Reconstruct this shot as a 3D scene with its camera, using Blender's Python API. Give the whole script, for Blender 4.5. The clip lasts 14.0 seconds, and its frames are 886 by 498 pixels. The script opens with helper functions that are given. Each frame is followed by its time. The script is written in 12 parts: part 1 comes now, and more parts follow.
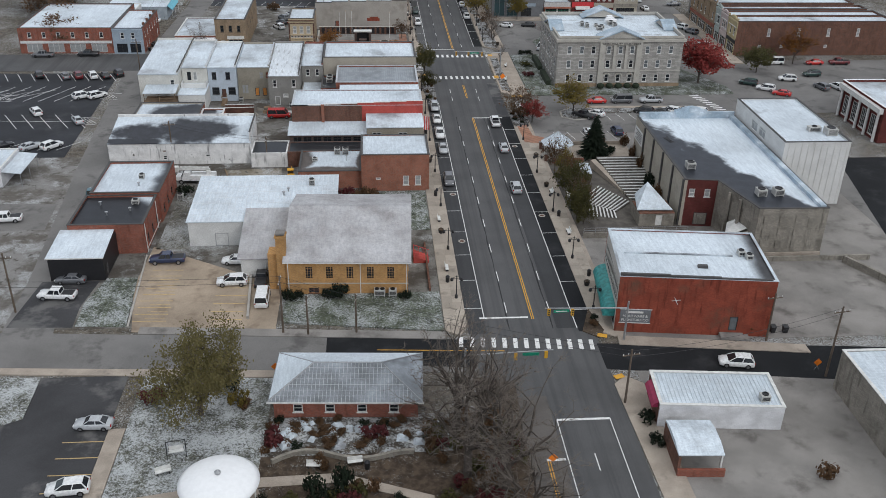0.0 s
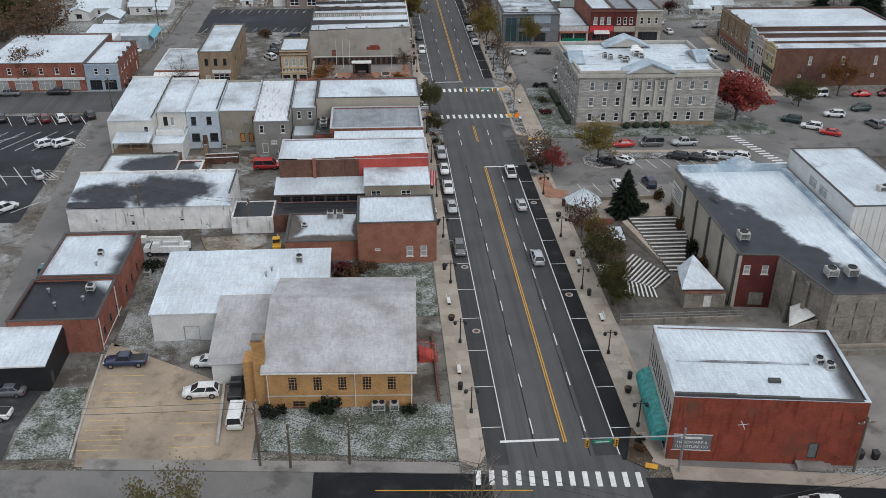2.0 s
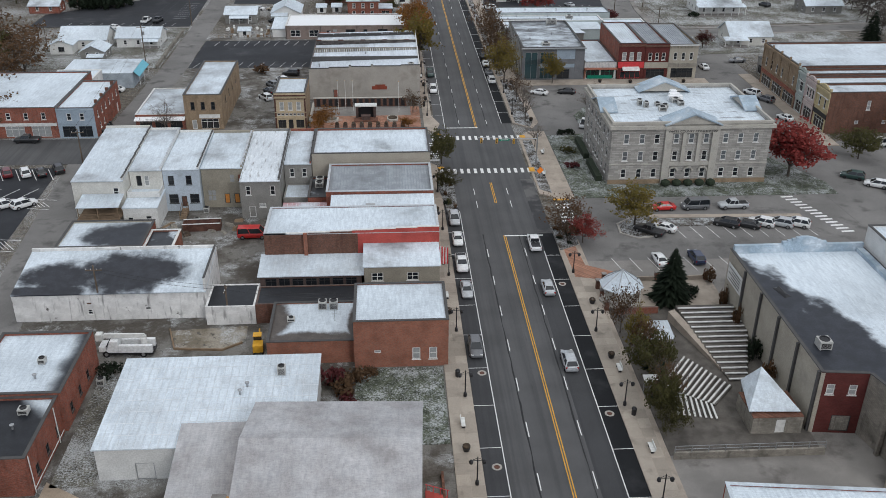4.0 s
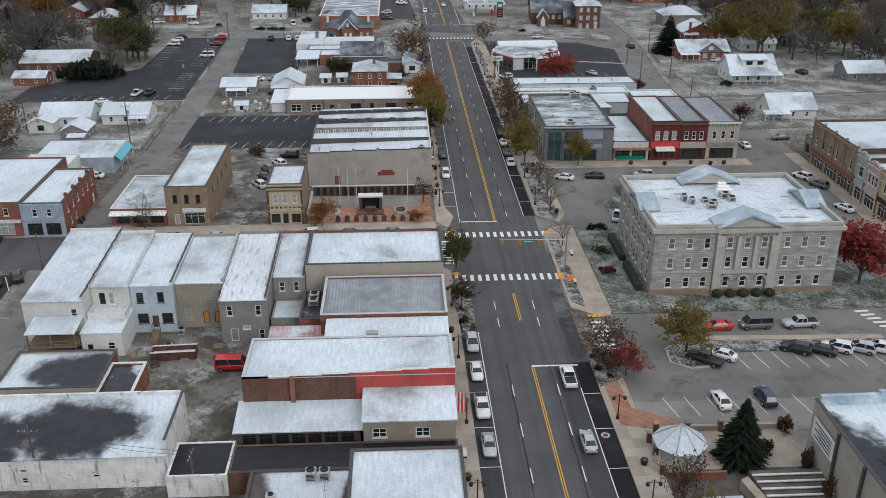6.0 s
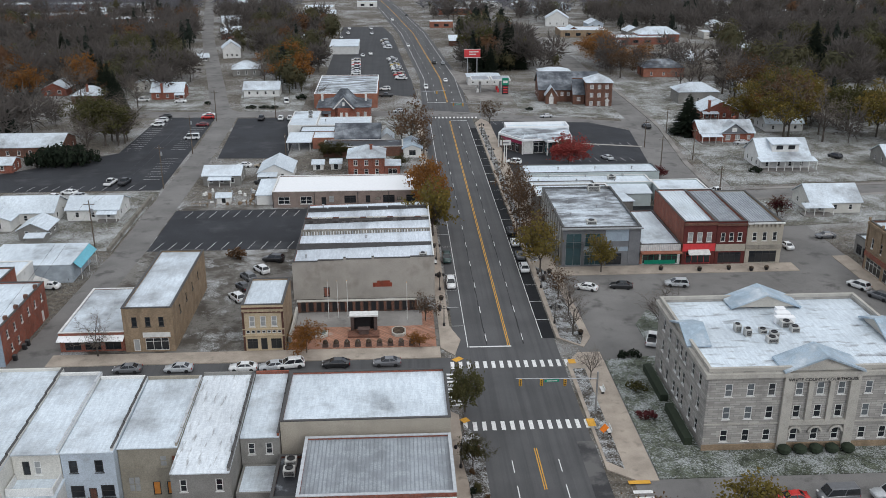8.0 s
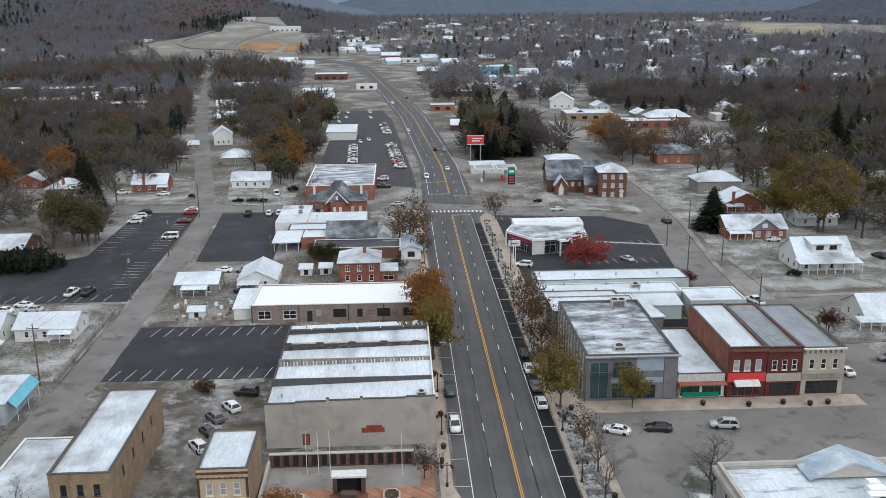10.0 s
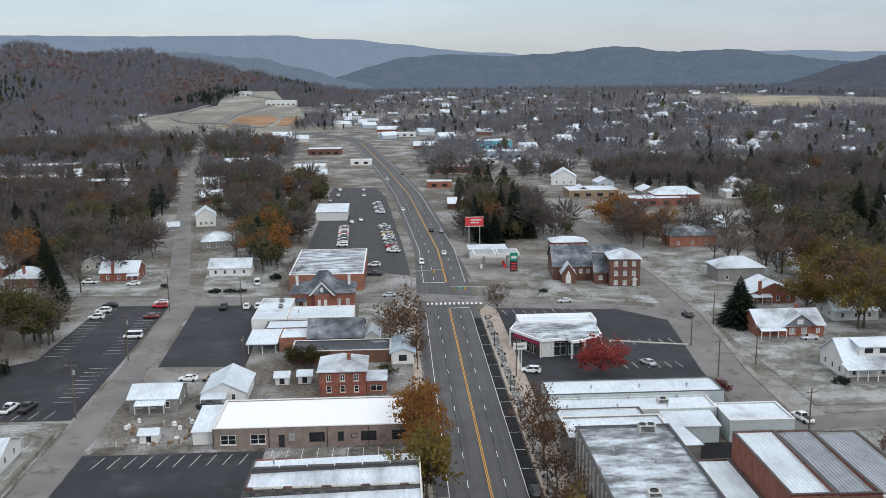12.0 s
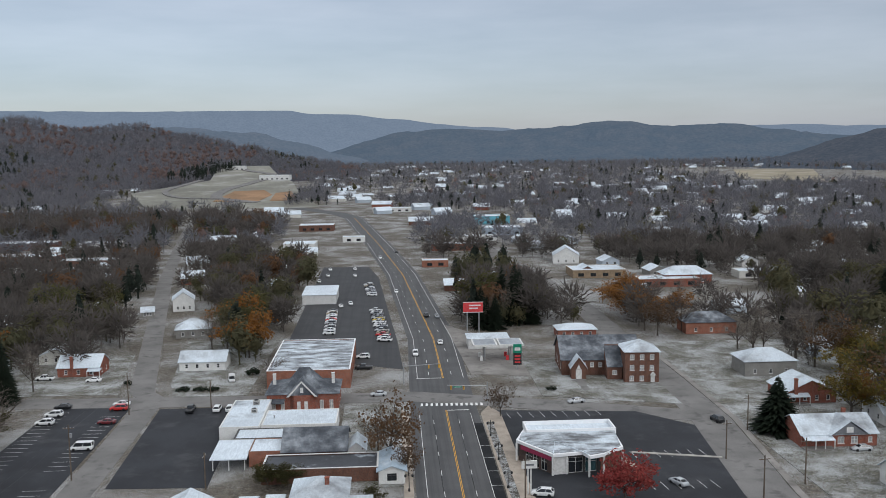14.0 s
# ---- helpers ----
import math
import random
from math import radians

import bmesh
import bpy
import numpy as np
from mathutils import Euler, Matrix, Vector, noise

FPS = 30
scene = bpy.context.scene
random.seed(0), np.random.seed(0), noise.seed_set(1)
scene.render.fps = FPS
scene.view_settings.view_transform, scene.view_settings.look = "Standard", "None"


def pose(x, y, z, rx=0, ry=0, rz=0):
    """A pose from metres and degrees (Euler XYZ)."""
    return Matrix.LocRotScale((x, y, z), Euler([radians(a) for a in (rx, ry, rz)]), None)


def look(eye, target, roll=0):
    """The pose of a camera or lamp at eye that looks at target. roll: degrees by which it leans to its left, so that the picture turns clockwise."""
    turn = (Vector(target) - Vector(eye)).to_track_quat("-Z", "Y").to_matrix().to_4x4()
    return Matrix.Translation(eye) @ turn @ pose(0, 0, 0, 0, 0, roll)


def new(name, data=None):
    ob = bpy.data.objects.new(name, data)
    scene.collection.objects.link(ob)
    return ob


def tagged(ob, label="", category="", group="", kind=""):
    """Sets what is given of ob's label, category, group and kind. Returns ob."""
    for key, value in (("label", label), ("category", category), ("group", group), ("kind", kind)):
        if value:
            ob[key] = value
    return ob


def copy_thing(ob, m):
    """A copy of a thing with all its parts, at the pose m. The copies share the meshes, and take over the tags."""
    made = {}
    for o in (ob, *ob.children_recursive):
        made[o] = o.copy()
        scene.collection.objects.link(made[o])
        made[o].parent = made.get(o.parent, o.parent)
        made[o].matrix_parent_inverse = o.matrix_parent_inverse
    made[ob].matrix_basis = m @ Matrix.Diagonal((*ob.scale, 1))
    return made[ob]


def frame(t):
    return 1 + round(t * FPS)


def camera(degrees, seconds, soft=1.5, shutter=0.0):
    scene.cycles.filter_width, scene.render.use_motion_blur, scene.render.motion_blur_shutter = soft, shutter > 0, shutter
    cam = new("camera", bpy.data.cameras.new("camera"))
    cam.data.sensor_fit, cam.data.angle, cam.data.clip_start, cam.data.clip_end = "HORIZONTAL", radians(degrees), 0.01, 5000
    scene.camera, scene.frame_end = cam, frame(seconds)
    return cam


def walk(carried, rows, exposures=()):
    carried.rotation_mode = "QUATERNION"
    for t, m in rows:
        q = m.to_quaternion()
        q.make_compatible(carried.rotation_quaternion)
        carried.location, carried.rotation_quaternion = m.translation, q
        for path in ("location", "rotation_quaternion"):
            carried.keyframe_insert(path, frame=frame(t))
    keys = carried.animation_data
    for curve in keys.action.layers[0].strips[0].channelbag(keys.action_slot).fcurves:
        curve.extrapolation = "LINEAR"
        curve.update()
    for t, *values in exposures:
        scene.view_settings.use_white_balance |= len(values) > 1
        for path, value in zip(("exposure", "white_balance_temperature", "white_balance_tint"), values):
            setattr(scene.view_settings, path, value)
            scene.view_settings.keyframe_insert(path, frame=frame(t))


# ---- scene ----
cam = camera(51.6, 14.0, 0.8)
PATH = [
    (0, (0.525, 1.524, 73.417), (0.674, 3.281, 72.474), 1.2),
    (0.5, (0.798, 8.358, 73.382), (0.944, 10.115, 72.439), 1.0),
    (1, (1.111, 15.358, 73.347), (1.251, 17.117, 72.407), 0.9),
    (1.5, (1.469, 22.141, 73.267), (1.609, 23.901, 72.327), 0.7),
    (2, (1.895, 29.055, 73.203), (2.032, 30.817, 72.267), 0.6),
    (2.2, (2.052, 31.784, 73.173), (2.188, 33.545, 72.234), 0.6),
    (4.3, (3.878, 61.114, 72.323), (3.985, 62.896, 71.421), 0.3),
    (4.5, (3.998, 63.914, 72.296), (4.104, 65.701, 71.402), 0.1),
    (5, (4.236, 70.936, 72.205), (4.337, 72.733, 71.332), 0.1),
    (5.5, (4.461, 78.029, 72.132), (4.557, 79.838, 71.285), 0.1),
    (6, (4.667, 85.069, 72.059), (4.757, 86.892, 71.242), -0.0),
    (6.5, (4.704, 92.337, 72.039), (4.79, 94.174, 71.252), -0.0),
    (7, (4.782, 99.637, 72.019), (4.866, 101.486, 71.262), -0.0),
    (7.5, (4.951, 107.026, 72.074), (5.044, 108.886, 71.345), -0.1),
    (8, (5.242, 114.362, 72.069), (5.334, 116.236, 71.376), -0.1),
    (8.2, (5.387, 117.315, 72.064), (5.478, 119.195, 71.387), -0.0),
    (10.5, (7.299, 151.794, 71.993), (7.389, 153.729, 71.493), -0.5),
    (11, (7.817, 159.292, 71.96), (7.909, 161.235, 71.498), -0.5),
    (11.5, (8.341, 166.837, 71.947), (8.436, 168.789, 71.521), -0.6),
    (12, (8.879, 174.404, 71.933), (8.976, 176.363, 71.544), -0.6),
    (12.5, (9.436, 181.995, 71.9), (9.534, 183.962, 71.549), -0.6),
    (13, (9.937, 189.586, 71.863), (10.035, 191.559, 71.551), -0.7),
    (13.5, (10.313, 197.122, 71.835), (10.416, 199.101, 71.562), -0.7),
    (14, (10.616, 204.617, 71.833), (10.724, 206.601, 71.6), -0.7),
]
walk(cam, [(t, look(eye, target, roll)) for t, eye, target, roll in PATH], [(0, 0.0), (5, -0.02), (6.5, 0.04), (8, 0.07), (10.5, 0.31), (12, 0.30), (14, 0.04)])

# ---- sky, sun ----
SUN_ELEV, SUN_ROT = radians(32), radians(150)
world = bpy.data.worlds.new("overcast_sky")
scene.world = world
world.use_nodes = True
wn, wl = world.node_tree.nodes, world.node_tree.links
wn.clear()
w_out = wn.new("ShaderNodeOutputWorld")
w_bg = wn.new("ShaderNodeBackground")
w_bg2 = wn.new("ShaderNodeBackground")
w_add = wn.new("ShaderNodeAddShader")
w_sky = wn.new("ShaderNodeTexSky")
w_sky.sky_type = "NISHITA"
w_sky.sun_disc = False
w_sky.dust_density, w_sky.ozone_density = 0.6, 2.5
w_sky.sun_elevation, w_sky.sun_rotation = SUN_ELEV, SUN_ROT
w_bg.inputs[1].default_value = 0.05
wl.new(w_sky.outputs[0], w_bg.inputs[0])
# the cloud deck: brighter overhead than at the horizon, with soft banks
w_tc = wn.new("ShaderNodeTexCoord")
w_sep = wn.new("ShaderNodeSeparateXYZ")
wl.new(w_tc.outputs["Generated"], w_sep.inputs[0])
w_map = wn.new("ShaderNodeMapping")
w_map.inputs["Scale"].default_value = (1.5, 1.5, 9.0)
wl.new(w_tc.outputs["Generated"], w_map.inputs[0])
w_noise = wn.new("ShaderNodeTexNoise")
w_noise.inputs["Scale"].default_value = 2.4
w_noise.inputs["Detail"].default_value = 5
w_noise.inputs["Roughness"].default_value = 0.55
wl.new(w_map.outputs[0], w_noise.inputs[0])
w_ramp = wn.new("ShaderNodeValToRGB")
w_ramp.color_ramp.elements[0].position = 0.0
w_ramp.color_ramp.elements[0].color = (0.146, 0.172, 0.262, 1)
w_ramp.color_ramp.elements[1].position = 1.0
w_ramp.color_ramp.elements[1].color = (1.10, 1.115, 1.085, 1)
for w_at, w_col in ((0.05, (0.192, 0.202, 0.272, 1)), (0.14, (0.288, 0.280, 0.308, 1))):
    w_ramp.color_ramp.elements.new(w_at).color = w_col
wl.new(w_sep.outputs[2], w_ramp.inputs[0])
w_cr = wn.new("ShaderNodeValToRGB")
w_cr.color_ramp.elements[0].position, w_cr.color_ramp.elements[0].color = 0.34, (0.80, 0.81, 0.83, 1)
w_cr.color_ramp.elements[1].position, w_cr.color_ramp.elements[1].color = 0.66, (1.10, 1.095, 1.09, 1)
wl.new(w_noise.outputs[0], w_cr.inputs[0])
w_mul = wn.new("ShaderNodeMix")
w_mul.data_type, w_mul.blend_type = "RGBA", "MULTIPLY"
w_mul.inputs[0].default_value = 1.0
wl.new(w_ramp.outputs[0], w_mul.inputs[6])
wl.new(w_cr.outputs[0], w_mul.inputs[7])
wl.new(w_mul.outputs[2], w_bg2.inputs[0])
w_bg2.inputs[1].default_value = 1.02
wl.new(w_bg.outputs[0], w_add.inputs[0])
wl.new(w_bg2.outputs[0], w_add.inputs[1])
wl.new(w_add.outputs[0], w_out.inputs[0])

sun = new("sun", bpy.data.lights.new("sun", "SUN"))
sun.data.energy, sun.data.angle, sun.data.color = 0.85, radians(25), (0.98, 0.975, 0.965)
sun.matrix_world = look((0, 0, 0), (-math.sin(SUN_ROT) * math.cos(SUN_ELEV), -math.cos(SUN_ROT) * math.cos(SUN_ELEV), -math.sin(SUN_ELEV)))

# ---- materials ----
SNOW = (0.628, 0.690, 0.735)


def shade(c, k):
    return (min(1, c[0] * k), min(1, c[1] * k), min(1, c[2] * k), 1)


class Nodes:
    """A small helper round one material's node tree."""

    def __init__(self, name):
        self.m = bpy.data.materials.new(name)
        self.m.use_nodes = True
        self.t = self.m.node_tree
        self.b = self.t.nodes["Principled BSDF"]
        self.pos = self.t.nodes.new("ShaderNodeNewGeometry").outputs["Position"]

    def put(self, kind, **inputs):
        n = self.t.nodes.new(kind)
        for k, v in inputs.items():
            self.set(n, k, v)
        return n

    def set(self, n, k, v):
        k = {"i0": 0, "i1": 1, "i2": 2}.get(k, k.replace("_", " "))
        if isinstance(v, bpy.types.NodeSocket):
            self.t.links.new(v, n.inputs[k])
        else:
            n.inputs[k].default_value = v

    def noise(self, scale, detail=4.0, rough=0.55, vector=None):
        n = self.put("ShaderNodeTexNoise", Vector=vector or self.pos, Scale=scale, Detail=detail, Roughness=rough)
        return n.outputs[0]

    def stretch(self, sx, sy, sz, vector=None):
        return self.put("ShaderNodeMapping", Vector=vector or self.pos, Scale=(sx, sy, sz)).outputs[0]

    def step(self, value, lo, hi):
        n = self.put("ShaderNodeMapRange", Value=value)
        n.interpolation_type = "SMOOTHSTEP"
        n.inputs["From Min"].default_value, n.inputs["From Max"].default_value = lo, hi
        return n.outputs[0]

    def math(self, op, a, b):
        n = self.t.nodes.new("ShaderNodeMath")
        n.operation = op
        self.set(n, "i0", a)
        self.set(n, "i1", b)
        return n.outputs[0]

    def mix(self, f, a, b, mode="MIX"):
        n = self.t.nodes.new("ShaderNodeMix")
        n.data_type, n.blend_type = "RGBA", mode
        for i, v in ((0, f), (6, a), (7, b)):
            if isinstance(v, bpy.types.NodeSocket):
                self.t.links.new(v, n.inputs[i])
            else:
                n.inputs[i].default_value = v if i == 0 else (*v[:3], 1)
        return n.outputs[2]

    def finish(self, colour, rough=0.8, metal=0.0, bump=None, height=0.02, spec=0.2):
        self.set(self.b, "Base Color", colour if isinstance(colour, bpy.types.NodeSocket) else (*colour[:3], 1))
        self.set(self.b, "Roughness", rough)
        self.set(self.b, "Metallic", metal)
        self.set(self.b, "Specular IOR Level", spec)
        if bump is not None:
            n = self.put("ShaderNodeBump", Height=bump, Distance=height, Strength=0.6)
            self.t.links.new(n.outputs[0], self.b.inputs["Normal"])
        return self.m


def surface(name, col, rough=0.85, var=0.22, s1=0.35, s2=7.0, stain=None, metal=0.0, height=0.02, spec=0.2, grain=0.5):
    """Two scales of tone, an optional stain (colour, noise scale, low, high)."""
    k = Nodes(name)
    big, fine = k.noise(s1), k.noise(s2, 3)
    c = k.mix(k.step(big, 0.3, 0.7), shade(col, 1 - var), shade(col, 1 + var))
    c = k.mix(grain, c, k.mix(k.step(fine, 0.25, 0.75), (0.72, 0.72, 0.72), (1.25, 1.25, 1.25)), "MULTIPLY")
    if stain:
        f = k.step(k.noise(stain[1], 6, 0.62), stain[2], stain[3])
        c = k.mix(f, c, stain[0])
    return k.finish(c, rough, metal, fine, height, spec)


def masonry(name, col, mortar, bw, bh, rough=0.9, var=0.3, stain=None, streak=0.0, cut=0.52):
    """Courses of brick or stone along walls that run with x or y, with weather stains."""
    k = Nodes(name)
    sep = k.put("ShaderNodeSeparateXYZ", Vector=k.pos)
    u = k.math("ADD", sep.outputs[0], sep.outputs[1])
    com = k.put("ShaderNodeCombineXYZ", X=u, Y=sep.outputs[2])
    br = k.put("ShaderNodeTexBrick", Vector=com.outputs[0], Color1=shade(col, 1 - var), Color2=shade(col, 1 + var), Mortar=(*mortar, 1), Scale=1.0)
    br.inputs["Mortar Size"].default_value = bh * 0.09
    br.inputs["Brick Width"].default_value, br.inputs["Row Height"].default_value = bw, bh
    c = k.mix(0.6, br.outputs[0], k.mix(k.step(k.noise(0.5, 5), 0.3, 0.7), (0.7, 0.7, 0.7), (1.2, 1.2, 1.2)), "MULTIPLY")
    if stain:
        c = k.mix(k.step(k.noise(stain[1], 6, 0.65), stain[2], stain[3]), c, stain[0])
    if streak:
        s = k.noise(1.0, 5, 0.6, k.stretch(1.6, 1.6, 0.22))
        c = k.mix(k.math("MULTIPLY", k.step(s, cut, cut + (0.07 if cut > 0.55 else 0.16)), streak), c, shade(col, 0.35))
    return k.finish(c, rough, 0, br.outputs[1], 0.01)


def snowy(name, base, snow, rough=0.55, scale=0.16, soft=0.07, tint=SNOW, streaks=None, metal=0.0, drift=None, detail=9, lobes=()):
    """A roof or ground under thin snow: snow is the part that it covers; drift (a, b, c, wander): it lies where a x + b y > c; lobes (x, y, rx, ry): thawed spots."""
    k = Nodes(name)
    vec = k.stretch(*streaks) if streaks else None
    cut = 0.72 - 0.44 * snow
    big = k.noise(scale, detail, 0.62 if detail > 4 else 0.5, vec)
    f = k.step(big, cut - soft, cut + soft)
    if drift:
        sep = k.put("ShaderNodeSeparateXYZ", Vector=k.pos)
        line = k.math("ADD", k.math("MULTIPLY", sep.outputs[0], drift[0]), k.math("MULTIPLY", sep.outputs[1], drift[1]))
        line = k.math("ADD", line, k.math("MULTIPLY", k.math("SUBTRACT", k.noise(0.13, 6, 0.55), 0.5), drift[3]))
        f = k.step(line, drift[2] - 1.1, drift[2] + 1.1)
    if lobes:
        sep = k.put("ShaderNodeSeparateXYZ", Vector=k.pos)
        near = 9.0
        for cx, cy, rx, ry in lobes:
            dx = k.math("MULTIPLY", k.math("SUBTRACT", sep.outputs[0], cx), 1 / rx)
            dy = k.math("MULTIPLY", k.math("SUBTRACT", sep.outputs[1], cy), 1 / ry)
            near = k.math("MINIMUM", k.math("ADD", k.math("MULTIPLY", dx, dx), k.math("MULTIPLY", dy, dy)), near)
        near = k.math("ADD", near, k.math("MULTIPLY", k.math("SUBTRACT", k.noise(0.22, 8, 0.66), 0.5), 2.6))
        f = k.math("MULTIPLY", k.step(near, 0.55, 1.45), k.step(big, 0.24, 0.36))
    fine = k.noise(5.5, 5, 0.7)
    under = k.mix(k.step(fine, 0.3, 0.7), shade(base, 0.75), shade(base, 1.25))
    wet = k.mix(k.step(k.noise(0.6, 4), 0.35, 0.65), under, shade(base, 0.7))
    top = k.mix(k.step(k.noise(0.09, 4, 0.5), 0.3, 0.7), shade(tint, 0.84), shade(tint, 1.08))
    top = k.mix(0.65, top, k.mix(k.step(k.noise(2.6, 6, 0.75, k.stretch(1.0, 0.16, 1.0)), 0.3, 0.7), (0.72, 0.745, 0.78), (1.16, 1.16, 1.16)), "MULTIPLY")
    top = k.mix(0.6, top, k.mix(k.step(k.noise(4.5, 4, 0.7, k.stretch(0.35, 1.6, 1.0)), 0.32, 0.68), (0.80, 0.81, 0.83), (1.14, 1.14, 1.14)), "MULTIPLY")
    c = k.mix(k.math("MULTIPLY", f, k.step(fine, 0.10, 0.46)), wet, top)
    return k.finish(c, rough, metal, fine, 0.015, 0.22)


def frosted(name, grass, cover, scale=0.25):
    """Grass with thin snow lying in its blades."""
    k = Nodes(name)
    g = k.mix(k.step(k.noise(0.9, 5, 0.65), 0.35, 0.65), shade(grass, 0.6), shade(grass, 1.35))
    area = k.step(k.noise(scale, 5, 0.6), 0.30, 0.70)
    fine = k.noise(4.2, 7, 0.78)
    cut = k.math("SUBTRACT", 0.80 - 0.34 * cover, k.math("MULTIPLY", area, 0.16))
    f = k.math("MULTIPLY", k.step(k.math("SUBTRACT", fine, cut), -0.09, 0.11), 0.45 + 0.45 * cover)
    c = k.mix(f, g, (0.56, 0.585, 0.60))
    return k.finish(c, 0.95, 0, fine, 0.06)


def plain(name, col, rough=0.5, metal=0.0, spec=0.4, var=0.12):
    k = Nodes(name)
    c = k.mix(k.step(k.noise(1.7, 4), 0.3, 0.7), shade(col, 1 - var), shade(col, 1 + var))
    return k.finish(c, rough, metal, None, 0, spec)


def street(name, col, dark):
    """Asphalt with faint wheel tracks and a few tar stains along the street."""
    k = Nodes(name)
    c = k.mix(k.step(k.noise(0.12, 5), 0.3, 0.7), shade(col, 0.88), shade(col, 1.12))
    lane = k.noise(1.0, 5, 0.6, k.stretch(0.75, 0.010, 1.0))
    c = k.mix(k.math("MULTIPLY", k.step(lane, 0.42, 0.66), 0.42), c, dark)
    tar = k.noise(1.0, 7, 0.7, k.stretch(1.6, 0.10, 1.0))
    c = k.mix(k.math("MULTIPLY", k.step(tar, 0.62, 0.72), 0.5), c, shade(dark, 0.75))
    fine = k.noise(8.0, 5, 0.7)
    c = k.mix(0.5, c, k.mix(k.step(fine, 0.3, 0.7), (0.8, 0.8, 0.8), (1.2, 1.2, 1.2)), "MULTIPLY")
    return k.finish(c, 0.75, 0, fine, 0.01, 0.2)


ASPH = street("worn_asphalt", (0.092, 0.092, 0.094), (0.042, 0.043, 0.045))
ASPH_SEAL = street("sealed_asphalt", (0.054, 0.055, 0.058), (0.032, 0.033, 0.036))
ASPH_NEW = surface("fresh_asphalt", (0.019, 0.020, 0.022), 0.8, 0.16, 0.1, 9, ((0.042, 0.043, 0.046), 0.2, 0.5, 0.8), spec=0.1)
LOT_WET = surface("drying_lot_asphalt", (0.050, 0.050, 0.053), 0.7, 0.2, 0.1, 9, ((0.125, 0.122, 0.120), 0.11, 0.50, 0.62))
ASPH_BROWN = surface("brownish_worn_asphalt", (0.115, 0.105, 0.098), 0.88, 0.16, 0.14, 8, ((0.075, 0.07, 0.066), 0.25, 0.52, 0.66))
ASPH_LOT = surface("lot_asphalt", (0.030, 0.032, 0.037), 0.75, 0.2, 0.08, 9, ((0.062, 0.063, 0.068), 0.12, 0.50, 0.75))
ASPH_OLD = surface("pale_asphalt", (0.178, 0.172, 0.166), 0.88, 0.16, 0.10, 8, ((0.105, 0.101, 0.098), 0.22, 0.52, 0.70))
PATCH = surface("seal_patch", (0.026, 0.026, 0.028), 0.65, 0.3, 0.8, 9)
CONC = surface("pavement_concrete", (0.36, 0.31, 0.26), 0.9, 0.15, 0.3, 8, ((0.20, 0.175, 0.15), 0.5, 0.55, 0.75))
CONC_GREY = surface("grey_concrete", (0.235, 0.222, 0.208), 0.9, 0.2, 0.12, 8, ((0.125, 0.115, 0.107), 0.22, 0.50, 0.72))
def paving(name, col):
    """Concrete slabs whose tone differs from one to the next."""
    k = Nodes(name)
    own = k.t.nodes.new("ShaderNodeObjectInfo").outputs["Random"]
    c = k.mix(own, shade(col, 0.82), shade(col, 1.12))
    c = k.mix(k.step(k.noise(0.5, 6, 0.65), 0.52, 0.75), c, shade(col, 0.6))
    fine = k.noise(8, 4, 0.7)
    c = k.mix(0.5, c, k.mix(k.step(fine, 0.3, 0.7), (0.75, 0.75, 0.75), (1.22, 1.22, 1.22)), "MULTIPLY")
    return k.finish(c, 0.9, 0, fine, 0.01)


SLAB = paving("paving_slab_concrete", (0.37, 0.325, 0.275))
KERB = surface("kerb_concrete", (0.38, 0.36, 0.33), 0.9, 0.15, 0.6, 8)
def yard(name, pale=(0.185, 0.176, 0.162), dirt=(0.085, 0.075, 0.064)):
    """Old concrete, gravel and weeds with some snow."""
    k = Nodes(name)
    c = k.mix(k.step(k.noise(0.13, 6, 0.65), 0.42, 0.58), pale, dirt)
    c = k.mix(k.step(k.noise(0.6, 7, 0.7), 0.55, 0.62), c, (0.10, 0.093, 0.082))
    crack = k.put("ShaderNodeTexVoronoi", Vector=k.pos, Scale=0.22)
    crack.feature = "DISTANCE_TO_EDGE"
    c = k.mix(k.math("MULTIPLY", k.step(crack.outputs[0], 0.012, 0.0), k.step(k.noise(0.4, 3), 0.5, 0.7)), c, (0.06, 0.055, 0.048))
    fine = k.noise(6.0, 6, 0.75)
    c = k.mix(0.7, c, k.mix(k.step(fine, 0.3, 0.7), (0.6, 0.6, 0.6), (1.3, 1.3, 1.3)), "MULTIPLY")
    f = k.math("MULTIPLY", k.step(k.noise(0.16, 8, 0.7), 0.50, 0.64), k.step(fine, 0.38, 0.58))
    c = k.mix(f, c, (0.44, 0.455, 0.46))
    return k.finish(c, 0.95, 0, fine, 0.04)


LOT_DIRT = yard("gravel_yard")
LOT_ALLEY = yard("cracked_alley_yard", (0.235, 0.228, 0.22), (0.13, 0.118, 0.105))
RUBBLE = yard("pale_rubble", (0.30, 0.27, 0.225), (0.17, 0.145, 0.11))
LOT_TAN = surface("tan_lot_concrete", (0.34, 0.275, 0.21), 0.9, 0.18, 0.14, 8, ((0.20, 0.155, 0.118), 0.25, 0.48, 0.70))
GROUND = frosted("winter_ground", (0.105, 0.090, 0.072), 0.50, 0.045)
LAWN = frosted("frosted_lawn", (0.072, 0.082, 0.058), 0.54)
LAWN_WHITE = frosted("snowy_lawn", (0.085, 0.086, 0.068), 0.68)
YARD = frosted("patchy_snowy_yard", (0.105, 0.098, 0.078), 0.58, 0.12)
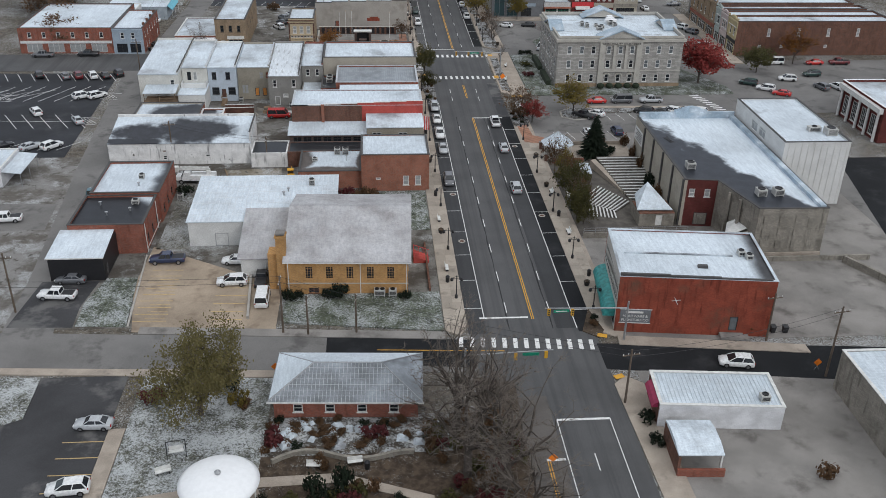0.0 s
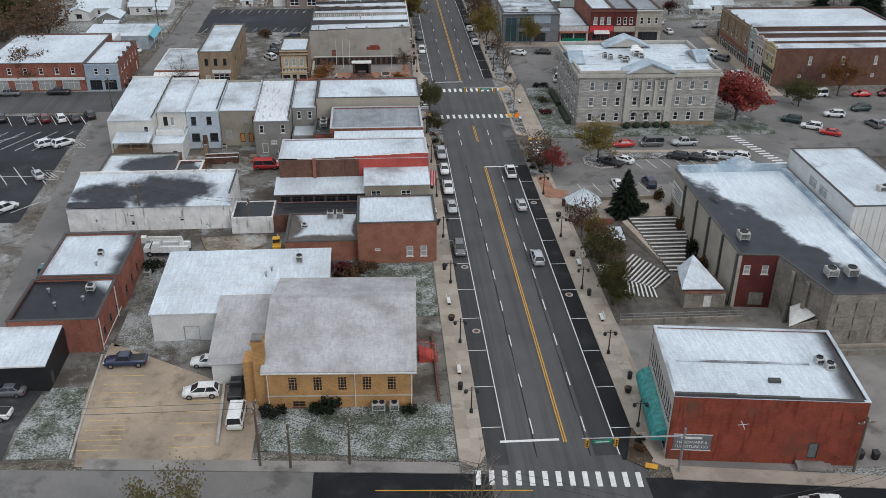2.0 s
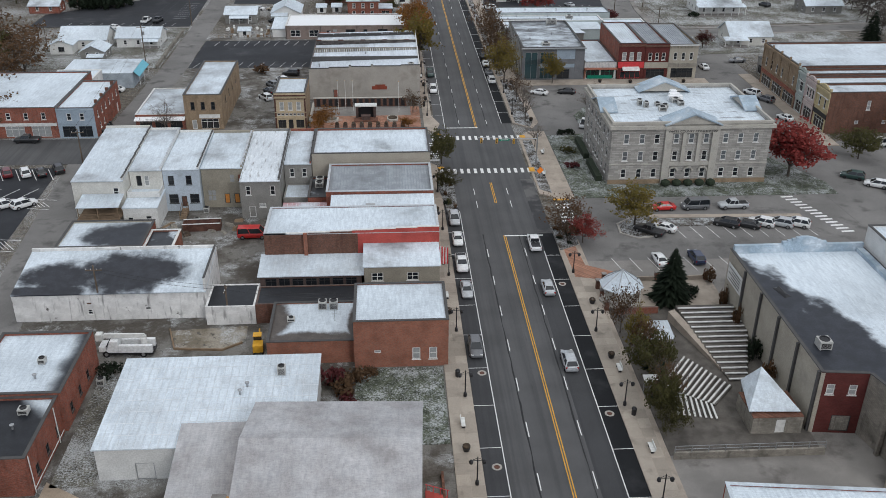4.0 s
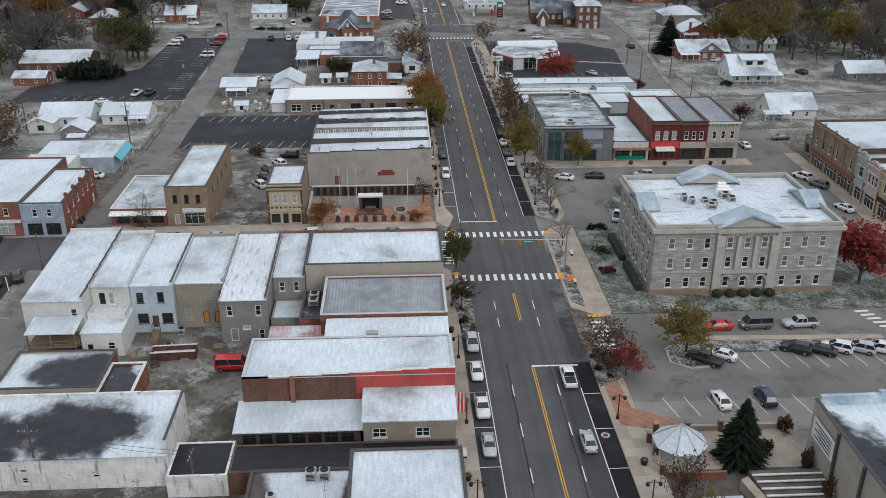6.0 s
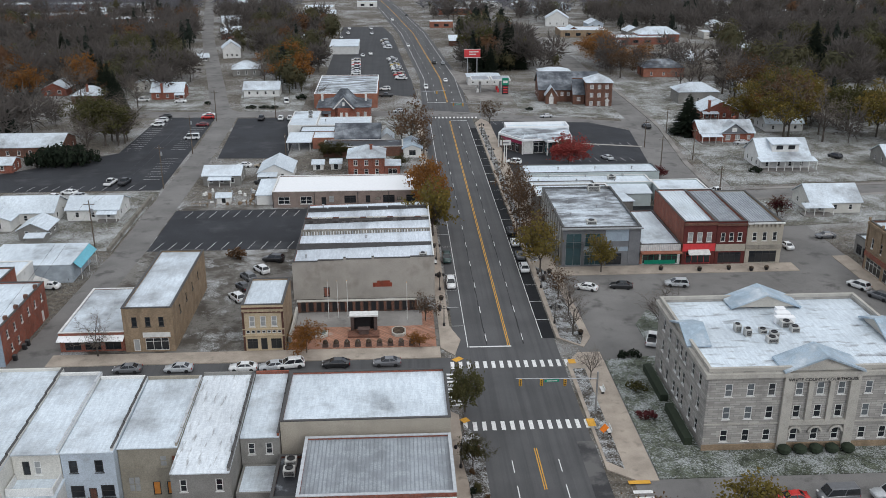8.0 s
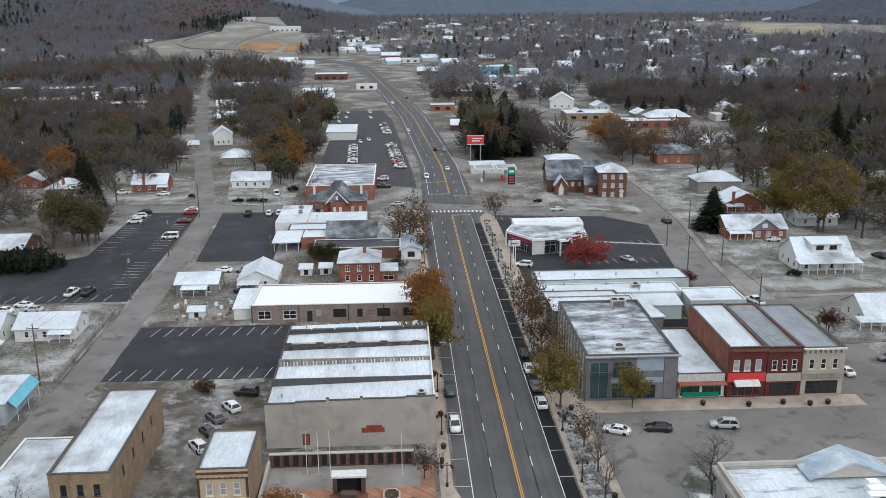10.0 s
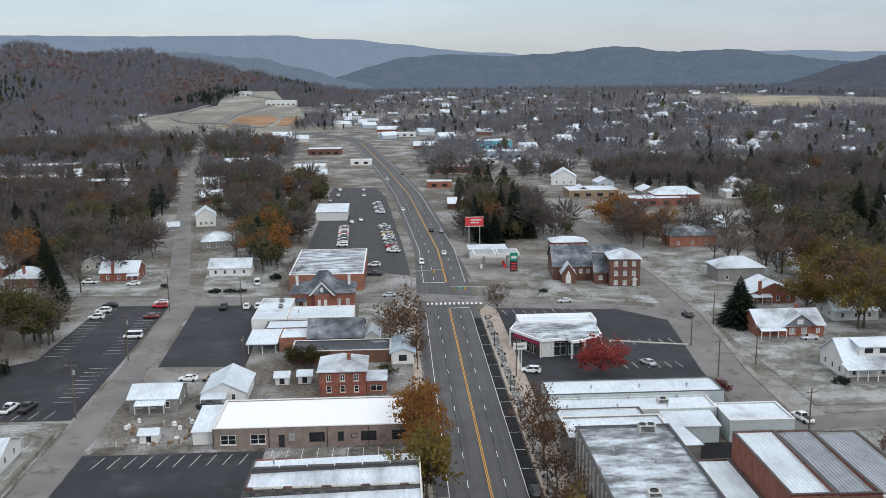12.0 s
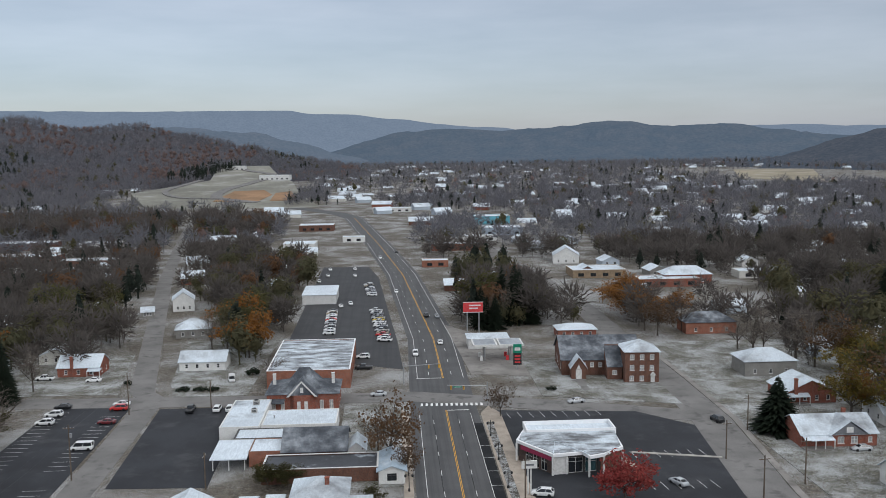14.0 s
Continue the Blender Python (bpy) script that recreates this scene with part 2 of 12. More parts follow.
SOIL = frosted("leafy_bed", (0.068, 0.050, 0.036), 0.22)
SLOPE = surface("cleared_grass", (0.21, 0.205, 0.175), 0.95, 0.2, 0.01, 0.2, ((0.33, 0.33, 0.32), 0.02, 0.5, 0.7))
BARE_SOIL = surface("bare_orange_soil", (0.27, 0.165, 0.095), 0.95, 0.2, 0.02, 0.3)
FIELD = surface("straw_field", (0.27, 0.235, 0.17), 0.95, 0.2, 0.01, 0.2, ((0.36, 0.34, 0.30), 0.02, 0.5, 0.7))
PAVER = masonry("brick_paving", (0.33, 0.17, 0.115), (0.24, 0.18, 0.15), 0.22, 0.11, stain=((0.34, 0.29, 0.25), 0.3, 0.56, 0.70))
PAINT_W = surface("white_road_paint", (0.70, 0.70, 0.69), 0.7, 0.08, 1.2, 9, ((0.42, 0.42, 0.42), 1.5, 0.62, 0.80))
PAINT_Y = surface("yellow_road_paint", (0.62, 0.33, 0.05), 0.7, 0.1, 1.0, 9, ((0.3, 0.2, 0.08), 1.5, 0.62, 0.75))
PAINT_F = surface("faded_yellow_paint", (0.50, 0.36, 0.17), 0.8, 0.15, 1.0, 9, ((0.30, 0.235, 0.16), 1.2, 0.5, 0.7))

BRICK_RED = masonry("red_brick", (0.27, 0.088, 0.058), (0.20, 0.15, 0.13), 0.22, 0.075, var=0.28, stain=((0.10, 0.055, 0.045), 0.35, 0.55, 0.8), streak=0.4)
BRICK_ORANGE = masonry("orange_brick", (0.29, 0.115, 0.075), (0.22, 0.15, 0.12), 0.22, 0.075, var=0.14)
BRICK_TAN = masonry("tan_brick", (0.46, 0.255, 0.10), (0.36, 0.24, 0.13), 0.22, 0.075, var=0.16)
BRICK_BROWN = masonry("brown_brick", (0.155, 0.075, 0.052), (0.12, 0.09, 0.08), 0.22, 0.075, var=0.3, streak=0.35)
BRICK_DEEP = masonry("deep_red_brick", (0.115, 0.030, 0.027), (0.10, 0.04, 0.035), 0.22, 0.075, var=0.15)
BRICK_BUFF = masonry("buff_brick", (0.28, 0.205, 0.135), (0.25, 0.2, 0.15), 0.22, 0.075, var=0.2, streak=0.3)
BRICK_MAUVE = masonry("mauve_brick", (0.25, 0.195, 0.17), (0.22, 0.19, 0.17), 0.22, 0.075, var=0.14)
PAINT_RED = masonry("weathered_red_paint", (0.255, 0.060, 0.036), (0.22, 0.062, 0.042), 0.22, 0.075, var=0.14, stain=((0.12, 0.07, 0.05), 0.20, 0.48, 0.72), streak=0.6, cut=0.52)
PAINT_BRIGHT = masonry("bright_red_paint", (0.44, 0.085, 0.07), (0.36, 0.07, 0.06), 0.22, 0.075, var=0.08)
STONE = masonry("courthouse_limestone", (0.365, 0.35, 0.325), (0.24, 0.232, 0.22), 1.5, 0.36, var=0.2, stain=((0.26, 0.245, 0.225), 0.5, 0.5, 0.85), streak=0.12)
STONE_SMOOTH = surface("smooth_limestone", (0.42, 0.40, 0.36), 0.85, 0.1, 0.5, 8, ((0.27, 0.255, 0.235), 0.6, 0.55, 0.8))
RENDER_WHITE = masonry("peeling_white_wall", (0.72, 0.715, 0.70), (0.62, 0.61, 0.59), 0.4, 0.2, var=0.05, stain=((0.13, 0.12, 0.11), 0.7, 0.62, 0.70), streak=0.95, cut=0.545)
SIDING_WHITE = surface("white_siding", (0.66, 0.66, 0.64), 0.6, 0.07, 0.4, 6, ((0.45, 0.44, 0.42), 0.4, 0.58, 0.8))
SIDING_CREAM = surface("cream_siding", (0.57, 0.56, 0.52), 0.7, 0.08, 0.4, 6, ((0.4, 0.38, 0.33), 0.5, 0.58, 0.8))
SIDING_BLUE = surface("pale_blue_siding", (0.44, 0.50, 0.56), 0.7, 0.08, 0.4, 6, ((0.3, 0.32, 0.35), 0.5, 0.58, 0.8))
SIDING_TAN = surface("taupe_plaster", (0.29, 0.265, 0.215), 0.8, 0.1, 0.4, 6, ((0.19, 0.17, 0.14), 0.5, 0.55, 0.8))
SIDING_GREY = surface("grey_clapboard", (0.235, 0.23, 0.215), 0.75, 0.1, 0.4, 6, ((0.15, 0.145, 0.135), 0.5, 0.55, 0.8))
METAL_WHITE = surface("white_metal_panel", (0.60, 0.60, 0.585), 0.5, 0.06, 0.5, 5, ((0.42, 0.41, 0.40), 0.35, 0.58, 0.8))
METAL_MINT = surface("pale_grey_green_panel", (0.40, 0.45, 0.45), 0.5, 0.06, 0.5, 5, ((0.28, 0.31, 0.31), 0.35, 0.58, 0.8))
BLOCK_WHITE = masonry("white_painted_block", (0.66, 0.665, 0.68), (0.58, 0.585, 0.60), 0.4, 0.2, var=0.03)
METAL_BLUE = surface("blue_grey_panel", (0.30, 0.36, 0.42), 0.5, 0.08, 0.5, 5)
TEAL = plain("sky_blue_metal", (0.13, 0.42, 0.52), 0.45)
BLUE_MEMBRANE = snowy("blue_white_membrane", (0.36, 0.45, 0.53), 0.34, 0.5, 0.3, 0.12)
BLOCK_GREY = masonry("stained_concrete_block", (0.27, 0.25, 0.215), (0.2, 0.185, 0.16), 0.4, 0.2, var=0.12, stain=((0.11, 0.10, 0.085), 0.3, 0.52, 0.75), streak=0.6)
STUCCO_GREY = surface("grey_stucco", (0.36, 0.335, 0.30), 0.9, 0.08, 0.35, 6, ((0.26, 0.235, 0.205), 0.25, 0.5, 0.75))
STUCCO_BEIGE = surface("beige_stucco", (0.37, 0.34, 0.285), 0.9, 0.08, 0.35, 6, ((0.27, 0.25, 0.21), 0.3, 0.55, 0.8))
BLACK_METAL = plain("black_metal", (0.018, 0.018, 0.02), 0.45)
DARK_BRICK = masonry("dark_brick", (0.10, 0.07, 0.062), (0.08, 0.065, 0.06), 0.22, 0.075, var=0.2)
STORE_GLASSY = surface("slate_panel", (0.16, 0.165, 0.175), 0.5, 0.12, 0.4, 5)

ROOF_SNOW = snowy("snow_covered_roof", (0.10, 0.10, 0.105), 0.93, 0.5, 0.10, 0.16)
ROOF_RIDGED = snowy("ridged_snow_roof", (0.20, 0.195, 0.19), 0.80, 0.5, 0.9, 0.12, (0.70, 0.74, 0.77), (1.6, 0.30, 1.0))
ROOF_SNOW2 = snowy("thin_snow_roof", (0.27, 0.28, 0.295), 0.66, 0.5, 0.10, 0.16)
ROOF_PATCHY = snowy("patchy_snow_roof", (0.046, 0.050, 0.058), 0.46, 0.35, 0.07, 0.035)
ROOF_WET = snowy("wet_tar_roof", (0.018, 0.020, 0.024), 0.0, 0.3, 0.1, 0.05)
ROOF_HALL = snowy("hall_roof_half_under_snow", (0.034, 0.038, 0.048), 0.5, 0.35, drift=(1.0, 0.42, 130.5, 16.0))
ROOF_STORE = snowy("store_roof_half_under_snow", (0.035, 0.038, 0.045), 0.5, 0.35, drift=(-1.0, 0.1, 54.3, 4.5))
ROOF_WORKSHOP = snowy("tar_roof_with_snowy_corner", (0.022, 0.024, 0.029), 0.5, 0.35, drift=(0.7, 0.7, 77.0, 3.5))
ROOF_WAREHOUSE = snowy("warehouse_roof_with_thawed_middle", (0.034, 0.037, 0.046), 0.9, 0.35, 0.1, 0.1, lobes=((-46.5, 180.6, 5.4, 3.6), (-36.0, 181.6, 8.6, 5.2), (-47, 177.5, 6, 1.6)))
ROOF_HARDWARE = snowy("store_roof_with_bare_corner", (0.06, 0.06, 0.064), 0.5, 0.4, drift=(-1.0, 0.18, -35.2, 3.0))
ROOF_ANNEX = snowy("annex_roof_with_melting_edge", (0.10, 0.085, 0.076), 0.9, 0.4, 0.1, 0.1, lobes=((-7.7, 164.0, 8.0, 2.6), (-13.8, 170, 2.6, 6.0), (-1.5, 169, 1.2, 5.0)))
ROOF_DARK = snowy("wet_dark_roof", (0.036, 0.038, 0.044), 0.22, 0.3, 0.11, 0.07)
ROOF_COURT = snowy("court_roof", (0.15, 0.15, 0.155), 0.78, 0.5, 0.42, 0.10, streaks=(0.45, 1.5, 1.0))
ROOF_GREY = snowy("grey_roof_with_thin_snow", (0.13, 0.134, 0.142), 0.50, 0.5, 0.30, 0.16, streaks=(0.6, 1.3, 1.0))
ROOF_GARAGE = snowy("garage_roof_half_under_snow", (0.036, 0.040, 0.050), 0.9, 0.35, 0.1, 0.1, lobes=((-41.2, 198.4, 6.6, 4.6), (-37.5, 197, 4.0, 5.0)))
PLASTER_CREAM = surface("cream_plaster", (0.47, 0.385, 0.265), 0.85, 0.08, 0.4, 6, ((0.34, 0.27, 0.18), 0.5, 0.55, 0.8))
PLASTER_YELLOW = surface("yellow_plaster", (0.46, 0.385, 0.235), 0.85, 0.08, 0.4, 6, ((0.36, 0.28, 0.15), 0.5, 0.55, 0.8))
PLASTER_PINK = surface("pale_pink_plaster", (0.50, 0.42, 0.40), 0.85, 0.08, 0.4, 6, ((0.38, 0.32, 0.30), 0.5, 0.55, 0.8))
PLASTER_MINT = surface("grey_green_plaster", (0.36, 0.40, 0.38), 0.85, 0.08, 0.4, 6, ((0.26, 0.29, 0.28), 0.5, 0.55, 0.8))
ROOF_METAL = snowy("grey_ribbed_metal_roof", (0.30, 0.325, 0.35), 0.30, 0.5, 0.14, 0.30, (0.50, 0.54, 0.58), (1.6, 0.25, 1.0), 0.15)
RIB_GREY = plain("blue_grey_rib", (0.24, 0.262, 0.285), 0.5, 0.2)
FROST_RIB = plain("frosted_rib", (0.66, 0.69, 0.72), 0.6)
ROOF_METAL_SNOW = snowy("snowy_ribbed_metal_roof", (0.40, 0.42, 0.44), 0.88, 0.4, 0.3, 0.25)
ROOF_SHINGLE = snowy("frosted_shingles", (0.27, 0.25, 0.245), 0.70, 0.8, 0.25, 0.35, (0.47, 0.465, 0.47))
ROOF_SLATE = snowy("dark_shingles", (0.070, 0.078, 0.092), 0.20, 0.8, 0.2, 0.25, (0.42, 0.45, 0.48))
ROOF_RED = snowy("red_metal_roof_with_snow", (0.36, 0.06, 0.055), 0.48, 0.4, 0.3, 0.25)
ROOF_WHITE = plain("clean_white_roof", (0.80, 0.81, 0.82), 0.5, 0, 0.3, 0.03)
SEAM = plain("roof_seam", (0.46, 0.48, 0.50), 0.45, 0.1)
COPING = plain("roof_coping", (0.075, 0.073, 0.072), 0.6, 0, 0.2)
COPING_W = plain("white_trim", (0.62, 0.62, 0.60), 0.5)
GLASS = plain("window_glass", (0.018, 0.021, 0.025), 0.06, 0, 0.6)
# GLASS_DIM: pale sky reflection put into the glass's base colour
GLASS_DIM = plain("glass_with_sky_reflection", (0.12, 0.135, 0.145), 0.12, 0, 0.6)
GLASS_LIT = plain("window_blind", (0.30, 0.31, 0.31), 0.3, 0, 0.5)
GLASS_TEAL = plain("tinted_store_glass", (0.035, 0.075, 0.085), 0.07, 0, 0.6)
FRAME_W = plain("white_window_frame", (0.66, 0.66, 0.64), 0.5)
FRAME_D = plain("dark_window_frame", (0.035, 0.035, 0.035), 0.5)
GALV = plain("galvanised_metal", (0.36, 0.37, 0.38), 0.45, 0.6)
HVAC_GREY = plain("air_conditioner_casing", (0.44, 0.44, 0.42), 0.5)
WOOD_POLE = surface("weathered_pole_wood", (0.12, 0.095, 0.075), 0.9, 0.2, 0.8, 12)
WOOD = surface("weathered_timber", (0.21, 0.15, 0.10), 0.85, 0.2, 0.8, 9)
RUST = surface("rusty_steel", (0.10, 0.05, 0.038), 0.8, 0.3, 0.8, 8)
BARK = surface("grey_bark", (0.085, 0.072, 0.062), 0.95, 0.25, 0.8, 8)
RUBBER = plain("tyre_rubber", (0.015, 0.015, 0.016), 0.8)
CHROME = plain("wheel_rim", (0.40, 0.40, 0.41), 0.3, 0.8)
LAMP_GLASS = plain("headlamp", (0.65, 0.66, 0.66), 0.15)
TAIL_RED = plain("tail_lamp", (0.30, 0.015, 0.015), 0.2)
SIGN_GREEN = plain("sign_green", (0.0, 0.20, 0.12), 0.5)
SIGN_ORANGE = plain("sign_orange", (0.85, 0.22, 0.02), 0.5)
SIGN_RED = plain("sign_red", (0.55, 0.045, 0.05), 0.5)
SIGNAL_YEL = plain("signal_housing", (0.55, 0.30, 0.03), 0.5)
PLASTIC_YEL = plain("machine_yellow", (0.62, 0.33, 0.03), 0.5)
RED_DOOR = plain("orange_door", (0.55, 0.22, 0.05), 0.6)
GREEN_AWN = plain("green_awning_fabric", (0.035, 0.23, 0.22), 0.5, 0, 0.4, 0.3)
BED_SNOW = frosted("snowy_garden_bed", (0.060, 0.050, 0.040), 0.60, 0.5)
ROOF_VISITOR = snowy("frosted_panel_roof", (0.17, 0.182, 0.195), 0.26, 0.4, 0.25, 0.3, (0.44, 0.48, 0.52))
PAINT_OFFWHITE = surface("off_white_plaster", (0.50, 0.485, 0.45), 0.85, 0.08, 0.4, 6, ((0.36, 0.34, 0.31), 0.5, 0.55, 0.8))
PINK_AWN = plain("maroon_awning_fabric", (0.30, 0.03, 0.08), 0.65)
CANVAS = snowy("white_canvas", (0.52, 0.57, 0.61), 0.6, 0.6, 0.5, 0.2)

# ---- building blocks ----
class Geo:
    """Verts and faces of one part, gathered before the mesh is made."""

    def __init__(self):
        self.v, self.f = [], []

    def add(self, verts, faces):
        n = len(self.v)
        self.v.extend(verts)
        self.f.extend(tuple(i + n for i in face) for face in faces)
        return self

    def box(self, x0, x1, y0, y1, z0, z1):
        return self.add([(x0, y0, z0), (x1, y0, z0), (x1, y1, z0), (x0, y1, z0), (x0, y0, z1), (x1, y0, z1), (x1, y1, z1), (x0, y1, z1)],
                        [(3, 2, 1, 0), (4, 5, 6, 7), (0, 1, 5, 4), (1, 2, 6, 5), (2, 3, 7, 6), (3, 0, 4, 7)])

    def prism(self, outline, z0, z1):
        """An upright prism over a counter-clockwise outline; z1 may be a list of heights."""
        n = len(outline)
        tops = z1 if isinstance(z1, (list, tuple)) else [z1] * n
        verts = [(x, y, z0) for x, y in outline] + [(x, y, z) for (x, y), z in zip(outline, tops)]
        return self.add(verts, [tuple(range(n - 1, -1, -1)), tuple(range(n, 2 * n))] + [(i, (i + 1) % n, n + (i + 1) % n, n + i) for i in range(n)])

    def hull(self, low, high):
        """A solid between two quads (or polygons) of the same number of points."""
        n = len(low)
        return self.add(list(low) + list(high), [tuple(range(n - 1, -1, -1)), tuple(range(n, 2 * n))] + [(i, (i + 1) % n, n + (i + 1) % n, n + i) for i in range(n)])

    def slab(self, quad, thick):
        """A sheet of that thickness under a quad."""
        return self.hull([(x, y, z - thick) for x, y, z in quad], quad)

    def tube(self, a, b, ra, rb, n=6, cap=True):
        a, b = Vector(a), Vector(b)
        w = (b - a).normalized()
        s = w.cross(Vector((0, 0, 1)) if abs(w.z) < 0.9 else Vector((1, 0, 0))).normalized()
        q = w.cross(s)
        ring = [(math.cos(2 * math.pi * i / n), math.sin(2 * math.pi * i / n)) for i in range(n)]
        verts = [tuple(a + ra * (c * s + d * q)) for c, d in ring] + [tuple(b + rb * (c * s + d * q)) for c, d in ring]
        faces = [(i, (i + 1) % n, n + (i + 1) % n, n + i) for i in range(n)]
        if cap:
            faces += [tuple(range(n - 1, -1, -1)), tuple(range(n, 2 * n))]
        return self.add(verts, faces)

    def lathe(self, profile, n=16, cx=0, cy=0):
        """Rings of (radius, z), joined; open at no end where the radius is 0."""
        verts, faces = [], []
        for r, z in profile:
            verts += [(cx + r * math.cos(2 * math.pi * i / n), cy + r * math.sin(2 * math.pi * i / n), z) for i in range(n)]
        for k in range(len(profile) - 1):
            faces += [(k * n + i, k * n + (i + 1) % n, (k + 1) * n + (i + 1) % n, (k + 1) * n + i) for i in range(n)]
        faces += [tuple(range(n - 1, -1, -1)), tuple(range((len(profile) - 1) * n, len(profile) * n))]
        return self.add(verts, faces)

    def knit(self):
        """Join touching pieces into one connected shape."""
        owner = list(range(len(self.v)))

        def root(i):
            while owner[i] != i:
                owner[i] = owner[owner[i]]
                i = owner[i]
            return i
        for f in self.f:
            for i in f[1:]:
                owner[root(i)] = root(f[0])
        isles = {}
        for i in range(len(self.v)):
            isles.setdefault(root(i), []).append(i)
        isles = list(isles.values())
        done = list(isles[0])
        for isle in isles[1:]:
            p, q = min(((a, c) for a in done for c in isle), key=lambda e: sum((self.v[e[0]][k] - self.v[e[1]][k]) ** 2 for k in range(3)))
            near = min((c for c in isle if c != q), key=lambda c: sum((self.v[c][k] - self.v[q][k]) ** 2 for k in range(3)))
            self.f.append((p, q, near))
            done += isle
        return self

    def mesh(self, name, material):
        me = bpy.data.meshes.new(name)
        me.from_pydata(self.v, [], self.f)
        me.materials.append(material)
        me.update()
        return me


def part(name, geo, material, parent, label="", at=None, smooth=False):
    me = geo if isinstance(geo, bpy.types.Mesh) else geo.mesh(name, material)
    if smooth:
        me.polygons.foreach_set("use_smooth", [True] * len(me.polygons))
    ob = new(name, me)
    ob.parent = parent
    if at is not None:
        ob.matrix_basis = at
    return tagged(ob, label)


def thing(name, m, label, category, group="", kind=""):
    ob = new(name)
    ob.matrix_basis = m
    return tagged(ob, label, category, group, kind)


def solid(name, geo, material, label, category, group="", kind="", at=None):
    ob = new(name, geo.mesh(name, material))
    if at is not None:
        ob.matrix_basis = at
    return tagged(ob, label, category, group, kind)


def ground_patch(name, outline, z0, z1, material, label, category):
    return solid(name, Geo().prism(outline, z0, z1), material, label, category, "", "structure")


def rect(x0, x1, y0, y1):
    return [(x0, y0), (x1, y0), (x1, y1), (x0, y1)]


def strip(points, left, right):
    """An outline along a polyline, from left of it to right of it."""
    a, b = [], []
    for i, p in enumerate(points):
        q0, q1 = Vector(points[max(0, i - 1)]), Vector(points[min(len(points) - 1, i + 1)])
        d = (q1 - q0).normalized()
        a.append((p[0] - d.y * left, p[1] + d.x * left))
        b.append((p[0] + d.y * right, p[1] - d.x * right))
    return b + a[::-1]


FACES = {"S": lambda w, d: Matrix(((1, 0, 0, 0), (0, 1, 0, 0), (0, 0, 1, 0), (0, 0, 0, 1))),
         "E": lambda w, d: Matrix(((0, -1, 0, w), (1, 0, 0, 0), (0, 0, 1, 0), (0, 0, 0, 1))),
         "N": lambda w, d: Matrix(((-1, 0, 0, w), (0, -1, 0, d), (0, 0, 1, 0), (0, 0, 0, 1))),
         "W": lambda w, d: Matrix(((0, 1, 0, 0), (-1, 0, 0, d), (0, 0, 1, 0), (0, 0, 0, 1)))}
meshes = {}


def window_meshes(w, h, style, glass, frame_mat):
    key = (round(w, 2), round(h, 2), style, glass.name, frame_mat.name)
    if key not in meshes:
        fr, t = Geo(), 0.12 if style != "shop" else 0.07
        y0, y1 = 0.06, 0.17
        fr.box(-w / 2, -w / 2 + t, y0, y1, 0, h).box(w / 2 - t, w / 2, y0, y1, 0, h)
        fr.box(-w / 2 + t, w / 2 - t, y0, y1, 0, t).box(-w / 2 + t, w / 2 - t, y0, y1, h - t, h)
        if style == "sash":
            fr.box(-w / 2 + t, w / 2 - t, y0 + 0.02, y1, h * 0.5 - 0.04, h * 0.5 + 0.04)
        elif style == "grid":
            for i in (1, 2):
                fr.box(-w / 2 + w * i / 3 - 0.025, -w / 2 + w * i / 3 + 0.025, y0 + 0.02, y1, t, h - t)
            for i in range(1, 5):
                fr.box(-w / 2 + t, w / 2 - t, y0 + 0.03, y1 - 0.01, h * i / 5 - 0.022, h * i / 5 + 0.022)
        elif style == "shop":
            n = max(2, round(w / 1.4))
            for i in range(1, n):
                fr.box(-w / 2 + w * i / n - 0.035, -w / 2 + w * i / n + 0.035, y0, y1, t, h - t)
            fr.box(-w / 2 + t, w / 2 - t, y0, y1 - 0.01, h * 0.72 - 0.03, h * 0.72 + 0.03)
        elif style == "pair":
            fr.box(-0.06, 0.06, y0, y1, t, h - t)
            fr.box(-w / 2 + t, w / 2 - t, y0 + 0.02, y1 - 0.01, h * 0.5 - 0.04, h * 0.5 + 0.04)
        if style in ("sash", "grid", "pair"):
            fr.box(-w / 2 - 0.1, w / 2 + 0.1, -0.09, 0.2, -0.11, -0.002)
        pane = Geo().box(-w / 2 + 0.03, w / 2 - 0.03, 0.11, 0.14, 0.03, h - 0.03)
        door = Geo().box(-w / 2 + 0.1, w / 2 - 0.1, 0.09, 0.15, 0.0, h - 0.1)
        meshes[key] = (fr.knit().mesh("frame", frame_mat), pane.mesh("pane", glass), door.mesh("leaf", glass))
    return meshes[key]


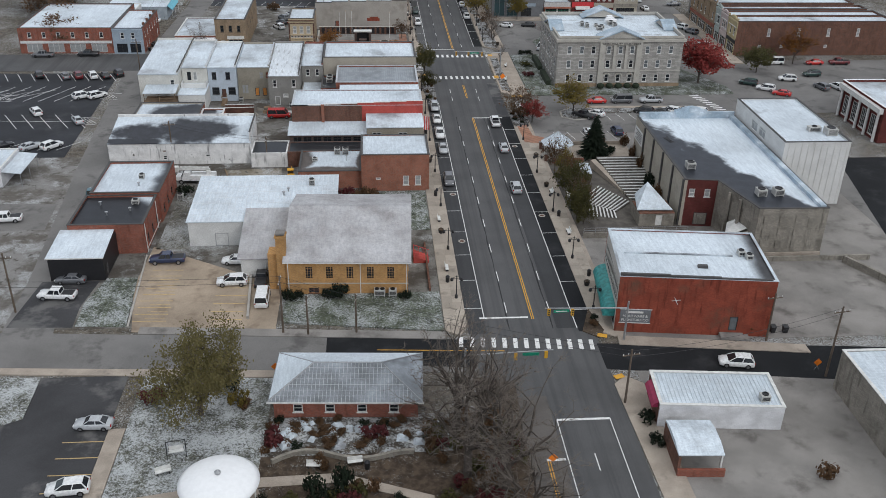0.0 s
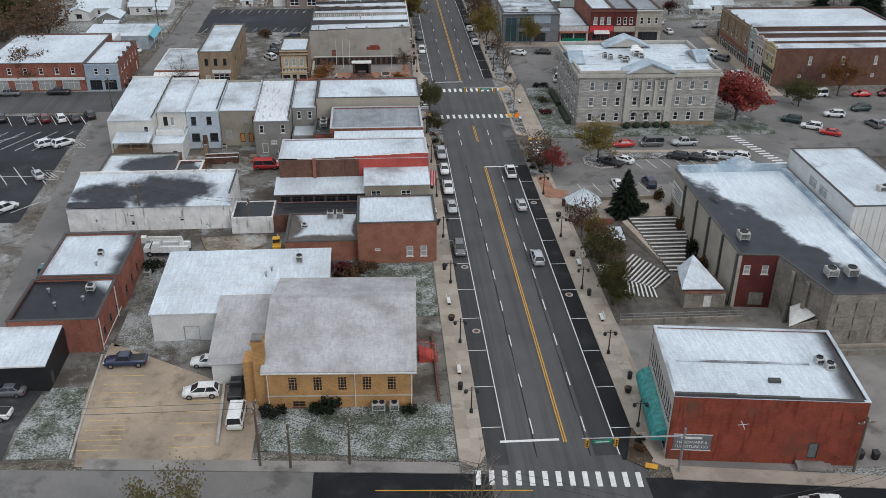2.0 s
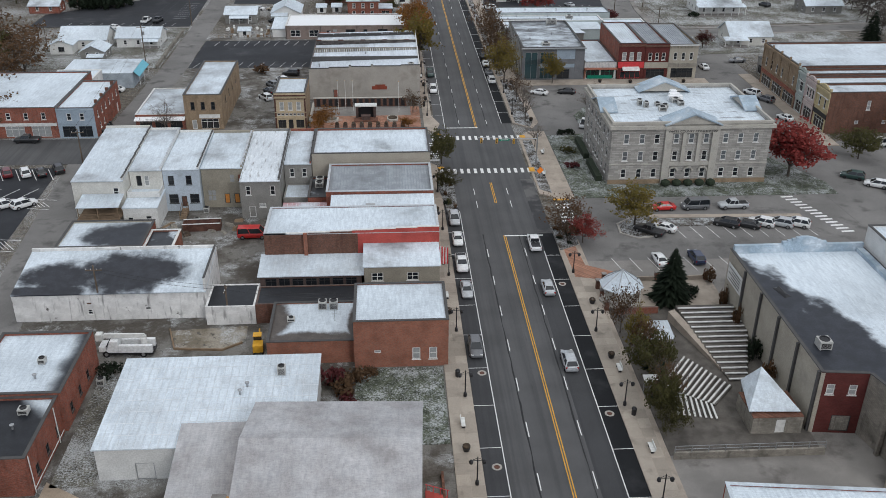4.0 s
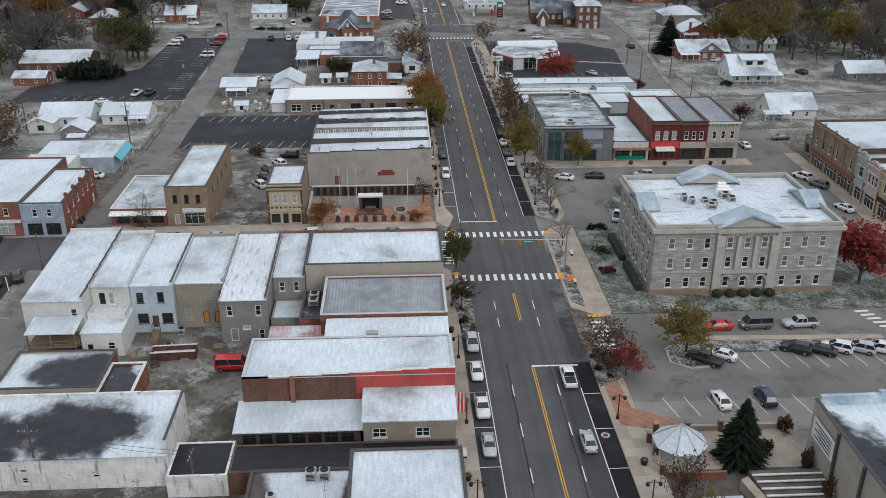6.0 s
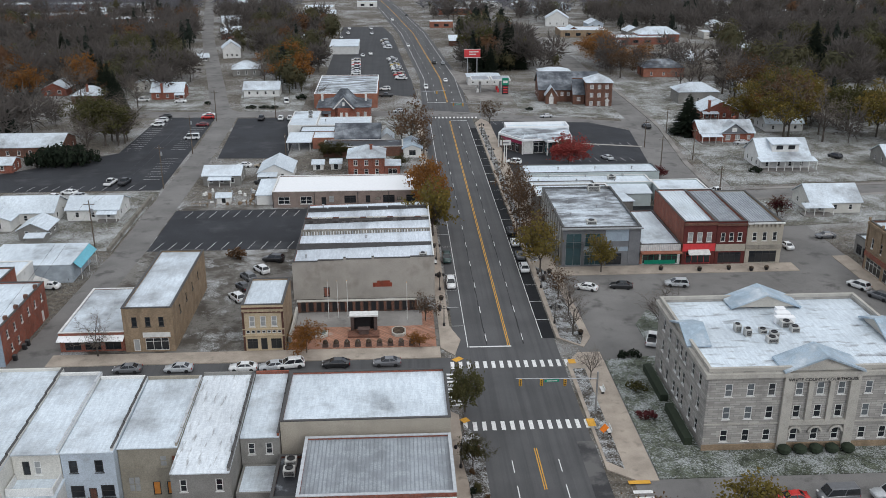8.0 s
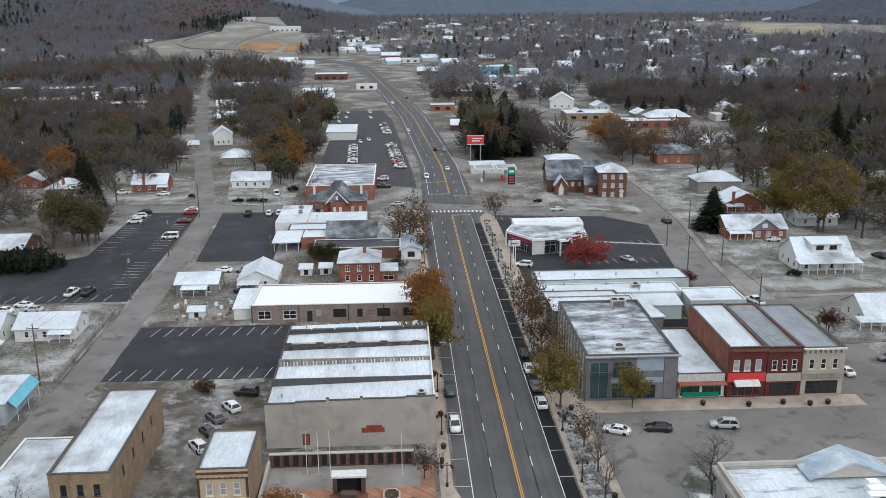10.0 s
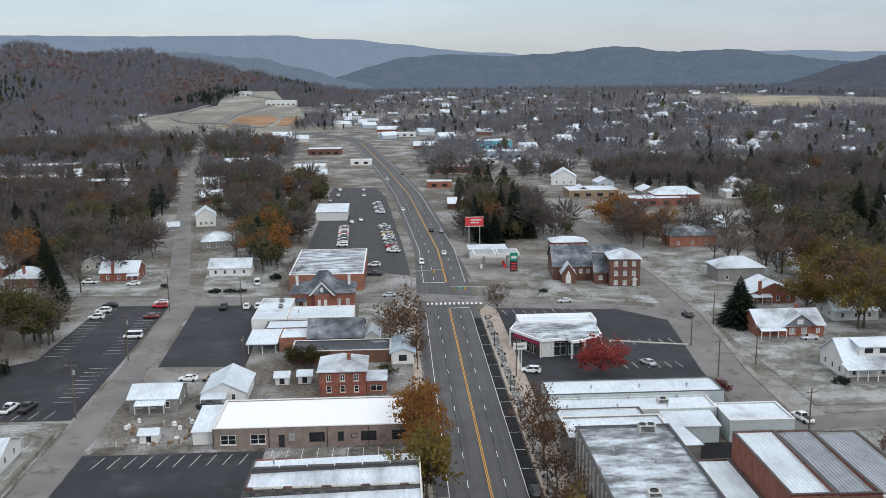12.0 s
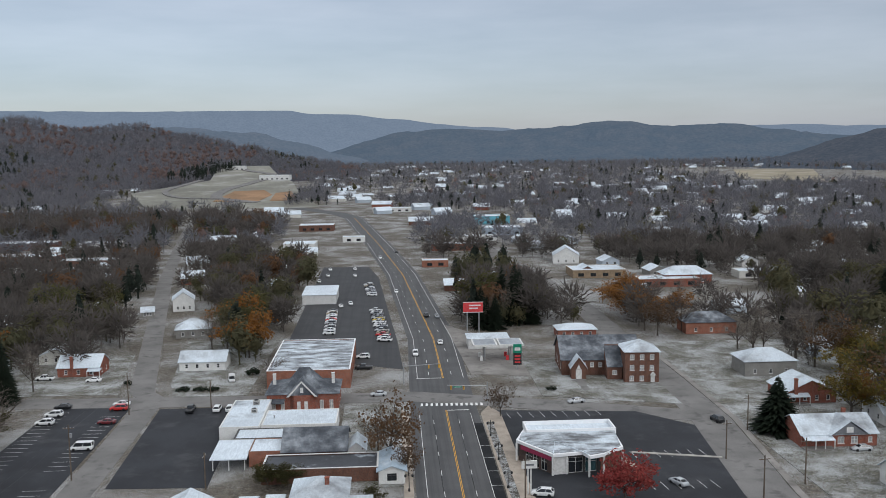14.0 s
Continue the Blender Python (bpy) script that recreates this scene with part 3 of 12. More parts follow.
def wall(building, face, w, d, z0, z1, material, openings=(), thick=0.3, label="", at=None):
    """One wall of a building, with real openings. An opening: (along, sill height, width, height, style, glass, frame)."""
    length = w if face in "SN" else d - 2 * thick
    m = at or FACES[face](w, d)
    if face in "EW" and not at:
        m = m @ Matrix.Translation((thick, 0, 0))
    g = Geo()
    ops = [o for o in openings if o[0] - o[2] / 2 > 0.05 and o[0] + o[2] / 2 < length - 0.05 and o[1] + o[3] < z1 - 0.05]
    us = sorted({0.0, round(length, 4), *(round(o[0] + k * o[2] / 2, 4) for o in ops for k in (-1, 1))})
    zs = sorted({round(z0, 4), round(z1, 4), *(round(o[1], 4) for o in ops if o[1] > z0), *(round(o[1] + o[3], 4) for o in ops)})
    nu, nz = len(us), len(zs)

    def full(i, j):
        if not (0 <= i < nu - 1 and 0 <= j < nz - 1):
            return False
        u, z = (us[i] + us[i + 1]) / 2, (zs[j] + zs[j + 1]) / 2
        return not any(abs(u - o[0]) < o[2] / 2 and o[1] < z < o[1] + o[3] for o in ops)

    g.v = [(u, v, z) for v in (0.0, thick) for z in zs for u in us]
    at = lambda i, j, k: k * nu * nz + j * nu + i
    for i in range(nu - 1):
        for j in range(nz - 1):
            if not full(i, j):
                continue
            g.f.append((at(i, j, 0), at(i + 1, j, 0), at(i + 1, j + 1, 0), at(i, j + 1, 0)))
            g.f.append((at(i, j + 1, 1), at(i + 1, j + 1, 1), at(i + 1, j, 1), at(i, j, 1)))
            for di, dj, p, q in ((-1, 0, (i, j + 1), (i, j)), (1, 0, (i + 1, j), (i + 1, j + 1)), (0, -1, (i, j), (i + 1, j)), (0, 1, (i + 1, j + 1), (i, j + 1))):
                if not full(i + di, j + dj):
                    g.f.append((at(*p, 0), at(*p, 1), at(*q, 1), at(*q, 0)))
    part("wall", g, material, building, label, m)
    for u, z, ww, hh, style, glass, fmat in ops:
        fr, pane, leaf = window_meshes(ww, hh, style, glass, fmat)
        spot = m @ Matrix.Translation((u, 0, z))
        if style == "door":
            o = part("door", fr, fmat, building, "", spot)
            part("door_leaf", leaf, glass, o)
        else:
            o = part("window", fr, fmat, building, "", spot)
            part("pane", pane, glass, o)


def wall_between(building, p, q, z0, z1, material, openings=(), thick=0.3):
    """A wall whose outer face runs from p to q, with the outside on its right hand."""
    run = Vector((q[0] - p[0], q[1] - p[1], 0))
    m = Matrix.Translation((p[0], p[1], 0)) @ Matrix.Rotation(math.atan2(run.y, run.x), 4, "Z")
    wall(building, "S", run.length, 0, z0, z1, material, openings, thick, "", m)


def row(n, a, b, z, w, h, style="sash", glass=GLASS, fmat=FRAME_W):
    """n openings spread between a and b along a wall."""
    return [(a + (b - a) * (i + 0.5) / n, z, w, h, style, glass, fmat) for i in range(n)]


def flat_building(name, x0, x1, y0, y1, h, mats, roof, label, category="building", par=0.5, ops=None, rz=0.0, cap=COPING, ribs=0, drop=0.0, dark=True, rib_mat=SEAM):
    """A flat-roofed building: four walls with openings, roof deck, parapet coping. drop: the deck falls by that much to the south."""
    ops = ops or {}
    w, d = x1 - x0, y1 - y0
    b = thing(name, pose(x0, y0, 0, 0, 0, rz), label, category)
    for face in "SENW":
        m = mats.get(face, mats["*"]) if isinstance(mats, dict) else mats
        wall(b, face, w, d, 0, h, m, ops.get(face, ()))
    t = 0.3
    zn, zs = h - par, h - par - drop
    g = Geo().slab([(t, t, zs), (w - t, t, zs), (w - t, d - t, zn), (t, d - t, zn)], 0.25)
    part("roof", g, roof, b)
    if ribs:
        rg = Geo()
        n = int((w - 2 * t) / ribs)
        for i in range(1, n):
            x = t + (w - 2 * t) * i / n
            rg.slab([(x - 0.03, t, zs + 0.07), (x + 0.03, t, zs + 0.07), (x + 0.03, d - t, zn + 0.07), (x - 0.03, d - t, zn + 0.07)], 0.069)
        part("roof_rib", rg, rib_mat, b)
    if cap:
        c = Geo()
        o = 0.06
        c.box(-o, w + o, -o, t + o, h + 0.002, h + 0.1).box(-o, w + o, d - t - o, d + o, h + 0.002, h + 0.1)
        c.box(-o, t + o, t + o, d - t - o, h + 0.002, h + 0.1).box(w - t - o, w + o, t + o, d - t - o, h + 0.002, h + 0.1)
        part("coping", c, cap, b)
    if dark and ops:
        part("floor_deck", Geo().box(t, w - t, t, d - t, 0.0, 0.12), CONC_GREY, b)
    return b


def shed_building(name, x0, x1, y0, y1, zs, zn, mats, roof, label, category="building", ops=None, rz=0.0, over=0.25, ribs=0.0, steps=0, step_mat=None, cap=None):
    """A building under one slope that rises from zs at the south to zn at the north. steps: stepped parapets on both flanks."""
    ops = ops or {}
    w, d, t = x1 - x0, y1 - y0, 0.3
    b = thing(name, pose(x0, y0, 0, 0, 0, rz), label, category)
    low = min(zs, zn)
    for face in "SN":
        m = mats.get(face, mats["*"]) if isinstance(mats, dict) else mats
        wall(b, face, w, d, 0, zs if face == "S" else zn, m, ops.get(face, ()))
    for face, x in (("W", 0), ("E", w - t)):
        m = mats.get(face, mats["*"]) if isinstance(mats, dict) else mats
        if ops.get(face):
            wall(b, face, w, d, 0, low - 0.02, m, ops[face])
            part("gable_wall", Geo().hull([(x, t, low - 0.02), (x + t, t, low - 0.02), (x + t, d - t, low - 0.02), (x, d - t, low - 0.02)],
                                          [(x, t, zs + (zn - zs) * t / d), (x + t, t, zs + (zn - zs) * t / d), (x + t, d - t, zn - (zn - zs) * t / d), (x, d - t, zn - (zn - zs) * t / d)]), m, b)
        else:
            za, zb = zs + (zn - zs) * t / d, zn - (zn - zs) * t / d
            part("wall", Geo().prism([(x, t), (x + t, t), (x + t, d - t), (x, d - t)], 0, [za, za, zb, zb]), m, b)
    k = (zn - zs) / d
    o = over
    z = lambda y: zs + k * y + 0.16
    side = 0 if steps else o
    part("roof", Geo().slab([(-side, -o, z(-o)), (w + side, -o, z(-o)), (w + side, d + (0 if steps else o), z(d)), (-side, d + (0 if steps else o), z(d))], 0.15), roof, b)
    if ribs:
        g = Geo()
        n = int((w + 2 * o) / ribs)
        for i in range(1, n):
            x = -side + (w + 2 * side) * i / n
            g.slab([(x - 0.02, -o, z(-o) + 0.05), (x + 0.02, -o, z(-o) + 0.05), (x + 0.02, d, z(d) + 0.05), (x - 0.02, d, z(d) + 0.05)], 0.048)
        part("roof_rib", g, FROST_RIB, b)
        g = Geo()
        for i in range(1, int(d / 1.9)):
            y = d * i / int(d / 1.9)
            g.slab([(-side, y - 0.03, z(y - 0.03) + 0.02), (w + side, y - 0.03, z(y - 0.03) + 0.02), (w + side, y + 0.03, z(y + 0.03) + 0.02), (-side, y + 0.03, z(y + 0.03) + 0.02)], 0.018)
        part("roof_seam", g, FROST_RIB, b)
    if steps:
        m = step_mat or (mats["*"] if isinstance(mats, dict) else mats)
        for x in (w - 0.30,):
            line = [(0.001, z(d / steps) + 0.28)]
            for i in range(steps):
                e, top = d * (i + 1) / steps, z(d * (i + 1) / steps) + 0.28
                line += [(d * i / steps + 0.001, top), (e, top)]
            line = line[1:]
            under = [(d, z(d) - 0.05), (0.001, z(0) - 0.05)]
            g = Geo().hull([(x, a, b) for a, b in line + under], [(x + 0.28, a, b) for a, b in line + under])
            lift = [(a, b + 0.09) for a, b in line][::-1]
            c = Geo().hull([(x - 0.03, a, b + 0.002) for a, b in line] + [(x - 0.03, a, b) for a, b in lift], [(x + 0.30, a, b + 0.002) for a, b in line] + [(x + 0.30, a, b) for a, b in lift])
            part("parapet", g, m, b)
            part("coping", c, cap or COPING, b)
        part("parapet", Geo().box(0.01, w - 0.33, d - 0.35, d - 0.02, z(d) - 0.06, z(d) + 0.4), m, b)
    return b


def gable_roof(b, x0, x1, y0, y1, ze, zr, roof, axis="x", over=0.45, gable=None, thick=0.16):
    """Two slopes over a rectangle, ridge along the axis, with gable ends filled in."""
    o = over
    if axis == "x":
        ym = (y0 + y1) / 2
        k = (zr - ze) / (ym - y0)
        lo = ze - k * o
        part("roof", Geo().slab([(x0 - o, y0 - o, lo + thick), (x1 + o, y0 - o, lo + thick), (x1 + o, ym, zr + thick), (x0 - o, ym, zr + thick)], thick)
             .slab([(x0 - o, ym, zr + thick), (x1 + o, ym, zr + thick), (x1 + o, y1 + o, lo + thick), (x0 - o, y1 + o, lo + thick)], thick), roof, b)
        if gable:
            for x in (x0, x1 - 0.25):
                part("gable", Geo().hull([(x, y0, ze), (x, y1, ze), (x, ym, zr)], [(x + 0.25, y0, ze), (x + 0.25, y1, ze), (x + 0.25, ym, zr)]), gable, b)
    else:
        xm = (x0 + x1) / 2
        k = (zr - ze) / (xm - x0)
        lo = ze - k * o
        part("roof", Geo().slab([(x0 - o, y0 - o, lo + thick), (xm, y0 - o, zr + thick), (xm, y1 + o, zr + thick), (x0 - o, y1 + o, lo + thick)], thick)
             .slab([(xm, y0 - o, zr + thick), (x1 + o, y0 - o, lo + thick), (x1 + o, y1 + o, lo + thick), (xm, y1 + o, zr + thick)], thick), roof, b)
        if gable:
            for y in (y0, y1 - 0.25):
                part("gable", Geo().hull([(x0, y, ze), (x1, y, ze), (xm, y, zr)], [(x0, y + 0.25, ze), (x1, y + 0.25, ze), (xm, y + 0.25, zr)]), gable, b)


def hip_roof(b, x0, x1, y0, y1, ze, zr, roof, over=0.5, thick=0.16, cut=None):
    """Four slopes; the ridge runs along the longer side."""
    x0, x1, y0, y1 = x0 - over, x1 + over, y0 - over, y1 + over
    w, d = x1 - x0, y1 - y0
    s = (min(w, d) / 2) if cut is None else cut
    if w >= d:
        r0, r1 = (x0 + s, (y0 + y1) / 2), (x1 - s, (y0 + y1) / 2)
    else:
        r0, r1 = ((x0 + x1) / 2, y0 + s), ((x0 + x1) / 2, y1 - s)
    if Vector(r0) == Vector(r1):
        r1 = (r1[0] + 0.02, r1[1] + 0.02)
    v = [(x0, y0, ze), (x1, y0, ze), (x1, y1, ze), (x0, y1, ze), (x0, y0, ze + thick), (x1, y0, ze + thick), (x1, y1, ze + thick), (x0, y1, ze + thick), (*r0, zr + thick), (*r1, zr + thick)]
    f = [(3, 2, 1, 0), (0, 1, 5, 4), (1, 2, 6, 5), (2, 3, 7, 6), (3, 0, 4, 7)]
    f += [(4, 5, 9, 8), (5, 6, 9), (6, 7, 8, 9), (7, 4, 8)] if w >= d else [(4, 5, 8), (5, 6, 9, 8), (6, 7, 9), (7, 4, 8, 9)]
    part("roof", Geo().add(v, f), roof, b)


def house(name, x, y, w, d, eave, ridge, wallm, roof, label, axis="x", rz=0.0, kind="gable", ops=None, porch=None, chimney=None, category="house", group=""):
    """A house with its SW corner at x, y: four walls with windows, roof, porch and chimney."""
    b = thing(name, pose(x, y, 0, 0, 0, rz), label, category, group)
    ops = ops or {"S": row(max(2, int(w / 3.4)), 0.6, w - 0.6, 0.9, 1.0, 1.4), "E": row(max(2, int(d / 4)), 0.5, d - 1.0, 0.9, 1.0, 1.4), "W": row(max(2, int(d / 4)), 0.5, d - 1.0, 0.9, 1.0, 1.4)}
    for face in "SENW":
        wall(b, face, w, d, 0, eave, wallm, ops.get(face, ()), 0.22)
    if kind == "hip":
        hip_roof(b, 0, w, 0, d, eave, ridge, roof)
    else:
        gable_roof(b, 0, w, 0, d, eave, ridge, roof, axis, 0.45, wallm)
    if porch:
        px0, px1, depth, ph = porch
        part("porch_roof", Geo().slab([(px0, -depth, ph - 0.3), (px1, -depth, ph - 0.3), (px1, 0.0, ph + 0.25), (px0, 0.0, ph + 0.25)], 0.14), roof, b)
        part("porch_floor", Geo().box(px0, px1, -depth, -0.01, 0, 0.4), CONC_GREY, b)
        n = max(2, round((px1 - px0) / 2.6) + 1)
        for i in range(n):
            xx = px0 + 0.15 + (px1 - px0 - 0.3) * i / (n - 1)
            part("porch_post", Geo().box(xx - 0.09, xx + 0.09, -depth + 0.1, -depth + 0.28, 0.4, ph - 0.42), COPING_W, b)
    if chimney:
        cx, cy, top = chimney
        part("chimney", Geo().box(cx - 0.4, cx + 0.4, cy - 0.4, cy + 0.4, eave - 0.5, top).box(cx - 0.48, cx + 0.48, cy - 0.48, cy + 0.48, top + 0.001, top + 0.15), BRICK_RED, b)
    return b


# ---- rooftop and yard equipment ----
def ac_unit(x, y, z, w=1.6, d=1.2, h=1.1, rz=0.0, fans=1):
    key = ("ac", w, d, h, fans)
    u = thing("air_conditioner", pose(x, y, z, 0, 0, rz), "grey metal air conditioning unit on a roof", "air conditioner", "air conditioners")
    if key not in meshes:
        body = Geo().box(-w / 2, w / 2, -d / 2, d / 2, 0.1, h)
        body.box(-w / 2 + 0.05, -w / 2 + 0.2, -d / 2, d / 2, 0, 0.099).box(w / 2 - 0.2, w / 2 - 0.05, -d / 2, d / 2, 0, 0.099)
        fan = Geo().lathe([(min(w / fans, d) * 0.40, 0.0), (min(w / fans, d) * 0.42, 0.12), (min(w / fans, d) * 0.34, 0.12), (min(w / fans, d) * 0.33, 0.03)], 14)
        vent = Geo()
        for i in range(5):
            zz = 0.25 + (h - 0.4) * i / 5
            vent.box(-w * 0.4, w * 0.4, -d / 2 - 0.03, -d / 2 - 0.001, zz, zz + (h - 0.4) / 9)
        meshes[key] = (body.mesh("casing", HVAC_GREY), fan.mesh("fan", BLACK_METAL), vent.mesh("louvre", BLACK_METAL))
    body, fan, vent = meshes[key]
    part("casing", body, HVAC_GREY, u)
    part("louvre", vent, BLACK_METAL, u)
    for i in range(fans):
        part("fan", fan, BLACK_METAL, u, "", Matrix.Translation((-w / 2 + w * (i + 0.5) / fans, 0, h + 0.001)))
    return u


def roof_vent(x, y, z, h=0.7):
    if "vent" not in meshes:
        meshes["vent"] = (Geo().tube((0, 0, 0), (0, 0, 0.6), 0.13, 0.13, 10).mesh("pipe", GALV), Geo().lathe([(0.26, 0.58), (0.28, 0.72), (0.0, 0.85)], 10).mesh("cap", GALV))
    u = thing("roof_vent", pose(x, y, z), "galvanised vent pipe on a flat roof", "roof vent", "roof vents")
    part("pipe", meshes["vent"][0], GALV, u)
    part("cap", meshes["vent"][1], GALV, u)


# ---- ground and streets ----
g = Geo()
RADII = [0, 60, 120, 200, 300, 420, 560, 720, 900, 1150, 1500, 2000, 2700, 3500, 4300]
n_az = 96
g.v.append((20.0, 300.0, -0.03))
for r in RADII[1:]:
    for i in range(n_az):
        a = 2 * math.pi * i / n_az
        g.v.append((20 + r * math.sin(a), 300 + r * math.cos(a), -0.03))
for i in range(n_az):
    g.f.append((0, 1 + (i + 1) % n_az, 1 + i))
for k in range(len(RADII) - 2):
    for i in range(n_az):
        p, q = 1 + k * n_az + i, 1 + k * n_az + (i + 1) % n_az
        g.f.append((p, q, q + n_az, p + n_az))
solid("ground", g, GROUND, "winter ground with dull grass and thin snow", "ground", "", "structure")

# blocks between the streets
ground_patch("yard_alley", [(-100, 118), (-52.5, 116), (-54.5, 150), (-58, 181), (-100, 181)], -0.03, 0.018, LOT_ALLEY, "old asphalt and dirt yard beside an alley", "yard")
ground_patch("yard_drive", [(-100, 148), (-56.5, 148), (-57.4, 158.5), (-100, 160)], 0.0, 0.028, ASPH_OLD, "pale asphalt drive off an alley", "yard")
ground_patch("yard_west", rect(-47, 10.6, 116, 238), -0.03, 0.02, LOT_DIRT, "gravel and old asphalt yard with snow patches", "yard")
ground_patch("yard_southeast", [(36.5, 60), (120, 60), (120, 99), (36, 102)], -0.03, 0.02, CONC_GREY, "grey concrete yard behind shops", "yard")
ground_patch("yard_east", rect(36, 95, 109, 192), -0.03, 0.02, CONC_GREY, "grey concrete lot beside shops", "yard")
ground_patch("yard_north", rect(-57, 12.5, 256, 345), -0.03, 0.02, LOT_DIRT, "gravel lot with snow patches", "yard")
ground_patch("square", [(36, 186), (104, 186), (104, 204), (150, 204), (150, 247), (104, 247), (104, 336), (36, 336)], -0.03, 0.018, ASPH_OLD, "grey asphalt streets round the square", "road")

# main street with its parking lanes
MAIN = [(23.4, 40), (23.4, 104), (23.4, 452), (24.2, 535), (15, 700), (0, 851), (-27, 1087), (-46, 1145), (-85, 1215), (-150, 1300)]
road_main = ground_patch("road_main", strip(MAIN, 9.0, 9.0), -0.03, 0.03, ASPH, "worn grey asphalt main street", "road")
ground_patch("parking_lane_east", rect(30.1, 32.6, 112, 203), 0.0, 0.036, ASPH_NEW, "dark asphalt kerbside parking lane", "road")
ground_patch("road_verge_east", rect(30.1, 32.6, 203.01, 228), 0.0, 0.036, LOT_WET, "half-dry asphalt beside a kerb", "road")
ground_patch("parking_lane_east_north", rect(30.1, 32.6, 262, 432), 0.0, 0.036, ASPH_NEW, "dark asphalt kerbside parking lane", "road")
ground_patch("lane_outer_east", rect(27.0, 30.0, 113, 203), 0.0, 0.034, ASPH_SEAL, "darker sealed traffic lane", "road")
rs = random.Random(41)
for x0, y0, y1 in ((20.0, 113, 203), (26.45, 113, 203), (20.1, 260, 442), (26.6, 260, 442)):
    seam = []
    for i in range(int((y1 - y0) / 2.5) + 1):
        seam.append((x0 + rs.uniform(-0.07, 0.07), y0 + 2.5 * i, rs.uniform(0.03, 0.13)))
    ground_patch("tar_seam", [(x - w, y) for x, y, w in seam] + [(x + w, y) for x, y, w in reversed(seam)], 0.0, 0.038, PATCH, "uneven dark tar along a lane joint", "road")
ground_patch("parking_lane_west", rect(13.9, 16.5, 112, 216), 0.0, 0.036, ASPH_SEAL, "asphalt kerbside parking lane", "road")
ground_patch("road_south_west", [(-140, 110.5), (-50, 106.8), (14, 102.6), (14, 110.6), (-50, 115.3), (-140, 121)], -0.03, 0.034, ASPH_OLD, "pale worn asphalt side street", "road")
ground_patch("road_south_patch", [(-6.5, 105.8), (14, 103.8), (14, 110.6), (-6.5, 112.2)], 0.0, 0.04, ASPH_NEW, "dark fresh asphalt at a junction", "road")
ground_patch("road_south_east", [(32, 102.6), (66, 98.3), (150, 92), (150, 99), (66, 106.6), (32, 108.8)], -0.03, 0.036, ASPH_NEW, "dark fresh asphalt side street", "road")
ground_patch("lane_east_lot", [(91.2, 139), (104, 139), (112, 176), (99, 176)], 0.0, 0.043, ASPH_NEW, "dark asphalt lane behind halls", "road")
ground_patch("road_alley", strip([(-49, 112), (-50, 130), (-55.2, 180), (-60, 240), (-57.5, 262), (-55.8, 310), (-56, 380), (-58.5, 463), (-63.5, 470), (-112, 700), (-155, 940), (-190, 1150)], 3.6, 3.6), -0.03, 0.033, ASPH_OLD, "narrow pale asphalt back lane", "road")
ground_patch("road_cross_west", rect(-190, 14.5, 240, 255.2), -0.03, 0.037, ASPH, "asphalt cross street with parking bays", "road")
ground_patch("road_cross_north", strip([(-260, 452), (-110, 462), (-40, 458.5), (15, 458.5), (36, 452), (60, 444), (92, 432)], 5, 5), -0.03, 0.037, ASPH_OLD, "pale asphalt cross street", "road")
ground_patch("road_east", strip([(98, 100), (96, 190), (92, 260), (84, 318), (86, 380), (91.5, 430), (92, 470), (91.5, 530), (92, 590), (80, 760), (60, 900)], 5.2, 5.2), -0.03, 0.039, ASPH_OLD, "pale asphalt street bending past houses", "road")
ground_patch("road_east_side", strip([(84, 346), (150, 352), (300, 362)], 3.5, 3.5), -0.03, 0.041, ASPH_OLD, "pale asphalt side street by houses", "road")
ground_patch("road_south_leg", rect(14.6, 22.6, 40, 97), 0.0, 0.035, ASPH_BROWN, "paler worn half of a road", "road")
ground_patch("parking_lot_south", rect(-75, -32.5, 60, 104.2), -0.03, 0.035, LOT_WET, "asphalt parking lot with yellow bays", "parking lot")
ground_patch("parking_lot_northwest", [(-130, 181), (-62.5, 181), (-64.5, 238), (-130, 238)], -0.03, 0.035, ASPH_LOT, "dark asphalt parking lot with white bays", "parking lot")
ground_patch("parking_lot_church", [(-34.5, 114.8), (-14, 113.6), (-14, 127), (-36.5, 141), (-37, 128)], 0.0, 0.045, LOT_TAN, "concrete parking lot with faded yellow bays", "parking lot")
ground_patch("parking_lot_middle", rect(-52, -17.5, 311, 341), 0.0, 0.036, ASPH_LOT, "dark asphalt parking lot with white bays", "parking lot")
ground_patch("parking_lot_lane", [(-112, 360), (-60.5, 360), (-62.5, 459), (-83, 459), (-83.5, 402), (-112, 378)], -0.03, 0.036, ASPH_LOT, "dark asphalt parking lot beside a lane", "parking lot")
ground_patch("parking_lot_long", [(-51, 394), (-29.5, 393), (-31, 452.5), (-54, 452.5)], -0.03, 0.038, ASPH_LOT, "dark empty asphalt parking lot", "parking lot")
ground_patch("parking_lot_bank", [(34.5, 366), (80, 366), (85.5, 392), (86, 425), (74, 438.5), (36, 443)], -0.03, 0.038, ASPH_LOT, "dark asphalt lot round a bank", "parking lot")
ground_patch("bank_kerb", [(64.5, 406.2), (84.0, 401.0), (84.2, 401.9), (64.8, 407.2)], 0.0, 0.15, KERB, "pale kerb between two bank lots", "kerb")
ground_patch("parking_lot_dealer", [(-28, 512), (13, 490), (11.5, 530), (2.5, 690), (-4, 735), (-30, 735)], -0.03, 0.037, ASPH_SEAL, "dark asphalt lot of a car dealer", "parking lot")
ground_patch("forecourt", [(34, 482), (52, 478), (54, 520), (30, 560)], -0.03, 0.04, CONC_GREY, "concrete forecourt of a filling station", "forecourt")

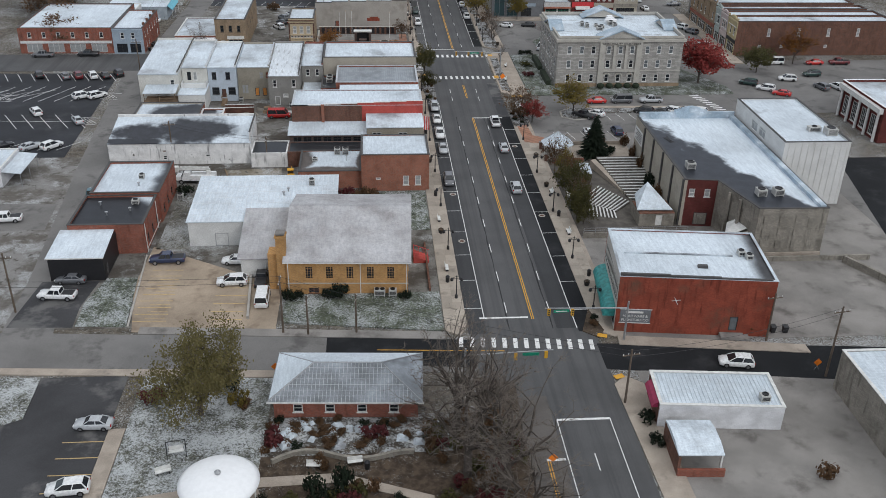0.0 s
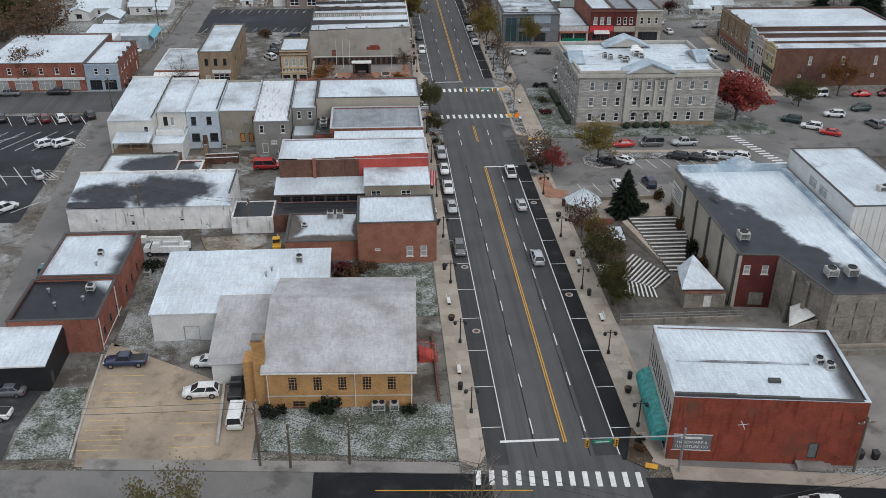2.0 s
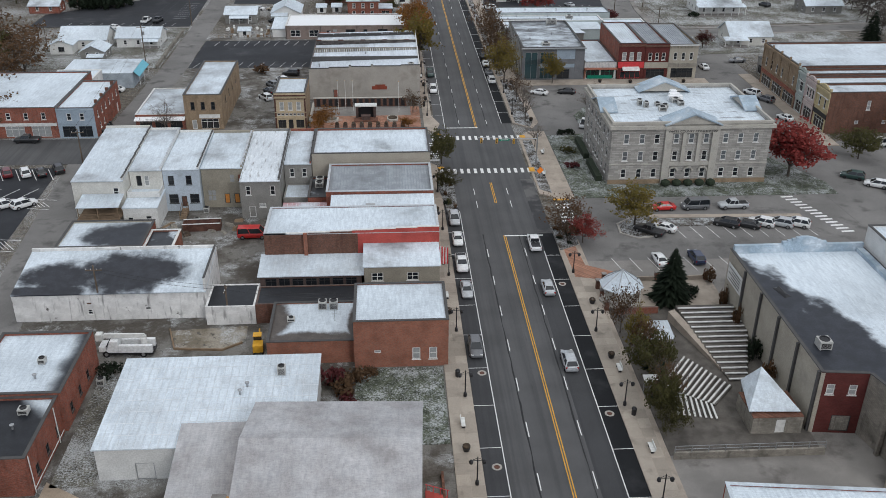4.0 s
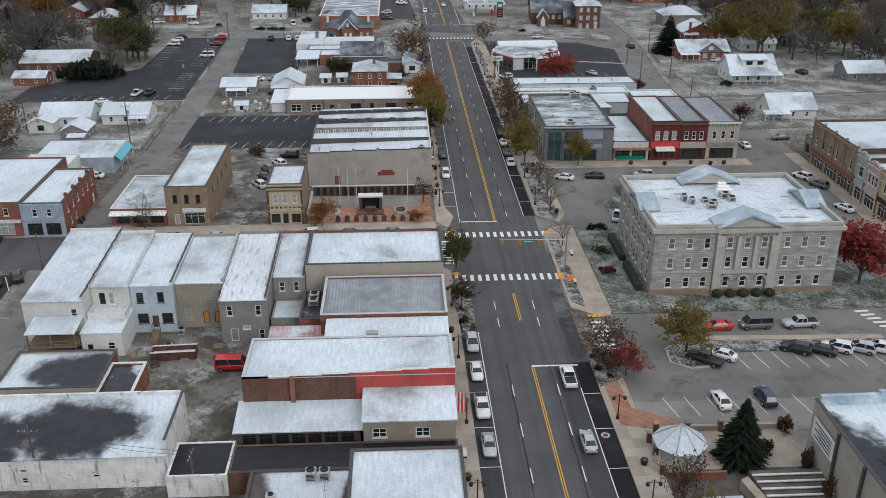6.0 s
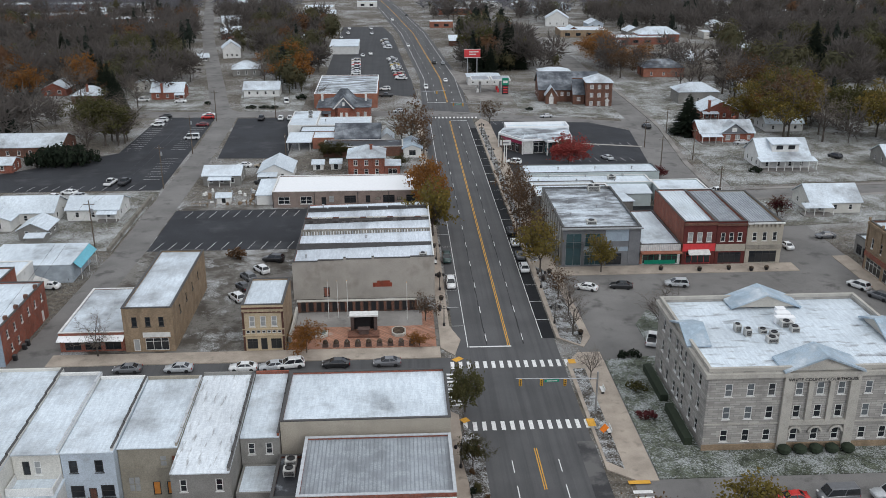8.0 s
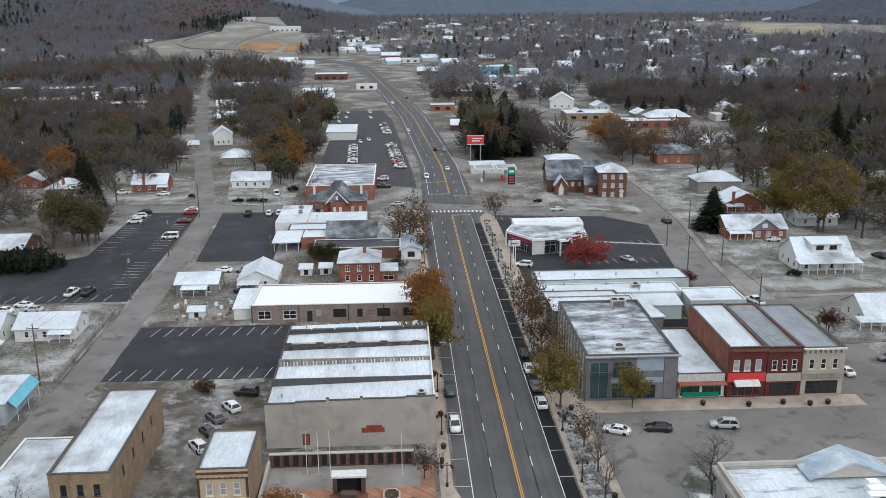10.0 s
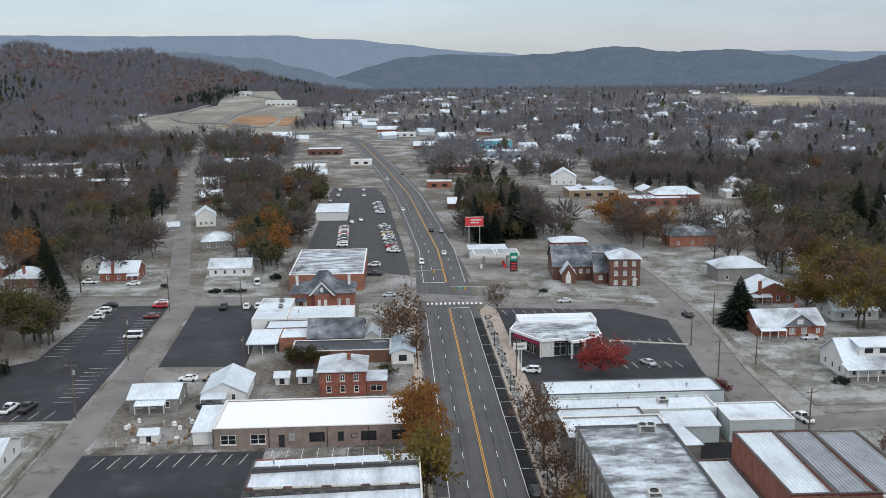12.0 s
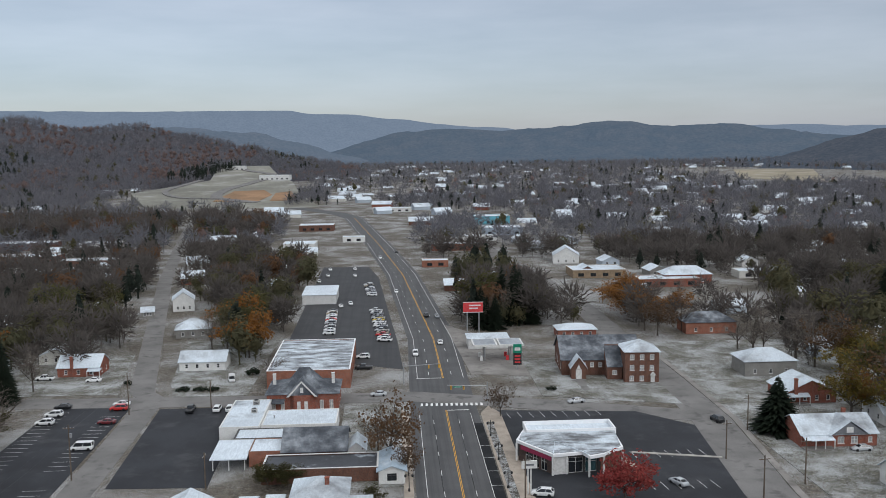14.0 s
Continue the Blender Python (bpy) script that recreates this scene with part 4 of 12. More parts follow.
# pavements, kerbs and lawns
PAVE = 0.15
def pavement(name, outline, mat=CONC):
    return ground_patch(name, outline, -0.03, PAVE, mat, "pale concrete pavement with a raised kerb", "pavement")


pave_west = pavement("pavement_west", [(10.6, 113), (12.6, 111.6), (13.9, 114), (13.9, 205), (13.6, 236), (10.6, 239)])
pave_east = pavement("pavement_east", [(32.6, 112), (35.0, 110.5), (36.6, 110.5), (36.6, 176), (36.6, 200), (33.6, 204), (32.6, 196)])
pavement("pavement_court", [(32.9, 220.5), (36.6, 217.6), (39.4, 217.6), (39.4, 256), (35.5, 256), (32.9, 252)])
pavement("pavement_west_north", [(11.9, 259), (14.2, 256), (15.6, 262), (13.9, 268), (13.9, 440), (11.9, 446)])
pavement("pavement_east_north", [(32.9, 262), (37, 258), (39, 262), (38.6, 300), (38.2, 440), (35.6, 447), (32.9, 440)])
pavement("pavement_shops", rect(38.7, 90, 291.6, 296.4))
pavement("pavement_church", [(-33.5, 114.2), (10.5, 110.8), (10.5, 112.7), (-33.5, 116)], CONC_GREY)
pavement("pavement_hardware", [(35.2, 108.3), (62, 104.9), (62, 107), (35.4, 110.6)])
pavement("pavement_south_east", [(33.1, 60), (36.4, 60), (36.2, 99), (34, 100.8), (32.2, 99)])
pavement("pavement_south_west", [(-50, 105.2), (-13, 102.7), (-13, 104.3), (-50, 106.6)])
pavement("pavement_lot_edge", rect(-32.4, -30.4, 60, 93))
pavement("pavement_cross_north", rect(-55, 11.8, 255.3, 259.5))
pavement("pavement_cross_south", rect(-54, 10.5, 236.4, 239.9))
pavement("pavement_east_stores", rect(100.6, 104.2, 244, 300))
pavement("pavement_road_east", strip([(85, 350), (86, 380), (91.5, 430), (92, 470), (91.5, 530)], -5.4, 7.0), CONC_GREY)
pavement("pavement_side_north", strip([(98, 347.5), (150, 352), (300, 362)], 5.2, -3.7), CONC_GREY)
pavement("pavement_side_south", strip([(94, 346.8), (150, 352), (300, 362)], -3.7, 5.2), CONC_GREY)
ground_patch("lawn_church", [(-13.2, 116.2), (10.4, 113), (10.4, 124), (-13.2, 124)], -0.03, 0.19, LAWN, "frosted green lawn beside a church", "lawn")
ground_patch("parking_pad", [(-52.6, 116.8), (-43.2, 116.4), (-43.6, 122), (-42.6, 129.9), (-51.4, 129.9)], 0.0, 0.042, LOT_WET, "cracked dark parking pad beside a carport", "parking lot")
ground_patch("lot_kerb_west", [(-35.5, 116.2), (-35.2, 116.2), (-36.9, 138), (-37.15, 138)], 0.0, 0.16, KERB, "pale kerb along a parking lot", "kerb")
ground_patch("lot_kerb_east", [(-18.5, 117.6), (-18.15, 117.6), (-19.2, 133.6), (-19.55, 133.6)], 0.0, 0.5, KERB, "low pale wall beside a drive", "kerb")
ground_patch("lawn_church_west", [(-42.9, 116.6), (-35.6, 116.2), (-36.9, 130.5), (-41.6, 130.5), (-43.2, 123)], -0.03, 0.12, LAWN, "frosted verge beside a parking lot", "lawn")
ground_patch("lawn_lot", rect(-1.5, 10.4, 145.5, 162), -0.03, 0.12, LAWN, "snowy vacant lot with dead grass", "lawn")
ground_patch("lawn_park", [(-30.3, 60), (-14, 60), (-13, 102.5), (-30.3, 104)], -0.03, 0.13, LAWN_WHITE, "snowy park lawn", "lawn")
ground_patch("garden_bed_snowy", rect(-13.3, 9.5, 86.8, 94.1), -0.03, 0.128, BED_SNOW, "garden bed under thin snow", "garden")
ground_patch("garden_bed", rect(-13.5, 18.5, 60, 94), -0.03, 0.12, SOIL, "planted garden beds dusted with snow", "garden")
ground_patch("garden_path", strip([(-29, 79.5), (-13, 82.5), (-4, 82.8), (6, 79), (6, 60)], 0.8, 0.8), 0.0, 0.16, CONC, "pale concrete garden path", "path")
ground_patch("lawn_court", [(39.6, 218), (92, 218), (92, 223.8), (79.5, 250), (79.5, 254), (46, 254), (39.6, 253)], -0.03, 0.14, LAWN, "frosted lawn round a courthouse", "lawn")
ground_patch("island_lot", [(-60, 94.6), (-45.8, 94.4), (-43.5, 95.6), (-43.9, 104.2), (-60, 104.2)], -0.03, 0.15, LAWN_WHITE, "kerbed snowy planting island", "lawn")
ground_patch("field_far", [(640, 1840), (690, 1600), (950, 2210), (795, 2280)], -0.03, 0.3, FIELD, "pale straw field beyond the town", "field")


def slope_z(y):
    """Height of the cleared hillside north-west of the town."""
    return max(0.0, (y - 1240) * 0.05)


def draped(name, outline, lift, material, label, category):
    solid(name, Geo().prism(outline, -0.5, [slope_z(y) + lift for x, y in outline]), material, label, category, "", "structure")


def winding(points, half):
    """A smooth line through a few points, as a strip's outline."""
    fine = []
    for i in range(len(points) - 1):
        p0, p1, p2, p3 = (Vector(points[max(0, min(len(points) - 1, i + k))]) for k in (-1, 0, 1, 2))
        for k in range(6):
            t = k / 6
            fine.append(tuple(0.5 * (2 * p1 + (p2 - p0) * t + (2 * p0 - 5 * p1 + 4 * p2 - p3) * t * t + (3 * p1 - p0 - 3 * p2 + p3) * t ** 3)))
    return strip(fine + [points[-1]], half, half)


draped("cleared_slope", [(-262, 1240), (-70, 1240), (-110, 1400), (-135, 1560), (-175, 1700), (-210, 1880), (-300, 1880), (-262, 1600), (-330, 1420)], 0.1, SLOPE, "pale cleared ground rising beyond the town", "field")
draped("soil_patch", [(-204, 1312), (-150, 1306), (-142, 1380), (-160, 1440), (-198, 1430)], 0.5, BARE_SOIL, "bare orange soil on cleared ground", "field")
draped("soil_patch_small", [(-136, 1310), (-104, 1316), (-122, 1420), (-140, 1400)], 0.5, BARE_SOIL, "bare orange soil on cleared ground", "field")
draped("road_slope", winding([(-150, 1296), (-205, 1350), (-212, 1450), (-190, 1560), (-178, 1680), (-235, 1780), (-258, 1870)], 7), 0.9, ASPH_OLD, "pale road winding over cleared ground", "road")
draped("road_slope_west", winding([(-200, 1340), (-255, 1360), (-290, 1440), (-282, 1540), (-275, 1600)], 4), 1.2, ASPH_OLD, "pale lane over cleared ground", "road")
ground_patch("island_circle", [(48.5, 259), (51.5, 256.5), (57, 257), (58, 266), (52, 273), (48.5, 267)], -0.03, 0.15, LAWN, "frosted planted island", "lawn")
ground_patch("island_court_lot", [(45.0, 202.5), (47.5, 200.5), (51, 201.2), (51.5, 204.6), (80, 205.5), (80, 207.8), (48, 208.2), (45.3, 206)], -0.03, 0.15, BED_SNOW, "kerbed planting island in a parking lot", "lawn")
ground_patch("island_walk", [(51.8, 208.4), (80.5, 207.9), (80.5, 209.0), (51.8, 209.9)], 0.0, 0.16, CONC, "pale concrete walk between parking rows", "path")
ground_patch("island_rim", [(44.6, 202.3), (47.3, 200.1), (51.4, 200.8), (51.9, 204.3), (51.9, 204.5), (51.5, 204.59), (51, 201.15), (47.5, 200.45), (45.0, 202.4), (45.25, 206.1), (47.9, 208.3), (47.8, 208.6), (44.9, 206.2)], 0.0, 0.2, KERB, "pale kerb round a planting island", "kerb")
ground_patch("planting_west", [(14.3, 213), (16.4, 215), (16.4, 229), (14.2, 233), (13.0, 226)], -0.03, 0.17, BED_SNOW, "kerbed bed with shrubs at a corner", "garden")
ground_patch("planting_corner", [(32.8, 196), (36.4, 198), (36.6, 206), (34.5, 208.5), (32.8, 205)], -0.03, 0.17, BED_SNOW, "kerbed bed with shrubs", "garden")
ground_patch("planting_corner_south", [(30.6, 112), (32.6, 110.2), (33.8, 112), (32.7, 118)], -0.03, 0.17, SOIL, "kerbed bed with shrubs at a crossing", "garden")
ground_patch("verge_south_road", [(14, 94.1), (18.7, 94.1), (18.9, 100), (13.4, 101.5)], -0.03, 0.12, SOIL, "leafy roadside verge", "lawn")
ground_patch("bed_court_west", [(33.3, 222.5), (35.4, 220.5), (35.6, 250), (33.6, 250)], 0.0, 0.175, BED_SNOW, "leafy snow-dusted bed beside a pavement", "garden")
ground_patch("bed_east_north", [(33.5, 262), (36.6, 259), (37.6, 262), (37.0, 292), (34.0, 297)], 0.0, 0.175, BED_SNOW, "leafy snow-dusted bed with bare trees", "garden")
ground_patch("bed_street_north", [(33.5, 300), (35.3, 300), (35.3, 432), (33.5, 432)], 0.0, 0.175, BED_SNOW, "leafy planted strip along a pavement", "garden")
ground_patch("brick_plaza", rect(-14.4, 11.2, 259.6, 275.0), 0.0, 0.165, PAVER, "red brick plaza", "plaza")
ground_patch("brick_walk", [(33.6, 186.5), (41.5, 184.5), (42, 187), (36, 190.5), (35.6, 198), (33.4, 198)], -0.03, 0.168, PAVER, "red brick paved walk", "path")
ground_patch("grass_houses_east", [(97.5, 356), (200, 362), (220, 520), (97.5, 520)], -0.03, 0.1, YARD, "snowy lawns of houses", "lawn")
ground_patch("grass_house_corner", [(90.5, 320), (150, 326), (150, 347), (90.5, 341.5)], -0.03, 0.1, YARD, "snowy corner lot", "lawn")
ground_patch("grass_church_east", [(52, 455), (88.5, 444), (88.5, 500), (52, 500)], -0.03, 0.1, YARD, "snowy lawn of a brick church", "lawn")
ground_patch("grass_lane", [(-53, 464.5), (-32, 464), (-32, 540), (-65, 540), (-57.5, 480)], -0.03, 0.1, YARD, "snowy lawn of a white house", "lawn")
ground_patch("grass_lane_west", [(-125, 470), (-70, 468.5), (-79, 520), (-125, 520)], -0.03, 0.1, YARD, "snowy lawns of brick houses", "lawn")
ground_patch("grass_lane_houses", [(-100, 312), (-60, 312), (-60.2, 358), (-100, 358)], -0.03, 0.1, YARD, "snowy yards of small white houses", "lawn")
ground_patch("grass_victorian", rect(-3.5, 12.3, 390, 451), -0.03, 0.1, YARD, "snowy front yards", "lawn")


# road markings
def marking(name, label):
    return thing(name, Matrix.Identity(4), label, "road marking", "", "structure")


def bars(parent, name, spots, w, l, z, mat, rz=0.0):
    """Alike painted bars, each at (x, y)."""
    me = Geo().box(-w / 2, w / 2, -l / 2, l / 2, 0, 0.006).mesh(name, mat)
    for x, y in spots:
        part(name, me, mat, parent, "", pose(x, y, z, 0, 0, rz))


mk = marking("centre_line", "double yellow centre line")
for x in (23.72, 24.02):
    part("yellow_line", Geo().box(x - 0.07, x + 0.07, 115.7, 202.4, 0.042, 0.048), PAINT_Y, mk)
    part("yellow_line", Geo().box(x + 0.1 - 0.07, x + 0.1 + 0.07, 259.5, 444, 0.042, 0.048), PAINT_Y, mk)
    part("yellow_line", Geo().box(x - 0.05, x + 0.09, 216.5, 226.5, 0.042, 0.048), PAINT_Y, mk)
    part("yellow_line", Geo().box(x - 3.2, x - 3.06, 40, 84.6, 0.042, 0.048), PAINT_Y, mk)
    off = x - 23.87
    part("yellow_line", Geo().prism(strip([(25 + off, 478), (24.6 + off, 535), (15.4 + off, 700), (0.4 + off, 851), (-26.6 + off, 1087)], 0.08, 0.08), 0.042, 0.048), PAINT_Y, mk)
part("yellow_line", Geo().box(-6, 12, 107.9, 108.06, 0.044, 0.05), PAINT_Y, mk, "", pose(0, 0.3, 0, 0, 0, -3.5) @ Matrix.Translation((0, 0.2, 0)))
mk = marking("edge_lines", "white lane edge lines")
for x, a, b in ((16.62, 116, 213), (29.98, 113, 196), (16.7, 259, 440), (30.25, 262, 441), (23.1, 60, 92), (29.9, 60, 92)):
    part("white_line", Geo().box(x - 0.06, x + 0.06, a, b, 0.042, 0.048), PAINT_W, mk)
for off in (-7.2, 6.9):
    part("white_line", Geo().prism(strip([(24.4 + off, 478), (24.4 + off, 535), (15.2 + off, 700), (0.2 + off, 851), (-26.8 + off, 1087)], 0.07, 0.07), 0.042, 0.048), PAINT_W, mk)
mk = marking("lane_dashes", "white dashed lane lines")
bars(mk, "lane_dash", [(x, y) for x in (20.2, 26.75) for y in [119 + 9.6 * i for i in range(9)] + [216, 222] + [263 + 12.2 * i for i in range(15)]], 0.13, 3.0, 0.042, PAINT_W)
bars(mk, "lane_dash", [(26.5, 84), (26.5, 72)], 0.13, 3.0, 0.042, PAINT_W)
mk = marking("far_lane_dashes", "white dashed lane lines")
for i in range(22):
    y = 484 + 16 * i
    xc = 24.4 if y < 535 else 24.2 - 9.2 * (y - 535) / 165 if y < 700 else 15 - 15 * (y - 700) / 151
    bars(mk, "lane_dash", [(xc - 3.6, y), (xc + 3.4, y)], 0.15, 4.0, 0.043, PAINT_W, 0 if y < 535 else 3.5 if y < 700 else 5.7)
for name, x0, x1, y, n, ang in (("crosswalk_south", 12.6, 31.2, 109.3, 13, -4.6), ("crosswalk_north", 13.6, 33.0, 252.4, 15, 0), ("crosswalk_court", 14.4, 32.6, 232.8, 14, 0), ("crosswalk_far", 17.6, 34.0, 449.6, 13, -2.5)):
    mk = marking(name, "white zebra crossing bars")
    bars(mk, "crossing_bar", [(x0 + (x1 - x0) * i / (n - 1), y + (x0 + (x1 - x0) * i / (n - 1) - 22) * math.tan(radians(ang))) for i in range(n)], 0.62, 2.5, 0.046, PAINT_W, ang)
mk = marking("crosswalk_west", "white zebra crossing bars")
bars(mk, "crossing_bar", [(13.2, 239.2 + 1.25 * i) for i in range(9)], 2.3, 0.6, 0.046, PAINT_W)
mk = marking("crosswalk_square", "white zebra crossing bars")
bars(mk, "crossing_bar", [(36.6, 206.6 + 1.45 * i) for i in range(7)], 2.6, 0.7, 0.046, PAINT_W)
mk = marking("crosswalk_diagonal", "white zebra crossing bars")
bars(mk, "crossing_bar", [(81.2 + 0.42 * i, 217 - 1.3 * i) for i in range(13)], 2.4, 0.6, 0.046, PAINT_W, 5)
mk = marking("stop_lines", "white stop lines")
for x0, x1, y in ((15.9, 23.2, 116.2), (23.8, 30.7, 202.3), (17.0, 24.4, 259.2), (24.2, 30.2, 444), (23.1, 29.9, 92), (20.5, 22.8, 84.6), (16.9, 24.4, 478)):
    part("stop_line", Geo().box(x0, x1, y - 0.2, y + 0.2, 0.042, 0.049), PAINT_W, mk)
mk = marking("parking_ticks", "white kerbside bay lines")
bars(mk, "bay_line", [(15.2, 119.0 + 8.5 * i) for i in range(12)] + [(31.3, 118.0 + 8.5 * i) for i in range(10)] + [(15.2, 268 + 8.5 * i) for i in range(8)] + [(31.5, 270 + 8.5 * i) for i in range(18)], 2.6, 0.1, 0.042, PAINT_W)
mk = marking("yard_bays", "faded yellow bay lines")
bars(mk, "bay_line", [(-32.6, 117.6 + 1.9 * i) for i in range(9)], 4.9, 0.16, 0.047, PAINT_F, -2)
bars(mk, "bay_line", [(-31.9, 118.4 + 1.9 * i) for i in range(7)], 3.0, 0.10, 0.047, PAINT_F, -2)
bars(mk, "bay_line", [(-21.6, 117.5 + 2.3 * i) for i in range(6)], 4.8, 0.16, 0.047, PAINT_F, -2)
bars(mk, "bay_line", [(-34.9, 70.5 + 2.9 * i) for i in range(8)] + [(-47.6, 70.5 + 2.9 * i) for i in range(8)], 5.0, 0.14, 0.042, PAINT_F)
mk = marking("lot_bays", "white parking bay lines")
bars(mk, "bay_line", [(-95.0 + 3.3 * i, 234.4) for i in range(10)], 0.14, 6.4, 0.042, PAINT_W, 26)
bars(mk, "bay_line", [(-97 + 3.6 * i, 221.6) for i in range(9)], 0.14, 12.5, 0.042, PAINT_W, -27)
bars(mk, "bay_line", [(-96 + 3.7 * i, 221.0) for i in range(5)], 0.14, 11.5, 0.042, PAINT_W, -52)
bars(mk, "bay_line", [(-95 + 3.7 * i, 202.4) for i in range(9)], 0.14, 10.4, 0.042, PAINT_W, 31)
bars(mk, "bay_line", [(-79.0, 202.6)], 26, 0.12, 0.043, PAINT_W, -3)
bars(mk, "bay_line", [(-78.5 + 3.8 * i, 187.4) for i in range(5)], 0.14, 6.0, 0.042, PAINT_W, -40)
for x, y in ((-63.2, 202.4), (-62.4, 219.6), (-86.6, 218.4)):
    bars(mk, "hatch_line", [(x - 1.6 + 0.8 * i, y) for i in range(4)], 0.12, 4.2 if y < 210 else 3.2, 0.044, PAINT_W, 40)
    bars(mk, "hatch_line", [(x, y - 2.1), (x + 0.2, y + 2.1)], 4.2, 0.12, 0.0445, PAINT_W, -8)
mk = marking("middle_lot_bays", "white parking bay lines")
bars(mk, "bay_line", [(-48 + 3.0 * i, 337.5) for i in range(10)] + [(-50 + 3.0 * i, 314) for i in range(11)], 0.1, 5, 0.042, PAINT_W, -12)
bars(mk, "bay_line", [(-16 + 2.9 * i, 339.5) for i in range(9)], 0.1, 4.2, 0.026, PAINT_W)
mk = marking("lane_lot_bays", "white parking bay lines")
bars(mk, "bay_line", [(-65.6, 371 + 2.9 * i) for i in range(9)] + [(-65.6, 406 + 2.9 * i) for i in range(15)] + [(-80.2, 405 + 2.9 * i) for i in range(17)], 4.8, 0.1, 0.042, PAINT_W)
bars(mk, "bay_line", [(-100 + 3.4 * i, 363) for i in range(11)], 0.1, 4.6, 0.042, PAINT_W, -10)
mk = marking("bank_lot_bays", "white parking bay lines")
bars(mk, "bay_line", [(62 + 2.7 * i, 405) for i in range(8)] + [(58 + 2.7 * i, 386) for i in range(8)] + [(42 + 2.7 * i, 371) for i in range(10)] + [(40 + 3.0 * i, 438) for i in range(9)], 0.1, 4.6, 0.042, PAINT_W, 8)
mk = marking("court_lot_bays", "white parking bay lines")
bars(mk, "bay_line", [(41.5 + 3.1 * i, 190.5) for i in range(7)] + [(55.6 + 3.0 * i, 202.3) for i in range(9)], 0.1, 4.8, 0.03, PAINT_W, 12)

for x, y in ((15.7, 160.3), (31.1, 184.5), (15.6, 141.0), (31.2, 150.5)):
    cover = thing("utility_cover", pose(x, y, 0.037), "round iron cover in a pale concrete ring", "manhole cover", "utility covers")
    part("ring", Geo().lathe([(0.62, 0), (0.62, 0.008), (0.36, 0.008), (0.36, 0)], 24), KERB, cover)
    part("lid", Geo().lathe([(0.35, 0), (0.35, 0.006), (0, 0.006)], 20), RUST, cover)

# ---- west side, south block ----
# low hip-roofed visitor building
b = thing("visitor_building", pose(-12.4, 94.3, 0, 0, 0, -3), "low brick building under a snow-dusted hipped metal roof", "building")
for face in "SENW":
    wall(b, face, 18, 9.4, 0, 2.8, BRICK_RED, row(4, 1, 17, 0.9, 1.2, 1.2) if face == "S" else ())
hip_roof(b, 0, 18, 0, 9.4, 2.8, 5.0, ROOF_VISITOR, 0.6)
g = Geo()
for i in range(1, 40):
    x = -0.6 + 19.2 * i / 40
    reach = min(1.0, min(x + 0.6, 18.6 - x) / 5.3)
    g.slab([(x - 0.018, -0.6, 3.01), (x + 0.018, -0.6, 3.01), (x + 0.018, -0.6 + 5.3 * reach, 3.01 + 2.2 * reach), (x - 0.018, -0.6 + 5.3 * reach, 3.01 + 2.2 * reach)], 0.045)
part("roof_rib", g, SEAM, b)
g = Geo()
for i in range(1, 7):
    r = i / 7
    g.slab([(-0.6 + 5.3 * r, -0.6 + 5.3 * r, 2.99 + 2.2 * r), (18.6 - 5.3 * r, -0.6 + 5.3 * r, 2.99 + 2.2 * r), (18.6 - 5.3 * r, -0.57 + 5.3 * r, 3.0 + 2.2 * r), (-0.6 + 5.3 * r, -0.57 + 5.3 * r, 3.0 + 2.2 * r)], 0.02)
part("roof_seam", g, SEAM, b)
g = Geo().tube((4.7, 4.7, 5.19), (13.3, 4.7, 5.19), 0.09, 0.09, 6)
for cx, cy, rx in ((-0.6, -0.6, 4.7), (-0.6, 10.0, 4.7), (18.6, -0.6, 13.3), (18.6, 10.0, 13.3)):
    g.tube((cx, cy, 2.99), (rx, 4.7, 5.19), 0.08, 0.08, 6)
part("snow_sheet", Geo().slab([(18.4, 9.85, 3.12), (-0.4, 9.85, 3.12), (4.8, 4.82, 5.22), (13.2, 4.82, 5.22)], 0.03), ROOF_SNOW, b, "snow on the shaded slope")
part("snow_sheet", Geo().slab([(-0.48, 9.7, 3.12), (-0.48, -0.3, 3.12), (4.55, 4.7, 5.22)], 0.03), ROOF_SNOW2, b, "thin snow on a hip slope")
part("ridge_cap", g.knit(), GALV, b, "grey metal ridge and hip caps")
part("gutter", Geo().box(-0.75, 18.75, -0.75, -0.62, 2.75, 2.9), COPING_W, b)

# round gazebo dome in the park
b = thing("park_pavilion", pose(-16.9, 79.2, 0), "round white snow-covered park pavilion roof on posts", "pavilion")
part("roof", Geo().lathe([(4.4, 3.3), (4.45, 3.45), (3.9, 3.9), (2.6, 4.35), (1.2, 4.6), (0.0, 4.65)], 32), ROOF_WHITE, b, smooth=True)
part("finial", Geo().lathe([(0.3, 4.6), (0.35, 4.9), (0.0, 5.2)], 10), GALV, b)
for i in range(8):
    a = math.pi / 4 * i
    part("post", Geo().tube((3.8 * math.cos(a), 3.8 * math.sin(a), 0), (3.8 * math.cos(a), 3.8 * math.sin(a), 3.35), 0.1, 0.1, 8), COPING_W, b)
part("floor_slab", Geo().lathe([(4.3, 0), (4.3, 0.3), (0, 0.3)], 24), CONC, b)

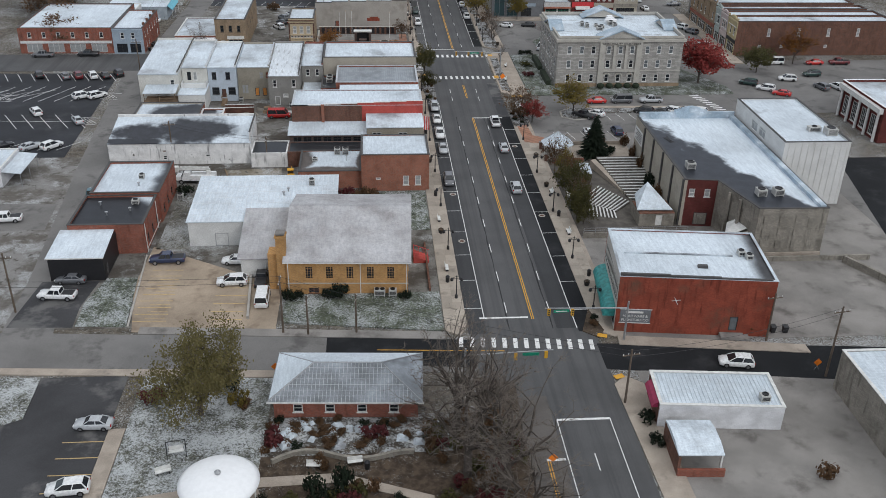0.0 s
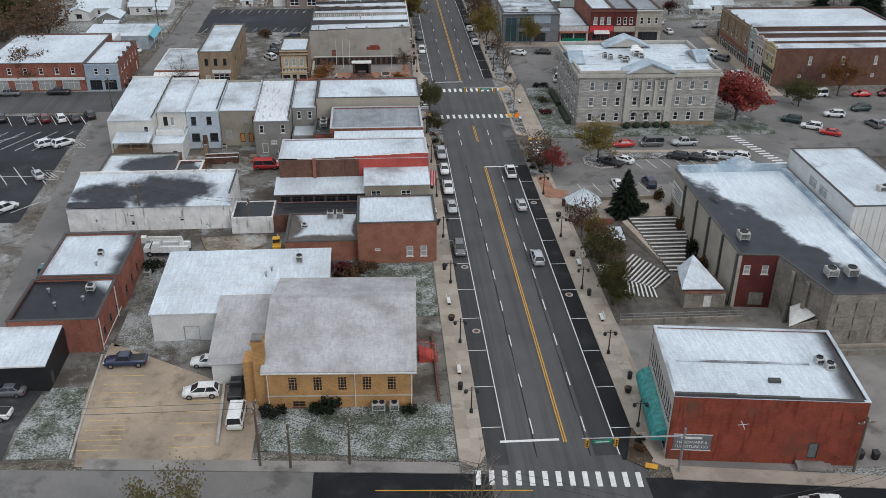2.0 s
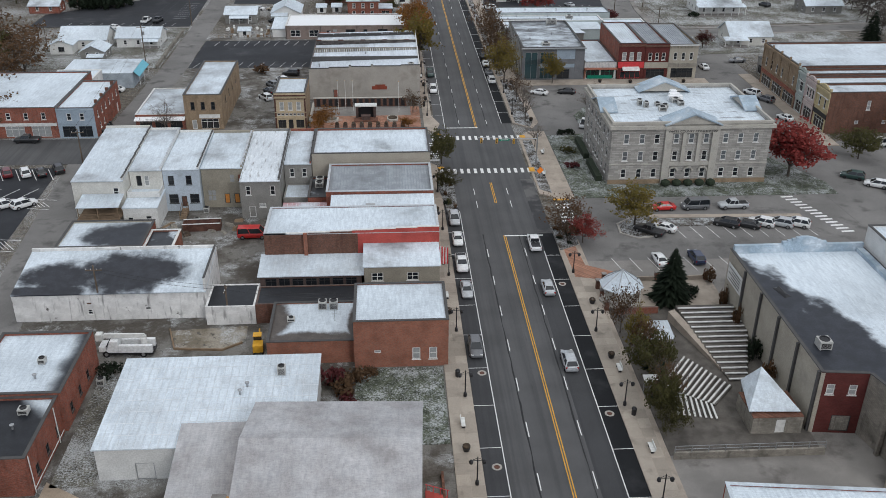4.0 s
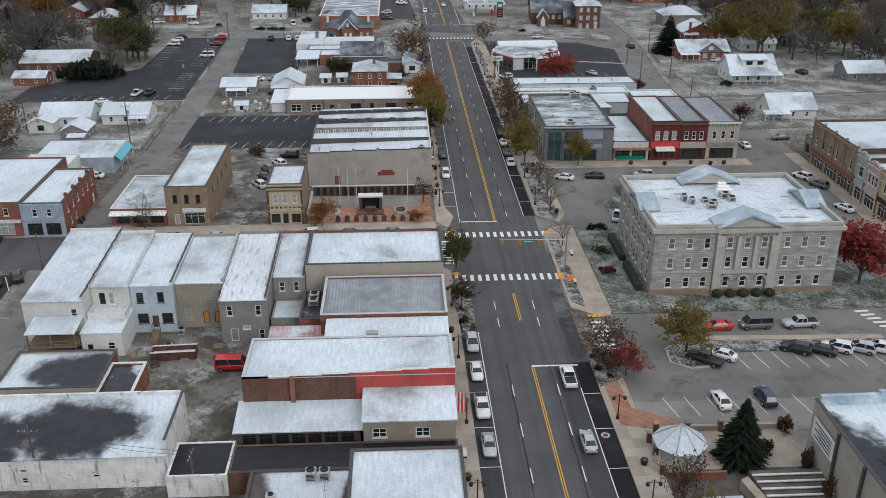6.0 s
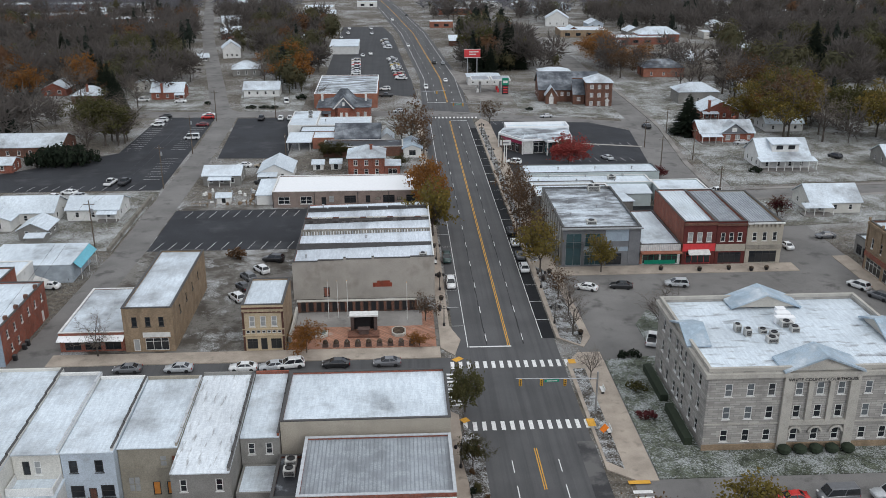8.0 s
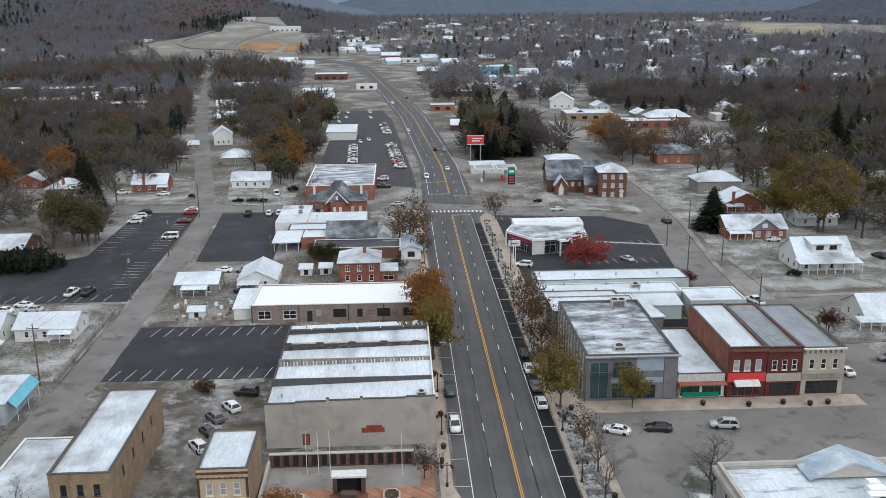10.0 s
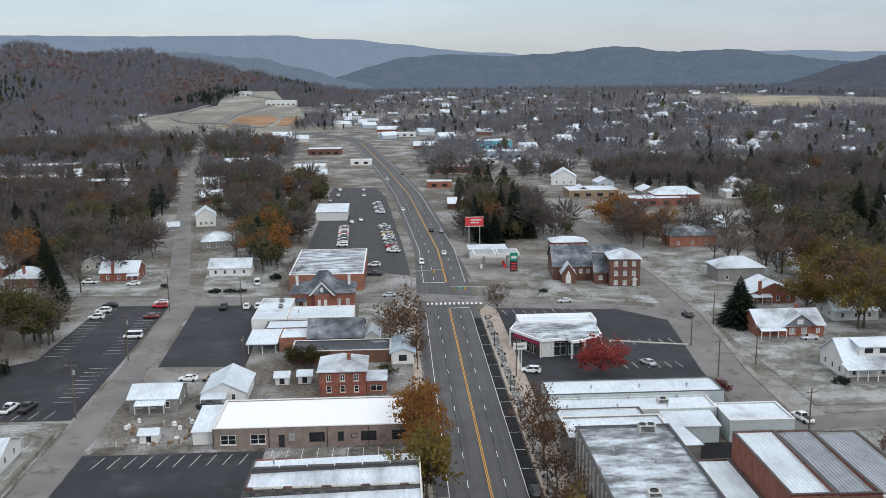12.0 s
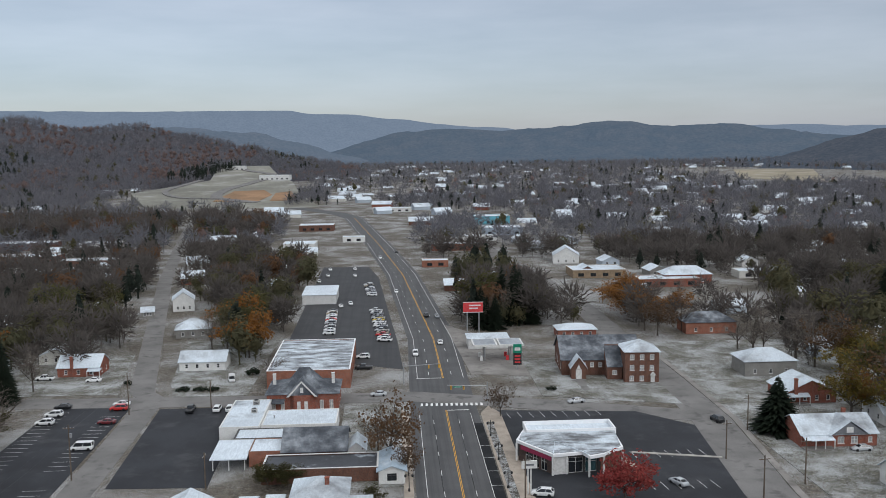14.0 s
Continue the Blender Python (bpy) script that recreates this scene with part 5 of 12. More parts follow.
# black carport
b = thing("carport", pose(-50.1, 130.0, 0), "black-walled carport under a snowy sheet roof", "carport")
part("wall", Geo().box(0, 8.4, 0, 0.15, 0, 4.2), BLACK_METAL, b)
part("wall", Geo().box(8.25, 8.4, 0.15, 8.6, 0, 4.25), BLACK_METAL, b)
part("wall", Geo().box(0, 0.15, 0.15, 8.6, 0, 4.25), BLACK_METAL, b)
part("roof", Geo().slab([(-0.2, -0.3, 4.25), (8.6, -0.3, 4.25), (8.2, 8.8, 4.6), (-0.4, 8.8, 4.6)], 0.12), ROOF_METAL_SNOW, b)
part("fascia", Geo().box(-0.2, 8.6, -0.36, -0.31, 4.05, 4.24), COPING_W, b)
part("side_door", Geo().box(8.405, 8.44, 1.2, 2.1, 0.05, 2.1), COPING, b)

lw = {"E": row(3, 0.5, 11, 1.2, 1.0, 1.4, "sash", GLASS, FRAME_D)}
b = flat_building("brick_workshop", -49.3, -37.2, 138.8, 150.4, 5.4, BRICK_RED, ROOF_WORKSHOP, "red brick workshop with a dark flat roof", par=0.3, ops=lw)
for y in (0.6, 9.4):
    part("downpipe", Geo().tube((12.2, y, 0), (12.2, y, 5.2), 0.07, 0.07, 6), COPING_W, b)
part("gas_pipe", Geo().tube((12.25, 0.4, 0.7), (12.25, 11.0, 0.7), 0.06, 0.06, 6), COPING_W, b)
flat_building("brick_store_house", -48.6, -36.8, 150.4, 164.5, 5.8, BRICK_RED, ROOF_STORE, "red brick storehouse with a patchy snowy flat roof", par=0.3, ops=lw, cap=COPING)
for x, y, z in ((-41, 154, 5.45), (-46, 147, 5.05), (-44, 143, 5.05), (-40.5, 144.5, 5.05)):
    roof_vent(x, y, z)
ac_unit(-40.2, 147.5, 5.08, 1.2, 1.0, 0.8)
ac_unit(-41.2, 157.5, 5.48, 0.9, 0.9, 0.8)

shed_building("metal_shed", -30.5, -6.0, 141, 157.8, 4.5, 5.3, METAL_WHITE, ROOF_METAL_SNOW, "white metal shed with a snowy ribbed roof", ribs=0.9,
              ops={"S": [(5.4, 0.0, 2.2, 2.4, "door", METAL_WHITE, GALV)]})
ac_unit(-10.5, 154, 5.2, 1.0, 1.0, 1.2)
roof_vent(-14.5, 151.5, 5.1)
roof_vent(-15.2, 150, 5.1)

# white shed with a canopy across the alley
b = flat_building("alley_shop", -84, -69.6, 166.4, 177.2, 3.6, BLOCK_WHITE, ROOF_SNOW, "low white shop with a snowy roof beside an alley", par=0.1, cap=COPING_W)
part("canopy_roof", Geo().slab([(14.5, 0.2, 3.1), (18.0, 0.2, 2.7), (18.0, 10.4, 2.7), (14.5, 10.4, 3.1)], 0.1), ROOF_METAL_SNOW, b, "pale ribbed canopy")
for y in (0.4, 5.2, 10.1):
    part("post", Geo().tube((17.8, y, 0.0), (17.8, y, 2.62), 0.05, 0.05, 6), GALV, b)
# tan brick church hall
b = thing("church_hall", pose(-12.9, 124.5, 0, 0, 0, -2.5), "tan brick church hall under a frosted shingle roof", "church")
wall(b, "S", 18.5, 20, 0, 6.0, BRICK_TAN, row(5, 1.8, 17.4, 2.7, 1.25, 2.2, "grid", GLASS, BRICK_TAN) + [(4.0, 0.25, 1.6, 0.9, "pair", GLASS, BRICK_BROWN), (7.3, 0.25, 1.2, 0.8, "pair", GLASS, BRICK_BROWN)])
for face in "EWN":
    wall(b, face, 18.5, 20, 0, 6.0, BRICK_TAN, row(4, 1, 18, 2.7, 1.2, 2.2, "grid", GLASS, BRICK_TAN) if face != "N" else ())
zr = 9.9
part("roof", Geo().slab([(-0.5, -0.5, 6.0), (19, -0.5, 6.0), (19, 11, zr), (-0.5, 11, zr)], 0.2), ROOF_SHINGLE, b, "frosted brown shingles")
part("roof", Geo().slab([(-0.5, 11.002, zr), (19, 11.002, zr), (19, 20.5, 7.6), (-0.5, 20.5, 7.6)], 0.2), ROOF_SHINGLE, b)
for x in (0.0, 18.2):
    part("gable", Geo().hull([(x, 0, 6.0), (x, 20, 6.0), (x, 20, 7.5), (x, 11, zr - 0.25)], [(x + 0.3, 0, 6.0), (x + 0.3, 20, 6.0), (x + 0.3, 20, 7.5), (x + 0.3, 11, zr - 0.25)]), BRICK_TAN, b)
for x in (0.2, 11.2, 18.3):
    part("downpipe", Geo().tube((x, -0.1, 0), (x, -0.1, 5.8), 0.06, 0.06, 8), COPING_W, b)
part("gutter", Geo().box(-0.5, 19, -0.66, -0.52, 5.72, 5.86), COPING_W, b)
part("base_course", Geo().box(-0.05, 18.55, -0.08, -0.001, 1.9, 2.05), STONE_SMOOTH, b)
part("chimney", Geo().box(-1.5, -0.1, 0.6, 2.2, 0, 9.4).box(-1.65, 0.05, 0.45, 2.35, 9.401, 9.7), BRICK_TAN, b)
part("chimney_cap", Geo().box(-1.5, -0.1, 0.6, 2.2, 9.9, 10.1), CONC_GREY, b)
part("stair_tower", Geo().box(-3.0, -1.51, 1.5, 4.0, 0, 6.2), BRICK_TAN, b)
b = shed_building("church_wing", -20.6, -13.3, 130.2, 143.5, 3.4, 5.4, {"*": SIDING_WHITE}, ROOF_SHINGLE, "white wing with a garage under a frosted roof", over=0.5, ops={"S": [(5.2, 0.0, 2.6, 2.5, "door", METAL_WHITE, COPING_W)]})
for x, y in ((3.2, 123.2), (1.2, 123.3)):
    ac_unit(x, y, 0.19, 1.7 if x < 2 else 1.2, 0.9, 1.1, -2.5, 2 if x < 2 else 1)

# ramp and red steps beside the church hall
b = thing("entrance_steps", pose(6.6, 133.5, 0), "red painted concrete entrance steps with rails", "steps")
for i in range(5):
    part("step", Geo().box(0.3 + 0.5 * i, 0.8 + 0.5 * i, 0, 2.6, 0.02, 1.2 - 0.22 * i), PAINT_BRIGHT, b)
for y in (0.05, 2.55):
    g = Geo()
    for i in range(4):
        g.tube((0.4 + 0.8 * i, y, 0.1), (0.4 + 0.8 * i, y, 2.1 - 0.3 * i), 0.04, 0.04, 6)
    g.tube((0.3, y, 2.15), (3.0, y, 1.1), 0.04, 0.04, 6)
    part("handrail", g, SIGN_RED, b)
g = Geo().box(8.9, 9.2, 124.5, 140, 0.02, 0.55)
solid("garden_wall", g, BRICK_BROWN, "low brown brick garden wall beside a pavement", "wall")

flat_building("orange_brick_shop", -1.7, 11.2, 162.4, 173.0, 7.4, BRICK_ORANGE, ROOF_SNOW2, "orange brick shop with a snowy flat roof", par=0.12, cap=COPING,
              ops={"S": [(8.5, 1.2, 1.1, 1.9, "sash", GLASS_LIT, FRAME_W), (10.8, 1.2, 1.1, 1.9, "sash", GLASS_LIT, FRAME_W), (3.2, 2.3, 0.9, 0.5, "plain", GLASS_LIT, FRAME_W)],
                   "E": row(3, 0.8, 9.3, 0.2, 2.4, 2.6, "shop", GLASS, FRAME_D) + row(4, 0.8, 9.3, 4.2, 1.0, 1.8)})
flat_building("brick_annex", -13.7, -1.75, 163.8, 174.6, 3.6, BRICK_ORANGE, ROOF_ANNEX, "low orange brick annex with a snowy flat roof", par=0.15)
ac_unit(-6.5, 172.9, 3.45, 1.2, 1.2, 1.3)
ac_unit(-4.9, 172.9, 3.45, 1.2, 1.2, 1.3)
ac_unit(-10.8, 169.6, 3.45, 1.1, 0.8, 0.6)
g = Geo().tube((-4.6, 169.3, 3.45), (-4.6, 169.3, 6.3), 0.04, 0.03, 6)
for z in (4.6, 5.2, 5.9):
    g.box(-4.9, -4.3, 169.28, 169.32, z, z + 0.04)
solid("antenna", g, GALV, "thin metal roof antenna", "antenna")

shed_building("white_warehouse", -52.2, -23.9, 176.8, 187.6, 4.5, 6.3, RENDER_WHITE, ROOF_WAREHOUSE, "peeling white block warehouse with a patchy snowy roof", over=0.2,
              ops={"S": [(11.0, 1.0, 0.8, 0.9, "sash", GLASS, FRAME_W), (19.5, 1.6, 0.9, 0.5, "plain", GLASS, FRAME_W), (11.0, 2.6, 0.9, 0.5, "plain", BRICK_BROWN, FRAME_W)]}, steps=1, step_mat=RENDER_WHITE)
flat_building("white_outbuilding", -23.85, -16.6, 174.6, 181.4, 3.1, RENDER_WHITE, ROOF_WET, "low peeling white outbuilding with a dark roof", par=0.1, cap=None)
flat_building("dark_roof_link", -16.55, 11.2, 174.7, 180.2, 3.3, BRICK_BROWN, ROOF_WET, "low brick link building with a wet dark roof", par=0.1, cap=None)

b = flat_building("long_brick_shop", -16.3, 11.3, 187.0, 197.4, 8.6, {"*": BRICK_RED, "S": BRICK_BROWN}, ROOF_SNOW, "long brick shop with a snowy roof and stepped parapet", par=0.1, cap=SEAM, ops={"E": row(3, 0.6, 9.2, 0.3, 2.6, 2.7, "shop", GLASS, FRAME_D) + row(4, 0.6, 9.2, 4.9, 1.0, 1.9)})
for i in range(8):
    w0 = 27.6 / 8
    part("parapet", Geo().box(w0 * i + 0.001, w0 * (i + 1), 0.002, 0.3, 8.601, 8.62 + 0.13 * i), BRICK_BROWN if i < 4 else PAINT_BRIGHT, b)
    part("coping", Geo().box(w0 * i + 0.001, w0 * (i + 1), -0.06, 0.4, 8.622 + 0.13 * i, 8.7 + 0.13 * i), COPING_W, b)
part("painted_band", Geo().box(14.7, 27.6, -0.03, -0.003, 3.5, 8.6), PAINT_BRIGHT, b, "bright red painted wall")
part("chimney_flue", Geo().box(6.2, 6.8, -0.4, -0.032, 3.6, 8.9), BRICK_ORANGE, b)
b = thing("shop_flag", pose(11.12, 185.6, 0), "red and white striped flag hanging from a shop wall", "flag")
part("pole", Geo().tube((0.0, 0, 5.2), (1.6, 0, 6.9), 0.04, 0.03, 6), GALV, b)
part("bracket", Geo().box(-0.13, 0.06, -0.1, 0.1, 4.9, 5.5), GALV, b)
for i in range(7):
    g = Geo()
    for k in range(6):
        u0, u1 = 0.22 * i, 0.22 * (i + 1)
        z0, z1 = 6.7 - 0.5 * k - 0.15 * u0, 6.7 - 0.5 * (k + 1) - 0.15 * u0
        y0, y1 = 0.12 * math.sin(1.3 * k + i), 0.12 * math.sin(1.3 * (k + 1) + i)
        g.hull([(u0, y0 - 0.01, z0), (u1 - 0.002, y0 - 0.01, z0), (u1 - 0.002, y0 + 0.01, z0), (u0, y0 + 0.01, z0)], [(u0, y1 - 0.01, z1 + 0.001), (u1 - 0.002, y1 - 0.01, z1 + 0.001), (u1 - 0.002, y1 + 0.01, z1 + 0.001), (u0, y1 + 0.01, z1 + 0.001)])
    part("stripe", g, SIGN_RED if i % 2 == 0 else COPING_W, b)
shed_building("lean_to_shop", -16.6, -1.0, 181.6, 186.9, 4.2, 5.0, DARK_BRICK, ROOF_METAL_SNOW, "low shop under a snowy lean-to roof", over=0.35, ops={"S": row(7, 0.6, 15, 2.2, 1.7, 1.5, "shop", GLASS, FRAME_D)})
shed_building("green_shop", -0.55, 11.0, 180.3, 186.9, 6.1, 6.7, {"*": SIDING_TAN, "E": BRICK_RED}, ROOF_SNOW2, "small taupe shop with snowy metal roof", over=0.2, ops={"S": [(2.0, 3.7, 1.8, 1.4, "pair", GLASS, FRAME_W), (7.4, 3.7, 1.8, 1.4, "pair", GLASS, FRAME_W)]})
b = shed_building("snow_strip_shop", -6.6, 11.2, 198.0, 205.4, 6.2, 7.0, BRICK_RED, ROOF_SNOW, "shop with a snowy low-pitched roof", over=0.1)
part("skylight", Geo().box(6, 7.6, 3.0, 4.0, 6.5, 7.0), GLASS_LIT, b)
shed_building("red_roof_shed", -15.2, -6.9, 199.0, 208.0, 3.2, 4.4, BRICK_BROWN, ROOF_RED, "shed with a red metal roof under snow", over=0.3, ribs=0.8)
b = flat_building("grey_metal_shop", -7.6, 11.3, 205.8, 218.8, 7.6, {"*": BRICK_RED}, ROOF_METAL, "brick shop with a grey ribbed metal roof", par=0.25, ribs=0.5, drop=0.5, cap=SEAM, rib_mat=RIB_GREY, ops={"E": row(3, 0.8, 11.5, 0.3, 2.8, 2.7, "shop", GLASS, FRAME_D)})
flat_building("brick_stub", -11.2, -7.7, 209, 218.5, 5.2, BRICK_RED, ROOF_DARK, "small brick stub with rooftop units", par=0.3)
ac_unit(-9.4, 214.5, 4.9, 1.5, 1.3, 1.0, 0, 1)
ac_unit(-9.4, 216.6, 4.9, 1.5, 1.3, 1.0, 0, 1)
flat_building("low_grey_shop", -16.0, -11.3, 212.6, 219.0, 3.6, SIDING_GREY, ROOF_SNOW2, "low grey shop back with a snowy roof", par=0.1, cap=None)
b = flat_building("corner_bank", -11.0, 11.4, 220.0, 233.9, 9.3, {"*": BRICK_RED, "S": STUCCO_BEIGE}, ROOF_SNOW, "corner building with a snowy roof and dark parapet", par=0.3, ops={"E": row(4, 0.6, 12.7, 0.3, 2.4, 2.9, "shop", GLASS, FRAME_D) + row(5, 0.6, 12.7, 5.2, 1.1, 2.0), "N": row(6, 1, 21, 5.2, 1.1, 2.0)})

# terrace of shop backs
shed_building("terrace_white", -53.2, -44.1, 211.6, 236.2, 7.9, 9.2, SIDING_CREAM, ROOF_SNOW2, "white two-storey terrace back with snowy roof", over=0.3, steps=7, step_mat=SIDING_CREAM, ops={"S": [(7.6, 5.0, 1.0, 1.6, "sash", GLASS, FRAME_W), (2.0, 0.2, 1.0, 2.1, "door", GLASS, FRAME_W)]})
b = thing("rear_porch", pose(-51.6, 206.8, 0), "timber rear porch with a corrugated roof", "porch")
part("roof", Geo().slab([(0, 0, 4.9), (7.4, 0, 4.9), (7.4, 4.7, 5.5), (0, 4.7, 5.5)], 0.1), ROOF_METAL_SNOW, b)
g = Geo()
for i in range(24):
    g.slab([(0.3 * i + 0.1, -0.02, 4.95), (0.3 * i + 0.2, -0.02, 4.95), (0.3 * i + 0.2, 4.7, 5.55), (0.3 * i + 0.1, 4.7, 5.55)], 0.05)
part("roof_rib", g, ROOF_METAL_SNOW, b)
for x in (0.2, 3.6, 7.1):
    part("post", Geo().box(x, x + 0.14, 0.1, 0.24, 0, 4.8), WOOD, b)
part("deck", Geo().box(0, 7.4, 0, 4.7, 2.5, 2.7), WOOD, b)
part("railing", Geo().box(0.35, 7.09, 0.12, 0.2, 3.55, 3.65).box(0.35, 7.09, 0.12, 0.2, 3.0, 3.08), WOOD, b)
shed_building("terrace_cream", -44.0, -38.1, 215.6, 234.6, 8.2, 9.2, SIDING_CREAM, ROOF_SNOW2, "cream two-storey terrace back with snowy roof", over=0.3, cap=SEAM, steps=6, step_mat=SIDING_WHITE, ops={"S": [(1.6, 5.2, 0.9, 2.0, "door", GLASS, FRAME_D), (3.0, 5.2, 0.9, 2.0, "sash", GLASS_LIT, FRAME_W)]})
b = shed_building("terrace_annex", -44.0, -37.9, 208.4, 215.5, 3.9, 4.4, SIDING_WHITE, ROOF_SNOW, "white ground floor annex with a snowy roof", over=0.1, ops={"S": [(1.2, 0.1, 1.0, 2.1, "door", GLASS, FRAME_W), (4.4, 1.2, 1.1, 1.2, "sash", GLASS, FRAME_W)]})
part("balcony_wall", Geo().box(0.1, 5.9, 3.8, 3.95, 4.35, 5.45).box(0.1, 0.25, 3.96, 7.0, 4.5, 5.45).box(5.75, 5.9, 3.96, 7.0, 4.5, 5.45), SIDING_WHITE, b)
shed_building("terrace_blue", -38.0, -31.4, 215.6, 233.6, 8.2, 9.0, SIDING_BLUE, ROOF_SNOW2, "pale blue two-storey terrace back with snowy roof", over=0.2, steps=6, step_mat=SIDING_WHITE,
              ops={"S": [(1.4, 5.3, 1.05, 1.8, "sash", GLASS, FRAME_D), (4.6, 5.3, 1.05, 1.8, "sash", GLASS, FRAME_D), (1.5, 1.6, 1.7, 1.8, "sash", GLASS, FRAME_D), (5.3, 1.6, 1.7, 1.8, "sash", GLASS, FRAME_D), (3.4, 0.9, 1.0, 2.1, "door", BRICK_BROWN, FRAME_D)]})
b = thing("rear_stairs", pose(-35.0, 211.8, 0), "timber rear stairs with rails", "stairs")
for i in range(6):
    part("tread", Geo().box(0, 1.1, 0.5 * i, 0.5 * i + 0.48, 0.02, 0.16 * (i + 1)), WOOD, b)
for x in (0.0, 1.1):
    part("handrail", Geo().tube((x, 0, 1.1), (x, 3.2, 2.1), 0.05, 0.05, 6).tube((x, 0.1, 0), (x, 0.1, 1.1), 0.05, 0.05, 6).tube((x, 3.1, 0), (x, 3.1, 2.1), 0.05, 0.05, 6), WOOD, b)
shed_building("terrace_taupe", -31.3, -23.7, 216.9, 233.6, 7.9, 8.8, SIDING_TAN, ROOF_SNOW2, "taupe two-storey terrace back with snowy roof", over=0.3, cap=SEAM, steps=5,
              ops={"S": [(0.9, 5.0, 0.95, 1.7, "sash", SIDING_TAN, SIDING_TAN), (2.4, 5.0, 0.95, 1.7, "sash", SIDING_TAN, SIDING_TAN), (5.6, 5.0, 1.0, 1.7, "sash", GLASS_LIT, SIDING_TAN), (7.0, 5.0, 0.8, 1.7, "sash", BRICK_RED, SIDING_TAN),
                         (1.6, 1.3, 1.6, 2.3, "pair", GLASS_LIT, SIDING_TAN), (4.4, 0.8, 1.0, 2.0, "door", RED_DOOR, FRAME_D), (6.2, 0.8, 1.0, 2.0, "door", RED_DOOR, FRAME_D)]})
shed_building("terrace_grey", -23.6, -16.3, 211.8, 234.6, 7.3, 8.7, SIDING_GREY, ROOF_RIDGED, "grey two-storey terrace back with snowy roof", over=0.3, steps=7, step_mat=SIDING_GREY,
              ops={"S": [(1.5, 4.6, 0.9, 1.8, "sash", GLASS, FRAME_W), (5.9, 4.6, 0.9, 1.8, "sash", GLASS, FRAME_W), (2.0, 0.2, 1.2, 2.2, "door", SIDING_GREY, FRAME_W), (3.9, 2.2, 1.2, 0.8, "sash", GLASS_LIT, FRAME_W), (6.2, 0.4, 0.9, 1.8, "sash", GLASS, FRAME_W)]})
shed_building("terrace_small_grey", -16.2, -11.1, 219.2, 235.2, 7.5, 8.4, SIDING_GREY, ROOF_SNOW2, "narrow grey terrace back with snowy roof", over=0.2, steps=5, step_mat=BRICK_RED,
              ops={"S": [(1.4, 5.0, 0.9, 1.7, "sash", GLASS, FRAME_W), (3.7, 5.0, 0.9, 1.7, "sash", GLASS, FRAME_W)]})
flat_building("dark_roof_garage", -51.4, -37.3, 193.8, 204.0, 3.7, {"*": STUCCO_BEIGE, "E": BRICK_RED}, ROOF_GARAGE, "low garage with a dark patchy roof", par=0.3, cap=COPING)
flat_building("brick_garage", -37.25, -32.3, 191.6, 200.8, 3.3, BRICK_ORANGE, ROOF_PATCHY, "low orange brick garage", par=0.25, cap=COPING_W)

# ---- north of the cross street, west ----
sf = lambda n, w, z=0.3, hh=2.5: row(n, 0.5, w - 0.5, z, (w - 1) / n * 0.8, hh, "shop", GLASS, FRAME_D)
BLOCK_BLUE = masonry("blue_grey_block", (0.36, 0.41, 0.45), (0.31, 0.35, 0.39), 0.4, 0.2, var=0.06)
b = flat_building("blue_front_shop", -69.9, -61.7, 255.9, 276.8, 7.0, {"*": BRICK_RED, "S": METAL_BLUE}, ROOF_SNOW, "two-storey brick shop with a blue-grey front", par=0.2,
                  ops={"S": row(2, 1.3, 6.9, 4.2, 1.0, 1.6) + sf(2, 8.2), "E": row(6, 1, 20, 4.0, 0.9, 1.5) + row(2, 2, 8, 1.2, 0.9, 1.4) + [(18.0, 0.1, 1.1, 2.2, "door", COPING_W, FRAME_W)]})
part("cornice", Geo().box(-0.02, 8.22, -0.14, -0.005, 6.6, 6.85), BLUE_MEMBRANE, b)
part("string_course", Geo().box(0, 8.2, -0.1, -0.005, 3.3, 3.55), METAL_BLUE, b)
for k in range(4):
    part("chimney", Geo().box(7.55, 8.15, 3.5 + 4.6 * k, 4.1 + 4.6 * k, 7.001, 7.7), BRICK_BROWN, b)
for y in (258.2, 262.4, 264.0):
    b = thing("wheelie_bin", pose(-60.9, y, 0.03), "dark wheelie bin standing beside a brick wall", "bin", "bins")
    part("body", Geo().hull([(-0.26, -0.3, 0.06), (0.26, -0.3, 0.06), (0.26, 0.3, 0.06), (-0.26, 0.3, 0.06)], [(-0.32, -0.38, 0.98), (0.32, -0.38, 0.98), (0.32, 0.38, 0.98), (-0.32, 0.38, 0.98)]), BLACK_METAL, b)
    part("lid", Geo().box(-0.34, 0.36, -0.4, 0.4, 0.981, 1.06), COPING, b)
    for q in (-0.25, 0.25):
        part("wheel", Geo().tube((0.3, q - 0.04, 0.1), (0.3, q + 0.04, 0.1), 0.1, 0.1, 8), RUBBER, b)
b = flat_building("brick_shop_west", -95.0, -70.0, 256.4, 284.6, 7.0, BRICK_RED, ROOF_SNOW, "two-storey red brick shop row with snowy roof", par=0.2,
                  ops={"S": row(6, 1, 24, 4.3, 1.0, 1.6) + row(4, 1, 24, 0.3, 4.2, 2.4, "shop", GLASS_LIT, FRAME_W)})
part("fascia", Geo().box(0.3, 24.7, -0.16, -0.005, 2.8, 3.5), COPING_W, b, "pale shop fascia")
flat_building("low_rear_link", -81.0, -70.0, 284.7, 293.2, 5.0, SIDING_WHITE, ROOF_SNOW, "low white rear link under snow", par=0.1, cap=COPING_W)
b = shed_building("blue_eaved_store", -80.5, -62.6, 293.4, 305.2, 3.9, 4.3, {"*": BLOCK_BLUE}, ROOF_SNOW, "low blue-grey block store with a snowy roof and sky-blue eave", over=0.15)
